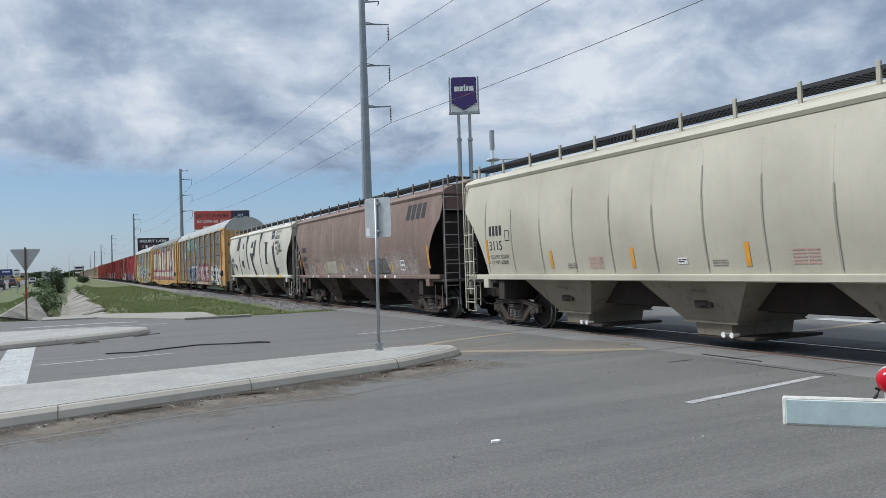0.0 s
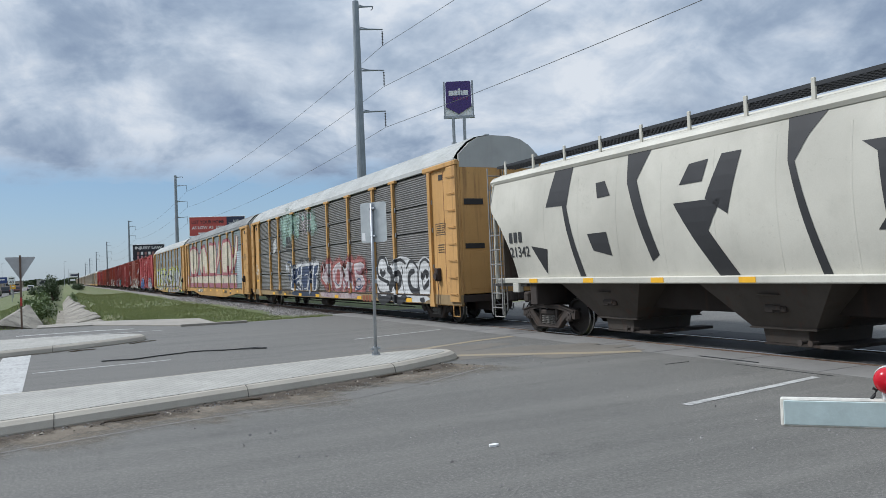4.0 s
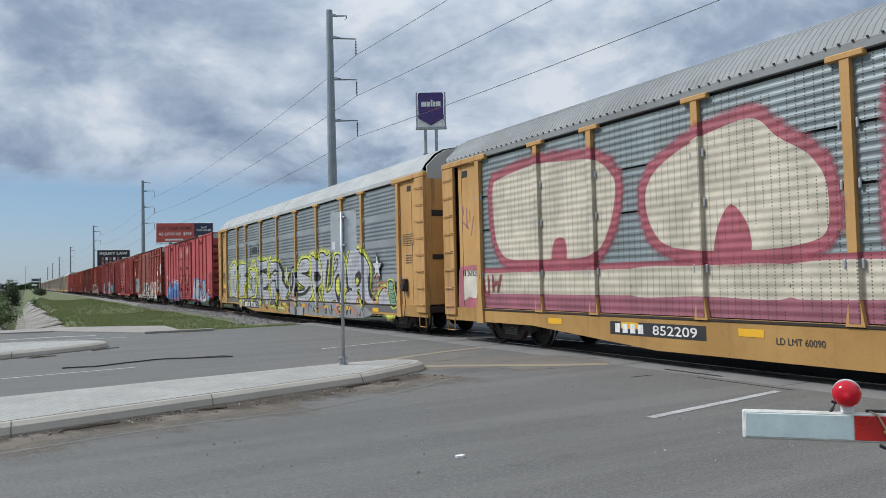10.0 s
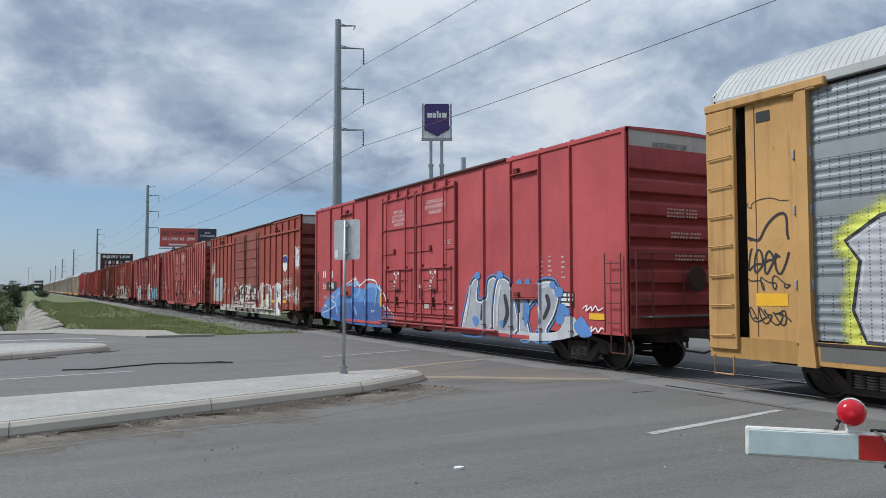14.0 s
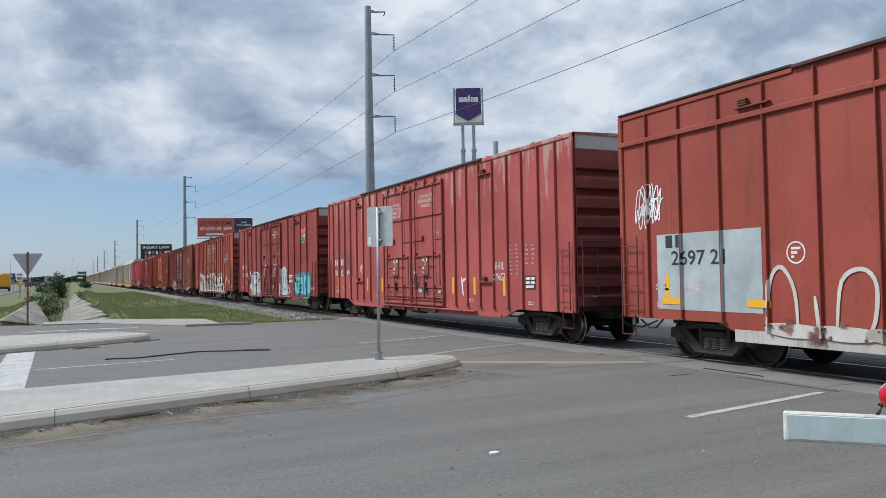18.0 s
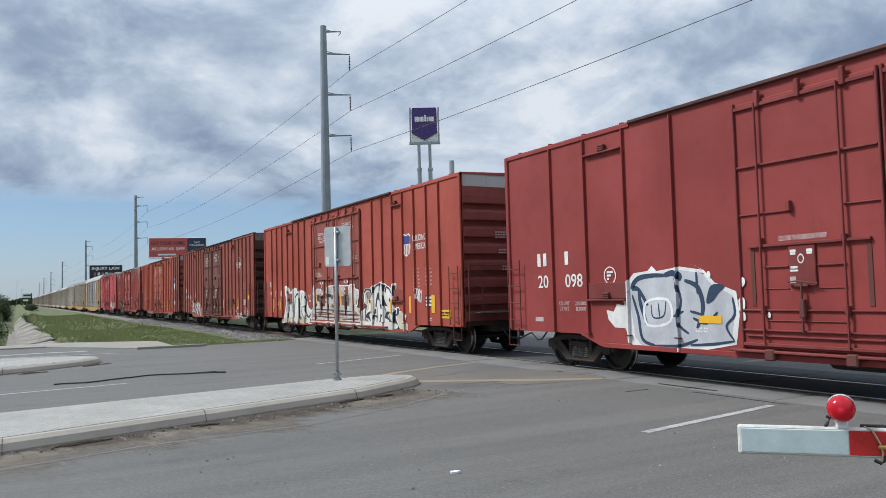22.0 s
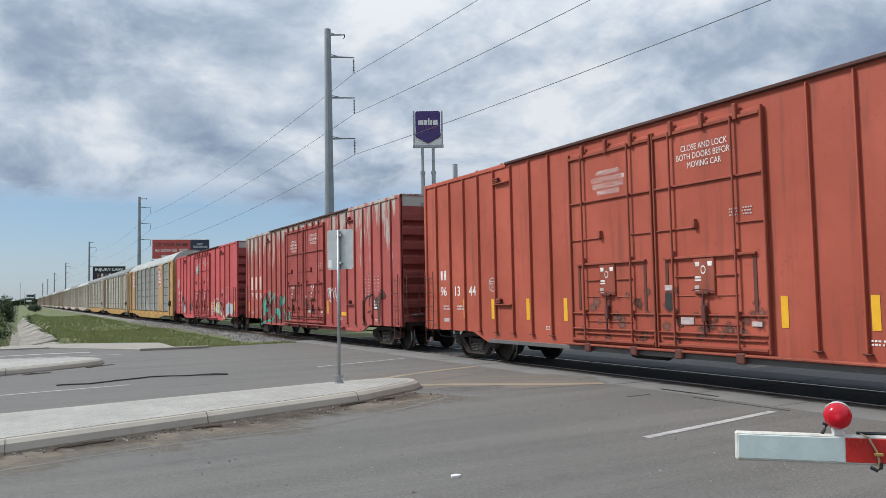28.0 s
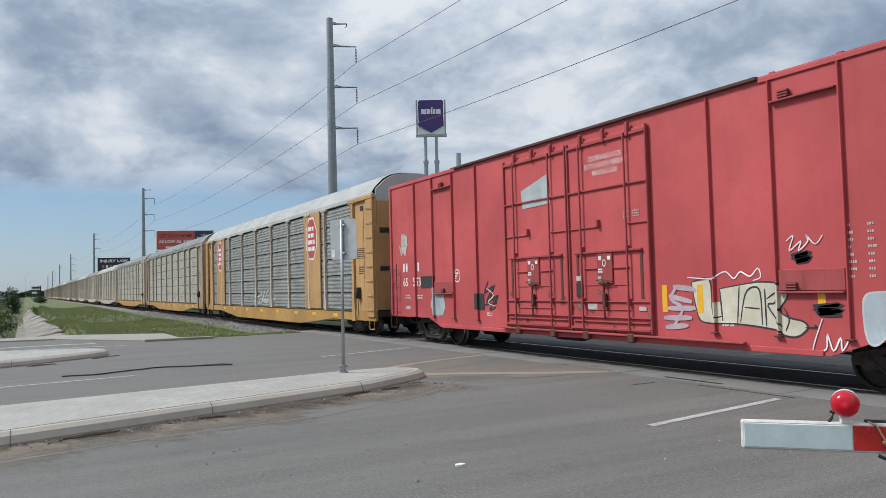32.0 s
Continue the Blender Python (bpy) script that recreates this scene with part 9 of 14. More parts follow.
lettering(a3, H_SILVER, H_BLACK, 0.06, [(-1.52, 2.34), (-2.04, 2.67), (-2.88, 2.67), (-3.13, 2.39), (-2.76, 2.12), (-1.99, 2.08), (-2.99, 1.93), (-3.46, 1.54), (-3.21, 1.08), (-2.28, 0.82), (-0.99, 0.91), (-0.85, 1.29), (-2.03, 1.36), (-2.43, 1.46), (-1.65, 1.66), (-1.31, 1.94)], inner=H_WHITE)
sprayed(a3, H_SILVER, [(-0.47, 1.85), (-0.46, 2.13), (-0.57, 2.31), (-0.77, 2.38), (-1.04, 2.33), (-1.24, 2.13), (-1.36, 1.96), (-1.31, 1.55), (-1.12, 1.32), (-1.04, 1.12), (-1.05, 0.9), (-0.65, 0.93), (-0.58, 1.29), (-0.74, 1.46), (-0.85, 1.69), (-0.86, 2.04), (-0.76, 2.14), (-0.64, 2.11), (-0.62, 1.89), (-0.63, 1.69), (-0.5, 1.53), (-0.42, 1.57)])
sprayed(a3, H_BLACK, [(-0.6, 1.89), (-0.62, 2.11), (-0.74, 2.15), (-0.86, 2.06), (-0.85, 1.73), (-0.72, 1.48), (-0.58, 1.31), (-0.4, 1.33), (-0.33, 1.47), (-0.35, 1.63), (-0.4, 1.57), (-0.53, 1.55), (-0.62, 1.69)])
sprayed(a3, H_BLACK, [(-1.42, 1.53), (-1.22, 1.45), (-1.05, 1.28), (-1.02, 1.12), (-1.15, 1.05), (-1.41, 1.15)])
stroke(a3, H_BLACK, 0.11, [(-0.47, 1.65), (-0.45, 1.89), (-0.5, 2.21), (-0.69, 2.36), (-0.96, 2.35), (-1.2, 2.17), (-1.34, 1.96), (-1.41, 1.81)])
stroke(a3, H_ORANGE, 0.05, [(-0.31, 1.38), (-0.27, 1.24), (-0.39, 1.13), (-0.35, 1.04)])
stroke(a3, H_ORANGE, 0.05, [(-0.37, 1.29), (-0.5, 1.31), (-0.45, 1.17), (-0.62, 1.22), (-0.55, 1.06), (-0.77, 1.11), (-0.59, 0.96), (-0.81, 0.98)])
stroke(a3, H_ORANGE, 0.05, [(-0.7, 1.3), (-0.81, 1.15), (-0.83, 1), (-0.69, 0.85)])
stroke(a3, H_BLACK, 0.16, [(1.32, 2.58), (1.03, 2.39), (0.76, 2.16), (0.81, 1.96), (0.9, 1.85)])
stroke(a3, H_BLACK, 0.11, [(0.9, 1.85), (0.55, 1.68), (0.19, 1.47), (-0.08, 1.5)])
stroke(a3, H_BLACK, 0.12, [(2.17, 2.29), (1.79, 2.32), (1.49, 2.24)])
stroke(a3, H_BLACK, 0.1, [(2.51, 1.83), (2.15, 1.8), (1.86, 1.66), (1.53, 1.39), (1.37, 1.17)])
stroke(a3, H_BLACK, 0.1, [(1.92, 1.66), (1.87, 1.33), (1.62, 0.93)])
sprayed(a3, spray((0.33, 0.325, 0.31)), [(-0.28, 0.6), (-0.59, 0.6), (-1.12, 0.62), (-2.26, 0.65), (-2.25, 0.29), (-1.26, 0.28), (-0.46, 0.3), (-0.19, 0.39)], soft=False)
sprayed(a3, INK, [(-0.24, 0.82), (-0.33, 0.81), (-0.36, 0.57), (-0.5, 0.35), (-0.42, 0.32), (-0.15, 0.43), (-0.24, 0.6)], soft=False)
stroke(a3, INK, 0.06, [(3.75, 0.59), (3.47, 0.54), (3.33, 0.45), (3.1, 0.57)])
stroke(a3, INK, 0.06, [(2.8, 0.86), (2.55, 0.61), (2.25, 0.7), (1.89, 0.84)])
stroke(a3, INK, 0.06, [(1.08, 0.78), (0.89, 0.62), (0.69, 0.73)])
stroke(a3, spray((0.52, 0.50, 0.12), False, True), 0.26, [(2.6, 0.56), (2.04, 0.6), (1.48, 0.53)])
stroke(a3, spray((0.55, 0.52, 0.20), False, True), 0.26, [(1.44, 0.505), (0.895, 0.545), (0.35, 0.475)])
stroke(a3, ORANGE_SPRAY, 0.03, [(-0.61, 0.59), (-0.64, 0.48), (-0.56, 0.39)])
stroke(a3, ORANGE_SPRAY, 0.03, [(-0.7, 0.56), (-0.76, 0.45), (-0.7, 0.35)])
stroke(a3, ORANGE_SPRAY, 0.03, [(-1.05, 0.49), (-1.14, 0.53), (-1, 0.35)])
stroke(a3, H_HAZE, 0.62, [(-3.29, 2.71), (-3.49, 2.77), (-4.59, 2.47), (-4.9, 2.03), (-4.58, 1.67), (-4.08, 1.42), (-4.47, 0.81), (-4.86, 0.51), (-4.07, 0.64), (-3.65, 1.15), (-3.33, 1.8)], closed=True)
lettering(a3, H_SILVER, H_BLACK, 0.06, [(-3.29, 2.71), (-3.49, 2.77), (-4.59, 2.47), (-4.9, 2.03), (-4.58, 1.67), (-4.08, 1.42), (-4.47, 0.81), (-4.86, 0.51), (-4.07, 0.64), (-3.65, 1.15), (-3.33, 1.8)], inner=H_WHITE)
stroke(a3, H_HAZE, 0.62, [(-4.35, 2.79), (-4.69, 2.87), (-5.17, 2.73), (-5.46, 2.76), (-5.35, 2.26), (-5.06, 1.31), (-5.75, 1.56), (-6.04, 2.56), (-6.34, 2.74), (-6.94, 2.6), (-7.22, 2.21), (-7.32, 1.78), (-7.22, 1.36), (-6.91, 0.9), (-6.27, 0.76), (-6.01, 0.99), (-5.42, 0.83), (-4.86, 0.95), (-4.7, 1.55), (-4.59, 2.28)], closed=True)
lettering(a3, H_SILVER, H_BLACK, 0.06, [(-4.35, 2.79), (-4.69, 2.87), (-5.17, 2.73), (-5.46, 2.76), (-5.35, 2.26), (-5.06, 1.31), (-5.75, 1.56), (-6.04, 2.56), (-6.34, 2.74), (-6.94, 2.6), (-7.22, 2.21), (-7.32, 1.78), (-7.22, 1.36), (-6.91, 0.9), (-6.27, 0.76), (-6.01, 0.99), (-5.42, 0.83), (-4.86, 0.95), (-4.7, 1.55), (-4.59, 2.28)], inner=H_WHITE)
stroke(a3, H_HAZE, 0.62, [(-7.31, 2.19), (-7.61, 2.78), (-7.89, 2.89), (-8.49, 2.82), (-8.98, 2.59), (-9.39, 2.24), (-9.47, 1.96), (-9.37, 1.59), (-9.47, 1.22), (-9.85, 1.04), (-10.26, 1.07), (-10.07, 0.83), (-9.29, 0.82), (-8.85, 1.01), (-8.71, 1.29), (-8.33, 1.38), (-8.32, 0.86), (-7.24, 0.91), (-7.14, 1.25), (-7.79, 1.41), (-7.44, 1.52)], closed=True)
lettering(a3, H_SILVER, H_BLACK, 0.06, [(-7.31, 2.19), (-7.61, 2.78), (-7.89, 2.89), (-8.49, 2.82), (-8.98, 2.59), (-9.39, 2.24), (-9.47, 1.96), (-9.37, 1.59), (-9.47, 1.22), (-9.85, 1.04), (-10.26, 1.07), (-10.07, 0.83), (-9.29, 0.82), (-8.85, 1.01), (-8.71, 1.29), (-8.33, 1.38), (-8.32, 0.86), (-7.24, 0.91), (-7.14, 1.25), (-7.79, 1.41), (-7.44, 1.52)], inner=H_WHITE)
stroke(a3, H_HAZE, 0.62, [(-10.29, 1.29), (-10.66, 1.47), (-10.99, 1.36), (-11.24, 1.04), (-11.32, 0.72), (-11.01, 0.61), (-10.45, 0.82), (-10.15, 0.79), (-10.16, 1.07)], closed=True)
lettering(a3, H_SILVER, H_BLACK, 0.06, [(-10.29, 1.29), (-10.66, 1.47), (-10.99, 1.36), (-11.24, 1.04), (-11.32, 0.72), (-11.01, 0.61), (-10.45, 0.82), (-10.15, 0.79), (-10.16, 1.07)], inner=H_WHITE)
sprayed(a3, H_BLACK, [(-6.04, 1.5), (-6.13, 1.84), (-6.49, 2.01), (-6.83, 1.78), (-6.86, 1.35), (-6.47, 0.88), (-6.15, 1.17)])
sprayed(a3, H_YELLOW, [(-6.15, 1.5), (-6.24, 1.76), (-6.49, 1.85), (-6.67, 1.62), (-6.48, 1.18), (-6.25, 1.28)])
sprayed(a3, H_BLACK, [(-8.13, 1.86), (-8.28, 2), (-8.66, 2.09), (-8.9, 1.89), (-8.74, 1.6), (-8.23, 1.5)])
sprayed(a3, H_YELLOW, [(-8.21, 1.78), (-8.36, 1.83), (-8.46, 1.7), (-8.33, 1.58), (-8.2, 1.58)])
sprayed(a3, H_BLACK, [(-3.7, 2.05), (-4.18, 2.11), (-4.48, 1.89), (-4.18, 1.73), (-3.72, 1.77)])
stroke(a3, H_BLACK, 0.2, [(-9.46, 1.96), (-9.38, 1.54), (-9.52, 1.2), (-9.9, 1.06)])
stroke(a3, H_BLACK, 0.12, [(-5.35, 2.62), (-5.16, 2.03), (-5.02, 1.43)])
stroke(a3, H_BLACK, 0.1, [(-5.58, 2.61), (-5.65, 2.02), (-5.52, 1.5)])
stroke(a3, H_BLACK, 0.13, [(-1.26, 1.16), (-2.28, 1.23), (-3.17, 1.53)])
stroke(a3, H_BLACK, 0.16, [(-7.29, 2.1), (-7.4, 1.47), (-7.79, 1.41)])
stroke(a3, H_BLACK, 0.05, [(-6.05, 2.36), (-6.39, 2.57), (-6.3, 2.24), (-5.96, 2.02)])
stroke(a3, H_BLACK, 0.16, [(-8.82, 1.01), (-9.4, 0.8), (-10.05, 0.82)])
stroke(a3, H_WHITE, 0.04, [(-1.83, 2.39), (-2.28, 2.54), (-2.76, 2.5)])
stroke(a3, H_WHITE, 0.04, [(-3.66, 2.54), (-4.49, 2.29), (-4.64, 1.98)])
stroke(a3, H_WHITE, 0.04, [(-7.75, 2.61), (-7.67, 2.2), (-7.52, 1.78)])
stroke(a3, H_WHITE, 0.04, [(-9.15, 2.25), (-9.26, 1.97), (-9.17, 1.59)])
stroke(a3, H_WHITE, 0.04, [(-6.63, 2.5), (-7.01, 2.16), (-7.08, 1.68)])
stroke(a3, H_WHITE, 0.04, [(-7.51, 1.36), (-8.06, 1.3)])
stroke(a3, H_ORANGE, 0.06, [(-9.69, 1.05), (-9.88, 1.41), (-10.03, 1.82), (-10.18, 1.86), (-10.07, 1.42), (-10.16, 1.02), (-9.84, 0.96)], closed=True)
stroke(a3, H_ORANGE, 0.06, [(-10.18, 1.6), (-10.67, 1.64), (-11.03, 1.36), (-10.89, 1.27), (-10.57, 1.5), (-10.22, 1.42)], closed=True)
stroke(a3, H_ORANGE, 0.06, [(-8.19, 0.98), (-8.45, 1.14), (-8.7, 1), (-8.44, 0.84)], closed=True)
stroke(a3, H_ORANGE, 0.06, [(-6.27, 0.78), (-6.59, 0.47), (-6.91, 0.81)], closed=True)
stroke(a3, H_HAZE, 0.3, [(-10.99, 1.56), (-11.13, 1.69), (-11.39, 1.61), (-11.43, 1.37), (-11.58, 1.05), (-11.54, 0.89), (-11.28, 0.86), (-11.07, 1.11)], closed=True)
lettering(a3, spray((0.20, 0.36, 0.22), True), H_BLACK, 0.05, [(-10.99, 1.56), (-11.13, 1.69), (-11.39, 1.61), (-11.43, 1.37), (-11.58, 1.05), (-11.54, 0.89), (-11.28, 0.86), (-11.07, 1.11)])
stroke(a3, H_BLACK, 0.03, [(-11.05, 1.44), (-11.25, 1.4), (-11.44, 1.46)])
stroke(a3, H_BLACK, 0.03, [(-11.12, 1.29), (-11.32, 1.26), (-11.48, 1.32)])
stroke(a3, H_BLACK, 0.03, [(-11.19, 1.15), (-11.38, 1.12), (-11.53, 1.18)])
stroke(a3, H_BLACK, 0.03, [(-11.25, 1), (-11.45, 0.99), (-11.57, 1.04)])
STAR = (np.array([((1.0 if k % 2 == 0 else 0.42) * math.sin(k * math.pi / 5), (1.0 if k % 2 == 0 else 0.42) * math.cos(k * math.pi / 5)) for k in range(10)]), [tuple(range(10))])
for y, z, s in ((0.1, 2.05, 0.62), (-10.1, 2.2, 0.75)):
    on_side(a3, "graffiti", STAR, y, z, s * 1.35, s * 1.35, H_HAZE if y > 0 else H_BLACK, RX - 0.045, RACK_SPANS, RL)
    on_side(a3, "graffiti", STAR, y, z, s, s, H_WHITE, RX - 0.048, RACK_SPANS, RL)
splats(a3, 9.0, -0.5, 0.45, 0.86, 30, 0.5, [spray((0.56, 0.54, 0.10), False, True), spray((0.46, 0.46, 0.46), False, True)], -RACK_W - 0.053, (), 0, 23)
on_side(a3, "graffiti", blot(0.2, 60, 0.1), -4.9, 0.62, 9.4, 0.56, spray((0.27, 0.27, 0.27)), -RACK_W - 0.053)
for k in range(14):                   # black outlines and orange strokes run on over the sill
    y = -0.6 - 0.62 * k
    on_side(a3, "graffiti", scribble(400 + k, loops=1.2, w=0.12, aspect=1.4), y, 0.64, 0.5, 0.42, BLACK_SPRAY if k % 3 else ORANGE_SPRAY, -RACK_W - 0.056)
on_side(a3, "car_number", rect(), 6.3, 0.60, 3.0, 0.34, STENCIL_DARK, -RACK_W - 0.056)
on_side(a3, "car_number", text_shape("701512", 0.01), 5.75, 0.60, 1.25, 0.24, STENCIL, -RACK_W - 0.06, label="white car number")
on_side(a3, "owner_mark", bars([(1, 1, 1, 1)]), 7.15, 0.60, 0.95, 0.24, STENCIL, -RACK_W - 0.06)
for sg in (1, -1):
    br = np.array([(0, -1), (0.6, -1), (0.6, -0.8), (0.22, -0.8), (0.22, 0.8), (0.6, 0.8), (0.6, 1), (0, 1)]) * (sg, 1)
    on_side(a3, "emblem", (br, [(0, 1, 2, 3), (0, 3, 4, 7), (7, 4, 5, 6)]), 5.8 + sg * 0.72, 3.4, 0.2, 0.66, STENCIL_DARK, RX - 0.006, label="black bracket emblem")
on_side(a3, "emblem", bars([(1.3, 1.3, 1.3)]), 5.8, 3.4, 1.0, 0.34, STENCIL_DARK, RX - 0.006)
for k, (z0, z1, lp) in enumerate(((1.95, 2.4, 4), (1.7, 1.95, 3), (1.15, 1.45, 5), (2.5, 2.95, 1), (3.05, 3.2, 1))):
    tag(a3, 12.95, 12.15, z0, z1, BLACK_SPRAY, -RACK_W - 0.018, (), 41 + k, lp, 0.09)
on_side(a3, "warning_plate", rect(), 12.5, 1.56, 0.6, 0.2, REFLECT, -RACK_W - 0.026, label="yellow warning plate")
# the first rack after the boxcars: solid painted bays with a red emblem
for yc in (-7.3, 9.6):
    part("solid_bay", M().box(-RACK_W - 0.07, -RACK_W - 0.008, yc - 1.0, yc + 1.0, 0.94, 4.84, 0.012), YELLOW[1], a4, "solid painted bay")
    octo = np.array([(math.cos(k * math.pi / 4 + math.pi / 8), math.sin(k * math.pi / 4 + math.pi / 8)) for k in range(8)])
    on_side(a4, "emblem", (octo, [tuple(range(8))]), yc, 3.8, 1.35, 1.75, STENCIL, -RACK_W - 0.076, label="red and white eight-sided emblem")
    on_side(a4, "emblem", (octo, [tuple(range(8))]), yc, 3.8, 1.2, 1.6, RED_SPRAY, -RACK_W - 0.079)
    on_side(a4, "emblem", bars([(4, 2), (3, 3), (5, 2), (4, 3)]), yc, 3.8, 0.85, 1.0, STENCIL, -RACK_W - 0.082)
tag(a4, 2.2, -1.8, 0.95, 1.75, H_WHITE, RX, RACK_SPANS, 55, 5, 0.12)

# boxcars
BX = -BOX_W
for k, car in boxes.items():
    box_print(car, k, int(k[1]))
NUMBERS = {"B1": ("65", "498"), "B2": ("2697", "21"), "B3": ("10", "12", "49"), "B4": ("20", "098"), "B5": ("96", "14", "83"), "B6": ("26", "94", "62"), "B7": ("96", "13", "44"), "B8": ("75", "90", "74"), "B9": ("65", "553")}
for k, car in boxes.items():
    h = 0.3 if k not in ("B8",) else 0.34
    y = 8.3
    if k == "B4":
        marks(car, BX, 8.0, 2.42, 0.29, (-0.1, 0.12, 0.9), [("20", 0.04), ("098", 1.13)])
    elif k not in ("B2", "B8"):
        marks(car, BX, y, 2.32, h * 0.88, (-0.1, 0.1) + ((0.7, 0.9) if k in ("B1", "B3", "B9") else ()), [(t, i * 0.78) for i, t in enumerate(NUMBERS[k])])
    if k == "B8":
        for i in range(3):
            on_side(car, "owner_mark", rect(), 8.3 - i * 0.78, 2.55, 0.30, 0.66, spray((0.72, 0.55, 0.50)), BX - 0.006, label="plain pink owner's mark")
        for i, t in enumerate(NUMBERS[k]):
            on_side(car, "car_number", text_shape(t, 0.01), 8.2 - i * 0.78, 1.9, 0, 0.34, STENCIL, BX - 0.006, label="white car number")
for k, ys in (("B3", (8.0, 4.41, 2.85, -0.35, -3.05, -4.42, -6.1)), ("B6", (8.0, 5.9, 3.3, -2.77, -3.94, -4.79, -6.06)), ("B7", (7.15, 5.75, 4.22, 2.8, -0.82, -2.7, -4.16, -5.75)), ("B1", (2.75, -3.12, -4.85, -6.8)),
              ("B9", (-2.75, -3.6, -5.95, -8.6)), ("B5", (8.0, 7.0, -6.15)), ("B8", (8.9, -2.75)), ("B2", (8.0, -8.35))):
    box_reflectors(boxes[k], ys)
for k, ys in (("B2", (7.9, 5.8, 2.0, -3.6, -5.1, -7.0)), ("B4", (3.2, -3.0, -6.0, -8.4)), ("B8", (-4.45,)), ("B1", (-8.4,))):
    for y in ys:
        on_side(boxes[k], "reflector", rect(), y, 1.16, 0.5, 0.13, REFLECT, BX - 0.016)
R = {k: rib_spans(k) for k in boxes}
b = boxes
sprayed(b["B1"], BLUE, [(8.68, 0.69), (8.04, 1.31), (6.18, 1.9), (4.37, 1.74), (2.85, 1.88), (2.64, 1.38), (1.76, 0.89), (1.66, 0.64), (2.86, 0.45), (7.03, 0.55)])
sprayed(b["B1"], NAVY_DULL, [(7.53, 0.96), (5.21, 1.26), (2.85, 1.25), (1.76, 0.84), (1.66, 0.64), (2.86, 0.45), (7.03, 0.55)])
stroke(b["B1"], SKY_SPRAY, 0.16, [(6.09, 1.8), (4.7, 1.94), (4.78, 1.53), (5.42, 1.44), (4.87, 0.82)])
stroke(b["B1"], SKY_SPRAY, 0.16, [(4.17, 1.19), (3.98, 1.8), (3.14, 1.79), (3.22, 1.12)])
stroke(b["B1"], SKY_SPRAY, 0.16, [(6.79, 0.75), (7.03, 1.32), (6.46, 1.71)])
stroke(b["B1"], WHITE_SPRAY, 0.05, [(6, 1.9), (4.99, 2.11), (4.7, 1.85), (3.9, 2.06), (3.21, 2.01), (2.96, 1.79), (2.32, 1.55), (2.09, 1.15), (1.66, 0.92), (1.5, 0.65)])
stroke(b["B1"], WHITE_SPRAY, 0.04, [(8.46, 0.8), (7.78, 0.92), (7.03, 1.13), (7.53, 1.32)])
stroke(b["B1"], WHITE_SPRAY, 0.03, [(2.85, 1.88), (2.67, 1.38), (1.96, 0.91)])
stroke(b["B1"], NAVY, 0.05, [(5.42, 1.8), (5.64, 1.16), (4.99, 0.72)])
stroke(b["B1"], NAVY, 0.05, [(3.98, 1.88), (4.29, 1.1)])
stroke(b["B1"], NAVY, 0.05, [(2.96, 1.79), (3.22, 1.04)])
stroke(b["B1"], BLUE, 0.13, [(-2.73, 0.75), (-2.95, 1.33), (-3.28, 1.94), (-3.62, 1.99), (-3.57, 1.47), (-4, 1.52), (-4.09, 1.96), (-4.5, 2.01), (-4.41, 1.36), (-4.14, 0.64), (-2.83, 0.53)], closed=True)
lettering(b["B1"], HOND_GREY, INK, 0.05, [(-2.73, 0.75), (-2.95, 1.33), (-3.28, 1.94), (-3.62, 1.99), (-3.57, 1.47), (-4, 1.52), (-4.09, 1.96), (-4.5, 2.01), (-4.41, 1.36), (-4.14, 0.64), (-2.83, 0.53)], inner=WHITE_SPRAY)
stroke(b["B1"], BLUE, 0.13, [(-4.36, 0.65), (-4.34, 1.36), (-4.53, 1.95), (-4.85, 2.03), (-5.22, 1.83), (-5.38, 1.38), (-5.46, 0.72), (-4.89, 0.62)], closed=True)
lettering(b["B1"], HOND_GREY, INK, 0.05, [(-4.36, 0.65), (-4.34, 1.36), (-4.53, 1.95), (-4.85, 2.03), (-5.22, 1.83), (-5.38, 1.38), (-5.46, 0.72), (-4.89, 0.62)], inner=WHITE_SPRAY)
stroke(b["B1"], BLUE, 0.13, [(-5.39, 1.74), (-6.09, 1.8), (-6.19, 1.5), (-5.85, 1.17), (-5.99, 0.59), (-5.52, 0.59), (-5.5, 1.16)], closed=True)
lettering(b["B1"], HOND_GREY, INK, 0.05, [(-5.39, 1.74), (-6.09, 1.8), (-6.19, 1.5), (-5.85, 1.17), (-5.99, 0.59), (-5.52, 0.59), (-5.5, 1.16)], inner=WHITE_SPRAY)
stroke(b["B1"], BLUE, 0.13, [(-6.09, 1.61), (-6.39, 1.9), (-6.82, 1.94), (-7.04, 1.82), (-7.11, 1.51), (-6.93, 1.11), (-6.65, 0.79), (-6.78, 0.59), (-6.14, 0.56), (-6.37, 0.87), (-6.31, 1.4)], closed=True)
lettering(b["B1"], HOND_GREY, INK, 0.05, [(-6.09, 1.61), (-6.39, 1.9), (-6.82, 1.94), (-7.04, 1.82), (-7.11, 1.51), (-6.93, 1.11), (-6.65, 0.79), (-6.78, 0.59), (-6.14, 0.56), (-6.37, 0.87), (-6.31, 1.4)], inner=WHITE_SPRAY)
stroke(b["B1"], INK, 0.1, [(-3.81, 1.35), (-3.76, 0.92)])
stroke(b["B1"], INK, 0.16, [(-4.88, 1.6), (-5.01, 1.14), (-4.78, 0.79)])
stroke(b["B1"], INK, 0.13, [(-5.7, 1.5), (-5.94, 1.55), (-5.69, 1)])
stroke(b["B1"], INK, 0.14, [(-6.63, 1.61), (-6.73, 1.36), (-6.51, 1.04)])
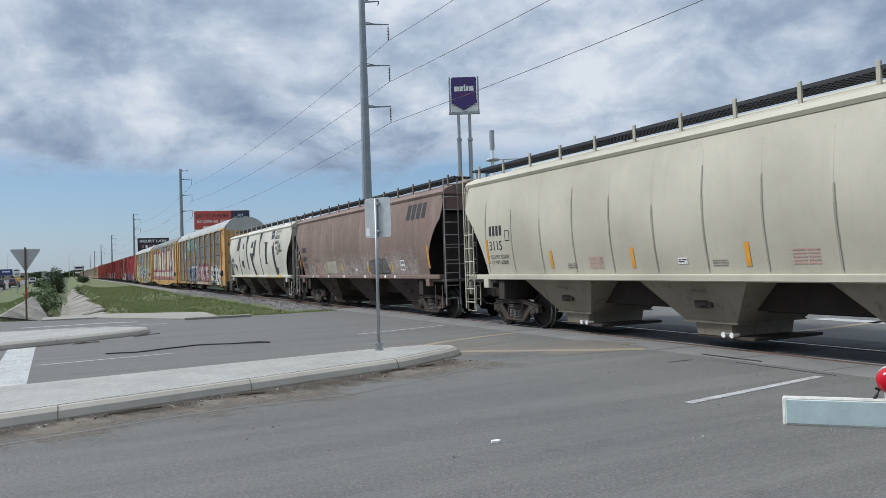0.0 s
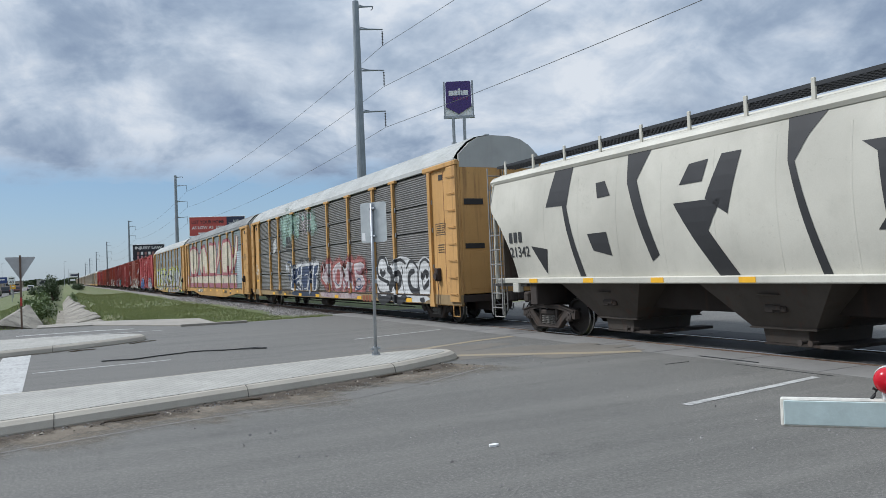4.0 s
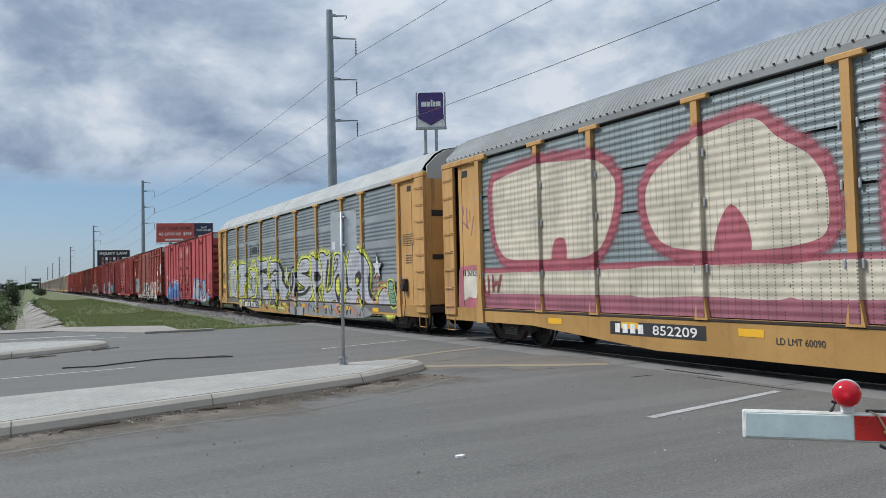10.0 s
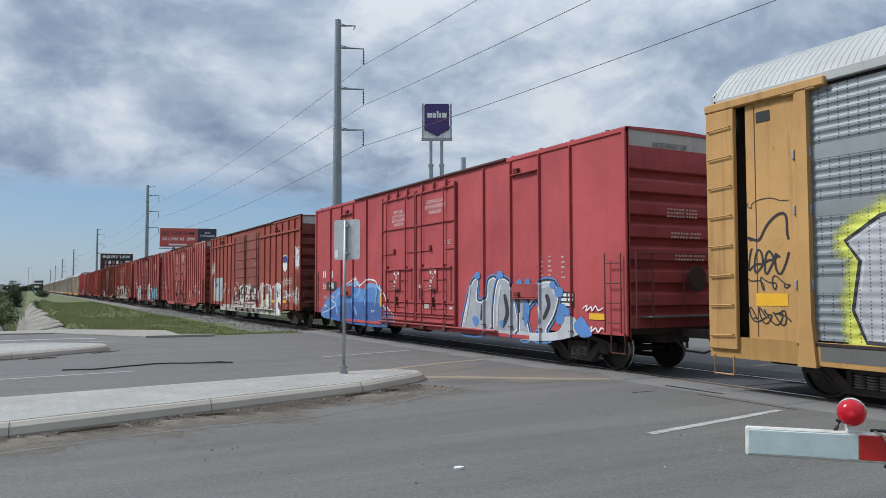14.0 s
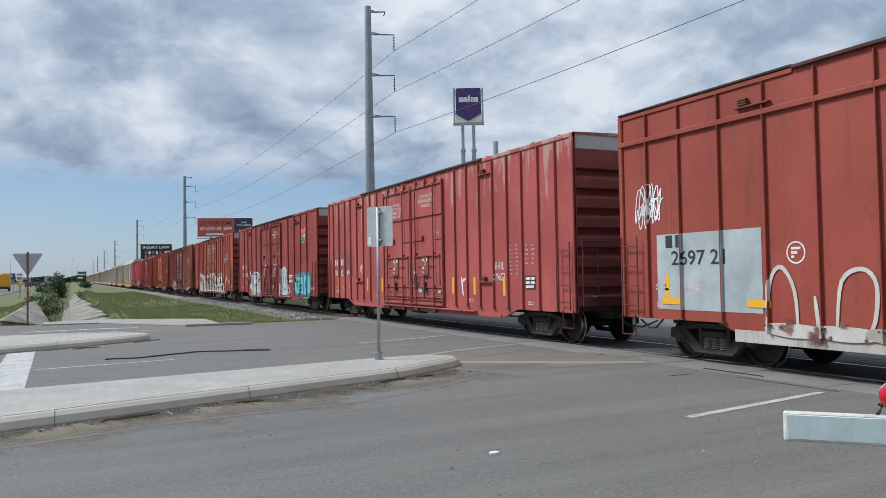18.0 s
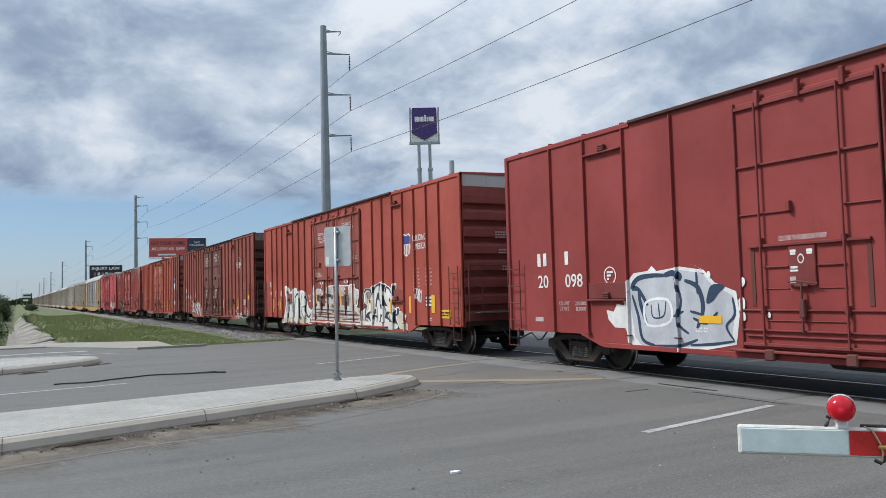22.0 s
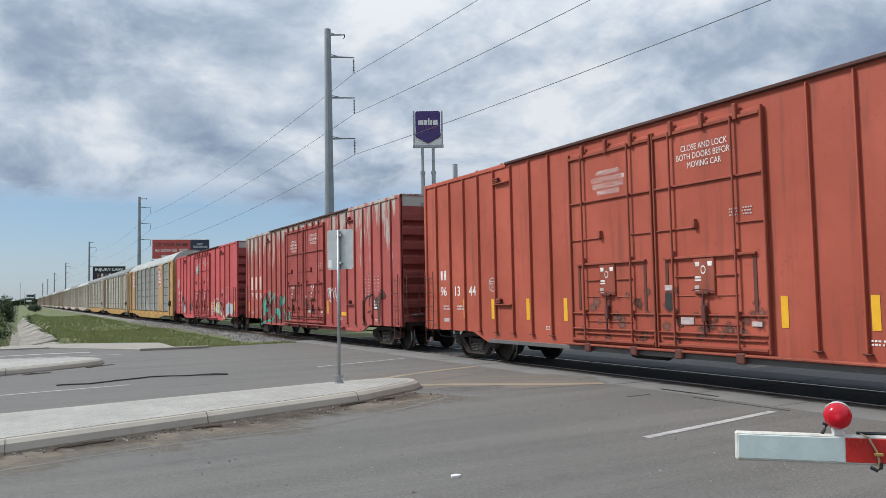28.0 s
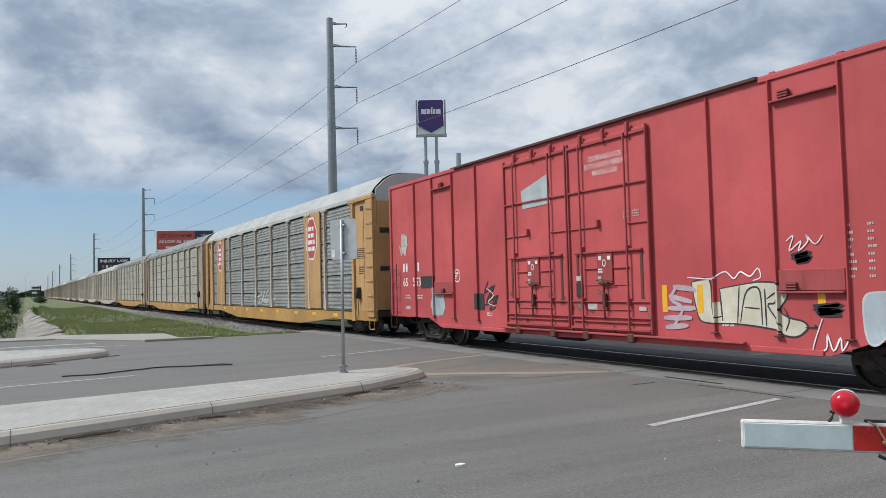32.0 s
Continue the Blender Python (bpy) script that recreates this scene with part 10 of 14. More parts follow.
stroke(b["B1"], INK, 0.08, [(-5.22, 1.88), (-5.47, 1.6), (-5.54, 1.16)])
sprayed(b["B1"], BLUE, [(-3.32, 0.94), (-3.47, 1.03), (-3.66, 0.91), (-3.48, 0.75)])
sprayed(b["B1"], BLUE, [(-5.7, 1.33), (-5.89, 1.44), (-5.97, 1.18), (-5.77, 0.84)])
sprayed(b["B1"], BLUE, [(-4.65, 0.9), (-4.83, 0.97), (-4.79, 0.77)])
stroke(b["B1"], PALE_GREY, 0.1, [(-3.21, 1.84), (-3.06, 1.27), (-2.9, 0.82)])
stroke(b["B1"], PALE_GREY, 0.1, [(-4.71, 1.83), (-4.56, 1.3), (-4.55, 0.78)])
stroke(b["B1"], PALE_GREY, 0.1, [(-6.46, 1.77), (-6.81, 1.82), (-6.94, 1.61)])
stroke(b["B1"], PALE_GREY, 0.12, [(-2.73, 0.66), (-3.95, 0.65), (-5.36, 0.66)])
sprayed(b["B1"], PALE_GREY, [(-5.53, 0.72), (-6.29, 0.71), (-7.1, 0.81), (-7.26, 1.1), (-7.64, 1.13), (-7.76, 0.95), (-7.81, 0.76), (-6.85, 0.57), (-5.6, 0.53)])
sprayed(b["B1"], BLUE, [(-7.63, 0.94), (-7.88, 1.14), (-8.11, 0.97), (-8.24, 0.77), (-7.87, 0.71)])
sprayed(b["B1"], BLUE, [(-7, 1.82), (-6.94, 1.74), (-6.82, 1.74), (-6.76, 1.82), (-6.82, 1.9), (-6.94, 1.9)])
sprayed(b["B1"], BLUE, [(-7.27, 1.67), (-7.19, 1.56), (-7.03, 1.56), (-6.96, 1.67), (-7.04, 1.77), (-7.2, 1.77)])
sprayed(b["B1"], BLUE, [(-5.68, 1.88), (-5.61, 1.8), (-5.49, 1.8), (-5.42, 1.88), (-5.49, 1.96), (-5.62, 1.96)])
sprayed(b["B1"], BLUE, [(-6.01, 1.91), (-5.95, 1.84), (-5.84, 1.85), (-5.79, 1.91), (-5.85, 1.98), (-5.95, 1.98)])
sprayed(b["B1"], BLUE, [(-4.84, 2.08), (-4.76, 2), (-4.6, 2), (-4.52, 2.09), (-4.6, 2.18), (-4.76, 2.18)])
sprayed(b["B1"], BLUE, [(-3.74, 2.08), (-3.66, 2), (-3.5, 2), (-3.42, 2.09), (-3.51, 2.17), (-3.67, 2.17)])
sprayed(b["B1"], BLUE, [(-7.42, 1.27), (-7.33, 1.15), (-7.14, 1.14), (-7.05, 1.26), (-7.15, 1.39), (-7.33, 1.39)])
sprayed(b["B1"], BLUE, [(-7.58, 1.23), (-7.52, 1.14), (-7.39, 1.14), (-7.33, 1.22), (-7.39, 1.31), (-7.52, 1.31)])
sprayed(b["B1"], BLUE, [(-7.31, 1.07), (-7.23, 0.96), (-7.07, 0.96), (-7, 1.06), (-7.08, 1.17), (-7.24, 1.17)])
stroke(b["B1"], WHITE_SPRAY, 0.035, [(-7.94, 1.32), (-8.1, 1.39), (-8.06, 1.27), (-8.23, 1.36), (-8.25, 1.27), (-8.37, 1.38), (-8.46, 1.29), (-8.62, 1.35)])
stroke(b["B1"], WHITE_SPRAY, 0.035, [(-8.17, 0.89), (-8.25, 0.95), (-8.22, 0.84), (-8.36, 0.92), (-8.44, 0.84), (-8.55, 0.93), (-8.64, 0.89)])
on_side(b["B1"], "painted_patch", rect(), 7.5, 1.85, 1.1, 0.36, STENCIL_DARK, BX - 0.004, R["B1"], 0.05)
# B2
on_side(b["B2"], "painted_patch", rect(), 7.0, 1.72, 2.55, 1.45, GREY_PATCH, BX - 0.005, R["B2"], 0.05, "flat grey painted patch")
on_side(b["B2"], "car_number", text_shape("2697 21", 0.01), 7.2, 1.98, 1.35, 0.28, STENCIL_DARK, BX - 0.009, R["B2"], 0.05, label="black car number")
on_side(b["B2"], "owner_mark", bars([(1, 1)]), 7.8, 2.3, 0.45, 0.24, STENCIL_DARK, BX - 0.009)
sprayed(b["B2"], OLD_MIST, [(-2.58, 0.84), (-3.72, 0.81), (-4.65, 0.79), (-5.34, 0.77), (-5.62, 0.94), (-5.66, 0.51), (-4.9, 0.49), (-3.83, 0.52), (-2.84, 0.51)], thick=0.85)
sprayed(b["B2"], PALE_CREAM, [(-4, 0.73), (-4.7, 0.72), (-5.34, 0.72), (-5.57, 0.84), (-5.56, 0.55), (-4.9, 0.51), (-4.06, 0.55)])
sprayed(b["B2"], OLD_WHITE, [(-2.84, 1.88), (-3.26, 1.98), (-3.56, 1.87), (-3.61, 1.65), (-3.52, 1.42), (-3.27, 1.32), (-3.26, 1.18), (-3.68, 1.18), (-3.75, 0.84), (-3.23, 0.83), (-2.95, 0.88), (-2.86, 1.41)])
sprayed(b["B2"], RUST_MIST, [(-3.24, 1.8), (-3.49, 1.83), (-3.55, 1.64), (-3.44, 1.43), (-3.27, 1.46)], thick=0.55)
sprayed(b["B2"], RUST_MIST, [(-2.89, 1.31), (-3.18, 1.27), (-3.14, 0.98), (-2.95, 0.97)], thick=0.3)
sprayed(b["B2"], OLD_MIST, [(-3.88, 1.4), (-4.2, 1.45), (-4.22, 0.86), (-3.88, 0.88)], thick=0.9)
sprayed(b["B2"], OLD_MIST, [(-4.25, 1.24), (-4.41, 1.52), (-4.59, 1.87), (-4.73, 1.65), (-4.8, 0.94), (-4.31, 0.87), (-4.21, 1.07)], thick=0.8)
sprayed(b["B2"], MUD_WHITE, [(-4.32, 1.24), (-4.46, 1.45), (-4.62, 1.61), (-4.73, 1.39), (-4.76, 1), (-4.39, 0.92)])
stroke(b["B2"], RUST_DARK, 0.05, [(-4.49, 1.74), (-4.45, 1.5), (-4.32, 1.27)])
stroke(b["B2"], RUST_DARK, 0.04, [(-4.4, 1.34), (-4.56, 1.28), (-4.45, 1.14), (-4.66, 1.08)])
stroke(b["B2"], RUST_DARK, 0.035, [(-4.62, 1.61), (-4.56, 1.43), (-4.72, 1.33)])
sprayed(b["B2"], WHITE_MIST, [(-5.43, 1.74), (-5.48, 1.9), (-5.64, 2), (-5.82, 2.03), (-6.12, 1.99), (-6.48, 1.88), (-6.51, 1.77), (-6.35, 1.38), (-6, 1.42), (-5.83, 1.59), (-5.81, 1.45), (-5.9, 1.3), (-6.43, 1.38), (-6.42, 1.03), (-5.99, 1.14), (-5.93, 0.94), (-6.14, 0.78), (-6.22, 0.6), (-5.96, 0.5), (-5.61, 0.48), (-5.54, 0.96), (-5.47, 1.28)], soft=False, thick=0.95)
sprayed(b["B2"], RUST_MIST, [(-6.05, 1.79), (-6.38, 1.75), (-6.28, 1.45), (-6.01, 1.49)], soft=False, thick=0.4)
sprayed(b["B2"], RUST_RED, [(-5.8, 1.66), (-5.98, 1.64), (-5.96, 1.47), (-6.06, 1.38), (-5.89, 1.35), (-5.78, 1.44)])
sprayed(b["B2"], RUST_DARK, [(-5.93, 1), (-6.36, 1.01), (-6.35, 0.78), (-6.14, 0.78)], soft=False)
stroke(b["B2"], WHITE_SPRAY, 0.06, [(-2.53, 1.68), (-2.52, 1.43), (-2.58, 1), (-2.88, 0.89)])
stroke(b["B2"], WHITE_SPRAY, 0.06, [(-2.54, 1.68), (-2.79, 1.73), (-2.85, 1.94), (-3.1, 2.01), (-3.41, 2.02), (-3.64, 1.91), (-3.74, 1.82)])
stroke(b["B2"], WHITE_SPRAY, 0.06, [(-3.89, 2), (-3.9, 1.52), (-3.88, 0.96)])
stroke(b["B2"], WHITE_SPRAY, 0.06, [(-3.89, 2), (-4.2, 1.93), (-4.36, 1.87), (-4.26, 1.64), (-4.17, 1.34), (-4.19, 0.91)])
stroke(b["B2"], WHITE_SPRAY, 0.05, [(-4.24, 1.29), (-4.41, 1.56), (-4.58, 1.97), (-4.69, 1.74), (-4.76, 1.31)])
stroke(b["B2"], WHITE_SPRAY, 0.07, [(-4.85, 1.74), (-4.88, 1.48), (-4.92, 1.25)])
stroke(b["B2"], WHITE_SPRAY, 0.07, [(-4.88, 1.73), (-5.08, 1.87), (-5.28, 1.86), (-5.41, 1.74), (-5.43, 1.27)])
stroke(b["B2"], WHITE_SPRAY, 0.05, [(-5.82, 2.05), (-6.2, 1.98), (-6.53, 1.87), (-6.49, 1.73), (-6.27, 1.35)])
stroke(b["B2"], WHITE_SPRAY, 0.06, [(-5.89, 1.3), (-6.43, 1.38), (-6.42, 0.96)])
stroke(b["B2"], WHITE_SPRAY, 0.04, [(-5.93, 0.93), (-6.14, 0.76), (-6.35, 0.76)])
stroke(b["B2"], WHITE_SPRAY, 0.05, [(-5.57, 1.86), (-5.52, 1.53), (-5.58, 1.12)])
stroke(b["B2"], PALE_GREY, 0.05, [(-3.07, 1.97), (-3.03, 1.51), (-3.08, 0.92)])
stroke(b["B2"], PALE_GREY, 0.05, [(-5.7, 1.94), (-5.74, 1.53), (-5.69, 1.13)])
stroke(b["B2"], OLD_WHITE, 0.07, [(5.67, 0.67), (5.56, 1.54), (5.33, 1.77), (5.09, 1.38), (5.04, 0.65)])
stroke(b["B2"], OLD_WHITE, 0.07, [(4.65, 0.66), (4.72, 1.31)])
stroke(b["B2"], OLD_WHITE, 0.07, [(4.35, 0.8), (4.25, 1.54), (3.91, 1.72), (3.69, 1.47), (3.79, 0.82), (4.21, 0.73)])
stroke(b["B2"], OLD_WHITE, 0.07, [(3.24, 1.4), (3.12, 0.84), (2.86, 0.74), (2.72, 1.69), (2.47, 1.82)])
stroke(b["B2"], OLD_WHITE, 0.07, [(2.47, 1.82), (2.11, 1.55), (2.24, 1.01)])
sprayed(b["B2"], OLD_MIST, [(1.3, 1.78), (1.03, 1.94), (0.39, 1.94), (0.29, 1.05), (1.21, 0.99), (1.43, 1.47)], thick=0.9)
sprayed(b["B2"], OLD_MIST, [(0.12, 1.92), (-1.12, 1.98), (-1.11, 1.57), (-1.82, 1.55), (-1.87, 1.81), (-2.29, 1.67), (-2.33, 1.29), (-1.88, 1.2), (-1.1, 1.21), (0.09, 1.08)], soft=False, thick=0.95)
sprayed(b["B2"], OLD_MIST, [(2.68, 1.05), (0.31, 1.05), (-2.06, 1.07), (-2.16, 0.89), (-0.92, 0.76), (0.41, 0.81), (2.69, 0.78)], thick=0.8)
sprayed(b["B2"], OLD_MIST, [(2.29, 1.79), (2.12, 1.82), (1.74, 1.28), (1.85, 1.08), (2.3, 1.14)], thick=0.6)
sprayed(b["B2"], RUST_DARK, [(-1.14, 1.97), (-1.82, 1.98), (-1.81, 1.57), (-1.13, 1.58)], soft=False)
sprayed(b["B2"], INK, [(-0.11, 1.84), (-0.4, 1.85), (-0.41, 1.69), (-0.11, 1.68)], soft=False)
sprayed(b["B2"], INK, [(-1.77, 1.5), (-2.17, 1.51), (-2.17, 1.26), (-1.76, 1.25)], soft=False)
sprayed(b["B2"], INK, [(2.18, 1.45), (1.84, 1.47), (1.85, 1.27), (2.19, 1.26)], soft=False)
sprayed(b["B2"], HOND_GREY, [(-0.58, 1.82), (-0.86, 1.81), (-0.86, 1.61), (-0.57, 1.61)], soft=False)
sprayed(b["B2"], INK, [(1.07, 1.78), (0.78, 1.87), (0.39, 1.84), (0.68, 1.72), (0.79, 1.51), (0.99, 1.57)])
stroke(b["B2"], INK, 0.06, [(1.07, 1.78), (0.79, 1.57), (0.89, 1.29)])
stroke(b["B2"], INK, 0.05, [(0.68, 1.96), (0.34, 1.84), (0.4, 1.48)])
stroke(b["B2"], INK, 0.04, [(0.07, 1.45), (-0.43, 1.49), (-0.85, 1.35)])
stroke(b["B2"], INK, 0.05, [(-1.26, 1.19), (-1.88, 1.17), (-2.17, 1.24)])
stroke(b["B2"], INK, 0.04, [(0.07, 1.31), (-0.6, 1.21), (-1.1, 1.27)])
stroke(b["B2"], INK, 0.05, [(2.66, 0.93), (1.31, 0.91), (0.41, 0.88)])
stroke(b["B2"], INK, 0.04, [(-0.06, 0.96), (-0.93, 0.91), (-1.87, 0.97)])
stroke(b["B2"], WHITE_SPRAY, 0.03, [(2.05, 2.05), (1.94, 2.12), (1.83, 2.03), (1.72, 2.07)])
stroke(b["B2"], WHITE_SPRAY, 0.03, [(1.67, 2.01), (1.3, 1.78), (1.25, 1.66)])
stroke(b["B2"], WHITE_SPRAY, 0.03, [(0.1, 1.94), (-1.12, 1.98)])
stroke(b["B2"], WHITE_SPRAY, 0.03, [(-1.89, 1.81), (-2.29, 1.68), (-2.33, 1.5)])
stroke(b["B2"], WHITE_SPRAY, 0.03, [(-1.81, 1.42), (-2.14, 1.43)])
stroke(b["B2"], WHITE_SPRAY, 0.03, [(-1.8, 1.34), (-2.14, 1.36)])
stroke(b["B2"], WHITE_SPRAY, 0.03, [(-1.41, 0.7), (-1.45, 0.5)])
stroke(b["B2"], WHITE_SPRAY, 0.03, [(-1.45, 0.68), (-1.56, 0.7)])
stroke(b["B2"], WHITE_SPRAY, 0.03, [(-1.64, 0.69), (-1.6, 0.51), (-1.79, 0.59), (-1.86, 0.51), (-1.95, 0.71)])
stroke(b["B2"], WHITE_SPRAY, 0.03, [(-2.05, 0.7), (-2.07, 0.52), (-2.19, 0.68), (-2.22, 0.52)])
stroke(b["B2"], WHITE_SPRAY, 0.03, [(-2.3, 0.67), (-2.38, 0.53), (-2.51, 0.67)])
stroke(b["B2"], WHITE_SPRAY, 0.03, [(-2.57, 0.66), (-2.61, 0.51), (-2.71, 0.65), (-2.72, 0.51)])
sprayed(b["B2"], OLD_WHITE, [(5.6, 0.84), (5.1, 0.86), (4.65, 0.82), (4.6, 0.68), (5.15, 0.63), (5.65, 0.7)])
sprayed(b["B2"], OLD_WHITE, [(4.7, 0.84), (4.2, 0.86), (3.75, 0.82), (3.7, 0.68), (4.25, 0.63), (4.75, 0.7)])
sprayed(b["B2"], MUD_WHITE, [(3.8, 0.84), (3.3, 0.86), (2.85, 0.82), (2.8, 0.68), (3.35, 0.63), (3.85, 0.7)])
sprayed(b["B2"], OLD_WHITE, [(2.9, 0.84), (2.4, 0.86), (1.95, 0.82), (1.9, 0.68), (2.45, 0.63), (2.95, 0.7)])
sprayed(b["B2"], MUD_WHITE, [(2, 0.84), (1.5, 0.86), (1.05, 0.82), (1, 0.68), (1.55, 0.63), (2.05, 0.7)])
sprayed(b["B2"], OLD_WHITE, [(1.1, 0.84), (0.6, 0.86), (0.15, 0.82), (0.1, 0.68), (0.65, 0.63), (1.15, 0.7)])
sprayed(b["B2"], MUD_WHITE, [(0.2, 0.84), (-0.3, 0.86), (-0.75, 0.82), (-0.8, 0.68), (-0.25, 0.63), (0.25, 0.7)])
sprayed(b["B2"], MUD_WHITE, [(-0.7, 0.84), (-1.2, 0.86), (-1.65, 0.82), (-1.7, 0.68), (-1.15, 0.63), (-0.65, 0.7)])
sprayed(b["B2"], OLD_WHITE, [(-1.6, 0.84), (-2.1, 0.86), (-2.55, 0.82), (-2.6, 0.68), (-2.05, 0.63), (-1.55, 0.7)])
sprayed(b["B2"], MUD_WHITE, [(-2.5, 0.84), (-3, 0.86), (-3.45, 0.82), (-3.5, 0.68), (-2.95, 0.63), (-2.45, 0.7)])
sprayed(b["B2"], OLD_WHITE, [(-3.4, 0.84), (-3.9, 0.86), (-4.35, 0.82), (-4.4, 0.68), (-3.85, 0.63), (-3.35, 0.7)])
sprayed(b["B2"], MUD_WHITE, [(-4.3, 0.84), (-4.8, 0.86), (-5.25, 0.82), (-5.3, 0.68), (-4.75, 0.63), (-4.25, 0.7)])
shield(b["B2"], -7.02, 2.93, 0.68, 0.8, BX, False)
for y0, y1, z0, z1, sd in ((-6.6, -8.1, 1.97, 2.26, 1), (-8.5, -9.2, 2.7, 3.65, 2), (-6.8, -8.2, 1.3, 1.8, 3), (8.9, 8.1, 2.7, 3.5, 4), (-8.4, -9.1, 1.1, 1.9, 5)):
    tag(b["B2"], y0, y1, z0, z1, WHITE_SPRAY, BX, R["B2"], 60 + sd, 6, 0.045)
    tag(b["B2"], y0 - 0.1, y1 - 0.05, z0 - 0.12, z0 + 0.6 * (z1 - z0), WHITE_SPRAY, BX, R["B2"], 160 + sd, 5, 0.05)
# B3
on_side(b["B3"], "graffiti", text_shape("RAIL\nKING!", 0.0), -5.85, 1.8, 0.62, 0.5, WHITE_SPRAY, BX - 0.008, R["B3"], 0.05, "white sprayed words", shear=0.2)
tag(b["B3"], -3.58, -3.9, 1.1, 1.66, WHITE_SPRAY, BX, R["B3"], 66, 1, 0.1)
on_side(b["B3"], "painted_patch", rect(), 7.2, 2.3, 2.3, 1.15, spray((0.275, 0.066, 0.058)), BX - 0.003, R["B3"], 0.05, "darker repainted panel")
for k, (words, ya, yb, z) in LOADS.items():
    on_side(b[k], "stencil", text_shape("LD LMT\nLT WT"), ya, z, 0.36, 0.2, FADED, BX - 0.006, label="small white stencil")
    on_side(b[k], "stencil", text_shape(words), yb, z, 0.4, 0.2, FADED, BX - 0.006)
    if k != "B4":
        on_side(b[k], "stencil", text_shape("286K"), 6.5, 1.3, 0.3, 0.11, FADED, BX - 0.006)
on_side(b["B5"], "stencil", text_shape("DO NOT USE FORKLIFT\nTRUCK TO OPEN DOORS"), 1.66, 2.55, 0.72, 0.17, STENCIL, BX - 0.056, label="white warning stencil")
for k in ("B5", "B8", "B1", "B9"):
    for j, (zz, n) in enumerate(((3.32, 3), (2.86, 2), (2.40, 2))):
        on_end(b[k], "end_stencil", fine_print(n, 6, 4, 0.4), 0.1 * j, zz - 0.02, 0.85, 0.06 * n, FADED, -BOX_HALF - 0.0, "small white stencil")["kind"] = "stuff"
for k in ("B8", "B1"):
    t_vs, t_fs = text_shape("EXCESS HEIGHT CAR")
    lo, hi = t_vs.min(0), t_vs.max(0)
    uv = (t_vs - (lo + hi) / 2) * (0.95 / (hi[0] - lo[0]), 0.11 / (hi[1] - lo[1]))
    part("stencil", M().add([(-0.3 + a, -BOX_HALF + 0.018, 4.68 + c) for a, c in uv], t_fs), STENCIL_DARK, b[k], "black height warning")
for k, (n, tone) in {"B7": (46, 0), "B3": (26, 1), "B6": (40, 0), "B8": (26, 1), "B9": (12, 1)}.items():
    worn = [spray((0.13, 0.045, 0.032), False, True), spray((0.19, 0.085, 0.06), False, True), spray((0.24, 0.15, 0.12), False, True)]
    splats(b[k], 2.4, -2.4, 0.78, 1.55 + 0.25 * (1 - tone), n, 0.30, worn[:2 + tone], BX - 0.046, (), 0, 70 + n)
# B4
sprayed(b["B4"], WHITE_MIST, [(5.86, 1.31), (5.65, 1.27), (5.54, 1.43), (5.34, 1.4), (5.37, 1.62), (5.25, 1.64), (5.26, 1.83), (5.04, 2.02), (4.67, 2.05), (4.55, 2.14), (4.43, 2.04), (3.85, 2.1), (3.3, 2.02), (3.58, 2.13), (3.29, 2.01), (3.08, 1.8), (2.63, 1.64), (2.58, 1.25), (2.67, 0.75), (3.67, 0.57), (3.94, 0.57), (4.98, 0.55), (5.21, 0.68), (5.32, 0.95), (5.63, 0.96), (5.81, 1.12)], soft=False)
sprayed(b["B4"], SILVER, [(5.19, 1.67), (5.14, 1.83), (4.96, 1.95), (4.45, 1.99), (3.86, 2.04), (3.3, 1.96), (3.58, 2.06), (3.31, 1.94), (3.12, 1.74), (2.71, 1.58), (2.68, 1.25), (2.76, 0.82), (3.66, 0.67), (3.94, 0.65), (4.89, 0.63), (5.06, 0.79), (5.12, 1.19)], soft=False)
stroke(b["B4"], INK_BLUE, 0.1, [(4.69, 1.4), (4.92, 1.7), (5.09, 1.74), (4.93, 1.91), (4.56, 1.96), (4.24, 1.95)])
stroke(b["B4"], INK_BLUE, 0.12, [(4.24, 1.95), (4.04, 1.99), (3.86, 1.93), (3.9, 1.86)])
stroke(b["B4"], INK_BLUE, 0.09, [(4.92, 1.68), (4.87, 1.4), (4.73, 1.04)])
stroke(b["B4"], INK_BLUE, 0.07, [(5.1, 1.6), (4.95, 1.19), (4.86, 0.76), (4.53, 0.65)])
stroke(b["B4"], INK_BLUE, 0.06, [(4.53, 0.65), (3.94, 0.67), (3.5, 0.8)])
stroke(b["B4"], WHITE_SPRAY, 0.05, [(4.74, 1.45), (4.17, 1.5), (4.13, 1.11), (4.71, 1.03)], closed=True)
stroke(b["B4"], INK_BLUE, 0.03, [(4.6, 1.42), (4.56, 1.18), (4.29, 1.21), (4.22, 1.48)])
stroke(b["B4"], INK_BLUE, 0.03, [(4.42, 1.45), (4.39, 1.18)])
stroke(b["B4"], INK_BLUE, 0.06, [(4, 1.9), (3.85, 1.5), (3.95, 1.1), (3.7, 0.9)])
stroke(b["B4"], INK_BLUE, 0.09, [(3.75, 1.85), (3.45, 1.72), (3.35, 1.35), (3.5, 1)])
stroke(b["B4"], INK_BLUE, 0.05, [(3.65, 1.3), (3.4, 1.25)])
stroke(b["B4"], INK_BLUE, 0.05, [(4.05, 1.2), (3.8, 1.3)])
sprayed(b["B4"], INK_BLUE, [(3.27, 1.45), (3.18, 1.72), (3.01, 1.77), (2.86, 1.72), (3, 1.61), (3.12, 1.48)])
stroke(b["B4"], INK_BLUE, 0.05, [(3.47, 1.99), (3.46, 1.6)])
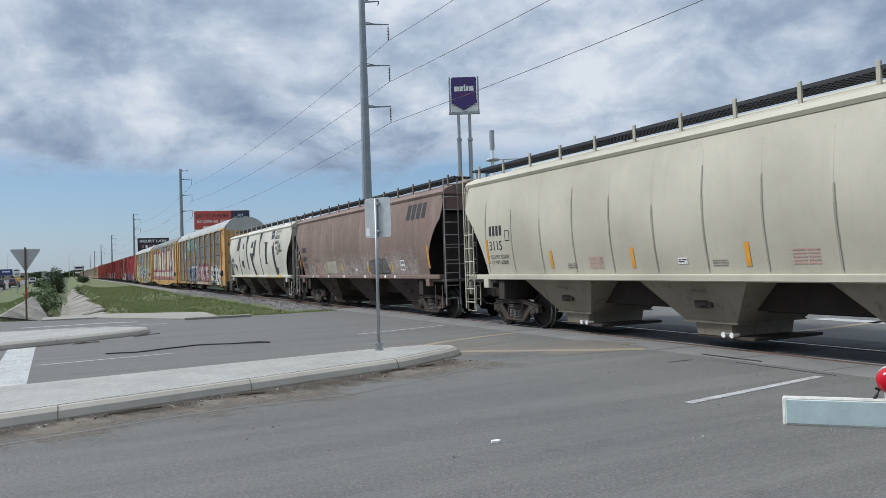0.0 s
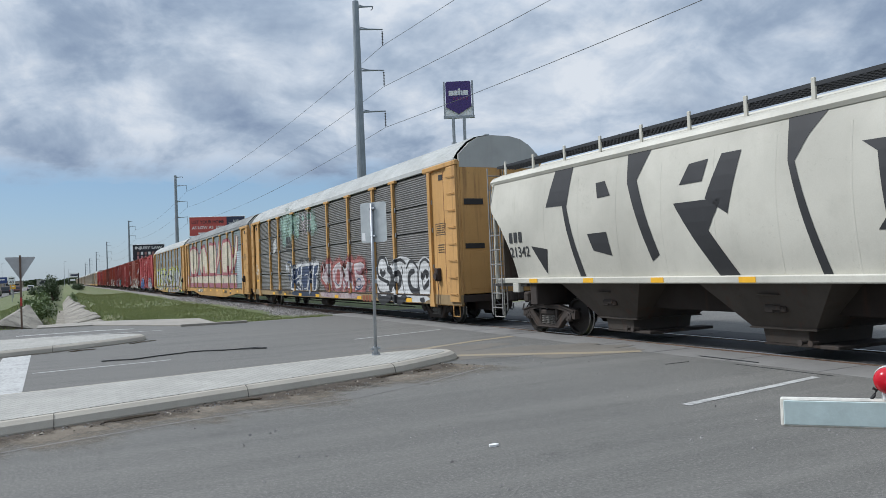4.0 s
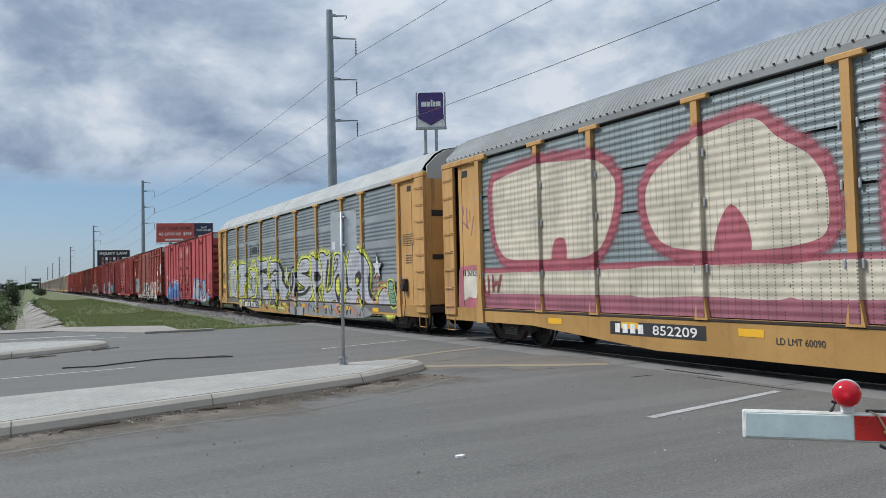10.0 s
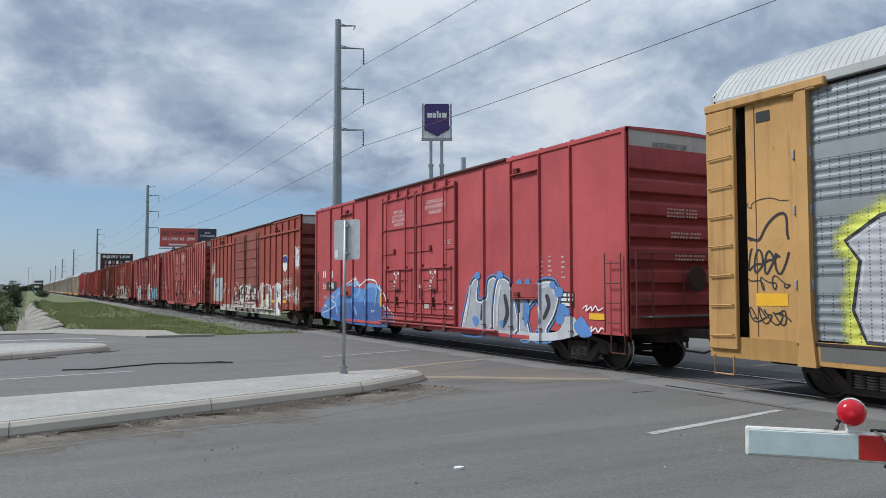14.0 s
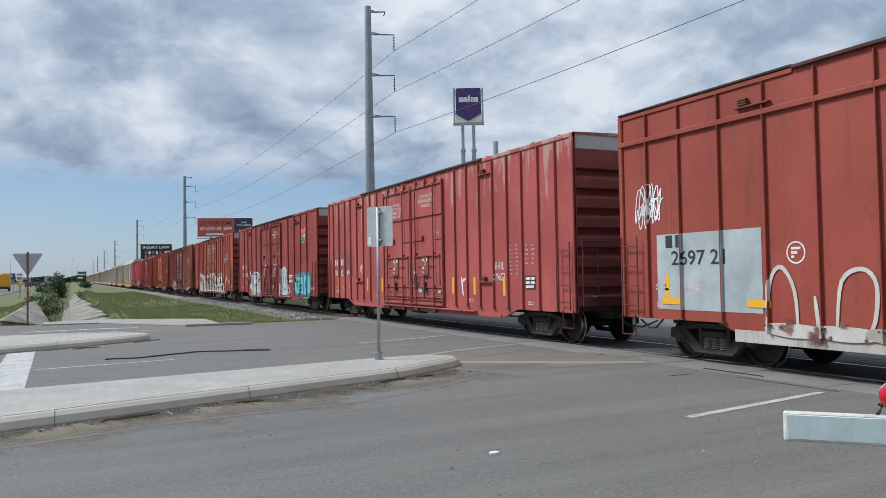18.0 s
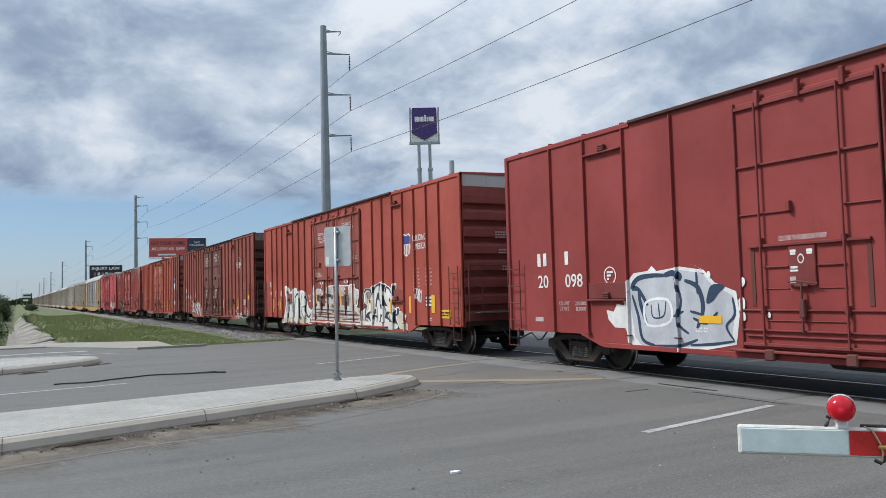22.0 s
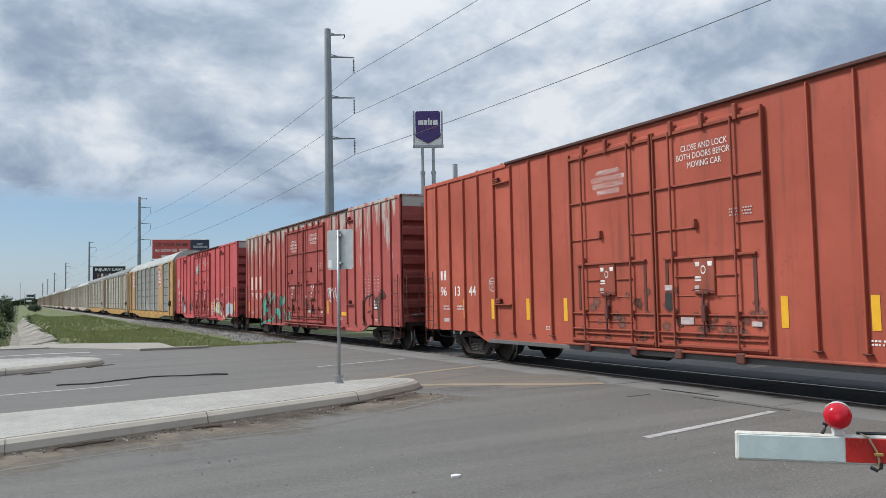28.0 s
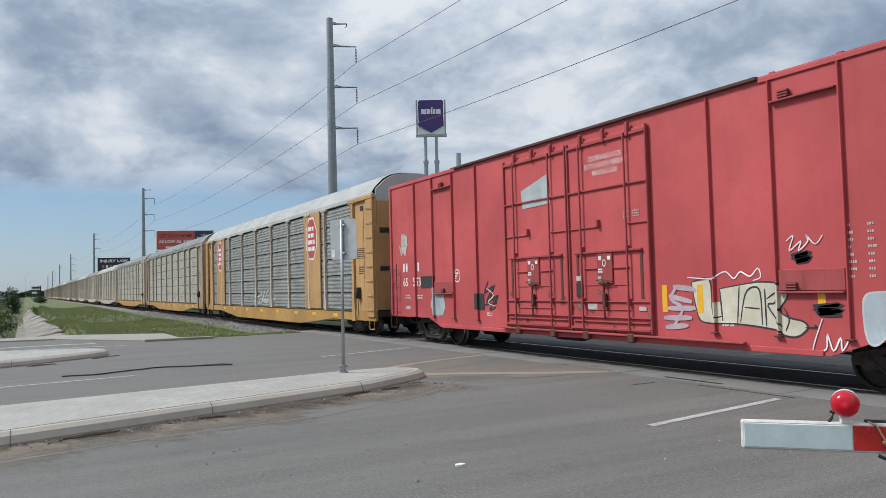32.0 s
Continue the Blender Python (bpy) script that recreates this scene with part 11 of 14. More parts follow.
stroke(b["B4"], INK_BLUE, 0.06, [(3.58, 1.18), (3.29, 1.1), (3.03, 1.29)])
stroke(b["B4"], INK_BLUE, 0.05, [(2.71, 1.54), (2.68, 1.25), (2.86, 1.05), (2.71, 0.82)])
stroke(b["B4"], INK_BLUE, 0.05, [(3.66, 0.7), (3.16, 0.74), (2.7, 0.81)])
sprayed(b["B4"], WHITE_SPRAY, [(2.39, 1.79), (2.41, 1.74), (2.45, 1.71), (2.48, 1.74), (2.49, 1.79), (2.47, 1.84), (2.44, 1.87), (2.4, 1.84)])
sprayed(b["B4"], WHITE_SPRAY, [(2.41, 1.42), (2.43, 1.34), (2.49, 1.3), (2.54, 1.34), (2.56, 1.42), (2.53, 1.51), (2.47, 1.54), (2.42, 1.51)])
sprayed(b["B4"], WHITE_SPRAY, [(2.41, 1.23), (2.42, 1.17), (2.46, 1.15), (2.49, 1.17), (2.51, 1.22), (2.49, 1.28), (2.45, 1.3), (2.42, 1.28)])
sprayed(b["B4"], WHITE_SPRAY, [(1.93, 1.26), (1.94, 1.22), (1.96, 1.21), (1.98, 1.22), (1.99, 1.26), (1.98, 1.29), (1.96, 1.31), (1.94, 1.29)])
sprayed(b["B4"], WHITE_SPRAY, [(3.15, 1.94), (3.16, 1.89), (3.19, 1.88), (3.22, 1.9), (3.23, 1.94), (3.22, 1.98), (3.19, 2), (3.16, 1.98)])
stroke(b["B4"], WHITE_SPRAY, 0.025, [(6.15, 1.68), (6.08, 1.61), (5.99, 1.69)])
stroke(b["B4"], WHITE_SPRAY, 0.025, [(5.94, 1.7), (5.97, 1.58), (5.86, 1.61)])
stroke(b["B4"], WHITE_SPRAY, 0.025, [(5.8, 1.69), (5.76, 1.58), (5.67, 1.69)])
stroke(b["B4"], WHITE_SPRAY, 0.025, [(5.65, 1.6), (5.57, 1.68), (5.53, 1.58)])
sprayed(b["B4"], WHITE_SPRAY, [(-2.74, 2.29), (-3.26, 2.32), (-3.27, 2.16), (-3.4, 2.1), (-3.67, 1.81), (-3.47, 1.58), (-3.62, 1.41), (-3.49, 1.23), (-3.5, 1.12), (-3.86, 1.14), (-3.84, 0.86), (-3.94, 0.85), (-3.93, 0.75), (-4.11, 0.71), (-4.1, 0.62), (-1.99, 0.58), (-2, 0.69), (-2.08, 0.72), (-2.15, 1.11), (-2.44, 1.09), (-2.47, 1.18), (-2.39, 1.38), (-2.38, 1.68), (-2.52, 2.06), (-2.75, 2.19)], soft=False)
sprayed(b["B4"], TEAL_DULL, [(-2.8, 2.15), (-2.61, 2.01), (-2.49, 1.76), (-2.47, 1.43), (-2.53, 1.09), (-2.86, 1.05), (-2.68, 1.24), (-2.58, 1.55), (-2.64, 1.88), (-2.82, 2.08)])
sprayed(b["B4"], TEAL_DULL, [(-2.07, 0.71), (-3.9, 0.8), (-3.92, 0.71), (-4.07, 0.69), (-4.07, 0.64), (-3.26, 0.61), (-3.27, 0.66), (-2.9, 0.66), (-2.9, 0.6), (-2.05, 0.6)], soft=False)
sprayed(b["B4"], TEAL_DULL, [(-2.19, 1.08), (-2.44, 1.07), (-2.48, 0.92), (-2.25, 0.79)], soft=False)
sprayed(b["B4"], SILVER, [(-2.78, 2.25), (-3.23, 2.28), (-3.22, 2.13), (-3.4, 2.06), (-3.62, 1.81), (-3.39, 1.58), (-3.56, 1.41), (-3.43, 1.19), (-3.29, 1.08), (-3.8, 1.09), (-3.79, 0.76), (-2.27, 0.75), (-2.36, 1.01), (-2.86, 1.04), (-2.7, 1.22), (-2.61, 1.55), (-2.65, 1.88), (-2.82, 2.08), (-2.79, 2.17)], soft=False)
sprayed(b["B4"], TEAL_DULL, [(-2.9, 1.79), (-2.81, 1.67), (-2.79, 1.53), (-2.88, 1.37), (-2.94, 1.51), (-2.94, 1.67)])
stroke(b["B4"], INK, 0.03, [(-2.9, 1.79), (-2.81, 1.67), (-2.79, 1.53), (-2.88, 1.35), (-2.91, 1.51), (-2.91, 1.67)], closed=True)
sprayed(b["B4"], TEAL_DULL, [(-3.21, 1.77), (-3.23, 1.39), (-3.4, 1.55)], soft=False)
stroke(b["B4"], INK, 0.03, [(-3.21, 1.77), (-3.23, 1.39), (-3.4, 1.55)], closed=True)
stroke(b["B4"], WHITE_SPRAY, 0.03, [(-2.89, 1.83), (-2.76, 1.67), (-2.75, 1.51), (-2.87, 1.33)])
stroke(b["B4"], WHITE_SPRAY, 0.03, [(-3.17, 1.79), (-3.19, 1.36)])
stroke(b["B4"], INK, 0.045, [(-2.78, 2.25), (-2.8, 2.09), (-2.65, 1.88), (-2.61, 1.55), (-2.7, 1.22), (-2.86, 1.03)])
stroke(b["B4"], INK, 0.045, [(-3.23, 2.28), (-3.22, 2.11), (-3.4, 2.04), (-3.61, 1.81), (-3.39, 1.59), (-3.56, 1.4), (-3.43, 1.19), (-3.28, 1.08)])
stroke(b["B4"], INK, 0.035, [(-2.27, 0.75), (-3.05, 0.75), (-3.79, 0.76)])
stroke(b["B4"], INK, 0.03, [(-3.29, 1.07), (-3.8, 1.08), (-3.79, 0.76)])
stroke(b["B4"], INK, 0.03, [(-2.86, 1.03), (-2.36, 1), (-2.28, 0.76)])
stroke(b["B4"], INK, 0.04, [(-2.9, 0.66), (-2.9, 0.59)])
stroke(b["B4"], INK, 0.022, [(-3, 1.27), (-2.94, 1.24), (-3.01, 1.22), (-2.94, 1.18)])
stroke(b["B4"], INK, 0.022, [(-3.05, 1.27), (-3.06, 1.18)])
stroke(b["B4"], INK, 0.022, [(-3.12, 1.27), (-3.06, 1.22), (-3.12, 1.18)])
stroke(b["B4"], INK, 0.022, [(-2.92, 1.15), (-3.14, 1.15)])
stroke(b["B4"], INK, 0.022, [(-3.03, 1.13), (-3.02, 0.96)])
stroke(b["B4"], INK, 0.022, [(-3.03, 1.13), (-2.98, 1.08), (-3, 1.04), (-3.08, 1.05), (-3.1, 1.1)], closed=True)
lettering(b["B4"], TEAL_DULL, WHITE_SPRAY, 0.035, [(-2.53, 2.1), (-2.51, 2.05), (-2.47, 2.03), (-2.41, 2.03), (-2.37, 2.06), (-2.36, 2.11), (-2.38, 2.15), (-2.42, 2.17), (-2.48, 2.17), (-2.52, 2.14)])
lettering(b["B4"], TEAL_DULL, WHITE_SPRAY, 0.035, [(-2.73, 2.16), (-2.71, 2.13), (-2.68, 2.11), (-2.63, 2.11), (-2.6, 2.13), (-2.59, 2.17), (-2.6, 2.21), (-2.64, 2.23), (-2.68, 2.22), (-2.72, 2.2)])
lettering(b["B4"], TEAL_DULL, WHITE_SPRAY, 0.035, [(-3.47, 2.17), (-3.46, 2.13), (-3.42, 2.11), (-3.38, 2.11), (-3.34, 2.14), (-3.33, 2.18), (-3.35, 2.22), (-3.38, 2.24), (-3.43, 2.24), (-3.46, 2.21)])
lettering(b["B4"], TEAL_DULL, WHITE_SPRAY, 0.035, [(-3.68, 2.07), (-3.66, 2.02), (-3.61, 1.99), (-3.56, 1.99), (-3.52, 2.03), (-3.5, 2.08), (-3.52, 2.13), (-3.57, 2.16), (-3.62, 2.15), (-3.67, 2.12)])
lettering(b["B4"], TEAL_DULL, WHITE_SPRAY, 0.035, [(-3.31, 2.16), (-3.3, 2.13), (-3.28, 2.12), (-3.26, 2.12), (-3.24, 2.14), (-3.23, 2.16), (-3.24, 2.18), (-3.26, 2.19), (-3.29, 2.19), (-3.31, 2.18)])
lettering(b["B4"], TEAL_DULL, WHITE_SPRAY, 0.035, [(-2.43, 1.26), (-2.4, 1.19), (-2.33, 1.15), (-2.24, 1.15), (-2.18, 1.19), (-2.16, 1.26), (-2.19, 1.32), (-2.26, 1.37), (-2.34, 1.37), (-2.4, 1.33)])
lettering(b["B4"], TEAL_DULL, WHITE_SPRAY, 0.035, [(-3.63, 1.65), (-3.62, 1.62), (-3.59, 1.61), (-3.57, 1.61), (-3.55, 1.62), (-3.54, 1.65), (-3.55, 1.67), (-3.57, 1.69), (-3.6, 1.69), (-3.62, 1.67)])
lettering(b["B4"], TEAL_DULL, WHITE_SPRAY, 0.035, [(-3.71, 1.52), (-3.69, 1.49), (-3.66, 1.47), (-3.63, 1.47), (-3.6, 1.49), (-3.59, 1.52), (-3.6, 1.56), (-3.63, 1.58), (-3.67, 1.58), (-3.7, 1.56)])
lettering(b["B4"], TEAL_DULL, WHITE_SPRAY, 0.035, [(-3.76, 1.33), (-3.75, 1.29), (-3.71, 1.26), (-3.67, 1.26), (-3.63, 1.29), (-3.62, 1.33), (-3.64, 1.37), (-3.67, 1.39), (-3.72, 1.39), (-3.75, 1.37)])
lettering(b["B4"], TEAL_DULL, WHITE_SPRAY, 0.035, [(-3.63, 1.22), (-3.62, 1.19), (-3.6, 1.18), (-3.57, 1.18), (-3.56, 1.19), (-3.55, 1.21), (-3.56, 1.24), (-3.58, 1.25), (-3.6, 1.25), (-3.62, 1.24)])
lettering(b["B4"], TEAL_DULL, WHITE_SPRAY, 0.035, [(-4.12, 0.9), (-4.11, 0.85), (-4.07, 0.83), (-4.03, 0.83), (-3.99, 0.85), (-3.98, 0.89), (-4, 0.93), (-4.04, 0.96), (-4.08, 0.96), (-4.11, 0.94)])
stroke(b["B4"], WHITE_SPRAY, 0.03, [(-3.92, 1.37), (-3.84, 1.26), (-3.93, 1.17), (-4.03, 1.09)])
stroke(b["B4"], WHITE_SPRAY, 0.03, [(-3.94, 1.33), (-3.96, 1.2), (-4, 1.32), (-4.03, 1.19)])
stroke(b["B4"], WHITE_SPRAY, 0.03, [(-4.08, 1.24), (-4.06, 1.12)])
stroke(b["B4"], WHITE_SPRAY, 0.03, [(-4.06, 1.19), (-4.13, 1.22)])
stroke(b["B4"], WHITE_SPRAY, 0.03, [(-4.16, 1.09), (-4.19, 1.19), (-4.22, 1.08)])
stroke(b["B4"], WHITE_SPRAY, 0.03, [(-4.24, 1.17), (-4.22, 1.06), (-4.33, 1.03), (-4.17, 0.93)])
stroke(b["B4"], TEAL_DARK, 0.2, [(-5.36, 1.48), (-5.54, 1.8), (-5.95, 1.74), (-6.2, 1.82), (-6.35, 1.9), (-6.71, 1.85), (-7.23, 1.89), (-7.46, 1.94)])
stroke(b["B4"], TEAL_MIST, 0.3, [(-5.23, 1.21), (-5.31, 1.57), (-5.59, 1.75), (-6.15, 1.74), (-6.1, 0.96), (-5.69, 0.86), (-5.38, 0.98)], closed=True)
lettering(b["B4"], TEAL, INK_BLUE, 0.06, [(-5.23, 1.21), (-5.31, 1.57), (-5.59, 1.75), (-6.15, 1.74), (-6.1, 0.96), (-5.69, 0.86), (-5.38, 0.98)])
stroke(b["B4"], TEAL_MIST, 0.3, [(-6.16, 1.22), (-6.24, 1.73), (-6.62, 1.77), (-6.88, 1.64), (-6.94, 1.23), (-6.79, 0.9), (-6.38, 0.84), (-6.15, 0.96)], closed=True)
lettering(b["B4"], TEAL, INK_BLUE, 0.06, [(-6.16, 1.22), (-6.24, 1.73), (-6.62, 1.77), (-6.88, 1.64), (-6.94, 1.23), (-6.79, 0.9), (-6.38, 0.84), (-6.15, 0.96)])
stroke(b["B4"], TEAL_MIST, 0.3, [(-6.96, 0.91), (-7.06, 1.8), (-7.39, 1.88), (-7.62, 1.78), (-7.63, 1.39), (-7.49, 0.93), (-7.21, 0.84)], closed=True)
lettering(b["B4"], TEAL, INK_BLUE, 0.06, [(-6.96, 0.91), (-7.06, 1.8), (-7.39, 1.88), (-7.62, 1.78), (-7.63, 1.39), (-7.49, 0.93), (-7.21, 0.84)])
stroke(b["B4"], TEAL_MIST, 0.3, [(-7.63, 0.94), (-7.7, 1.78), (-8, 1.84), (-8.16, 1.54), (-8.09, 1.03), (-7.86, 0.83)], closed=True)
lettering(b["B4"], TEAL, INK_BLUE, 0.06, [(-7.63, 0.94), (-7.7, 1.78), (-8, 1.84), (-8.16, 1.54), (-8.09, 1.03), (-7.86, 0.83)])
stroke(b["B4"], TEAL_PALE, 0.06, [(-5.34, 1.21), (-5.42, 1.53), (-5.69, 1.68)])
stroke(b["B4"], TEAL_PALE, 0.06, [(-6.27, 1.48), (-6.43, 1.66), (-6.7, 1.66)])
stroke(b["B4"], TEAL_PALE, 0.06, [(-6.29, 0.97), (-6.56, 0.91), (-6.8, 1.07)])
stroke(b["B4"], TEAL_PALE, 0.06, [(-7.14, 1.71), (-7.16, 1.39)])
stroke(b["B4"], TEAL_PALE, 0.06, [(-7.78, 1.7), (-7.99, 1.71)])
stroke(b["B4"], INK_BLUE, 0.09, [(-5.64, 1.39), (-5.82, 1.32), (-5.77, 1.13)])
stroke(b["B4"], INK_BLUE, 0.09, [(-6.36, 1.27), (-6.68, 1.33), (-6.57, 1.06), (-6.3, 1.09)])
stroke(b["B4"], INK_BLUE, 0.09, [(-5.59, 0.85), (-6.09, 0.83), (-6.29, 0.97), (-6.65, 0.8), (-7.16, 0.8)])
stroke(b["B4"], INK_BLUE, 0.09, [(-7.29, 1.55), (-7.35, 1.16)])
on_side(b["B4"], "emblem", (np.array([(-1, 0.55), (-0.3, 0.8), (0.4, 0.7), (1, 1), (0.85, -0.6), (0.3, -0.85), (-0.4, -0.75), (-1, -0.95)]), [tuple(range(8))]), -6.75, 3.8, 0.95, 0.8, STENCIL, BX - 0.006, label="red and green flag emblem")
on_side(b["B4"], "emblem", (np.array([(-0.92, 0.5), (-0.3, 0.72), (0.4, 0.62), (0.92, 0.9), (0.88, 0.1), (-0.92, -0.5)]), [tuple(range(6))]), -6.75, 3.9, 0.85, 0.5, spray((0.62, 0.10, 0.05)), BX - 0.009)
on_side(b["B4"], "emblem", (np.array([(-0.92, 0.2), (0.86, 0.1), (0.8, -0.5), (0.3, -0.75), (-0.4, -0.65), (-0.92, -0.85)]), [tuple(range(6))]), -6.72, 3.6, 0.83, 0.34, spray((0.03, 0.22, 0.10)), BX - 0.012)
on_side(b["B4"], "small_print", bars([(3, 2, 5), (4, 2, 3)]), -4.36, 1.78, 0.75, 0.14, STENCIL, BX - 0.006)
on_side(b["B4"], "small_print", bars([(3, 2, 5), (4, 2, 3)]), -4.36, 1.53, 0.75, 0.14, STENCIL, BX - 0.006)
# B5
sprayed(b["B5"], WHITE_SPRAY, [(6.29, 2.2), (5.92, 2.21), (5.63, 2.09), (5.45, 1.94), (5.05, 2.07), (4.66, 2.1), (4.54, 1.94), (3.96, 1.99), (3.45, 1.91), (3.32, 1.57), (3.11, 1.29), (2.83, 1.18), (2.52, 1.16), (2.51, 0.81), (2.95, 0.75), (5.03, 0.73), (6.69, 0.54), (6.3, 1.06), (6.09, 1.54), (6.24, 1.85)], soft=False)
sprayed(b["B5"], BONE, [(6.15, 2.13), (5.76, 2.04), (5.46, 1.84), (5.05, 1.97), (4.71, 2.01), (4.61, 1.85), (3.96, 1.9), (3.56, 1.85), (3.42, 1.54), (3.21, 1.23), (2.93, 1.1), (2.63, 1.1), (2.57, 0.87), (2.95, 0.81), (5.02, 0.8), (6.48, 0.64), (6.17, 1.06), (5.94, 1.54), (6.07, 1.85)], soft=False)
stroke(b["B5"], INK, 0.09, [(5.88, 2.04), (5.59, 1.66), (5.64, 1.24), (5.85, 0.71)])
stroke(b["B5"], INK, 0.06, [(5.18, 1.86), (5.25, 1.42), (5.14, 0.76)])
stroke(b["B5"], INK, 0.07, [(4.81, 1.59), (4.97, 1.19), (4.91, 0.77)])
stroke(b["B5"], INK, 0.1, [(4.89, 1.67), (4.46, 1.85), (4.26, 1.58), (4.23, 0.79)])
stroke(b["B5"], INK, 0.05, [(3.9, 1.88), (4.1, 1.42), (4, 1.08), (3.73, 0.85), (3.32, 0.96)])
stroke(b["B5"], INK, 0.05, [(3.95, 1.28), (3.54, 1.31)])
stroke(b["B5"], INK, 0.09, [(3.58, 1.8), (3.36, 1.57), (3.43, 1.14), (3.14, 0.88), (2.82, 1.04)])
stroke(b["B5"], INK, 0.04, [(6.12, 2.1), (5.91, 1.66), (6.1, 1.06)])
stroke(b["B5"], WHITE_SPRAY, 0.03, [(3.16, 1.84), (3.04, 1.68), (2.88, 1.81), (2.97, 1.57), (2.79, 1.54), (3.09, 1.5)])
sprayed(b["B5"], WHITE_SPRAY, [(-2.53, 1.52), (-2.53, 1.73), (-2.66, 1.9), (-2.88, 1.96), (-3.14, 1.94), (-3.19, 1.91), (-3.19, 1.98), (-3.36, 2.03), (-3.54, 2.04), (-3.6, 2.05), (-3.77, 2.09), (-3.94, 2.13), (-4.06, 2.16), (-4.19, 2.12), (-4.46, 2.06), (-4.48, 2.03), (-4.72, 1.97), (-4.82, 1.93), (-4.83, 2.03), (-4.95, 2.07), (-5.23, 2.07), (-5.23, 1.95), (-5.16, 1.78), (-5.1, 1.73), (-5.05, 1.57), (-5, 1.46), (-5.08, 1.32), (-5.17, 1.26), (-5.2, 1.33), (-5.39, 1.32), (-5.42, 1.25), (-5.39, 1.11), (-5.34, 1.06), (-5.41, 1.19), (-5.54, 1.2), (-5.65, 1.12), (-5.65, 0.81), (-5.72, 0.83), (-5.87, 0.85), (-5.96, 0.79), (-5.97, 0.59), (-5.47, 0.58), (-4.62, 0.6), (-3.51, 0.6), (-2.19, 0.6), (-2.2, 0.77), (-2.29, 0.81), (-2.28, 1.04), (-2.41, 1.2), (-2.78, 1.35), (-2.59, 1.42)], soft=False)
sprayed(b["B5"], BONE, [(-2.56, 1.52), (-2.57, 1.72), (-2.7, 1.87), (-2.88, 1.93), (-3.13, 1.91), (-3.2, 1.87), (-3.23, 1.95), (-3.37, 2.01), (-3.55, 2.01), (-3.6, 2.01), (-3.76, 2.06), (-3.94, 2.09), (-4.06, 2.12), (-4.19, 2.09), (-4.44, 2.03), (-4.71, 1.93), (-4.83, 1.9), (-4.86, 2), (-4.97, 2.04), (-5.19, 2.04), (-5.19, 1.95), (-5.13, 1.8), (-5.06, 1.74), (-5.01, 1.58), (-4.96, 1.46), (-5.01, 1.26), (-4.96, 1.06), (-5.1, 0.77), (-4.97, 0.67), (-3.51, 0.65), (-2.24, 0.65), (-2.25, 0.76), (-2.34, 0.81), (-2.33, 1.03), (-2.44, 1.18), (-2.82, 1.35), (-2.63, 1.44)], soft=False)
sprayed(b["B5"], PALE_CREAM, [(-5.21, 1), (-5.41, 1.16), (-5.54, 1.18), (-5.62, 1.1), (-5.62, 0.79), (-5.78, 0.82), (-5.89, 0.81), (-5.95, 0.73), (-5.94, 0.62), (-5.47, 0.6), (-5.41, 0.7)], thick=0.8)
sprayed(b["B5"], RUST_MIST, [(-2.87, 1.82), (-3.27, 1.81), (-3.26, 1.67), (-3.07, 1.56), (-2.89, 1.68)], thick=0.5)
sprayed(b["B5"], RUST_MIST, [(-2.74, 1.86), (-2.99, 1.61), (-3.01, 1.25), (-2.79, 1.25)], thick=0.35)
stroke(b["B5"], INK, 0.07, [(-2.78, 1.38), (-2.6, 1.48), (-2.6, 1.72), (-2.72, 1.86), (-2.9, 1.91), (-3.12, 1.89), (-3.24, 1.81)])
stroke(b["B5"], INK, 0.05, [(-2.22, 1.04), (-2.42, 1.17), (-2.66, 1.29), (-2.86, 1.34), (-2.75, 1.4)])
sprayed(b["B5"], INK, [(-3.01, 1.56), (-3.12, 1.57), (-3.22, 1.53), (-3.2, 1.45), (-3.11, 1.43)], soft=False)
sprayed(b["B5"], INK, [(-2.75, 1.03), (-2.91, 1.11), (-3.13, 1.17), (-3.22, 1.16), (-3.06, 1.05), (-3.21, 0.82), (-2.99, 0.92), (-2.77, 0.96)], soft=False)
sprayed(b["B5"], INK, [(-3.36, 2), (-3.54, 2), (-3.49, 1.8), (-3.37, 1.59), (-3.34, 1.71)], soft=False)
sprayed(b["B5"], INK, [(-3.65, 1.57), (-3.77, 1.77), (-3.92, 1.82), (-3.93, 1.64), (-3.75, 1.57), (-3.69, 1.32), (-3.58, 1.32)], soft=False)
sprayed(b["B5"], INK, [(-4.04, 2.09), (-4.44, 2.03), (-4.32, 1.93), (-4.26, 1.81), (-4.22, 1.99), (-4.09, 2.03)], soft=False)
sprayed(b["B5"], INK, [(-4.11, 1.78), (-4.26, 1.81), (-4.27, 1.62), (-4.42, 1.45), (-4.54, 1.35), (-4.34, 1.36), (-4.15, 1.47)], soft=False)
sprayed(b["B5"], INK, [(-3.97, 1.44), (-4.07, 1.39), (-4.08, 1.25), (-3.98, 1.27)], soft=False)
sprayed(b["B5"], INK, [(-4.4, 1.12), (-4.52, 1.18), (-4.73, 1.17), (-4.62, 1.09), (-4.52, 1.05), (-4.78, 0.85), (-4.51, 0.93), (-4.3, 0.97)], soft=False)
sprayed(b["B5"], INK, [(-4.66, 1.57), (-4.74, 1.61), (-4.77, 1.52), (-4.68, 1.48)], soft=False)
sprayed(b["B5"], INK, [(-5.02, 2), (-5.17, 2.01), (-5.16, 1.83), (-5.05, 1.68), (-5, 1.64)], soft=False)
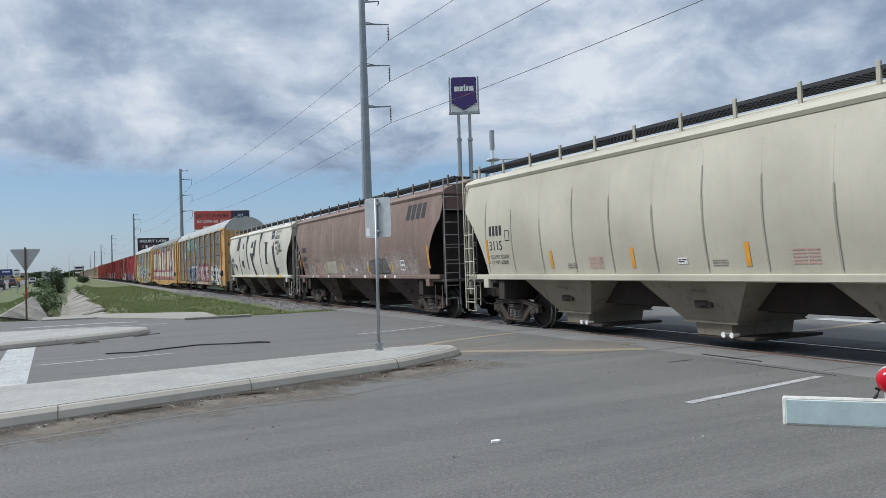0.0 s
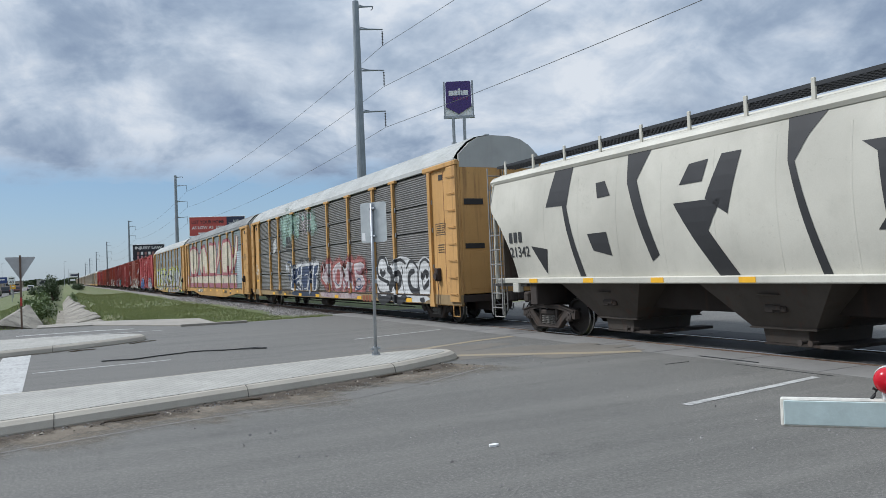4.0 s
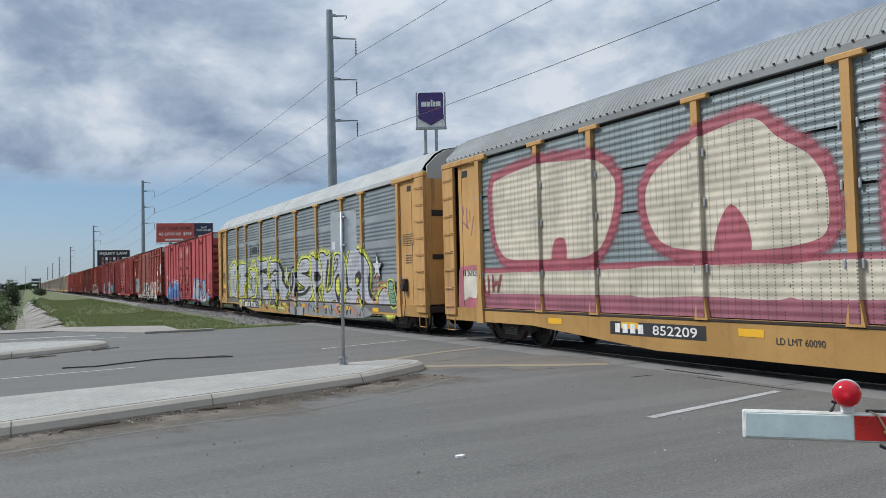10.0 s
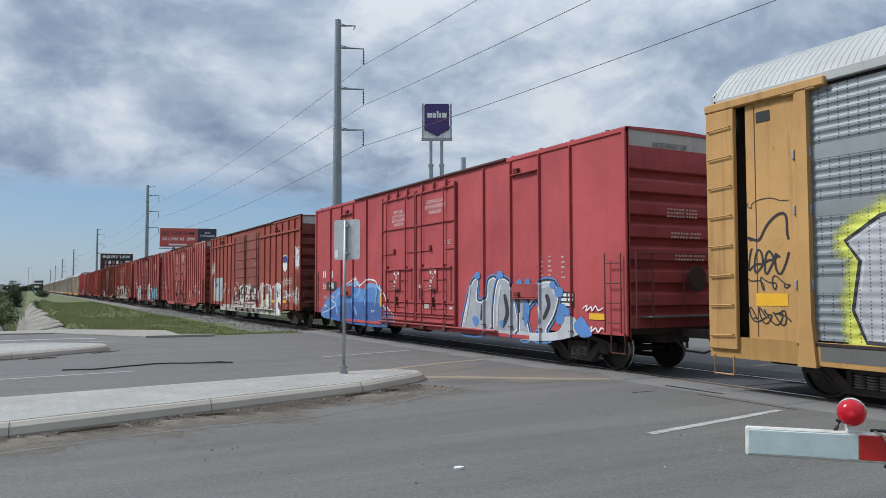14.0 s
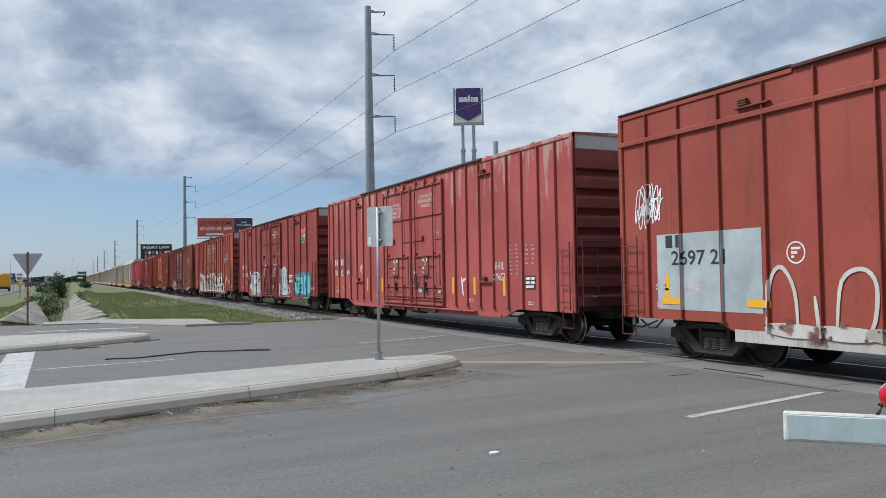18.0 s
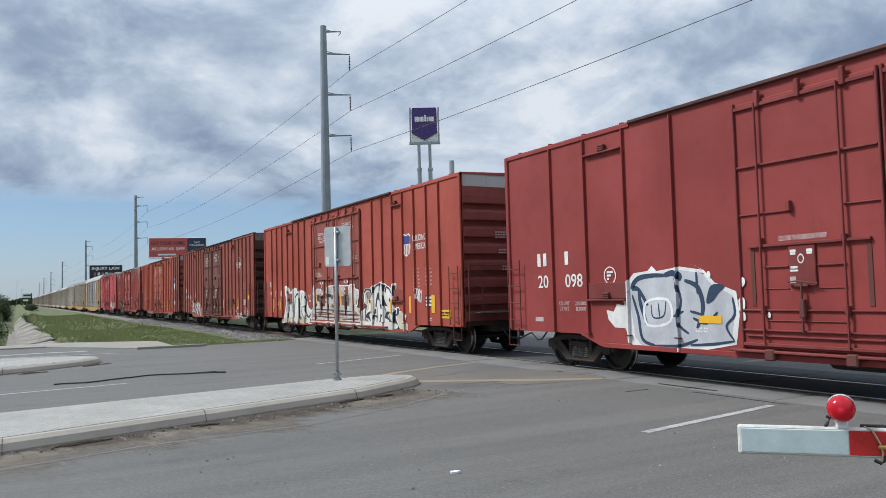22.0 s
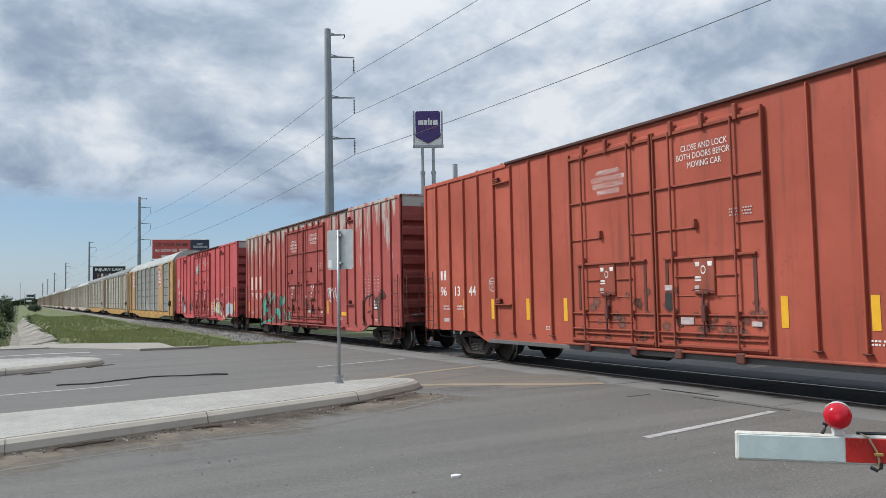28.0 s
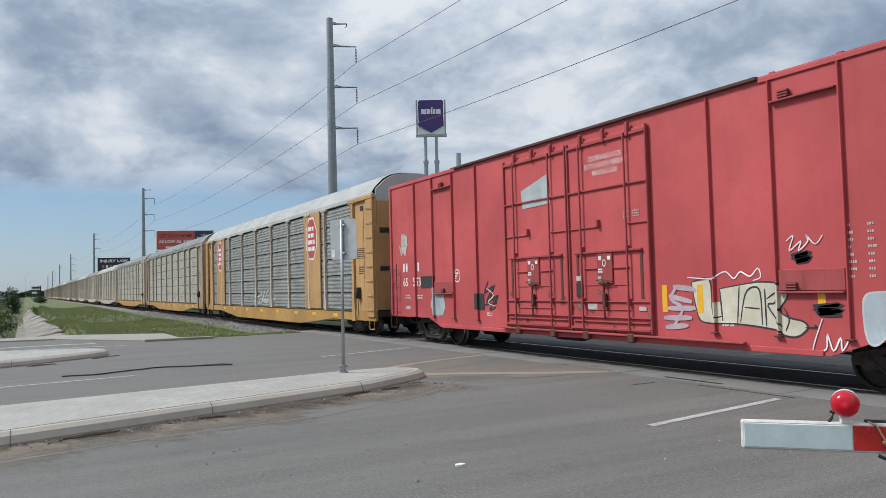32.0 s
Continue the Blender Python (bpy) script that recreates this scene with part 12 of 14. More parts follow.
sprayed(b["B5"], INK, [(-4.89, 1.01), (-4.99, 1.06), (-5.07, 1.22), (-5.18, 1.23), (-5.14, 1.06), (-5.15, 0.95), (-5.29, 0.78), (-5.47, 0.59), (-5.28, 0.58), (-5.1, 0.77)], soft=False)
sprayed(b["B5"], INK, [(-5.26, 1.29), (-5.39, 1.28), (-5.36, 1.12), (-5.28, 1.06), (-5.15, 1.05), (-5.24, 1.15)], soft=False)
sprayed(b["B5"], INK, [(-3.46, 1.06), (-3.73, 1.03), (-3.73, 0.94), (-3.53, 1.01), (-3.42, 0.8), (-3.35, 0.93), (-3.35, 1.02)], soft=False)
sprayed(b["B5"], INK, [(-3.99, 1.1), (-4.15, 1.04), (-4.02, 0.98), (-3.99, 0.84), (-3.8, 0.82), (-3.95, 0.86)], soft=False)
sprayed(b["B5"], INK, [(-4.21, 0.71), (-4.42, 0.7), (-4.34, 0.58), (-4.16, 0.58)], soft=False)
stroke(b["B5"], INK, 0.035, [(-3.21, 1.94), (-3.24, 1.81), (-3.34, 1.71)])
stroke(b["B5"], INK, 0.06, [(-3.53, 1.89), (-3.64, 2), (-4, 2.08), (-3.94, 1.99), (-3.9, 1.82)])
stroke(b["B5"], INK, 0.05, [(-4.22, 1.45), (-4.37, 1.26), (-4.42, 1.17), (-4.39, 1.04)])
stroke(b["B5"], INK, 0.05, [(-3.75, 1.57), (-3.89, 1.6), (-4, 1.47)])
stroke(b["B5"], INK, 0.06, [(-4.38, 1.95), (-4.39, 1.8), (-4.47, 1.96), (-4.68, 1.91), (-4.81, 1.8), (-4.85, 1.74)])
stroke(b["B5"], INK, 0.09, [(-5, 1.64), (-4.99, 1.46), (-4.94, 1.26), (-4.96, 1.06)])
stroke(b["B5"], INK, 0.035, [(-3.5, 1.09), (-3.55, 1.2), (-3.62, 1.24), (-3.6, 1.14), (-3.52, 1.07)])
stroke(b["B5"], INK, 0.05, [(-2.2, 0.76), (-3.1, 0.76), (-3.98, 0.75), (-4.63, 0.75), (-5.13, 0.7)])
stroke(b["B5"], INK, 0.03, [(-3.63, 0.58), (-3.65, 0.7)])
stroke(b["B5"], INK, 0.03, [(-3.05, 0.59), (-3.03, 0.69)])
stroke(b["B5"], INK, 0.03, [(-4.69, 0.59), (-4.63, 0.71)])
stroke(b["B5"], INK, 0.05, [(-2.82, 1.35), (-2.77, 1.15), (-2.77, 0.81)])
stroke(b["B5"], INK, 0.035, [(-3.75, 1.32), (-3.71, 0.9), (-3.64, 0.81)])
stroke(b["B5"], INK, 0.04, [(-4.65, 1.05), (-4.78, 0.88), (-4.95, 0.85)])
sprayed(b["B5"], WHITE_SPRAY, [(-5.81, 1.07), (-5.87, 1.12), (-5.92, 1.08), (-5.91, 1.01), (-5.86, 0.98), (-5.81, 1.01)])
sprayed(b["B5"], WHITE_SPRAY, [(-5.85, 0.97), (-5.88, 0.97), (-5.88, 0.94), (-5.86, 0.93)])
sprayed(b["B5"], REFLECT, [(-3.21, 1.54), (-3.33, 1.54), (-3.31, 1.09), (-3.22, 1.09)], soft=False)
sprayed(b["B5"], REFLECT, [(-4.75, 1.55), (-4.85, 1.55), (-4.85, 1.1), (-4.75, 1.1)], soft=False)
sprayed(b["B5"], BONE_THIN, [(0.91, 1.79), (0.81, 2.06), (0.11, 2.07), (0.15, 1.29), (0.98, 1.27)], thick=0.72)
sprayed(b["B5"], BONE_THIN, [(-0.04, 2.02), (-0.32, 2.09), (-1.23, 2.05), (-1.93, 2.09), (-1.91, 1.31), (0.01, 1.29)], thick=0.72)
sprayed(b["B5"], BONE_THIN, [(-1.97, 2.01), (-2.09, 1.91), (-2.34, 1.86), (-2.29, 1.56), (-2.2, 1.38), (-1.92, 1.28)], thick=0.72)
sprayed(b["B5"], BONE_THIN, [(2.36, 2.07), (2.2, 2.04), (2.22, 1.22), (2.38, 1.17)], thick=0.72)
sprayed(b["B5"], BONE_THIN, [(2.01, 1.99), (1.25, 1.94), (1.3, 1.65), (1.73, 1.27), (1.94, 1.44)], thick=0.72)
sprayed(b["B5"], BONE_THIN, [(2.33, 1.29), (-0.02, 1.29), (-2.29, 1.3), (-2.37, 1.14), (-2.28, 0.76), (2.37, 0.77)], thick=0.72)
sprayed(b["B5"], INK, [(1.88, 1.79), (1.58, 1.78), (1.58, 1.52), (1.87, 1.52)], soft=False)
sprayed(b["B5"], INK, [(0.95, 1.81), (0.32, 1.79), (0.33, 1.67), (0.95, 1.68)], soft=False)
sprayed(b["B5"], INK, [(0.29, 1.76), (0.16, 1.76), (0.17, 1.61), (0.3, 1.61)], soft=False)
sprayed(b["B5"], INK, [(-0.08, 1.73), (-0.37, 1.74), (-0.35, 1.47), (-0.07, 1.47)], soft=False)
sprayed(b["B5"], TEAL_DARK, [(-0.38, 1.7), (-0.59, 1.7), (-0.52, 1.37), (-0.4, 1.38)], soft=False)
sprayed(b["B5"], RUST_MIST, [(1.57, 1.7), (1.13, 1.69), (1.18, 1.39), (1.57, 1.39)], thick=0.6)
sprayed(b["B5"], RUST_MIST, [(-0.73, 1.69), (-1.2, 1.68), (-1.18, 1.41), (-0.74, 1.4)], thick=0.6)
sprayed(b["B5"], RUST_MIST, [(-1.28, 1.64), (-1.47, 1.66), (-1.47, 1.39), (-1.24, 1.38)], thick=0.6)
stroke(b["B5"], WHITE_SPRAY, 0.045, [(0.66, 2.07), (-0.32, 2.11), (-1.23, 2.07), (-1.93, 2.11), (-2.04, 1.95), (-2.35, 1.87), (-2.29, 1.59), (-2.2, 1.38), (-2.04, 1.35)])
stroke(b["B5"], REFLECT, 0.05, [(1.92, 1.86), (1.91, 1.48), (1.73, 1.29)])
sprayed(b["B5"], REFLECT, [(-0.58, 1.89), (-0.7, 1.89), (-0.74, 1.38), (-0.62, 1.38)], soft=False)
stroke(b["B5"], RUST_DARK, 0.05, [(2.34, 1.22), (1.23, 1.2), (0.17, 1.19)])
stroke(b["B5"], RUST_DARK, 0.05, [(2.04, 1.09), (0.96, 1.08), (0.24, 1.05)])
stroke(b["B5"], RUST_DARK, 0.05, [(-0.01, 1.17), (-0.72, 1.16), (-1.69, 1.15)])
stroke(b["B5"], RUST_DARK, 0.05, [(-0.13, 1.06), (-1.16, 1.05), (-2.32, 1.05)])
stroke(b["B5"], RUST_DARK, 0.05, [(2.28, 0.95), (0.64, 0.92), (-0.59, 0.91)])
stroke(b["B5"], RUST_DARK, 0.05, [(-0.7, 0.87), (-1.67, 0.88), (-2.31, 0.88)])
sprayed(b["B5"], PALE_CREAM, [(6.3, 0.8), (5.75, 0.84), (5.22, 0.79), (5.2, 0.66), (5.8, 0.6), (6.34, 0.64)])
sprayed(b["B5"], BONE, [(5.25, 0.8), (4.7, 0.84), (4.17, 0.79), (4.15, 0.66), (4.75, 0.6), (5.29, 0.64)])
sprayed(b["B5"], PALE_CREAM, [(4.2, 0.8), (3.65, 0.84), (3.12, 0.79), (3.1, 0.66), (3.7, 0.6), (4.24, 0.64)])
sprayed(b["B5"], BONE, [(3.15, 0.8), (2.6, 0.84), (2.07, 0.79), (2.05, 0.66), (2.65, 0.6), (3.19, 0.64)])
sprayed(b["B5"], PALE_CREAM, [(2.1, 0.8), (1.55, 0.84), (1.02, 0.79), (1, 0.66), (1.6, 0.6), (2.14, 0.64)])
sprayed(b["B5"], BONE, [(1.05, 0.8), (0.5, 0.84), (-0.03, 0.79), (-0.05, 0.66), (0.55, 0.6), (1.09, 0.64)])
sprayed(b["B5"], PALE_CREAM, [(0, 0.8), (-0.55, 0.84), (-1.08, 0.79), (-1.1, 0.66), (-0.5, 0.6), (0.04, 0.64)])
sprayed(b["B5"], BONE, [(-1.05, 0.8), (-1.6, 0.84), (-2.13, 0.79), (-2.15, 0.66), (-1.55, 0.6), (-1.01, 0.64)])
sprayed(b["B5"], BONE, [(-2.1, 0.8), (-2.65, 0.84), (-3.18, 0.79), (-3.2, 0.66), (-2.6, 0.6), (-2.06, 0.64)])
sprayed(b["B5"], BONE, [(-3.15, 0.8), (-3.7, 0.84), (-4.23, 0.79), (-4.25, 0.66), (-3.65, 0.6), (-3.11, 0.64)])
sprayed(b["B5"], BONE, [(-4.2, 0.8), (-4.75, 0.84), (-5.28, 0.79), (-5.3, 0.66), (-4.7, 0.6), (-4.16, 0.64)])
splats(b["B5"], 2.4, -2.4, 0.75, 1.95, 34, 0.3, [spray((0.10, 0.05, 0.035), False, True), spray((0.24, 0.085, 0.055), False, True), spray((0.62, 0.60, 0.54), False, True), spray((0.16, 0.08, 0.05), False, True)], BX - 0.078, (), 0, 44)
splats(b["B5"], 6.2, -5.4, 0.6, 0.84, 40, 0.25, [spray((0.15, 0.07, 0.045), False, True), spray((0.30, 0.14, 0.09), False, True)], BX - 0.030, R["B5"], 0.05, 45)
splats(b["B2"], 5.4, -5.4, 0.62, 0.9, 40, 0.25, [spray((0.15, 0.06, 0.045), False, True), spray((0.26, 0.11, 0.08), False, True)], BX - 0.030, R["B2"], 0.05, 46)
splats(b["B2"], 2.4, -2.4, 0.8, 1.7, 30, 0.32, [spray((0.10, 0.045, 0.035), False, True), spray((0.24, 0.075, 0.05), False, True)], BX - 0.090, (), 0, 47)
shield(b["B5"], -6.0, 3.22, 0.56, 0.72, BX)
on_side(b["B5"], "slogan", text_shape("BUILDING\nAMERICA", 0.01), -6.85, 3.27, 0.85, 0.44, STENCIL, BX - 0.006, R["B5"], 0.05, "white painted words")
tag(b["B5"], -6.45, -6.95, 1.45, 1.9, WHITE_SPRAY, BX, R["B5"], 68, 4, 0.09)
on_side(b["B5"], "reflector", rect(), -7.65, 1.42, 0.22, 0.52, REFLECT, BX - 0.012)
on_side(b["B5"], "warning_plate", rect(), -8.35, 1.14, 0.6, 0.24, REFLECT, BX - 0.012, label="yellow warning plate")
on_side(b["B5"], "small_print", bars([(3, 4), (4, 2)]), -8.35, 1.14, 0.5, 0.12, STENCIL_DARK, BX - 0.015)
# B6
tag(b["B6"], 6.6, 3.2, 0.62, 1.65, WHITE_SPRAY, BX, R["B6"], 70, 6, 0.055)
tag(b["B6"], 6.2, 3.6, 0.7, 1.5, WHITE_SPRAY, BX, R["B6"], 71, 6, 0.045)
for pts in ([(-5.55, 1.02), (-5.60, 0.72), (-5.82, 0.80), (-5.80, 1.0), (-5.55, 1.04)], [(-5.92, 0.88), (-5.86, 0.74), (-6.0, 0.74), (-6.0, 0.88), (-5.92, 0.88)], [(-6.06, 0.88), (-6.10, 0.74), (-6.2, 0.78), (-6.22, 0.90)],
            [(-6.4, 0.88), (-6.3, 0.86), (-6.32, 0.72), (-6.44, 0.74)], [(-6.5, 0.80), (-6.62, 0.86), (-6.54, 0.92), (-6.50, 0.74), (-6.68, 0.74)], [(-5.5, 0.66), (-6.0, 0.64), (-6.5, 0.66)],
            [(-6.8, 0.95), (-6.75, 0.75), (-6.95, 0.72), (-7.05, 0.9), (-6.9, 1.0), (-6.8, 0.84), (-7.1, 0.80)], [(-5.85, 1.1), (-5.9, 1.22), (-5.95, 1.1)],
            [(-7.6, 0.80), (-7.85, 1.18), (-8.1, 0.78), (-7.6, 1.02), (-8.15, 1.0), (-7.62, 0.80)], [(-7.85, 1.28), (-7.85, 0.74)]):
    stroke(b["B6"], WHITE_SPRAY, 0.035, pts)
tag(b["B6"], -2.9, -5.3, 1.05, 1.75, BLACK_SPRAY, BX, R["B6"], 73, 6, 0.035)
on_side(b["B6"], "emblem", disc(24, 0.93), -6.35, 3.5, 0.8, 0.8, spray((0.52, 0.42, 0.36)), BX - 0.006, R["B6"], 0.05, "cream ring and bars emblem")
for i in range(4):
    on_side(b["B6"], "emblem", rect(), -6.1 - 0.06 * i, 3.62 - 0.09 * i, 0.75, 0.04, spray((0.52, 0.42, 0.36)), BX - 0.009, R["B6"], 0.05)
on_side(b["B6"], "emblem", (np.array([(-1, 0.5), (0, 1), (0.2, 0.35), (1, 0.4), (1, -0.1), (0, -0.3), (-0.4, -1)]), [tuple(range(7))]), -6.65, 3.5, 0.6, 0.3, spray((0.52, 0.42, 0.36)), BX - 0.011, R["B6"], 0.05)
on_side(b["B6"], "warning_plate", rect(), -8.35, 1.75, 0.55, 0.22, REFLECT, BX - 0.012)
# pressed panels between the ribs of the dark car
for i, (ya, yb) in enumerate(zip([9.3] + BOX_STYLES["narrow"], BOX_STYLES["narrow"])):
    for s in (-1, 1):
        for z in (2.1, 2.85, 3.7, 4.3):
            y = s * (ya + yb) / 2
            part("pressed_bead", M().box(BX - 0.02, BX + 0.005, y - 0.24, y + 0.24, z, z + 0.03, 0.008), BOX_RED["B6"], b["B6"])
# B7
on_side(b["B7"], "round_plate", disc(24, 0.86), 5.74, 2.01, 0.36, 0.36, FADED, BX - 0.008, R["B7"], 0.05, "pale stencilled ring")
on_side(b["B7"], "round_plate", text_shape("F", 0.0), 5.74, 1.93, 0.09, 0.11, FADED, BX - 0.008, R["B7"], 0.05)
on_side(b["B7"], "round_plate", bars([(3, 4), (2, 2)]), 5.74, 2.06, 0.24, 0.09, FADED, BX - 0.008, R["B7"], 0.05)
shield(b["B7"], -7.42, 2.9, 0.66, 0.82, BX, False)
# B8
sprayed(b["B8"], B8_DARK, [(6.64, 0.95), (6.33, 1.8), (5.81, 2.07), (5.22, 1.92), (4.32, 1.97), (4.14, 1.14), (4.38, 0.62), (6.26, 0.68)])
sprayed(b["B8"], B8_DARK, [(4.11, 1.77), (2.75, 1.87), (2.59, 1.28), (2.44, 0.83), (4.17, 0.63)])
stroke(b["B8"], CORAL, 0.12, [(6.19, 2.08), (5.56, 2.2)])
stroke(b["B8"], CORAL, 0.12, [(4.21, 2.03), (3.7, 1.89)])
stroke(b["B8"], CORAL, 0.14, [(5.81, 2.1), (5.09, 2.12)])
stroke(b["B8"], CORAL, 0.1, [(2.66, 1.75), (2.44, 1.52)])
stroke(b["B8"], MINT, 0.32, [(6.12, 0.96), (5.96, 1.52), (5.58, 1.79)])
stroke(b["B8"], MINT, 0.1, [(5.46, 1.79), (5.26, 2.06), (4.87, 1.91), (5.12, 1.52), (4.31, 2.03), (4.45, 1.52)])
stroke(b["B8"], MINT, 0.08, [(6.65, 0.66), (6.35, 1.38), (5.94, 1.94)])
stroke(b["B8"], MINT, 0.35, [(4.04, 1.2), (3.73, 1.15), (3.45, 0.85)])
stroke(b["B8"], MINT, 0.1, [(3.49, 2.01), (3.22, 1.76), (3.29, 1.4)])
stroke(b["B8"], MINT, 0.26, [(3.09, 1.52), (2.65, 1.87)])
stroke(b["B8"], MINT, 0.1, [(2.96, 1.28), (2.44, 0.83)])
stroke(b["B8"], MINT, 0.22, [(2.6, 1.23), (2.35, 0.83)])
stroke(b["B8"], MINT, 0.22, [(1.92, 1.18), (1.86, 0.74)])
stroke(b["B8"], MINT, 0.1, [(6.66, 0.52), (5.27, 0.74), (4.6, 0.68)])
stroke(b["B8"], MINT, 0.08, [(4.9, 1.26), (4.7, 0.8), (4.26, 1.01)])
stroke(b["B8"], MINT, 0.11, [(2.25, 1.23), (2.01, 0.9)])
stroke(b["B8"], MINT, 0.19, [(5.85, 1.31), (5.37, 1.18)])
stroke(b["B8"], INK, 0.04, [(5.57, 2.06), (5.73, 1.25), (5.51, 0.71)])
stroke(b["B8"], INK, 0.04, [(3.6, 1.77), (3.75, 0.77)])
stroke(b["B8"], INK, 0.05, [(4.65, 1.78), (4.91, 0.99)])
stroke(b["B8"], INK, 0.04, [(3.14, 1.28), (2.8, 0.69)])
stroke(b["B8"], WHITE_SPRAY, 0.05, [(-2.8, 2.09), (-2.97, 2.12), (-2.87, 1.84), (-3.01, 2), (-3.05, 1.8), (-3.14, 2.15), (-3.19, 1.83)])
for pts in ([(-2.75, 2.12), (-2.85, 1.78), (-2.93, 2.10), (-3.02, 1.72), (-3.10, 2.18), (-3.12, 1.66)], [(-3.2, 1.72), (-3.32, 2.12), (-3.42, 1.75), (-3.36, 1.95), (-3.55, 1.98)],
            [(-3.5, 1.70), (-3.62, 2.15), (-3.66, 1.72), (-3.8, 2.05)], [(-3.84, 1.95), (-3.72, 1.82), (-3.84, 1.70), (-3.68, 1.64)], [(-2.95, 1.68), (-3.15, 1.60), (-3.28, 1.68)]):
    stroke(b["B8"], WHITE_SPRAY, 0.035, pts)
for pts in ([(-6.28, 1.55), (-6.30, 1.22), (-6.42, 0.95), (-6.55, 0.78)], [(-6.30, 1.52), (-6.50, 1.72), (-6.75, 1.80)], [(-6.8, 1.42), (-6.78, 1.72), (-7.0, 1.85), (-7.25, 1.74), (-7.35, 1.45)],
            [(-6.62, 1.22), (-6.85, 1.28), (-7.02, 1.22), (-7.12, 1.02)], [(-7.3, 1.66), (-7.55, 1.72), (-7.72, 1.55)], [(-7.66, 1.85), (-7.85, 1.98), (-8.05, 1.85), (-8.0, 1.70)]):
    stroke(b["B8"], INK, 0.05, pts)
for pts in ([(-6.24, 1.60), (-6.36, 1.60), (-6.40, 1.0), (-6.62, 0.72), (-6.40, 0.85), (-6.26, 1.2)], [(-7.3, 1.72), (-7.7, 1.70), (-7.62, 0.92), (-7.5, 0.95), (-7.45, 1.4)], [(-7.6, 1.9), (-8.1, 1.85), (-8.05, 1.70), (-7.65, 1.68)]):
    sprayed(b["B8"], spray((0.10, 0.045, 0.035), False, True), pts, thick=0.7)
# B9
on_side(b["B9"], "painted_patch", (np.array([(-1, 0.2), (0.9, 1), (1, -0.9), (-0.9, -1)]), [(0, 1, 2, 3)]), 1.2, 3.86, 1.15, 0.72, GREY_PATCH, BX - 0.055, (), 0, "pale painted-out patch")
on_side(b["B9"], "painted_patch", blot(6.9, 40, 0.35), 6.2, 1.3, 0.9, 0.9, GREY_PATCH, BX - 0.006, R["B9"], 0.05)
sprayed(b["B9"], spray((0.60, 0.555, 0.43)), [(-3.41, 1.69), (-3.82, 1.73), (-3.88, 1.33), (-4.07, 1.35), (-4.04, 1.57), (-4.45, 1.62), (-4.79, 1.67), (-5.2, 1.64), (-5.37, 1.46), (-5.2, 1.23), (-5.38, 1.11), (-5.62, 1.06), (-5.7, 0.96), (-5.51, 0.82), (-5.26, 0.83), (-5.14, 0.91), (-4.42, 0.98), (-3.63, 0.99), (-3.48, 1.2)], soft=False)
stroke(b["B9"], INK, 0.03, [(-3.41, 1.69), (-3.51, 1.2), (-3.66, 0.99), (-4.42, 0.98), (-5.14, 0.91), (-5.28, 0.83), (-5.51, 0.82), (-5.7, 0.96), (-5.62, 1.06), (-5.38, 1.11), (-5.22, 1.23), (-5.37, 1.46), (-5.2, 1.64), (-4.79, 1.67), (-4.04, 1.57)])
stroke(b["B9"], INK, 0.03, [(-3.41, 1.69), (-3.82, 1.73), (-3.87, 1.13), (-4.06, 1.1)])
stroke(b["B9"], INK, 0.03, [(-4.04, 1.57), (-4.08, 1)])
stroke(b["B9"], INK, 0.03, [(-4.45, 1.61), (-4.39, 1)])
stroke(b["B9"], INK, 0.03, [(-4.45, 1.01), (-4.56, 1.46), (-4.72, 1.59), (-4.86, 1.51), (-4.88, 0.98)])
stroke(b["B9"], INK, 0.025, [(-4.54, 1.26), (-4.85, 1.24)])
stroke(b["B9"], INK, 0.03, [(-4.96, 0.96), (-4.95, 1.56)])
stroke(b["B9"], INK, 0.03, [(-4.98, 1.4), (-5.16, 1.5), (-5.13, 1.34), (-5, 1.29), (-5.25, 0.96)])
stroke(b["B9"], INK, 0.025, [(-5.29, 1.27), (-5.38, 1.08), (-5.31, 0.9)])
stroke(b["B9"], INK, 0.03, [(-5.66, 0.97), (-5.85, 0.97), (-5.81, 1.01)])
stroke(b["B9"], WHITE_SPRAY, 0.025, [(-3.32, 1.78), (-3.88, 1.74), (-3.97, 1.79), (-4.18, 1.86), (-4.35, 1.74), (-4.49, 1.85), (-4.68, 1.77), (-4.84, 1.9), (-4.88, 1.75), (-4.73, 1.7)])
stroke(b["B9"], INK, 0.075, [(-5.72, 1.7), (-5.94, 1.74), (-6.15, 1.7), (-5.75, 1.64), (-6.16, 1.62), (-5.79, 1.57), (-6.18, 1.57), (-5.93, 1.51)])
stroke(b["B9"], INK, 0.075, [(-5.8, 1.3), (-6.28, 1.32), (-5.83, 1.24), (-6.28, 1.23), (-5.86, 1.18), (-6.26, 1.16)])
stroke(b["B9"], INK, 0.075, [(-5.46, 2.08), (-5.8, 2.11), (-5.49, 2.03), (-5.81, 2.03), (-5.54, 1.97), (-5.76, 1.98)])
stroke(b["B9"], INK, 0.05, [(3.44, 1.82), (3.63, 1.52), (3.2, 1.7), (3.54, 1.28), (2.97, 1.46), (3.4, 1.1), (3.11, 1.16)])
stroke(b["B9"], INK, 0.05, [(3.12, 1.73), (3.34, 1.4), (3.05, 1.28), (3.64, 1.22)])
stroke(b["B9"], WHITE_SPRAY, 0.02, [(3.52, 1.64), (3.19, 1.46), (3.47, 1.28), (3.11, 1.19)])
stroke(b["B9"], LILAC, 0.1, [(-2.97, 1.62), (-3.51, 1.56)])
stroke(b["B9"], LILAC, 0.1, [(-2.86, 1.45), (-3.41, 1.34)])
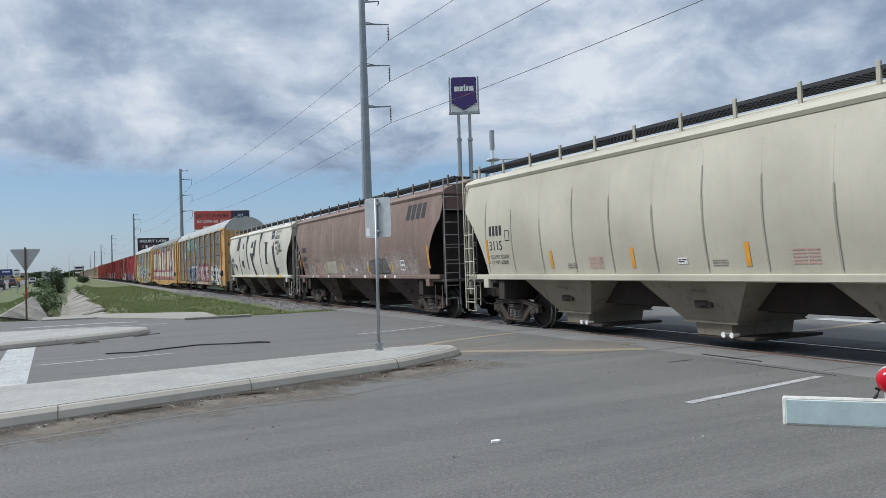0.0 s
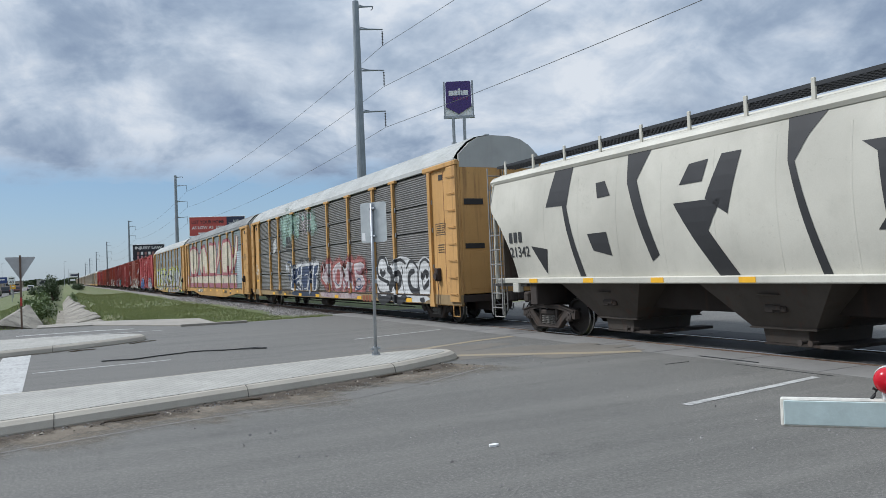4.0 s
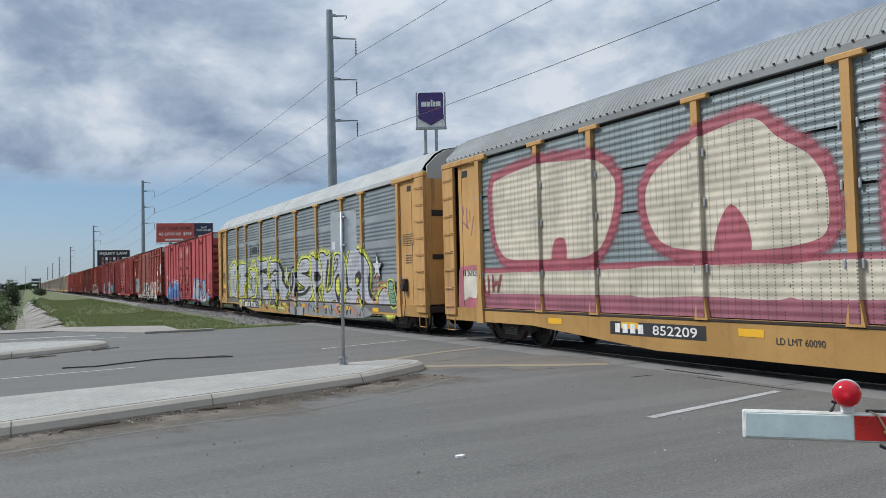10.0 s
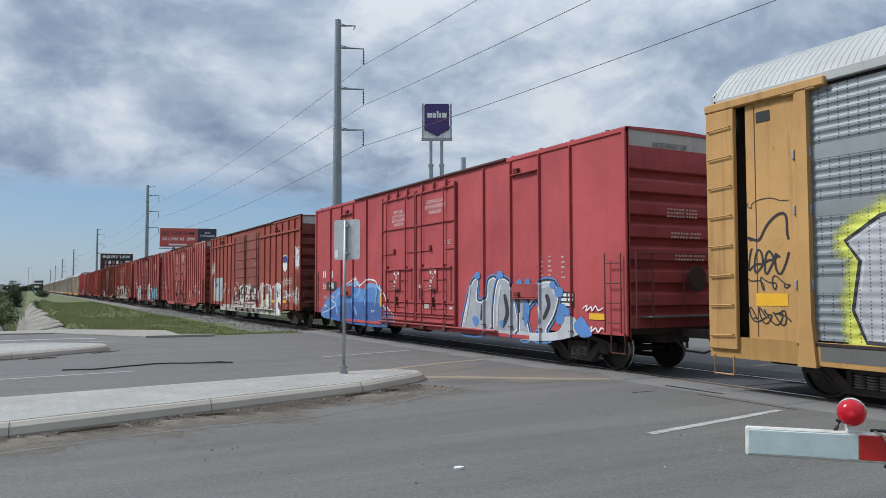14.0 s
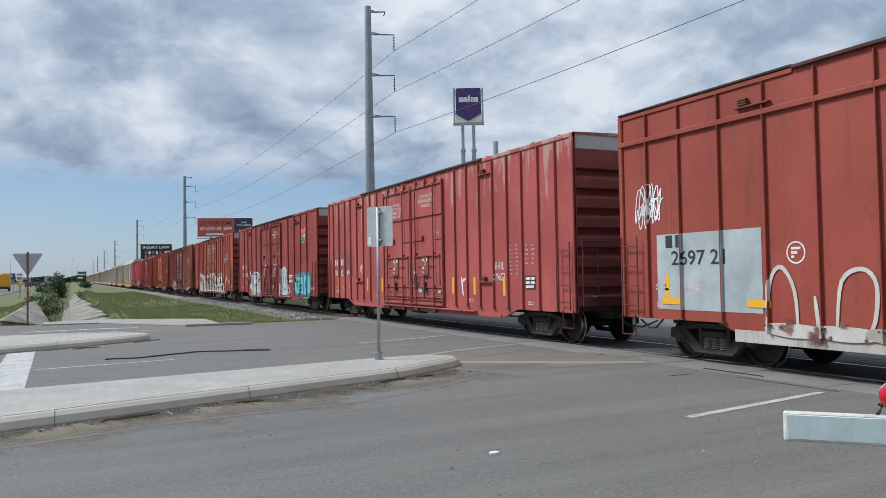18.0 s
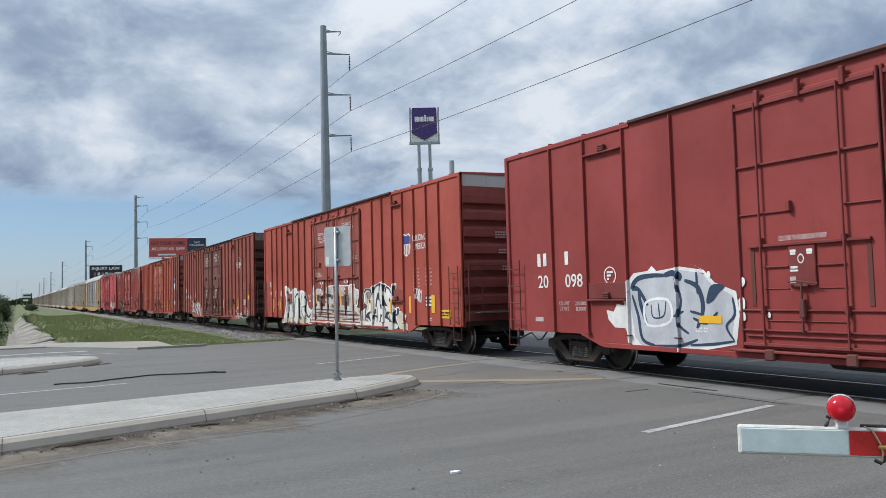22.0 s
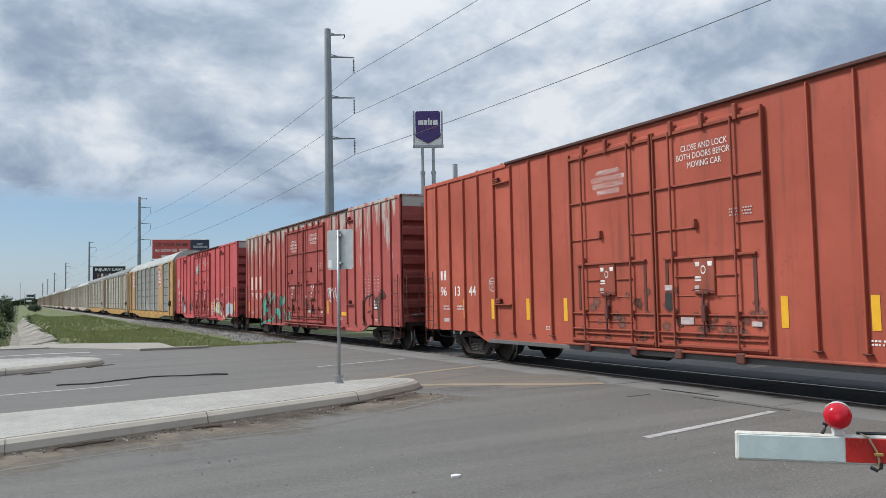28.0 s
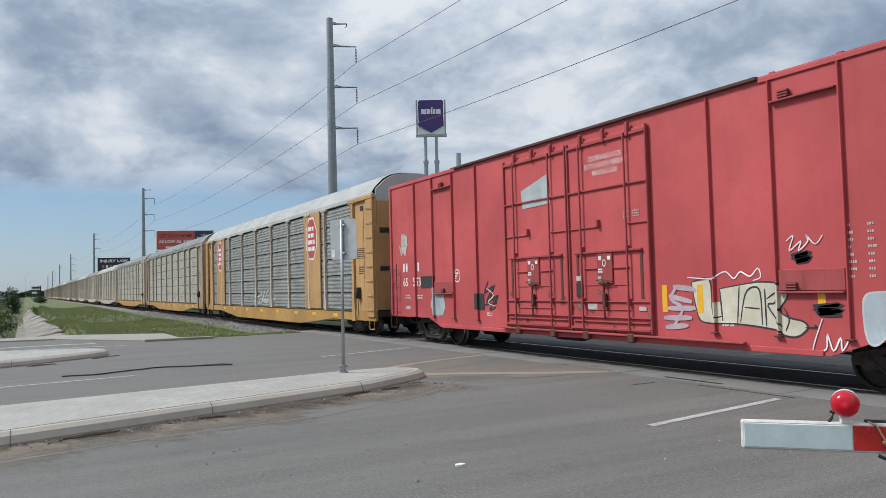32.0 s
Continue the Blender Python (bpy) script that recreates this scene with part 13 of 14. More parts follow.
stroke(b["B9"], LILAC, 0.1, [(-2.81, 1.22), (-3.49, 1.23)])
stroke(b["B9"], LILAC, 0.1, [(-2.71, 1.04), (-3.4, 1.06)])
stroke(b["B9"], LILAC, 0.1, [(-2.75, 0.87), (-3.31, 0.92)])
stroke(b["B9"], LILAC, 0.07, [(-3.09, 1.65), (-2.91, 1.39), (-3.19, 1.22), (-2.93, 0.87)])
stroke(b["B9"], WHITE_SPRAY, 0.022, [(-5.39, 2.3), (-5.52, 2.38), (-5.44, 2.15), (-5.65, 2.29), (-5.6, 2.14), (-5.77, 2.28), (-5.74, 2.38), (-5.89, 2.23), (-6.02, 2.36)])
stroke(b["B9"], WHITE_SPRAY, 0.026, [(-5.95, 1.11), (-5.77, 0.62), (-5.99, 0.66), (-6.02, 0.88), (-6.11, 0.64), (-6.23, 0.84), (-6.25, 0.65), (-6.37, 0.84)])
lettering(b["B9"], MIST_BLUE, PALE_GREY, 0.03, [(-6.63, 0.85), (-6.61, 1.4), (-6.83, 1.5), (-7.09, 1.45), (-7.02, 1.05), (-6.79, 0.77)])
lettering(b["B9"], MIST_BLUE, PALE_GREY, 0.03, [(-7.01, 0.96), (-7.09, 1.45), (-7.4, 1.54), (-7.53, 1.32), (-7.42, 1.02), (-7.16, 0.88)])
lettering(b["B9"], MIST_BLUE, PALE_GREY, 0.03, [(-7.41, 0.8), (-7.49, 1.49), (-7.92, 1.49), (-8.09, 1.29), (-7.89, 0.99), (-7.61, 1.02)])
lettering(b["B9"], MIST_BLUE, PALE_GREY, 0.03, [(-7.85, 0.99), (-7.96, 1.49), (-8.27, 1.45), (-8.27, 1.17), (-8.07, 0.92)])
on_side(b["B9"], "painted_patch", rect(), 6.8, 1.85, 0.9, 0.36, STENCIL_DARK, BX - 0.004, R["B9"], 0.05)
on_side(b["B9"], "painted_patch", rect(), 3.9, 1.3, 0.5, 0.42, STENCIL_DARK, BX - 0.012, R["B9"], 0.05)
tag(b["B9"], 8.7, 8.1, 2.7, 3.4, spray((0.5, 0.45, 0.42)), BX, R["B9"], 95, 4, 0.12)

# ---- poles, wires and signs ----
PURPLE = plain("sign_purple", (0.055, 0.025, 0.16), 0.4, 0, 0.1)
SIGN_WHITE = plain("sign_white", (0.75, 0.75, 0.74), 0.4, 0, 0.06)
BOARD_RED, BOARD_NAVY, BOARD_BLACK = plain("board_red", (0.50, 0.085, 0.07), 0.5, 0, 0.08), plain("board_navy", (0.03, 0.035, 0.075), 0.5, 0, 0.08), plain("board_black", (0.02, 0.022, 0.03), 0.5, 0, 0.08)
CABLE = plain("weathered_cable", (0.13, 0.135, 0.14), 0.7, 0.3, 0.2)
INSULATOR = plain("insulator", (0.06, 0.055, 0.06), 0.4)
PYLON_X = 25.1
PYLONS = [(-62.0, 1), (67.1, 1), (196.9, 1), (349.0, 0), (535.0, 0), (715.0, 0), (900.0, 0), (1090.0, 0)]
ARMS = [(26.75, 1.75, 0.35), (24.65, 2.65, 1.55), (20.75, 2.65, 1.55), (16.85, 2.65, 1.55)]


def pylon(y):
    p = thing("transmission_pole", "tall tapered grey steel transmission pole with three arms", "utility pole", "transmission poles along the railway", (PYLON_X, y, -0.3))
    m = M().tube([(0, 0, 0), (0, 0, 27.3)], 0.52, 12, True, 0.30)
    part("pole", m, PYLON, p, smooth=False)
    m = M().lathe([(0.0, 0.75), (0.06, 0.75), (0.06, 0.5), (0.0, 0.5)], 12, "z")
    part("base_plate", m, PYLON, p)
    for z, reach, drop in ARMS:
        a = M()
        a.tube([(0.2, 0, z + 0.05), (reach, 0, z + 0.28)], 0.10, 8, True, 0.055)
        a.tube([(0.2, 0, z + 0.28), (reach * 0.4, 0, z + 0.20)], 0.04, 6)
        arm = part("cross_arm", a, PYLON, p)
        s = M()
        if drop > 1:
            prof = [(-0.15, 0.03)]
            for k in range(9):
                prof += [(-0.2 - k * 0.145, 0.035), (-0.235 - k * 0.145, 0.105), (-0.27 - k * 0.145, 0.035)]
            prof += [(-drop, 0.03)]
            s.lathe([(h + z + 0.28, r) for h, r in prof], 8, "z", (reach - 0.05, 0, 0))
        else:
            s.tube([(reach - 0.05, 0, z + 0.3), (reach - 0.05, 0, z + 0.05), (reach - 0.2, 0, z - 0.1)], 0.05, 6)
        part("insulator_string", s, INSULATOR, arm, "dark insulator string")
    return p


for y, _ in PYLONS:
    pylon(y)
for z, reach, drop in ARMS[1:]:
    for (ya, _), (yb, _) in zip(PYLONS, PYLONS[1:]):
        w = M()
        n, sag = 28, (yb - ya) * 0.011
        w.tube([(PYLON_X + reach - 0.05, ya + (yb - ya) * i / n, z - 0.3 + 0.28 - drop - sag * 4 * (i / n) * (1 - i / n)) for i in range(n + 1)], 0.021, 5, False)
        tagged(part("power_line", w, CABLE), "long sagging dark overhead power line", "cable", "overhead lines")


def shop_sign():
    s = thing("shop_pole_sign", "tall pole sign with a dark purple shield-shaped board", "sign", at=(32.9, 62.0, -0.3))
    face = Matrix.Rotation(radians(-28), 4, "Z")
    for x in (-0.55, 0.45):
        m = M().tube([(x, 0, 0), (x, 0, 13.35)], 0.19, 12)
        m.tube([(x, 0, 13.35), (x, 0, 15.75)], 0.14, 12)
        m.lathe([(13.25, 0.24), (13.5, 0.24), (13.5, 0.1), (13.25, 0.1)], 12, "z", (x, 0, 0))
        part("post", m, GALV, s, at=face)
    f = M()
    f.box(-1.42, 1.42, -0.12, 0.12, 15.7, 15.95, 0.02)
    f.box(-1.38, -1.22, -0.1, 0.1, 15.85, 19.15, 0.02)
    f.box(1.22, 1.38, -0.1, 0.1, 15.85, 19.15, 0.02)
    part("frame", f, GALV, s, at=face)
    out = [(-1.05, 19.1), (-1.16, 18.95), (-1.16, 16.75), (0.0, 16.1), (1.16, 16.75), (1.16, 18.95), (1.05, 19.1)]
    b = part("board", M().prism(out, -0.16, 0.16, "y"), PURPLE, s, "dark purple shield board", at=face)
    part("backing", M().box(-1.2, 1.2, -0.04, 0.04, 15.9, 17.05), SIGN_WHITE, s, at=face)
    m = M()
    for x0, x1, z0, z1 in ((-0.88, -0.42, 17.8, 18.25), (-0.38, -0.06, 17.8, 18.25), (0.0, 0.16, 17.8, 18.42), (0.22, 0.40, 17.8, 18.25), (0.46, 0.90, 17.8, 18.25)):
        part("name_bar", M().box(x0, x1, -0.175, -0.16, z0, z1, 0.004), SIGN_WHITE, b, "plain white bar for the shop's name")
    for x in np.arange(-0.5, 0.8, 0.3):
        part("name_bar", M().box(x, x + 0.16, -0.172, -0.16, 17.37, 17.65), plain("sign_dim", (0.16, 0.03, 0.16)), b)


shop_sign()


def board_text(words, w, h, mat, parent, at, bold=0.0):
    """Words on a vertical board that faces -y of its own space."""
    vs, fs = text_shape(words, bold)
    lo, hi = vs.min(0), vs.max(0)
    k = (w / (hi[0] - lo[0]), h / (hi[1] - lo[1]))
    uv = (vs - (lo + hi) / 2) * k
    me = bpy.data.meshes.new("lettering")
    me.from_pydata([(a, 0, b) for a, b in uv], [], fs)
    return part("lettering", me, mat, parent, at=at)


def billboard(a, b, z0, z1, name_label, face, legs):
    ax, ay = a
    d = Vector((b[0] - ax, b[1] - ay, 0))
    turn = Matrix.Rotation(math.atan2(d.y, d.x), 4, "Z")
    s = thing("billboard", name_label, "billboard", at=((ax + b[0]) / 2, (ay + b[1]) / 2, -0.3))
    w = d.length
    zc = z0 + 0.3
    fr = part("board", M().box(-w / 2, w / 2, 0.0, 0.3, zc, zc + z1 - z0, 0.03), SIGN_WHITE, s, at=turn)
    part("catwalk", M().box(-w / 2, w / 2, -0.7, 0.0, zc - 0.35, zc - 0.27), DARK_STEEL, s, at=turn)
    for x in np.linspace(-w / 2 + 1, w / 2 - 1, 5):
        part("strut", M().box(x - 0.06, x + 0.06, -0.7, 0.3, zc - 0.3, zc - 0.2), DARK_STEEL, s, at=turn)
    for x in legs:
        part("post", M().tube([(x, 0.6, 0), (x, 0.6, zc + (z1 - z0) * 0.8)], 0.28, 12), PYLON, s, at=turn)
        part("post_brace", M().box(x - 0.2, x + 0.2, 0.3, 0.6, zc + 0.4, zc + 1.0), PYLON, s, at=turn)
    face(fr, w, zc, z1 - z0)


def face_home(fr, w, z, h):
    k = 0.665
    part("panel", M().box(-w / 2 + 0.12, -w / 2 + w * k, -0.012, 0.0, z + 0.12, z + h - 0.12), BOARD_RED, fr, "red advertising panel")
    part("panel", M().box(-w / 2 + w * k, w / 2 - 0.12, -0.012, 0.0, z + 0.12, z + h - 0.12), BOARD_NAVY, fr, "dark blue advertising panel")
    x = -w / 2 + w * k / 2
    board_text("LIST YOUR HOME", w * k * 0.86, 0.75, BOARD_BLACK, fr, (x, -0.02, z + h * 0.72), 0.02)
    board_text("AS LOW AS  $999", w * k * 0.86, 0.75, SIGN_WHITE, fr, (x, -0.02, z + h * 0.42), 0.02)
    xr = w / 2 - w * (1 - k) / 2
    board_text("SAVE\nTHOUSANDS", w * (1 - k) * 0.78, 1.0, SIGN_WHITE, fr, (xr, -0.02, z + h * 0.68), 0.01)
    for i, ww in enumerate((0.7, 0.55)):
        part("small_print", M().box(xr - w * (1 - k) * ww / 2, xr + w * (1 - k) * ww / 2, -0.02, -0.012, z + 0.7 + i * 0.5, z + 0.95 + i * 0.5), SIGN_WHITE, fr)
    part("small_print", M().box(x - 2, x + 1.6, -0.02, -0.012, z + 0.4, z + 0.75), SIGN_WHITE, fr)


def face_law(fr, w, z, h):
    part("panel", M().box(-w / 2 + 0.1, w / 2 - 0.1, -0.012, 0.0, z + 0.1, z + h - 0.1), BOARD_BLACK, fr, "black advertising panel")
    board_text("INJURY LAW", w * 0.84, 0.85, SIGN_WHITE, fr, (0, -0.02, z + h * 0.76), 0.03)
    for i in range(5):
        x = -w * 0.36 + i * w * 0.115
        part("small_print", M().box(x, x + w * 0.07, -0.02, -0.012, z + h * 0.36, z + h * 0.54), SIGN_WHITE if i % 2 else plain("board_dim", (0.3, 0.16, 0.14)), fr)
        part("small_print", M().box(x, x + w * 0.06, -0.02, -0.012, z + h * 0.12, z + h * 0.30), plain("board_dim", (0.45, 0.2, 0.2)), fr)
    part("small_print", M().box(w * 0.26, w * 0.42, -0.02, -0.012, z + h * 0.3, z + h * 0.55), SIGN_WHITE, fr)


billboard((24.2, 170.3), (35.4, 167.2), 10.6, 14.75, "large red and blue advertising billboard on posts", face_home, (-3, 3))
billboard((14.3, 189.7), (21.2, 188.7), 6.2, 9.95, "black and white advertising billboard on posts", face_law, (-2, 2))


def light_mast():
    s = thing("cell_mast", "slim white mast with a grey panel and side antennas", "mast", at=(55.0, 95.5, -0.3))
    part("pole", M().tube([(0, 0, 0), (0, 0, 18.2)], 0.26, 10), SIGN_WHITE, s)
    part("shroud", M().lathe([(18.2, 0.0), (18.2, 0.36), (21.0, 0.36), (21.0, 0.0)], 12, "z"), GALV, s, "grey cylinder shroud")
    part("ring", M().lathe([(16.6, 0.9), (16.75, 0.95), (16.9, 0.9), (16.75, 0.85)], 14, "z"), GALV, s)
    part("antenna_arm", M().tube([(0, 0, 16.75), (5.8, -2.4, 16.9)], 0.07, 6), GALV, s)
    part("antenna_arm", M().tube([(0, 0, 13.6), (1.0, -0.4, 14.3), (7.5, -3.4, 14.1)], 0.06, 6), GALV, s)
    part("panel", M().box(-1.3, -0.8, -0.2, 0.2, 12.0, 15.6, 0.05), PYLON, s)


light_mast()


def keep_sign():
    s = thing("road_sign", "back of a grey rectangular road sign on a steel post", "road sign", at=(5.27, 13.69, 0.156))
    part("post", M().tube([(0, 0, 0.05), (0.02, 0.0, 2.88)], 0.03, 10), GALV, s, smooth=True)
    b = M().lathe([(0.0, 0.085), (0.02, 0.085), (0.02, 0.045), (0.16, 0.045), (0.16, 0.035), (0.0, 0.035)], 12, "z")
    part("base_socket", b, GALV, s)
    for q in range(4):
        part("bolt", M().tube([(0.07 * math.cos(q * 1.57 + 0.7), 0.07 * math.sin(q * 1.57 + 0.7), 0.0), (0.07 * math.cos(q * 1.57 + 0.7), 0.07 * math.sin(q * 1.57 + 0.7), 0.06)], 0.012, 6), GALV, s)
    part("clamp", M().box(-0.09, 0.09, -0.015, 0.015, 0.10, 0.14, 0.005), GALV, s)
    turn = Matrix.Translation((0.05, 0.0, 0)) @ Matrix.Rotation(radians(-58), 4, "Z")
    r, w, z0, z1, out = 0.05, 0.305, 2.14, 2.90, []
    for cx, cz, a0 in ((w - r, z1 - r, 0), (-w + r, z1 - r, 90), (-w + r, z0 + r, 180), (w - r, z0 + r, 270)):
        out += [(cx + r * math.cos(radians(a0 + a)), cz + r * math.sin(radians(a0 + a))) for a in (0, 30, 60, 90)]
    sheet = part("sign_sheet", M().prism([(-p[0], p[1]) for p in out], 0.0, 0.004, "y"), plain("sign_back", (0.52, 0.54, 0.54), 0.45, 0.5, 0.15), s, "bare aluminium sign back", at=turn)
    part("sticker", M().box(-0.28, -0.20, -0.003, 0.0, 2.18, 2.33), SIGN_WHITE, sheet)
    for z in (2.25, 2.78):
        part("bracket", M().box(-0.06, 0.06, -0.05, 0.0, z - 0.02, z + 0.02, 0.006), GALV, sheet)


keep_sign()


def yield_sign():
    s = thing("yield_sign", "back of a triangular road sign on a rusty post", "road sign", at=(-1.53, 34.6, -0.03))
    part("post", M().box(-0.035, 0.035, -0.03, 0.03, -0.3, 2.95, 0.008), plain("rusty_post", (0.13, 0.085, 0.06), 0.8), s)
    part("marker", M().box(-0.037, 0.037, -0.033, 0.033, 0.95, 1.28), RED_SPRAY, s, "red marker band")
    tri = [(-0.50, 2.88), (0.50, 2.88), (0.53, 2.84), (0.04, 2.03), (-0.04, 2.03), (-0.53, 2.84)]
    part("sign_sheet", M().prism(tri, 0.035, 0.040, "y"), plain("sign_back_dull", (0.42, 0.42, 0.42), 0.5, 0.4, 0.12), s, "bare grey triangular sheet")


yield_sign()


def speed_sign():
    s = thing("speed_sign", "white speed limit sign beside the road", "road sign", at=(-5.75, 108.0, -0.3))
    part("post", M().box(-0.04, 0.04, -0.03, 0.03, 0, 3.1), GALV, s)
    p = part("sign_sheet", M().box(-0.38, 0.38, -0.04, -0.03, 2.15, 3.05, 0.003), SIGN_WHITE, s)
    board_text("40", 0.5, 0.36, STENCIL_DARK, p, (0, -0.045, 2.42), 0.02)
    part("small_print", M().box(-0.28, 0.28, -0.044, -0.04, 2.82, 2.92), STENCIL_DARK, p)


speed_sign()


def plain_sign(name, label, x, y, z0, z1, w, mat, posts=2):
    s = thing(name, label, "road sign", at=(x, y, -0.3))
    part("board", M().box(-w / 2, w / 2, -0.05, 0.05, z0, z1, 0.02), mat, s)
    for k in range(posts):
        xx = 0 if posts == 1 else (-w * 0.35 + k * w * 0.7)
        part("post", M().box(xx - 0.06, xx + 0.06, 0.05, 0.17, 0, z1), GALV, s)
    part("small_print", M().box(-w * 0.3, w * 0.3, -0.06, -0.05, (z0 + z1) / 2, (z0 + z1) / 2 + (z1 - z0) * 0.2), SIGN_WHITE, s)
    return s


plain_sign("guide_sign", "blue guide sign beside the highway", -12.8, 200, 2.5, 3.9, 2.6, plain("sign_blue", (0.03, 0.06, 0.18)))
plain_sign("warning_sign", "small yellow warning sign", -7.3, 140, 1.4, 2.1, 0.75, REFLECT, 1)
plain_sign("guide_sign", "dark low sign far along the road", -4.2, 260, 1.9, 3.1, 4.0, BOARD_BLACK)
g = thing("sign_gantry", "far white boards on a gantry pole", "sign", at=(3.4, 300, -0.3))
part("post", M().tube([(1.2, 0, 0), (1.2, 0, 5.4)], 0.18, 8), DARK_STEEL, g)
part("board", M().box(-1.6, 1.3, -0.1, 0.1, 3.9, 5.4, 0.03), SIGN_WHITE, g)
part("board", M().box(-1.4, 0.2, -0.1, 0.1, 2.7, 3.3, 0.03), SIGN_WHITE, g)
part("small_print", M().box(-1.3, 1.0, -0.12, -0.1, 4.4, 5.0), BOARD_NAVY, g)
for x, y, h in ((0.3, 480, 14.0), (3.5, 700, 13), (-35, 560, 16), (-38, 420, 16)):
    p = thing("light_pole", "thin pale street light pole far off", "street lamp", "far light poles", (x, y, -0.3))
    part("pole", M().tube([(0, 0, 0), (0, 0, h)], 0.12, 6, True, 0.07), GALV, p)
    part("lamp_arm", M().tube([(0, 0, h), (1.6, 0, h + 0.2)], 0.06, 5), GALV, p)


# ---- crossing gate ----
def gate():
    ax, ay = 0.725, -0.688
    g = thing("crossing_gate", "lowered crossing gate arm with red and white stripes", "barrier", at=(2.357, 2.015, 0))
    turn = Matrix.Rotation(math.atan2(ay, ax), 4, "Z")
    white = plain("gate_white", (0.56, 0.66, 0.64), 0.45, 0, 0.12, 12)
    red = plain("gate_red", (0.50, 0.02, 0.015), 0.3, 0, 0.1, 12)
    rim = plain("gate_rim", (0.62, 0.60, 0.54), 0.5, 0, 0.25, 20)
    tilt = turn @ Matrix.Translation((0, 0, 1.177)) @ Matrix.Rotation(radians(0.6), 4, "Y")
    part("arm", M().box(0, 4.3, -0.016, 0.016, -0.053, 0.053, 0.006), rim, g, "pale edged gate arm", at=tilt)
    x, k = 0.008, 0
    while x < 4.2:
        w = 0.368 if k == 0 else 0.406
        part("stripe", M().box(x, x + w - 0.002, -0.0185, 0.0185, -0.044, 0.044, 0.002), red if k % 2 else white, g, "red reflective stripe" if k % 2 else "white reflective stripe", at=tilt)
        x, k = x + w, k + 1
    lamp = part("lamp", M().lathe([(-0.03, 0.0), (-0.03, 0.030), (-0.012, 0.0465), (0.03, 0.048), (0.034, 0.046), (0.034, 0.0)], 20, "y"), plain("lamp_housing", (0.55, 0.55, 0.53), 0.5), g, "round lamp housing", at=tilt @ Matrix.Translation((0.356, -0.005, 0.122)) @ Matrix.Rotation(radians(-14), 4, "Z"))
    lens = Shade("red_lens")
    lens.bsdf.inputs["Emission Color"].default_value, lens.bsdf.inputs["Emission Strength"].default_value = (1.0, 0.01, 0.03, 1), 0.06
    lens.bsdf.inputs["Coat Weight"].default_value = 0.25
    lens.bsdf.inputs["Specular IOR Level"].default_value = 0.3
    lens_mat = lens.done((0.38, 0.003, 0.012), 0.2)
    prof = [(-0.010, 0.048), (-0.026, 0.047), (-0.040, 0.041), (-0.050, 0.031), (-0.056, 0.016), (-0.058, 0.0)]
    part("lens", M().lathe(prof, 24, "y"), lens_mat, lamp, "glossy red lens", smooth=True)
    part("lamp_bracket", M().box(0.336, 0.376, -0.016, 0.012, 0.05, 0.078, 0.004), WHITE_SHEET, g, at=tilt)
    m = M().tube([(0.30, 0, 0.052), (0.31, 0, 0.066), (0.318, -0.004, 0.085), (0.305, -0.004, 0.092)], 0.006, 6)
    part("hook", m, BLACK, g, at=tilt)
    m = M().tube([(0.43, 0.0, 0.056), (0.45, -0.022, 0.05), (0.475, -0.024, 0.0), (0.482, -0.024, -0.03), (0.48, -0.02, -0.062)], 0.004, 6)
    part("wire", m, plain("copper_wire", (0.45, 0.33, 0.20), 0.5), g, "bare twisted wire", at=tilt)
    part("clip", M().box(0.466, 0.496, -0.034, -0.020, -0.016, -0.004, 0.003), plain("brass", (0.55, 0.36, 0.12), 0.4, 0.6), g, at=tilt)
    m = M().tube([(0.455, -0.02, -0.058), (0.475, -0.022, -0.068), (0.488, -0.022, -0.06), (0.488, -0.022, -0.04)], 0.007, 6)
    part("hook", m, BLACK, g, at=tilt)
    part("cable", M().tube([(0.42, 0.01, 0.058), (1.2, 0.012, 0.062), (2.6, 0.01, 0.06), (4.2, 0.01, 0.06)], 0.006, 5), BLACK, g, at=tilt)
    part("mast", M().tube([(4.4, 0, 0.0), (4.4, 0, 2.6)], 0.07, 12), GALV, g, at=turn)
    part("pivot", M().box(4.2, 4.6, -0.14, 0.14, 1.0, 1.4, 0.03), GALV, g, at=turn)
    part("base", M().box(4.1, 4.7, -0.3, 0.3, 0.0, 0.12, 0.02), SLAB, g, at=turn)


gate()


# ---- ditch lining and greenery ----
def lining(near, far, label, n=9):
    """Sloping concrete side of a ditch, cast in bays; near and far: (foot, top) at its two ends."""
    ob, rng = None, random.Random(n)
    for i in range(n):
        ring, slip, drop = [], rng.uniform(-0.1, 0.1), rng.uniform(-0.10, 0.07)
        for u in (i / n, (i + 0.994) / n):
            u = u ** 1.6
            foot, top = (Vector(near[k]).lerp(Vector(far[k]), u) for k in (0, 1))
            top = top + Vector((slip, 0, drop))
            back = Vector((0.16 if top.x > foot.x else -0.16, 0, -0.03))
            ring += [foot, top, top + back, foot + back + Vector((0, 0, -0.4))]
        m = M().add(ring, [(0, 1, 2, 3), (7, 6, 5, 4), (0, 4, 5, 1), (1, 5, 6, 2), (2, 6, 7, 3), (3, 7, 4, 0)])
        if ob is None:
            ob = tagged(part("ditch_wall", m, DITCH), label, "wall", kind="structure")
        else:
            part("wall_bay", m, DITCH, ob)


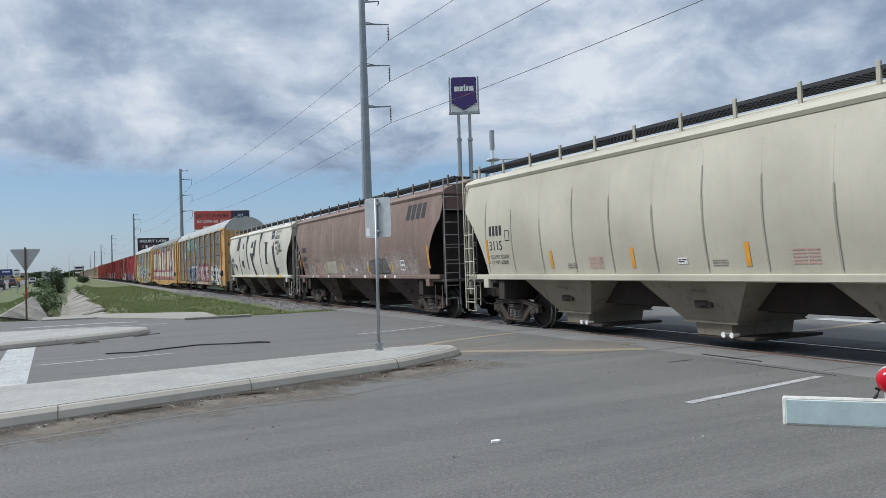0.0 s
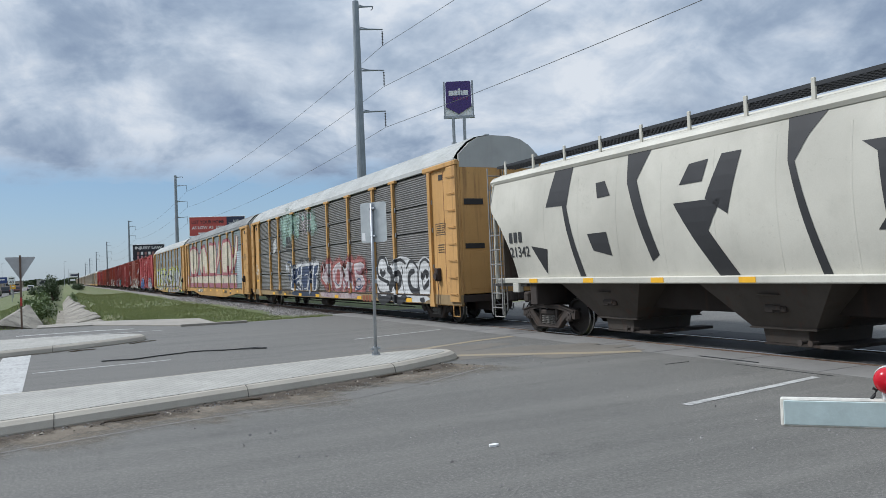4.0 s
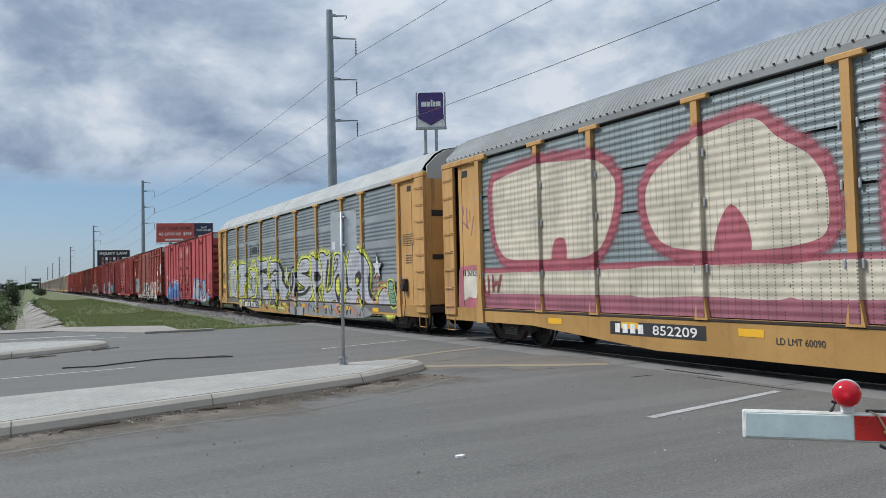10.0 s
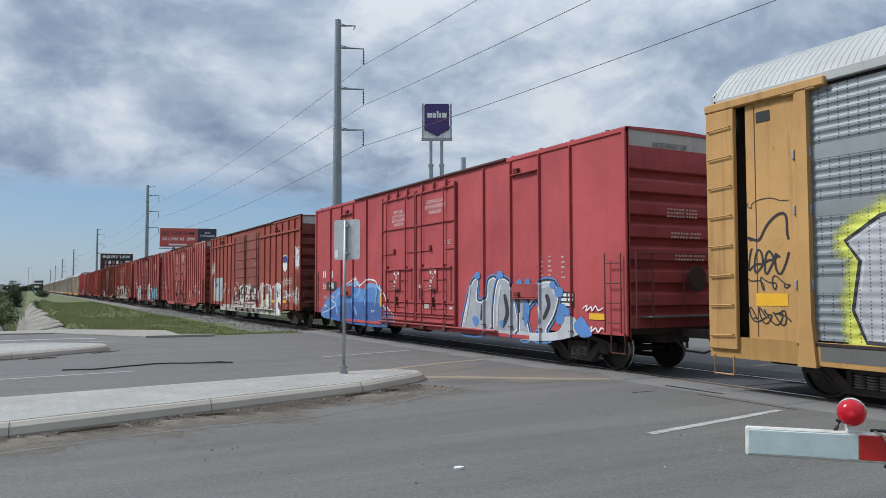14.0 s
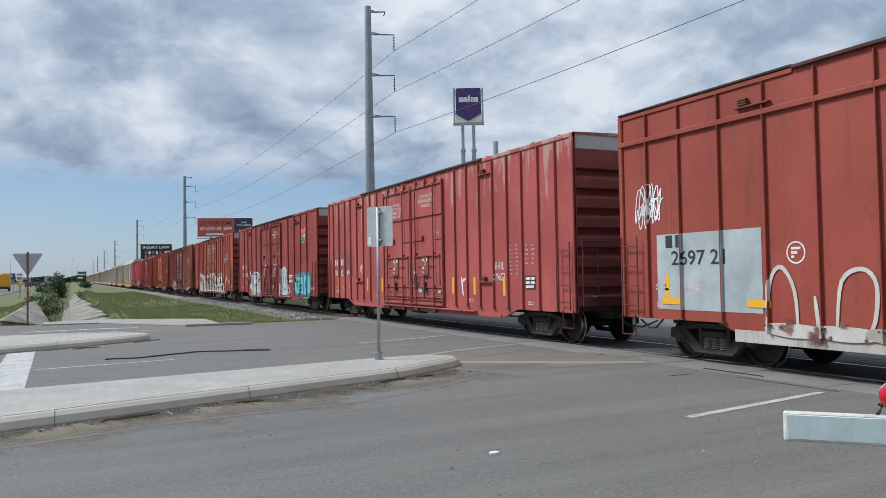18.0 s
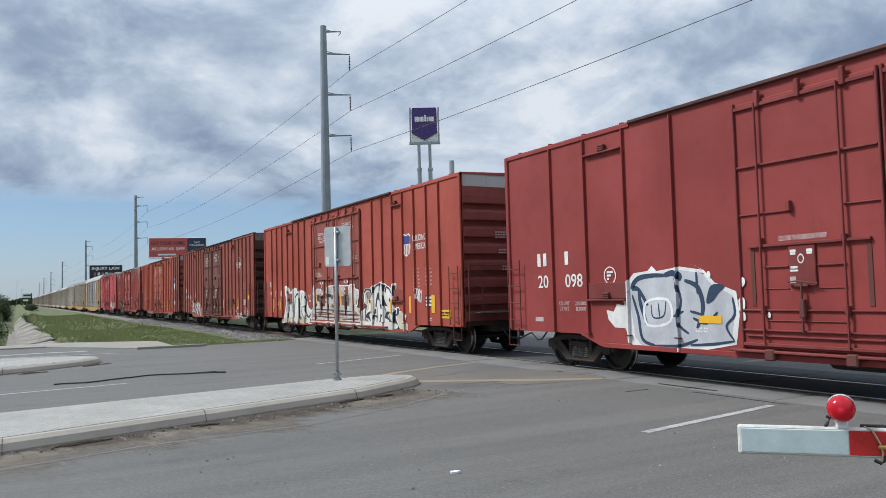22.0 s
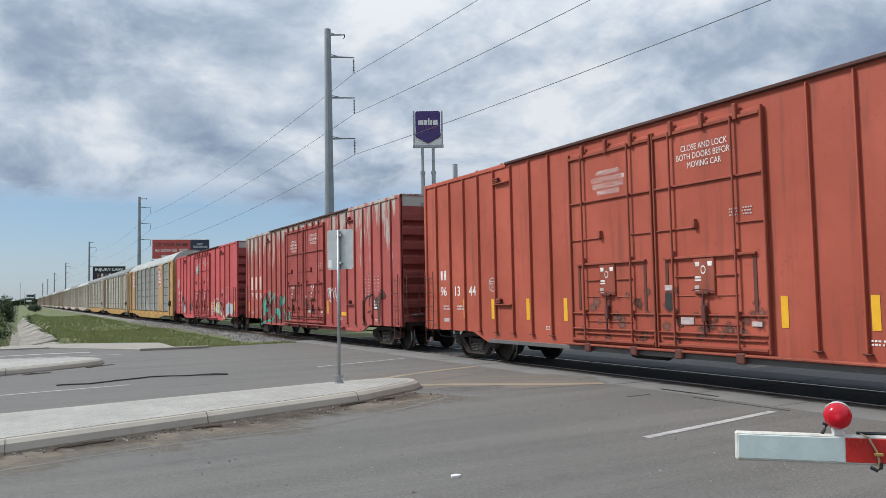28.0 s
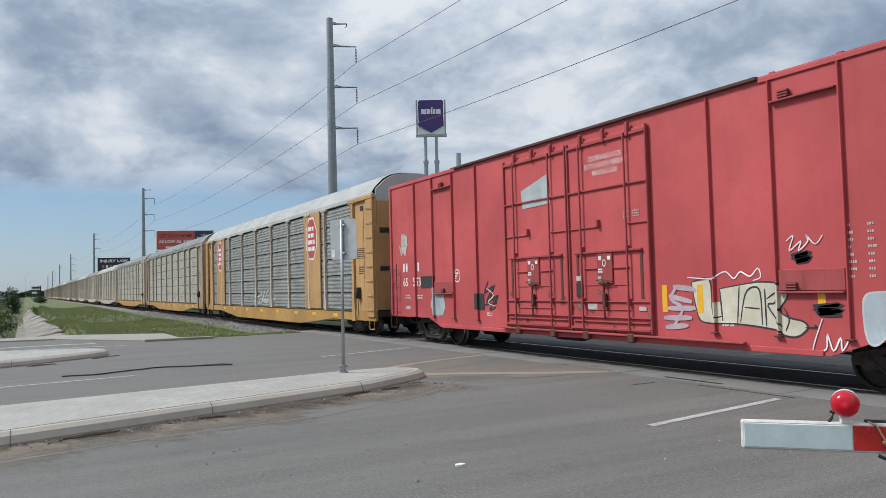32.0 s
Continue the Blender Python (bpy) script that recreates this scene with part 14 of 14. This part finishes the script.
lining(((0.02, 36.6, -0.25), (1.45, 37.6, 0.0)), ((-0.2, 88, -0.35), (0.30, 88, 0.33)), "stained sloping concrete side of a ditch", 15)
lining(((-0.75, 39.8, -0.35), (-2.66, 38.5, 0.02)), ((-1.05, 43.2, -0.35), (-1.45, 42.4, 0.74)), "stained concrete wing wall of a ditch", 1)
part("ditch_floor", M().box(-0.6, 0.4, 36.3, 90, -1.6, -1.13), DITCH)
tagged(bpy.data.objects["ditch_floor"], "muddy concrete floor of a ditch", "ditch", kind="structure")
tagged(part("head_wall", M().box(-2.6, 1.9, 36.05, 36.3, -1.6, -0.30, 0.03), DITCH), "concrete head wall of a culvert", "wall", kind="structure")


def bush(name, label, x, y, z, rx, ry, rz, n, mat, size, seed):
    """A shrub of branching stems with many small leaves in uneven clumps."""
    rng = random.Random(seed)
    s = thing(name, label, "bush", "bushes by the ditch", (x, y, z))
    st = M()
    tips = []
    for i in range(16):
        q, el = rng.uniform(0, 6.28), rng.uniform(0.35, 1.4)
        d = Vector((math.cos(q) * math.cos(el) * rx, math.sin(q) * math.cos(el) * ry, math.sin(el) * rz)) * rng.uniform(0.6, 0.95)
        st.tube([(0, 0, 0), tuple(d * 0.5 + Vector((0, 0, 0.1))), tuple(d)], 0.035 * rz, 5, True, 0.008)
        tips.append(d)
        tips.append(d * 0.6 + Vector((rng.uniform(-0.2, 0.2), rng.uniform(-0.2, 0.2), 0.1)))
    part("trunk", st, BARK, s, "thin branching stems")
    lf = M()
    for i in range(n):
        c = rng.choice(tips)
        p = c + Vector((rng.gauss(0, 0.17) * rx, rng.gauss(0, 0.17) * ry, rng.gauss(0, 0.14) * rz))
        if p.z < 0.02:
            p.z = 0.02 + rng.random() * 0.2
        a = Vector((rng.gauss(0, 1), rng.gauss(0, 1), rng.gauss(0, 1))).normalized()
        b = a.cross(Vector((rng.gauss(0, 1), rng.gauss(0, 1), rng.gauss(0, 1)))).normalized()
        l = size * rng.uniform(0.6, 1.4)
        lf.add([p - a * l, p + b * l * 0.45, p + a * l, p - b * l * 0.45], [(0, 1, 2, 3)])
    me = lf.mesh("leaves", fix=False)
    part("leaves", me, mat, s, "dense small leaves")


bush("bush", "dark green shrub growing in the ditch", -1.5, 48.0, -0.5, 0.95, 4.0, 1.45, 6200, LEAF, 0.075, 1)
bush("bush", "dark green shrub growing in the ditch", -1.45, 57.0, -0.5, 1.0, 4.0, 1.6, 5200, LEAF, 0.08, 2)
bush("bush", "low weeds on the ditch's edge", 0.7, 92.0, -0.5, 0.6, 5.0, 0.9, 1500, LEAF, 0.08, 3)
bush("bush", "big dark shrub beside the ditch", -1.5, 112.0, -0.6, 1.35, 3.0, 3.0, 5200, LEAF_DARK, 0.12, 4)
bush("bush", "low shrub beside the road", -4.4, 170.0, -0.3, 2.4, 3.0, 1.6, 2200, LEAF_DARK, 0.16, 5)
bush("bush", "bright green shrub beyond the railway", 31.0, 25.4, -0.2, 1.3, 1.3, 2.4, 1600, LEAF, 0.14, 7)
bush("bush", "low shrub beside the railway", 3.2, 210.0, -0.3, 2.2, 4.0, 1.8, 2200, LEAF_DARK, 0.18, 6)


def grass():
    rng = random.Random(11)
    vs, fs = [], []
    spots = [(1.6, 8.9, 29.5, 60, 52000, 0.055), (0.8, 8.8, 60, 130, 22000, 0.09), (-7.5, -2.0, 36.2, 70, 12000, 0.09), (4.8, 9.8, 29.4, 33.5, 9000, 0.07), (-1.9, 1.7, 36.6, 70, 2500, 0.12)]
    for x0, x1, y0, y1, n, h in spots:
        for _ in range(n):
            x, y = rng.uniform(x0, x1), rng.uniform(y0, y1)
            if y < far_edge(x) + 0.12 or (x < 5.15 and y < 36.3 and x > -1.2) or (0.3 < x < 1.35 and y > 36.5) or (-1.8 < x < -0.6 and 36.5 < y < 43):
                continue
            clump = noise.noise(Vector((x * 0.9, y * 0.6, 3.0)))
            if rng.random() > 0.72 + 0.3 * clump:
                continue
            z, hh = ground_height(x, y), h * rng.uniform(0.6, 1.9) * (1 + 0.45 * clump)
            if x > 7.55:
                z = max(z, -0.42 + (x - 7.55) * 0.108)
            q, lean = rng.uniform(0, 6.28), rng.uniform(-0.5, 0.5)
            dx, dy, w = math.cos(q), math.sin(q), 0.012 + 0.006 * (y - 30) / 15
            k = len(vs)
            vs += [(x - dx * w, y - dy * w, z - 0.01), (x + dx * w, y + dy * w, z - 0.01), (x + dy * lean * hh, y - dx * lean * hh, z + hh)]
            fs.append((k, k + 1, k + 2))
    me = bpy.data.meshes.new("grass")
    me.from_pydata(vs, [], fs)
    tagged(part("grass", me, GRASS), "short uneven green grass on the verge", "grass", kind="stuff")


grass()


def stones():
    rng = random.Random(5)
    base = [(0, 0, 1), (0.9, 0, 0.3), (0.2, 0.85, 0.2), (-0.8, 0.5, 0.3), (-0.6, -0.7, 0.2), (0.4, -0.9, 0.3), (0.0, 0.0, -0.6)]
    faces = [(0, 1, 2), (0, 2, 3), (0, 3, 4), (0, 4, 5), (0, 5, 1), (6, 2, 1), (6, 3, 2), (6, 4, 3), (6, 5, 4), (6, 1, 5)]
    vs, fs = [], []
    for i in range(11000):
        y = 30.4 + 50 * rng.random() ** 1.7
        x = rng.uniform(7.2, 13.5)
        if x < 7.55 + 0.5 * noise.noise(Vector((0, y * 0.5, 0))) + 0.5:
            if rng.random() < 0.7:
                continue
        z = -0.42 + max(0.0, min(1.0, (x - 7.55) / 2.5)) * 0.27
        r = rng.uniform(0.02, 0.05) * (1 + (y - 30) / 60)
        m = Euler((rng.uniform(0, 6), rng.uniform(0, 6), rng.uniform(0, 6))).to_matrix()
        k = len(vs)
        vs += [tuple(m @ (Vector(p) * r * rng.uniform(0.75, 1.25)) + Vector((x, y, z + r * 0.4))) for p in base]
        fs += [tuple(a + k for a in f) for f in faces]
    me = bpy.data.meshes.new("ballast_stones")
    me.from_pydata(vs, [], fs)
    tagged(part("ballast_stones", me, STONE), "loose grey crushed stones of the track bed", "gravel", kind="stuff")


stones()


# ---- litter and dirt on the road ----
def cable_on_road():
    pts = [(0.69, 18.34), (1.3, 18.25), (2.0, 18.55), (2.6, 18.9), (3.2, 18.75), (3.7, 18.55), (4.28, 18.35), (4.1, 18.6), (3.6, 18.7)]
    fine = []
    for i in range(len(pts) - 1):
        for k in range(4):
            u = k / 4
            fine.append((pts[i][0] * (1 - u) + pts[i + 1][0] * u, pts[i][1] * (1 - u) + pts[i + 1][1] * u + 0.04 * math.sin(i * 4 + k), 0.022))
    ob = part("rubber_strip", M().tube(fine, 0.016, 6), BLACK)
    tagged(ob, "long black strip of rubber lying on the road", "debris")


cable_on_road()
paper = part("litter", M().prism([(-0.05, -0.02), (0.0, -0.035), (0.055, -0.015), (0.04, 0.03), (-0.035, 0.03)], 0.0, 0.02, "z"), SIGN_WHITE, at=(3.71, 6.56, 0.001))
tagged(paper, "crumpled white paper litter on the road", "litter")


def debris():
    rng = random.Random(8)
    twig = plain("dead_twig", (0.10, 0.075, 0.05), 0.9)
    for x0, y0, x1, y1 in ((4.55, 11.75, 5.15, 11.95), (5.35, 12.0, 5.6, 12.1), (2.1, 10.95, 2.4, 10.98), (0.4, 10.5, 1.0, 10.65), (1.6, 22.9, 2.3, 23.4), (0.1, 21.7, 0.6, 21.9)):
        m = M()
        for k in range(4):
            a = Vector((x0 + rng.uniform(-0.05, 0.1), y0 + rng.uniform(-0.06, 0.06), 0.012))
            b = Vector((x1 + rng.uniform(-0.15, 0.1), y1 + rng.uniform(-0.06, 0.06), 0.015))
            m.tube([a, (a + b) / 2 + Vector((0, rng.uniform(-0.04, 0.04), 0.012)), b], 0.009, 5)
        tagged(part("twig", m, twig), "dry brown twigs lying by the kerb", "debris", "twigs by the kerb")
    vs, fs = [], []
    for _ in range(900):
        u = rng.random()
        x = -6 + 13.0 * u
        y = 9.1 + (x + 6) * 0.238 - 0.02 - abs(rng.gauss(0, 0.16))
        if rng.random() < 0.2:
            x, y = rng.uniform(1, 9), rng.uniform(5, 12)
        r = 0.004 + 0.02 * rng.random() ** 2.5
        k = len(vs)
        vs += [(x - r, y - r * 0.7, 0.001), (x + r, y - r * 0.5, 0.001), (x + r * 0.3, y + r, 0.001), (x, y, r * 0.9)]
        fs += [(k, k + 1, k + 3), (k + 1, k + 2, k + 3), (k + 2, k, k + 3)]
    me = bpy.data.meshes.new("grit")
    me.from_pydata(vs, [], fs)
    tagged(part("grit", me, STONE), "small grit and crumbs swept along the kerb", "grit", kind="stuff")


debris()
for x, y, w, h in ((10.15, 9.7, 0.05, 1.3), (9.75, 8.3, 0.035, 1.8), (9.2, 9.9, 0.5, 0.03)):
    tagged(part("road_seam", M().box(x - w / 2, x + w / 2, y - h / 2, y + h / 2, 0.0, 0.0045), BLACK), "dark tar seam in the asphalt", "road seam", kind="structure")


# ---- vehicles on the frontage road ----
GLASS = plain("dark_glass", (0.02, 0.025, 0.03), 0.1, 0, 0.05)
TAIL = plain("tail_lamp", (0.45, 0.02, 0.02), 0.3)


def wheel_parts(car, spots, r):
    for x, y in spots:
        w = part("wheel", M().lathe([(-0.11, 0.0), (-0.11, r * 0.9), (-0.06, r), (0.06, r), (0.11, r * 0.9), (0.11, 0.0)], 16, "x"), BLACK, car, at=(x, y, r))
        part("rim", M().lathe([(-0.12, 0.0), (-0.12, r * 0.6), (0.12, r * 0.6), (0.12, 0.0)], 12, "x"), GALV, w)


def suv(color, label):
    c = thing("suv", label, "car", "cars on the far road")
    side = [(-2.3, 0.35), (-2.35, 0.8), (-2.25, 1.0), (2.1, 1.05), (2.3, 0.8), (2.3, 0.4)]
    part("body", M().prism(side, -0.92, 0.92, "x"), plain("car_paint", color, 0.3, 0.3, 0.08), c)
    cab = [(-2.2, 1.0), (-1.95, 1.62), (-1.7, 1.72), (0.2, 1.72), (0.95, 1.05)]
    part("cabin", M().prism(cab, -0.80, 0.80, "x"), plain("car_paint", color, 0.3, 0.3, 0.08), c)
    part("rear_window", M().add([(-0.68, -2.205, 1.1), (0.68, -2.205, 1.1), (0.6, -2.0, 1.58), (-0.6, -2.0, 1.58)], [(0, 1, 2, 3)]), GLASS, c)
    for s in (-1, 1):
        part("side_window", M().prism([(-1.85, 1.1), (-1.7, 1.6), (0.1, 1.6), (0.7, 1.1)], s * 0.80, s * 0.81, "x"), GLASS, c)
        part("tail_lamp", M().box(s * 0.8 - 0.08, s * 0.8 + 0.08, -2.37, -2.3, 0.75, 1.0, 0.01), TAIL, c)
    part("bumper", M().box(-0.9, 0.9, -2.42, -2.3, 0.4, 0.62, 0.03), BLACK, c)
    wheel_parts(c, [(x, y) for x in (-0.82, 0.82) for y in (-1.4, 1.4)], 0.36)
    return c


def truck():
    c = thing("box_truck", "yellow box truck driving away", "truck")
    yel = plain("truck_yellow", (0.60, 0.30, 0.02), 0.5, 0, 0.1)
    part("box", M().box(-1.2, 1.2, -4.0, 1.6, 0.95, 3.5, 0.04), yel, c)
    part("cab", M().box(-1.1, 1.1, 1.75, 3.6, 0.6, 2.5, 0.1), yel, c)
    part("windscreen", M().box(-0.95, 0.95, 3.6, 3.62, 1.6, 2.3), GLASS, c)
    part("chassis", M().box(-0.5, 0.5, -3.9, 3.5, 0.6, 0.95, 0.02), DARK_STEEL, c)
    part("bumper", M().box(-1.15, 1.15, -4.15, -4.0, 0.5, 0.7, 0.02), DARK_STEEL, c)
    for s in (-1, 1):
        part("tail_lamp", M().box(s * 0.95 - 0.1, s * 0.95 + 0.1, -4.18, -4.15, 0.75, 0.9), TAIL, c)
    wheel_parts(c, [(x, y) for x in (-0.95, 0.95) for y in (-2.6, 2.6)], 0.48)
    return c


VEHICLES = [(suv((0.03, 0.03, 0.035), "black sport utility vehicle driving away"), -10.6, 148.0, 9.5), (suv((0.12, 0.05, 0.05), "dark red car driving away"), -9.6, 172.0, 9.5),
            (suv((0.035, 0.04, 0.045), "dark car driving away"), -11.0, 128.0, 9.0), (suv((0.5, 0.5, 0.5), "silver car driving away"), -8.6, 230.0, 8.0), (truck(), -9.8, -58.0, 13.5)]


parked = suv((0.62, 0.62, 0.61), "white car parked beyond the railway")
parked.matrix_world = pose(37.6, 24.2, -0.01, 0, 0, 70)


# ---- far distance ----
def far_block(x0, x1, y, z1, label, mat):
    s = thing("far_building", label, "building", "far buildings")
    part("wall_block", M().box(x0, x1, y, y + 25, -0.3, z1, 0.1), mat, s)
    part("roof", M().box(x0 - 0.3, x1 + 0.3, y - 0.3, y + 25.3, z1, z1 + 0.4, 0.05), SLAB, s)
    n = max(2, int((x1 - x0) / 6))
    for i in range(n):
        xx = x0 + (x1 - x0) * (i + 0.3) / n
        part("window", M().box(xx, xx + (x1 - x0) / n * 0.45, y - 0.06, y, z1 * 0.35, z1 * 0.65), GLASS, s)


PALE_WALL = concrete_mat("far_wall", (0.42, 0.40, 0.37), False, 21)
far_block(58, 76, 33, 5.0, "low pale shop building beyond the railway", PALE_WALL)
TAN_WALL = concrete_mat("far_wall_tan", (0.36, 0.30, 0.23), False, 22)
for x0, x1, y, z in ((-75, -45, 520, 5), (-44, -26, 600, 4), (-24, -8, 850, 5.5), (-120, -80, 500, 7)):
    far_block(x0, x1, y, z, "low pale commercial building far off", PALE_WALL if y % 100 else TAN_WALL)
for x0, x1, y, z in ((28, 48, 70, 4.6), (52, 80, 60, 5.2), (90, 130, 30, 6.0), (60, 85, 5, 4.8)):
    far_block(x0, x1, y, z, "low shop building beyond the railway", TAN_WALL if x0 == 52 else PALE_WALL)


def tree_line():
    rng = random.Random(21)
    m = M()
    for i in range(9000):
        x = rng.uniform(-160, 30)
        y = 900 + rng.uniform(-40, 40)
        top = 5.5 + 3.0 * noise.noise(Vector((x * 0.06, 0, 0)))
        p = Vector((x, y, rng.random() ** 0.7 * max(1.0, top)))
        a = Vector((rng.gauss(0, 1), rng.gauss(0, 1), rng.gauss(0, 1))).normalized()
        b = a.cross(Vector((0.3, 0.5, 0.8))).normalized()
        l = rng.uniform(0.6, 1.3)
        m.add([p - a * l, p + b * l, p + a * l, p - b * l], [(0, 1, 2, 3)])
    tagged(part("far_woods", m.mesh("far_woods", fix=False), LEAF_DARK), "low line of dark trees on the horizon", "trees", kind="stuff")


tree_line()
# ---- pieces of the crossing and the track ----
def pieces():
    host = bpy.data.objects["crossing_bed"]
    for x0, x1 in ((9.97, 11.05), (11.33, 12.57), (12.86, 13.98)):
        me = M().box(x0, x1, 0.01, 1.79, -0.06, -0.004, 0.012).mesh("crossing_panel")
        worn = PANEL if x0 < 11 else RUBBER_PANEL
        me.materials.append(worn)
        for k in range(24):
            part("crossing_panel", me, worn, host, at=(0, -12.0 + k * 1.8, random.uniform(-0.004, 0.003)))
    bed = bpy.data.objects["ballast_bed"]
    me = M().box(TRACK_X - 1.3, TRACK_X + 1.3, -0.11, 0.11, -0.32, -0.135, 0.015).mesh("sleeper")
    me.materials.append(TIE_WOOD)
    for k in range(130):
        part("sleeper", me, TIE_WOOD, bed, at=pose(random.uniform(-0.05, 0.05), 30.7 + k * 0.53, random.uniform(-0.01, 0.01), 0, 0, random.uniform(-1, 1)))


pieces()

# ---- movement ----
def roll_wheels():
    """All wheelsets turn at one rate; those at one place on their bogie share the same keys."""
    for s, sets in WHEELS.items():
        first, rows, t = sets[0], [], 0.0
        while t <= 32.001:
            q = (SPEED * t + GAIN * t * t) / 0.457
            rows.append((t, Matrix.Translation((0, s * 0.89, 0.457)) @ Matrix.Rotation(q, 4, "X")))
            t += 0.0666667
        walk(first, rows)
        for other in sets[1:]:
            other.rotation_mode = "QUATERNION"
            keys = other.animation_data_create()
            keys.action = first.animation_data.action
            keys.action_slot = first.animation_data.action_slot


def motions():
    for car, y0 in CARS:
        walk(car, [(t, train_pose(t, y0)) for t in (0, 4, 8, 12, 16, 20, 24, 28, 32)])
    for car, x, y, v in VEHICLES:
        walk(car, [(t, pose(x - 0.012 * v * t, y + v * t, -0.24, 0, 0, 0.7)) for t in (0, 8, 16, 24, 32)])
    roll_wheels()


motions()
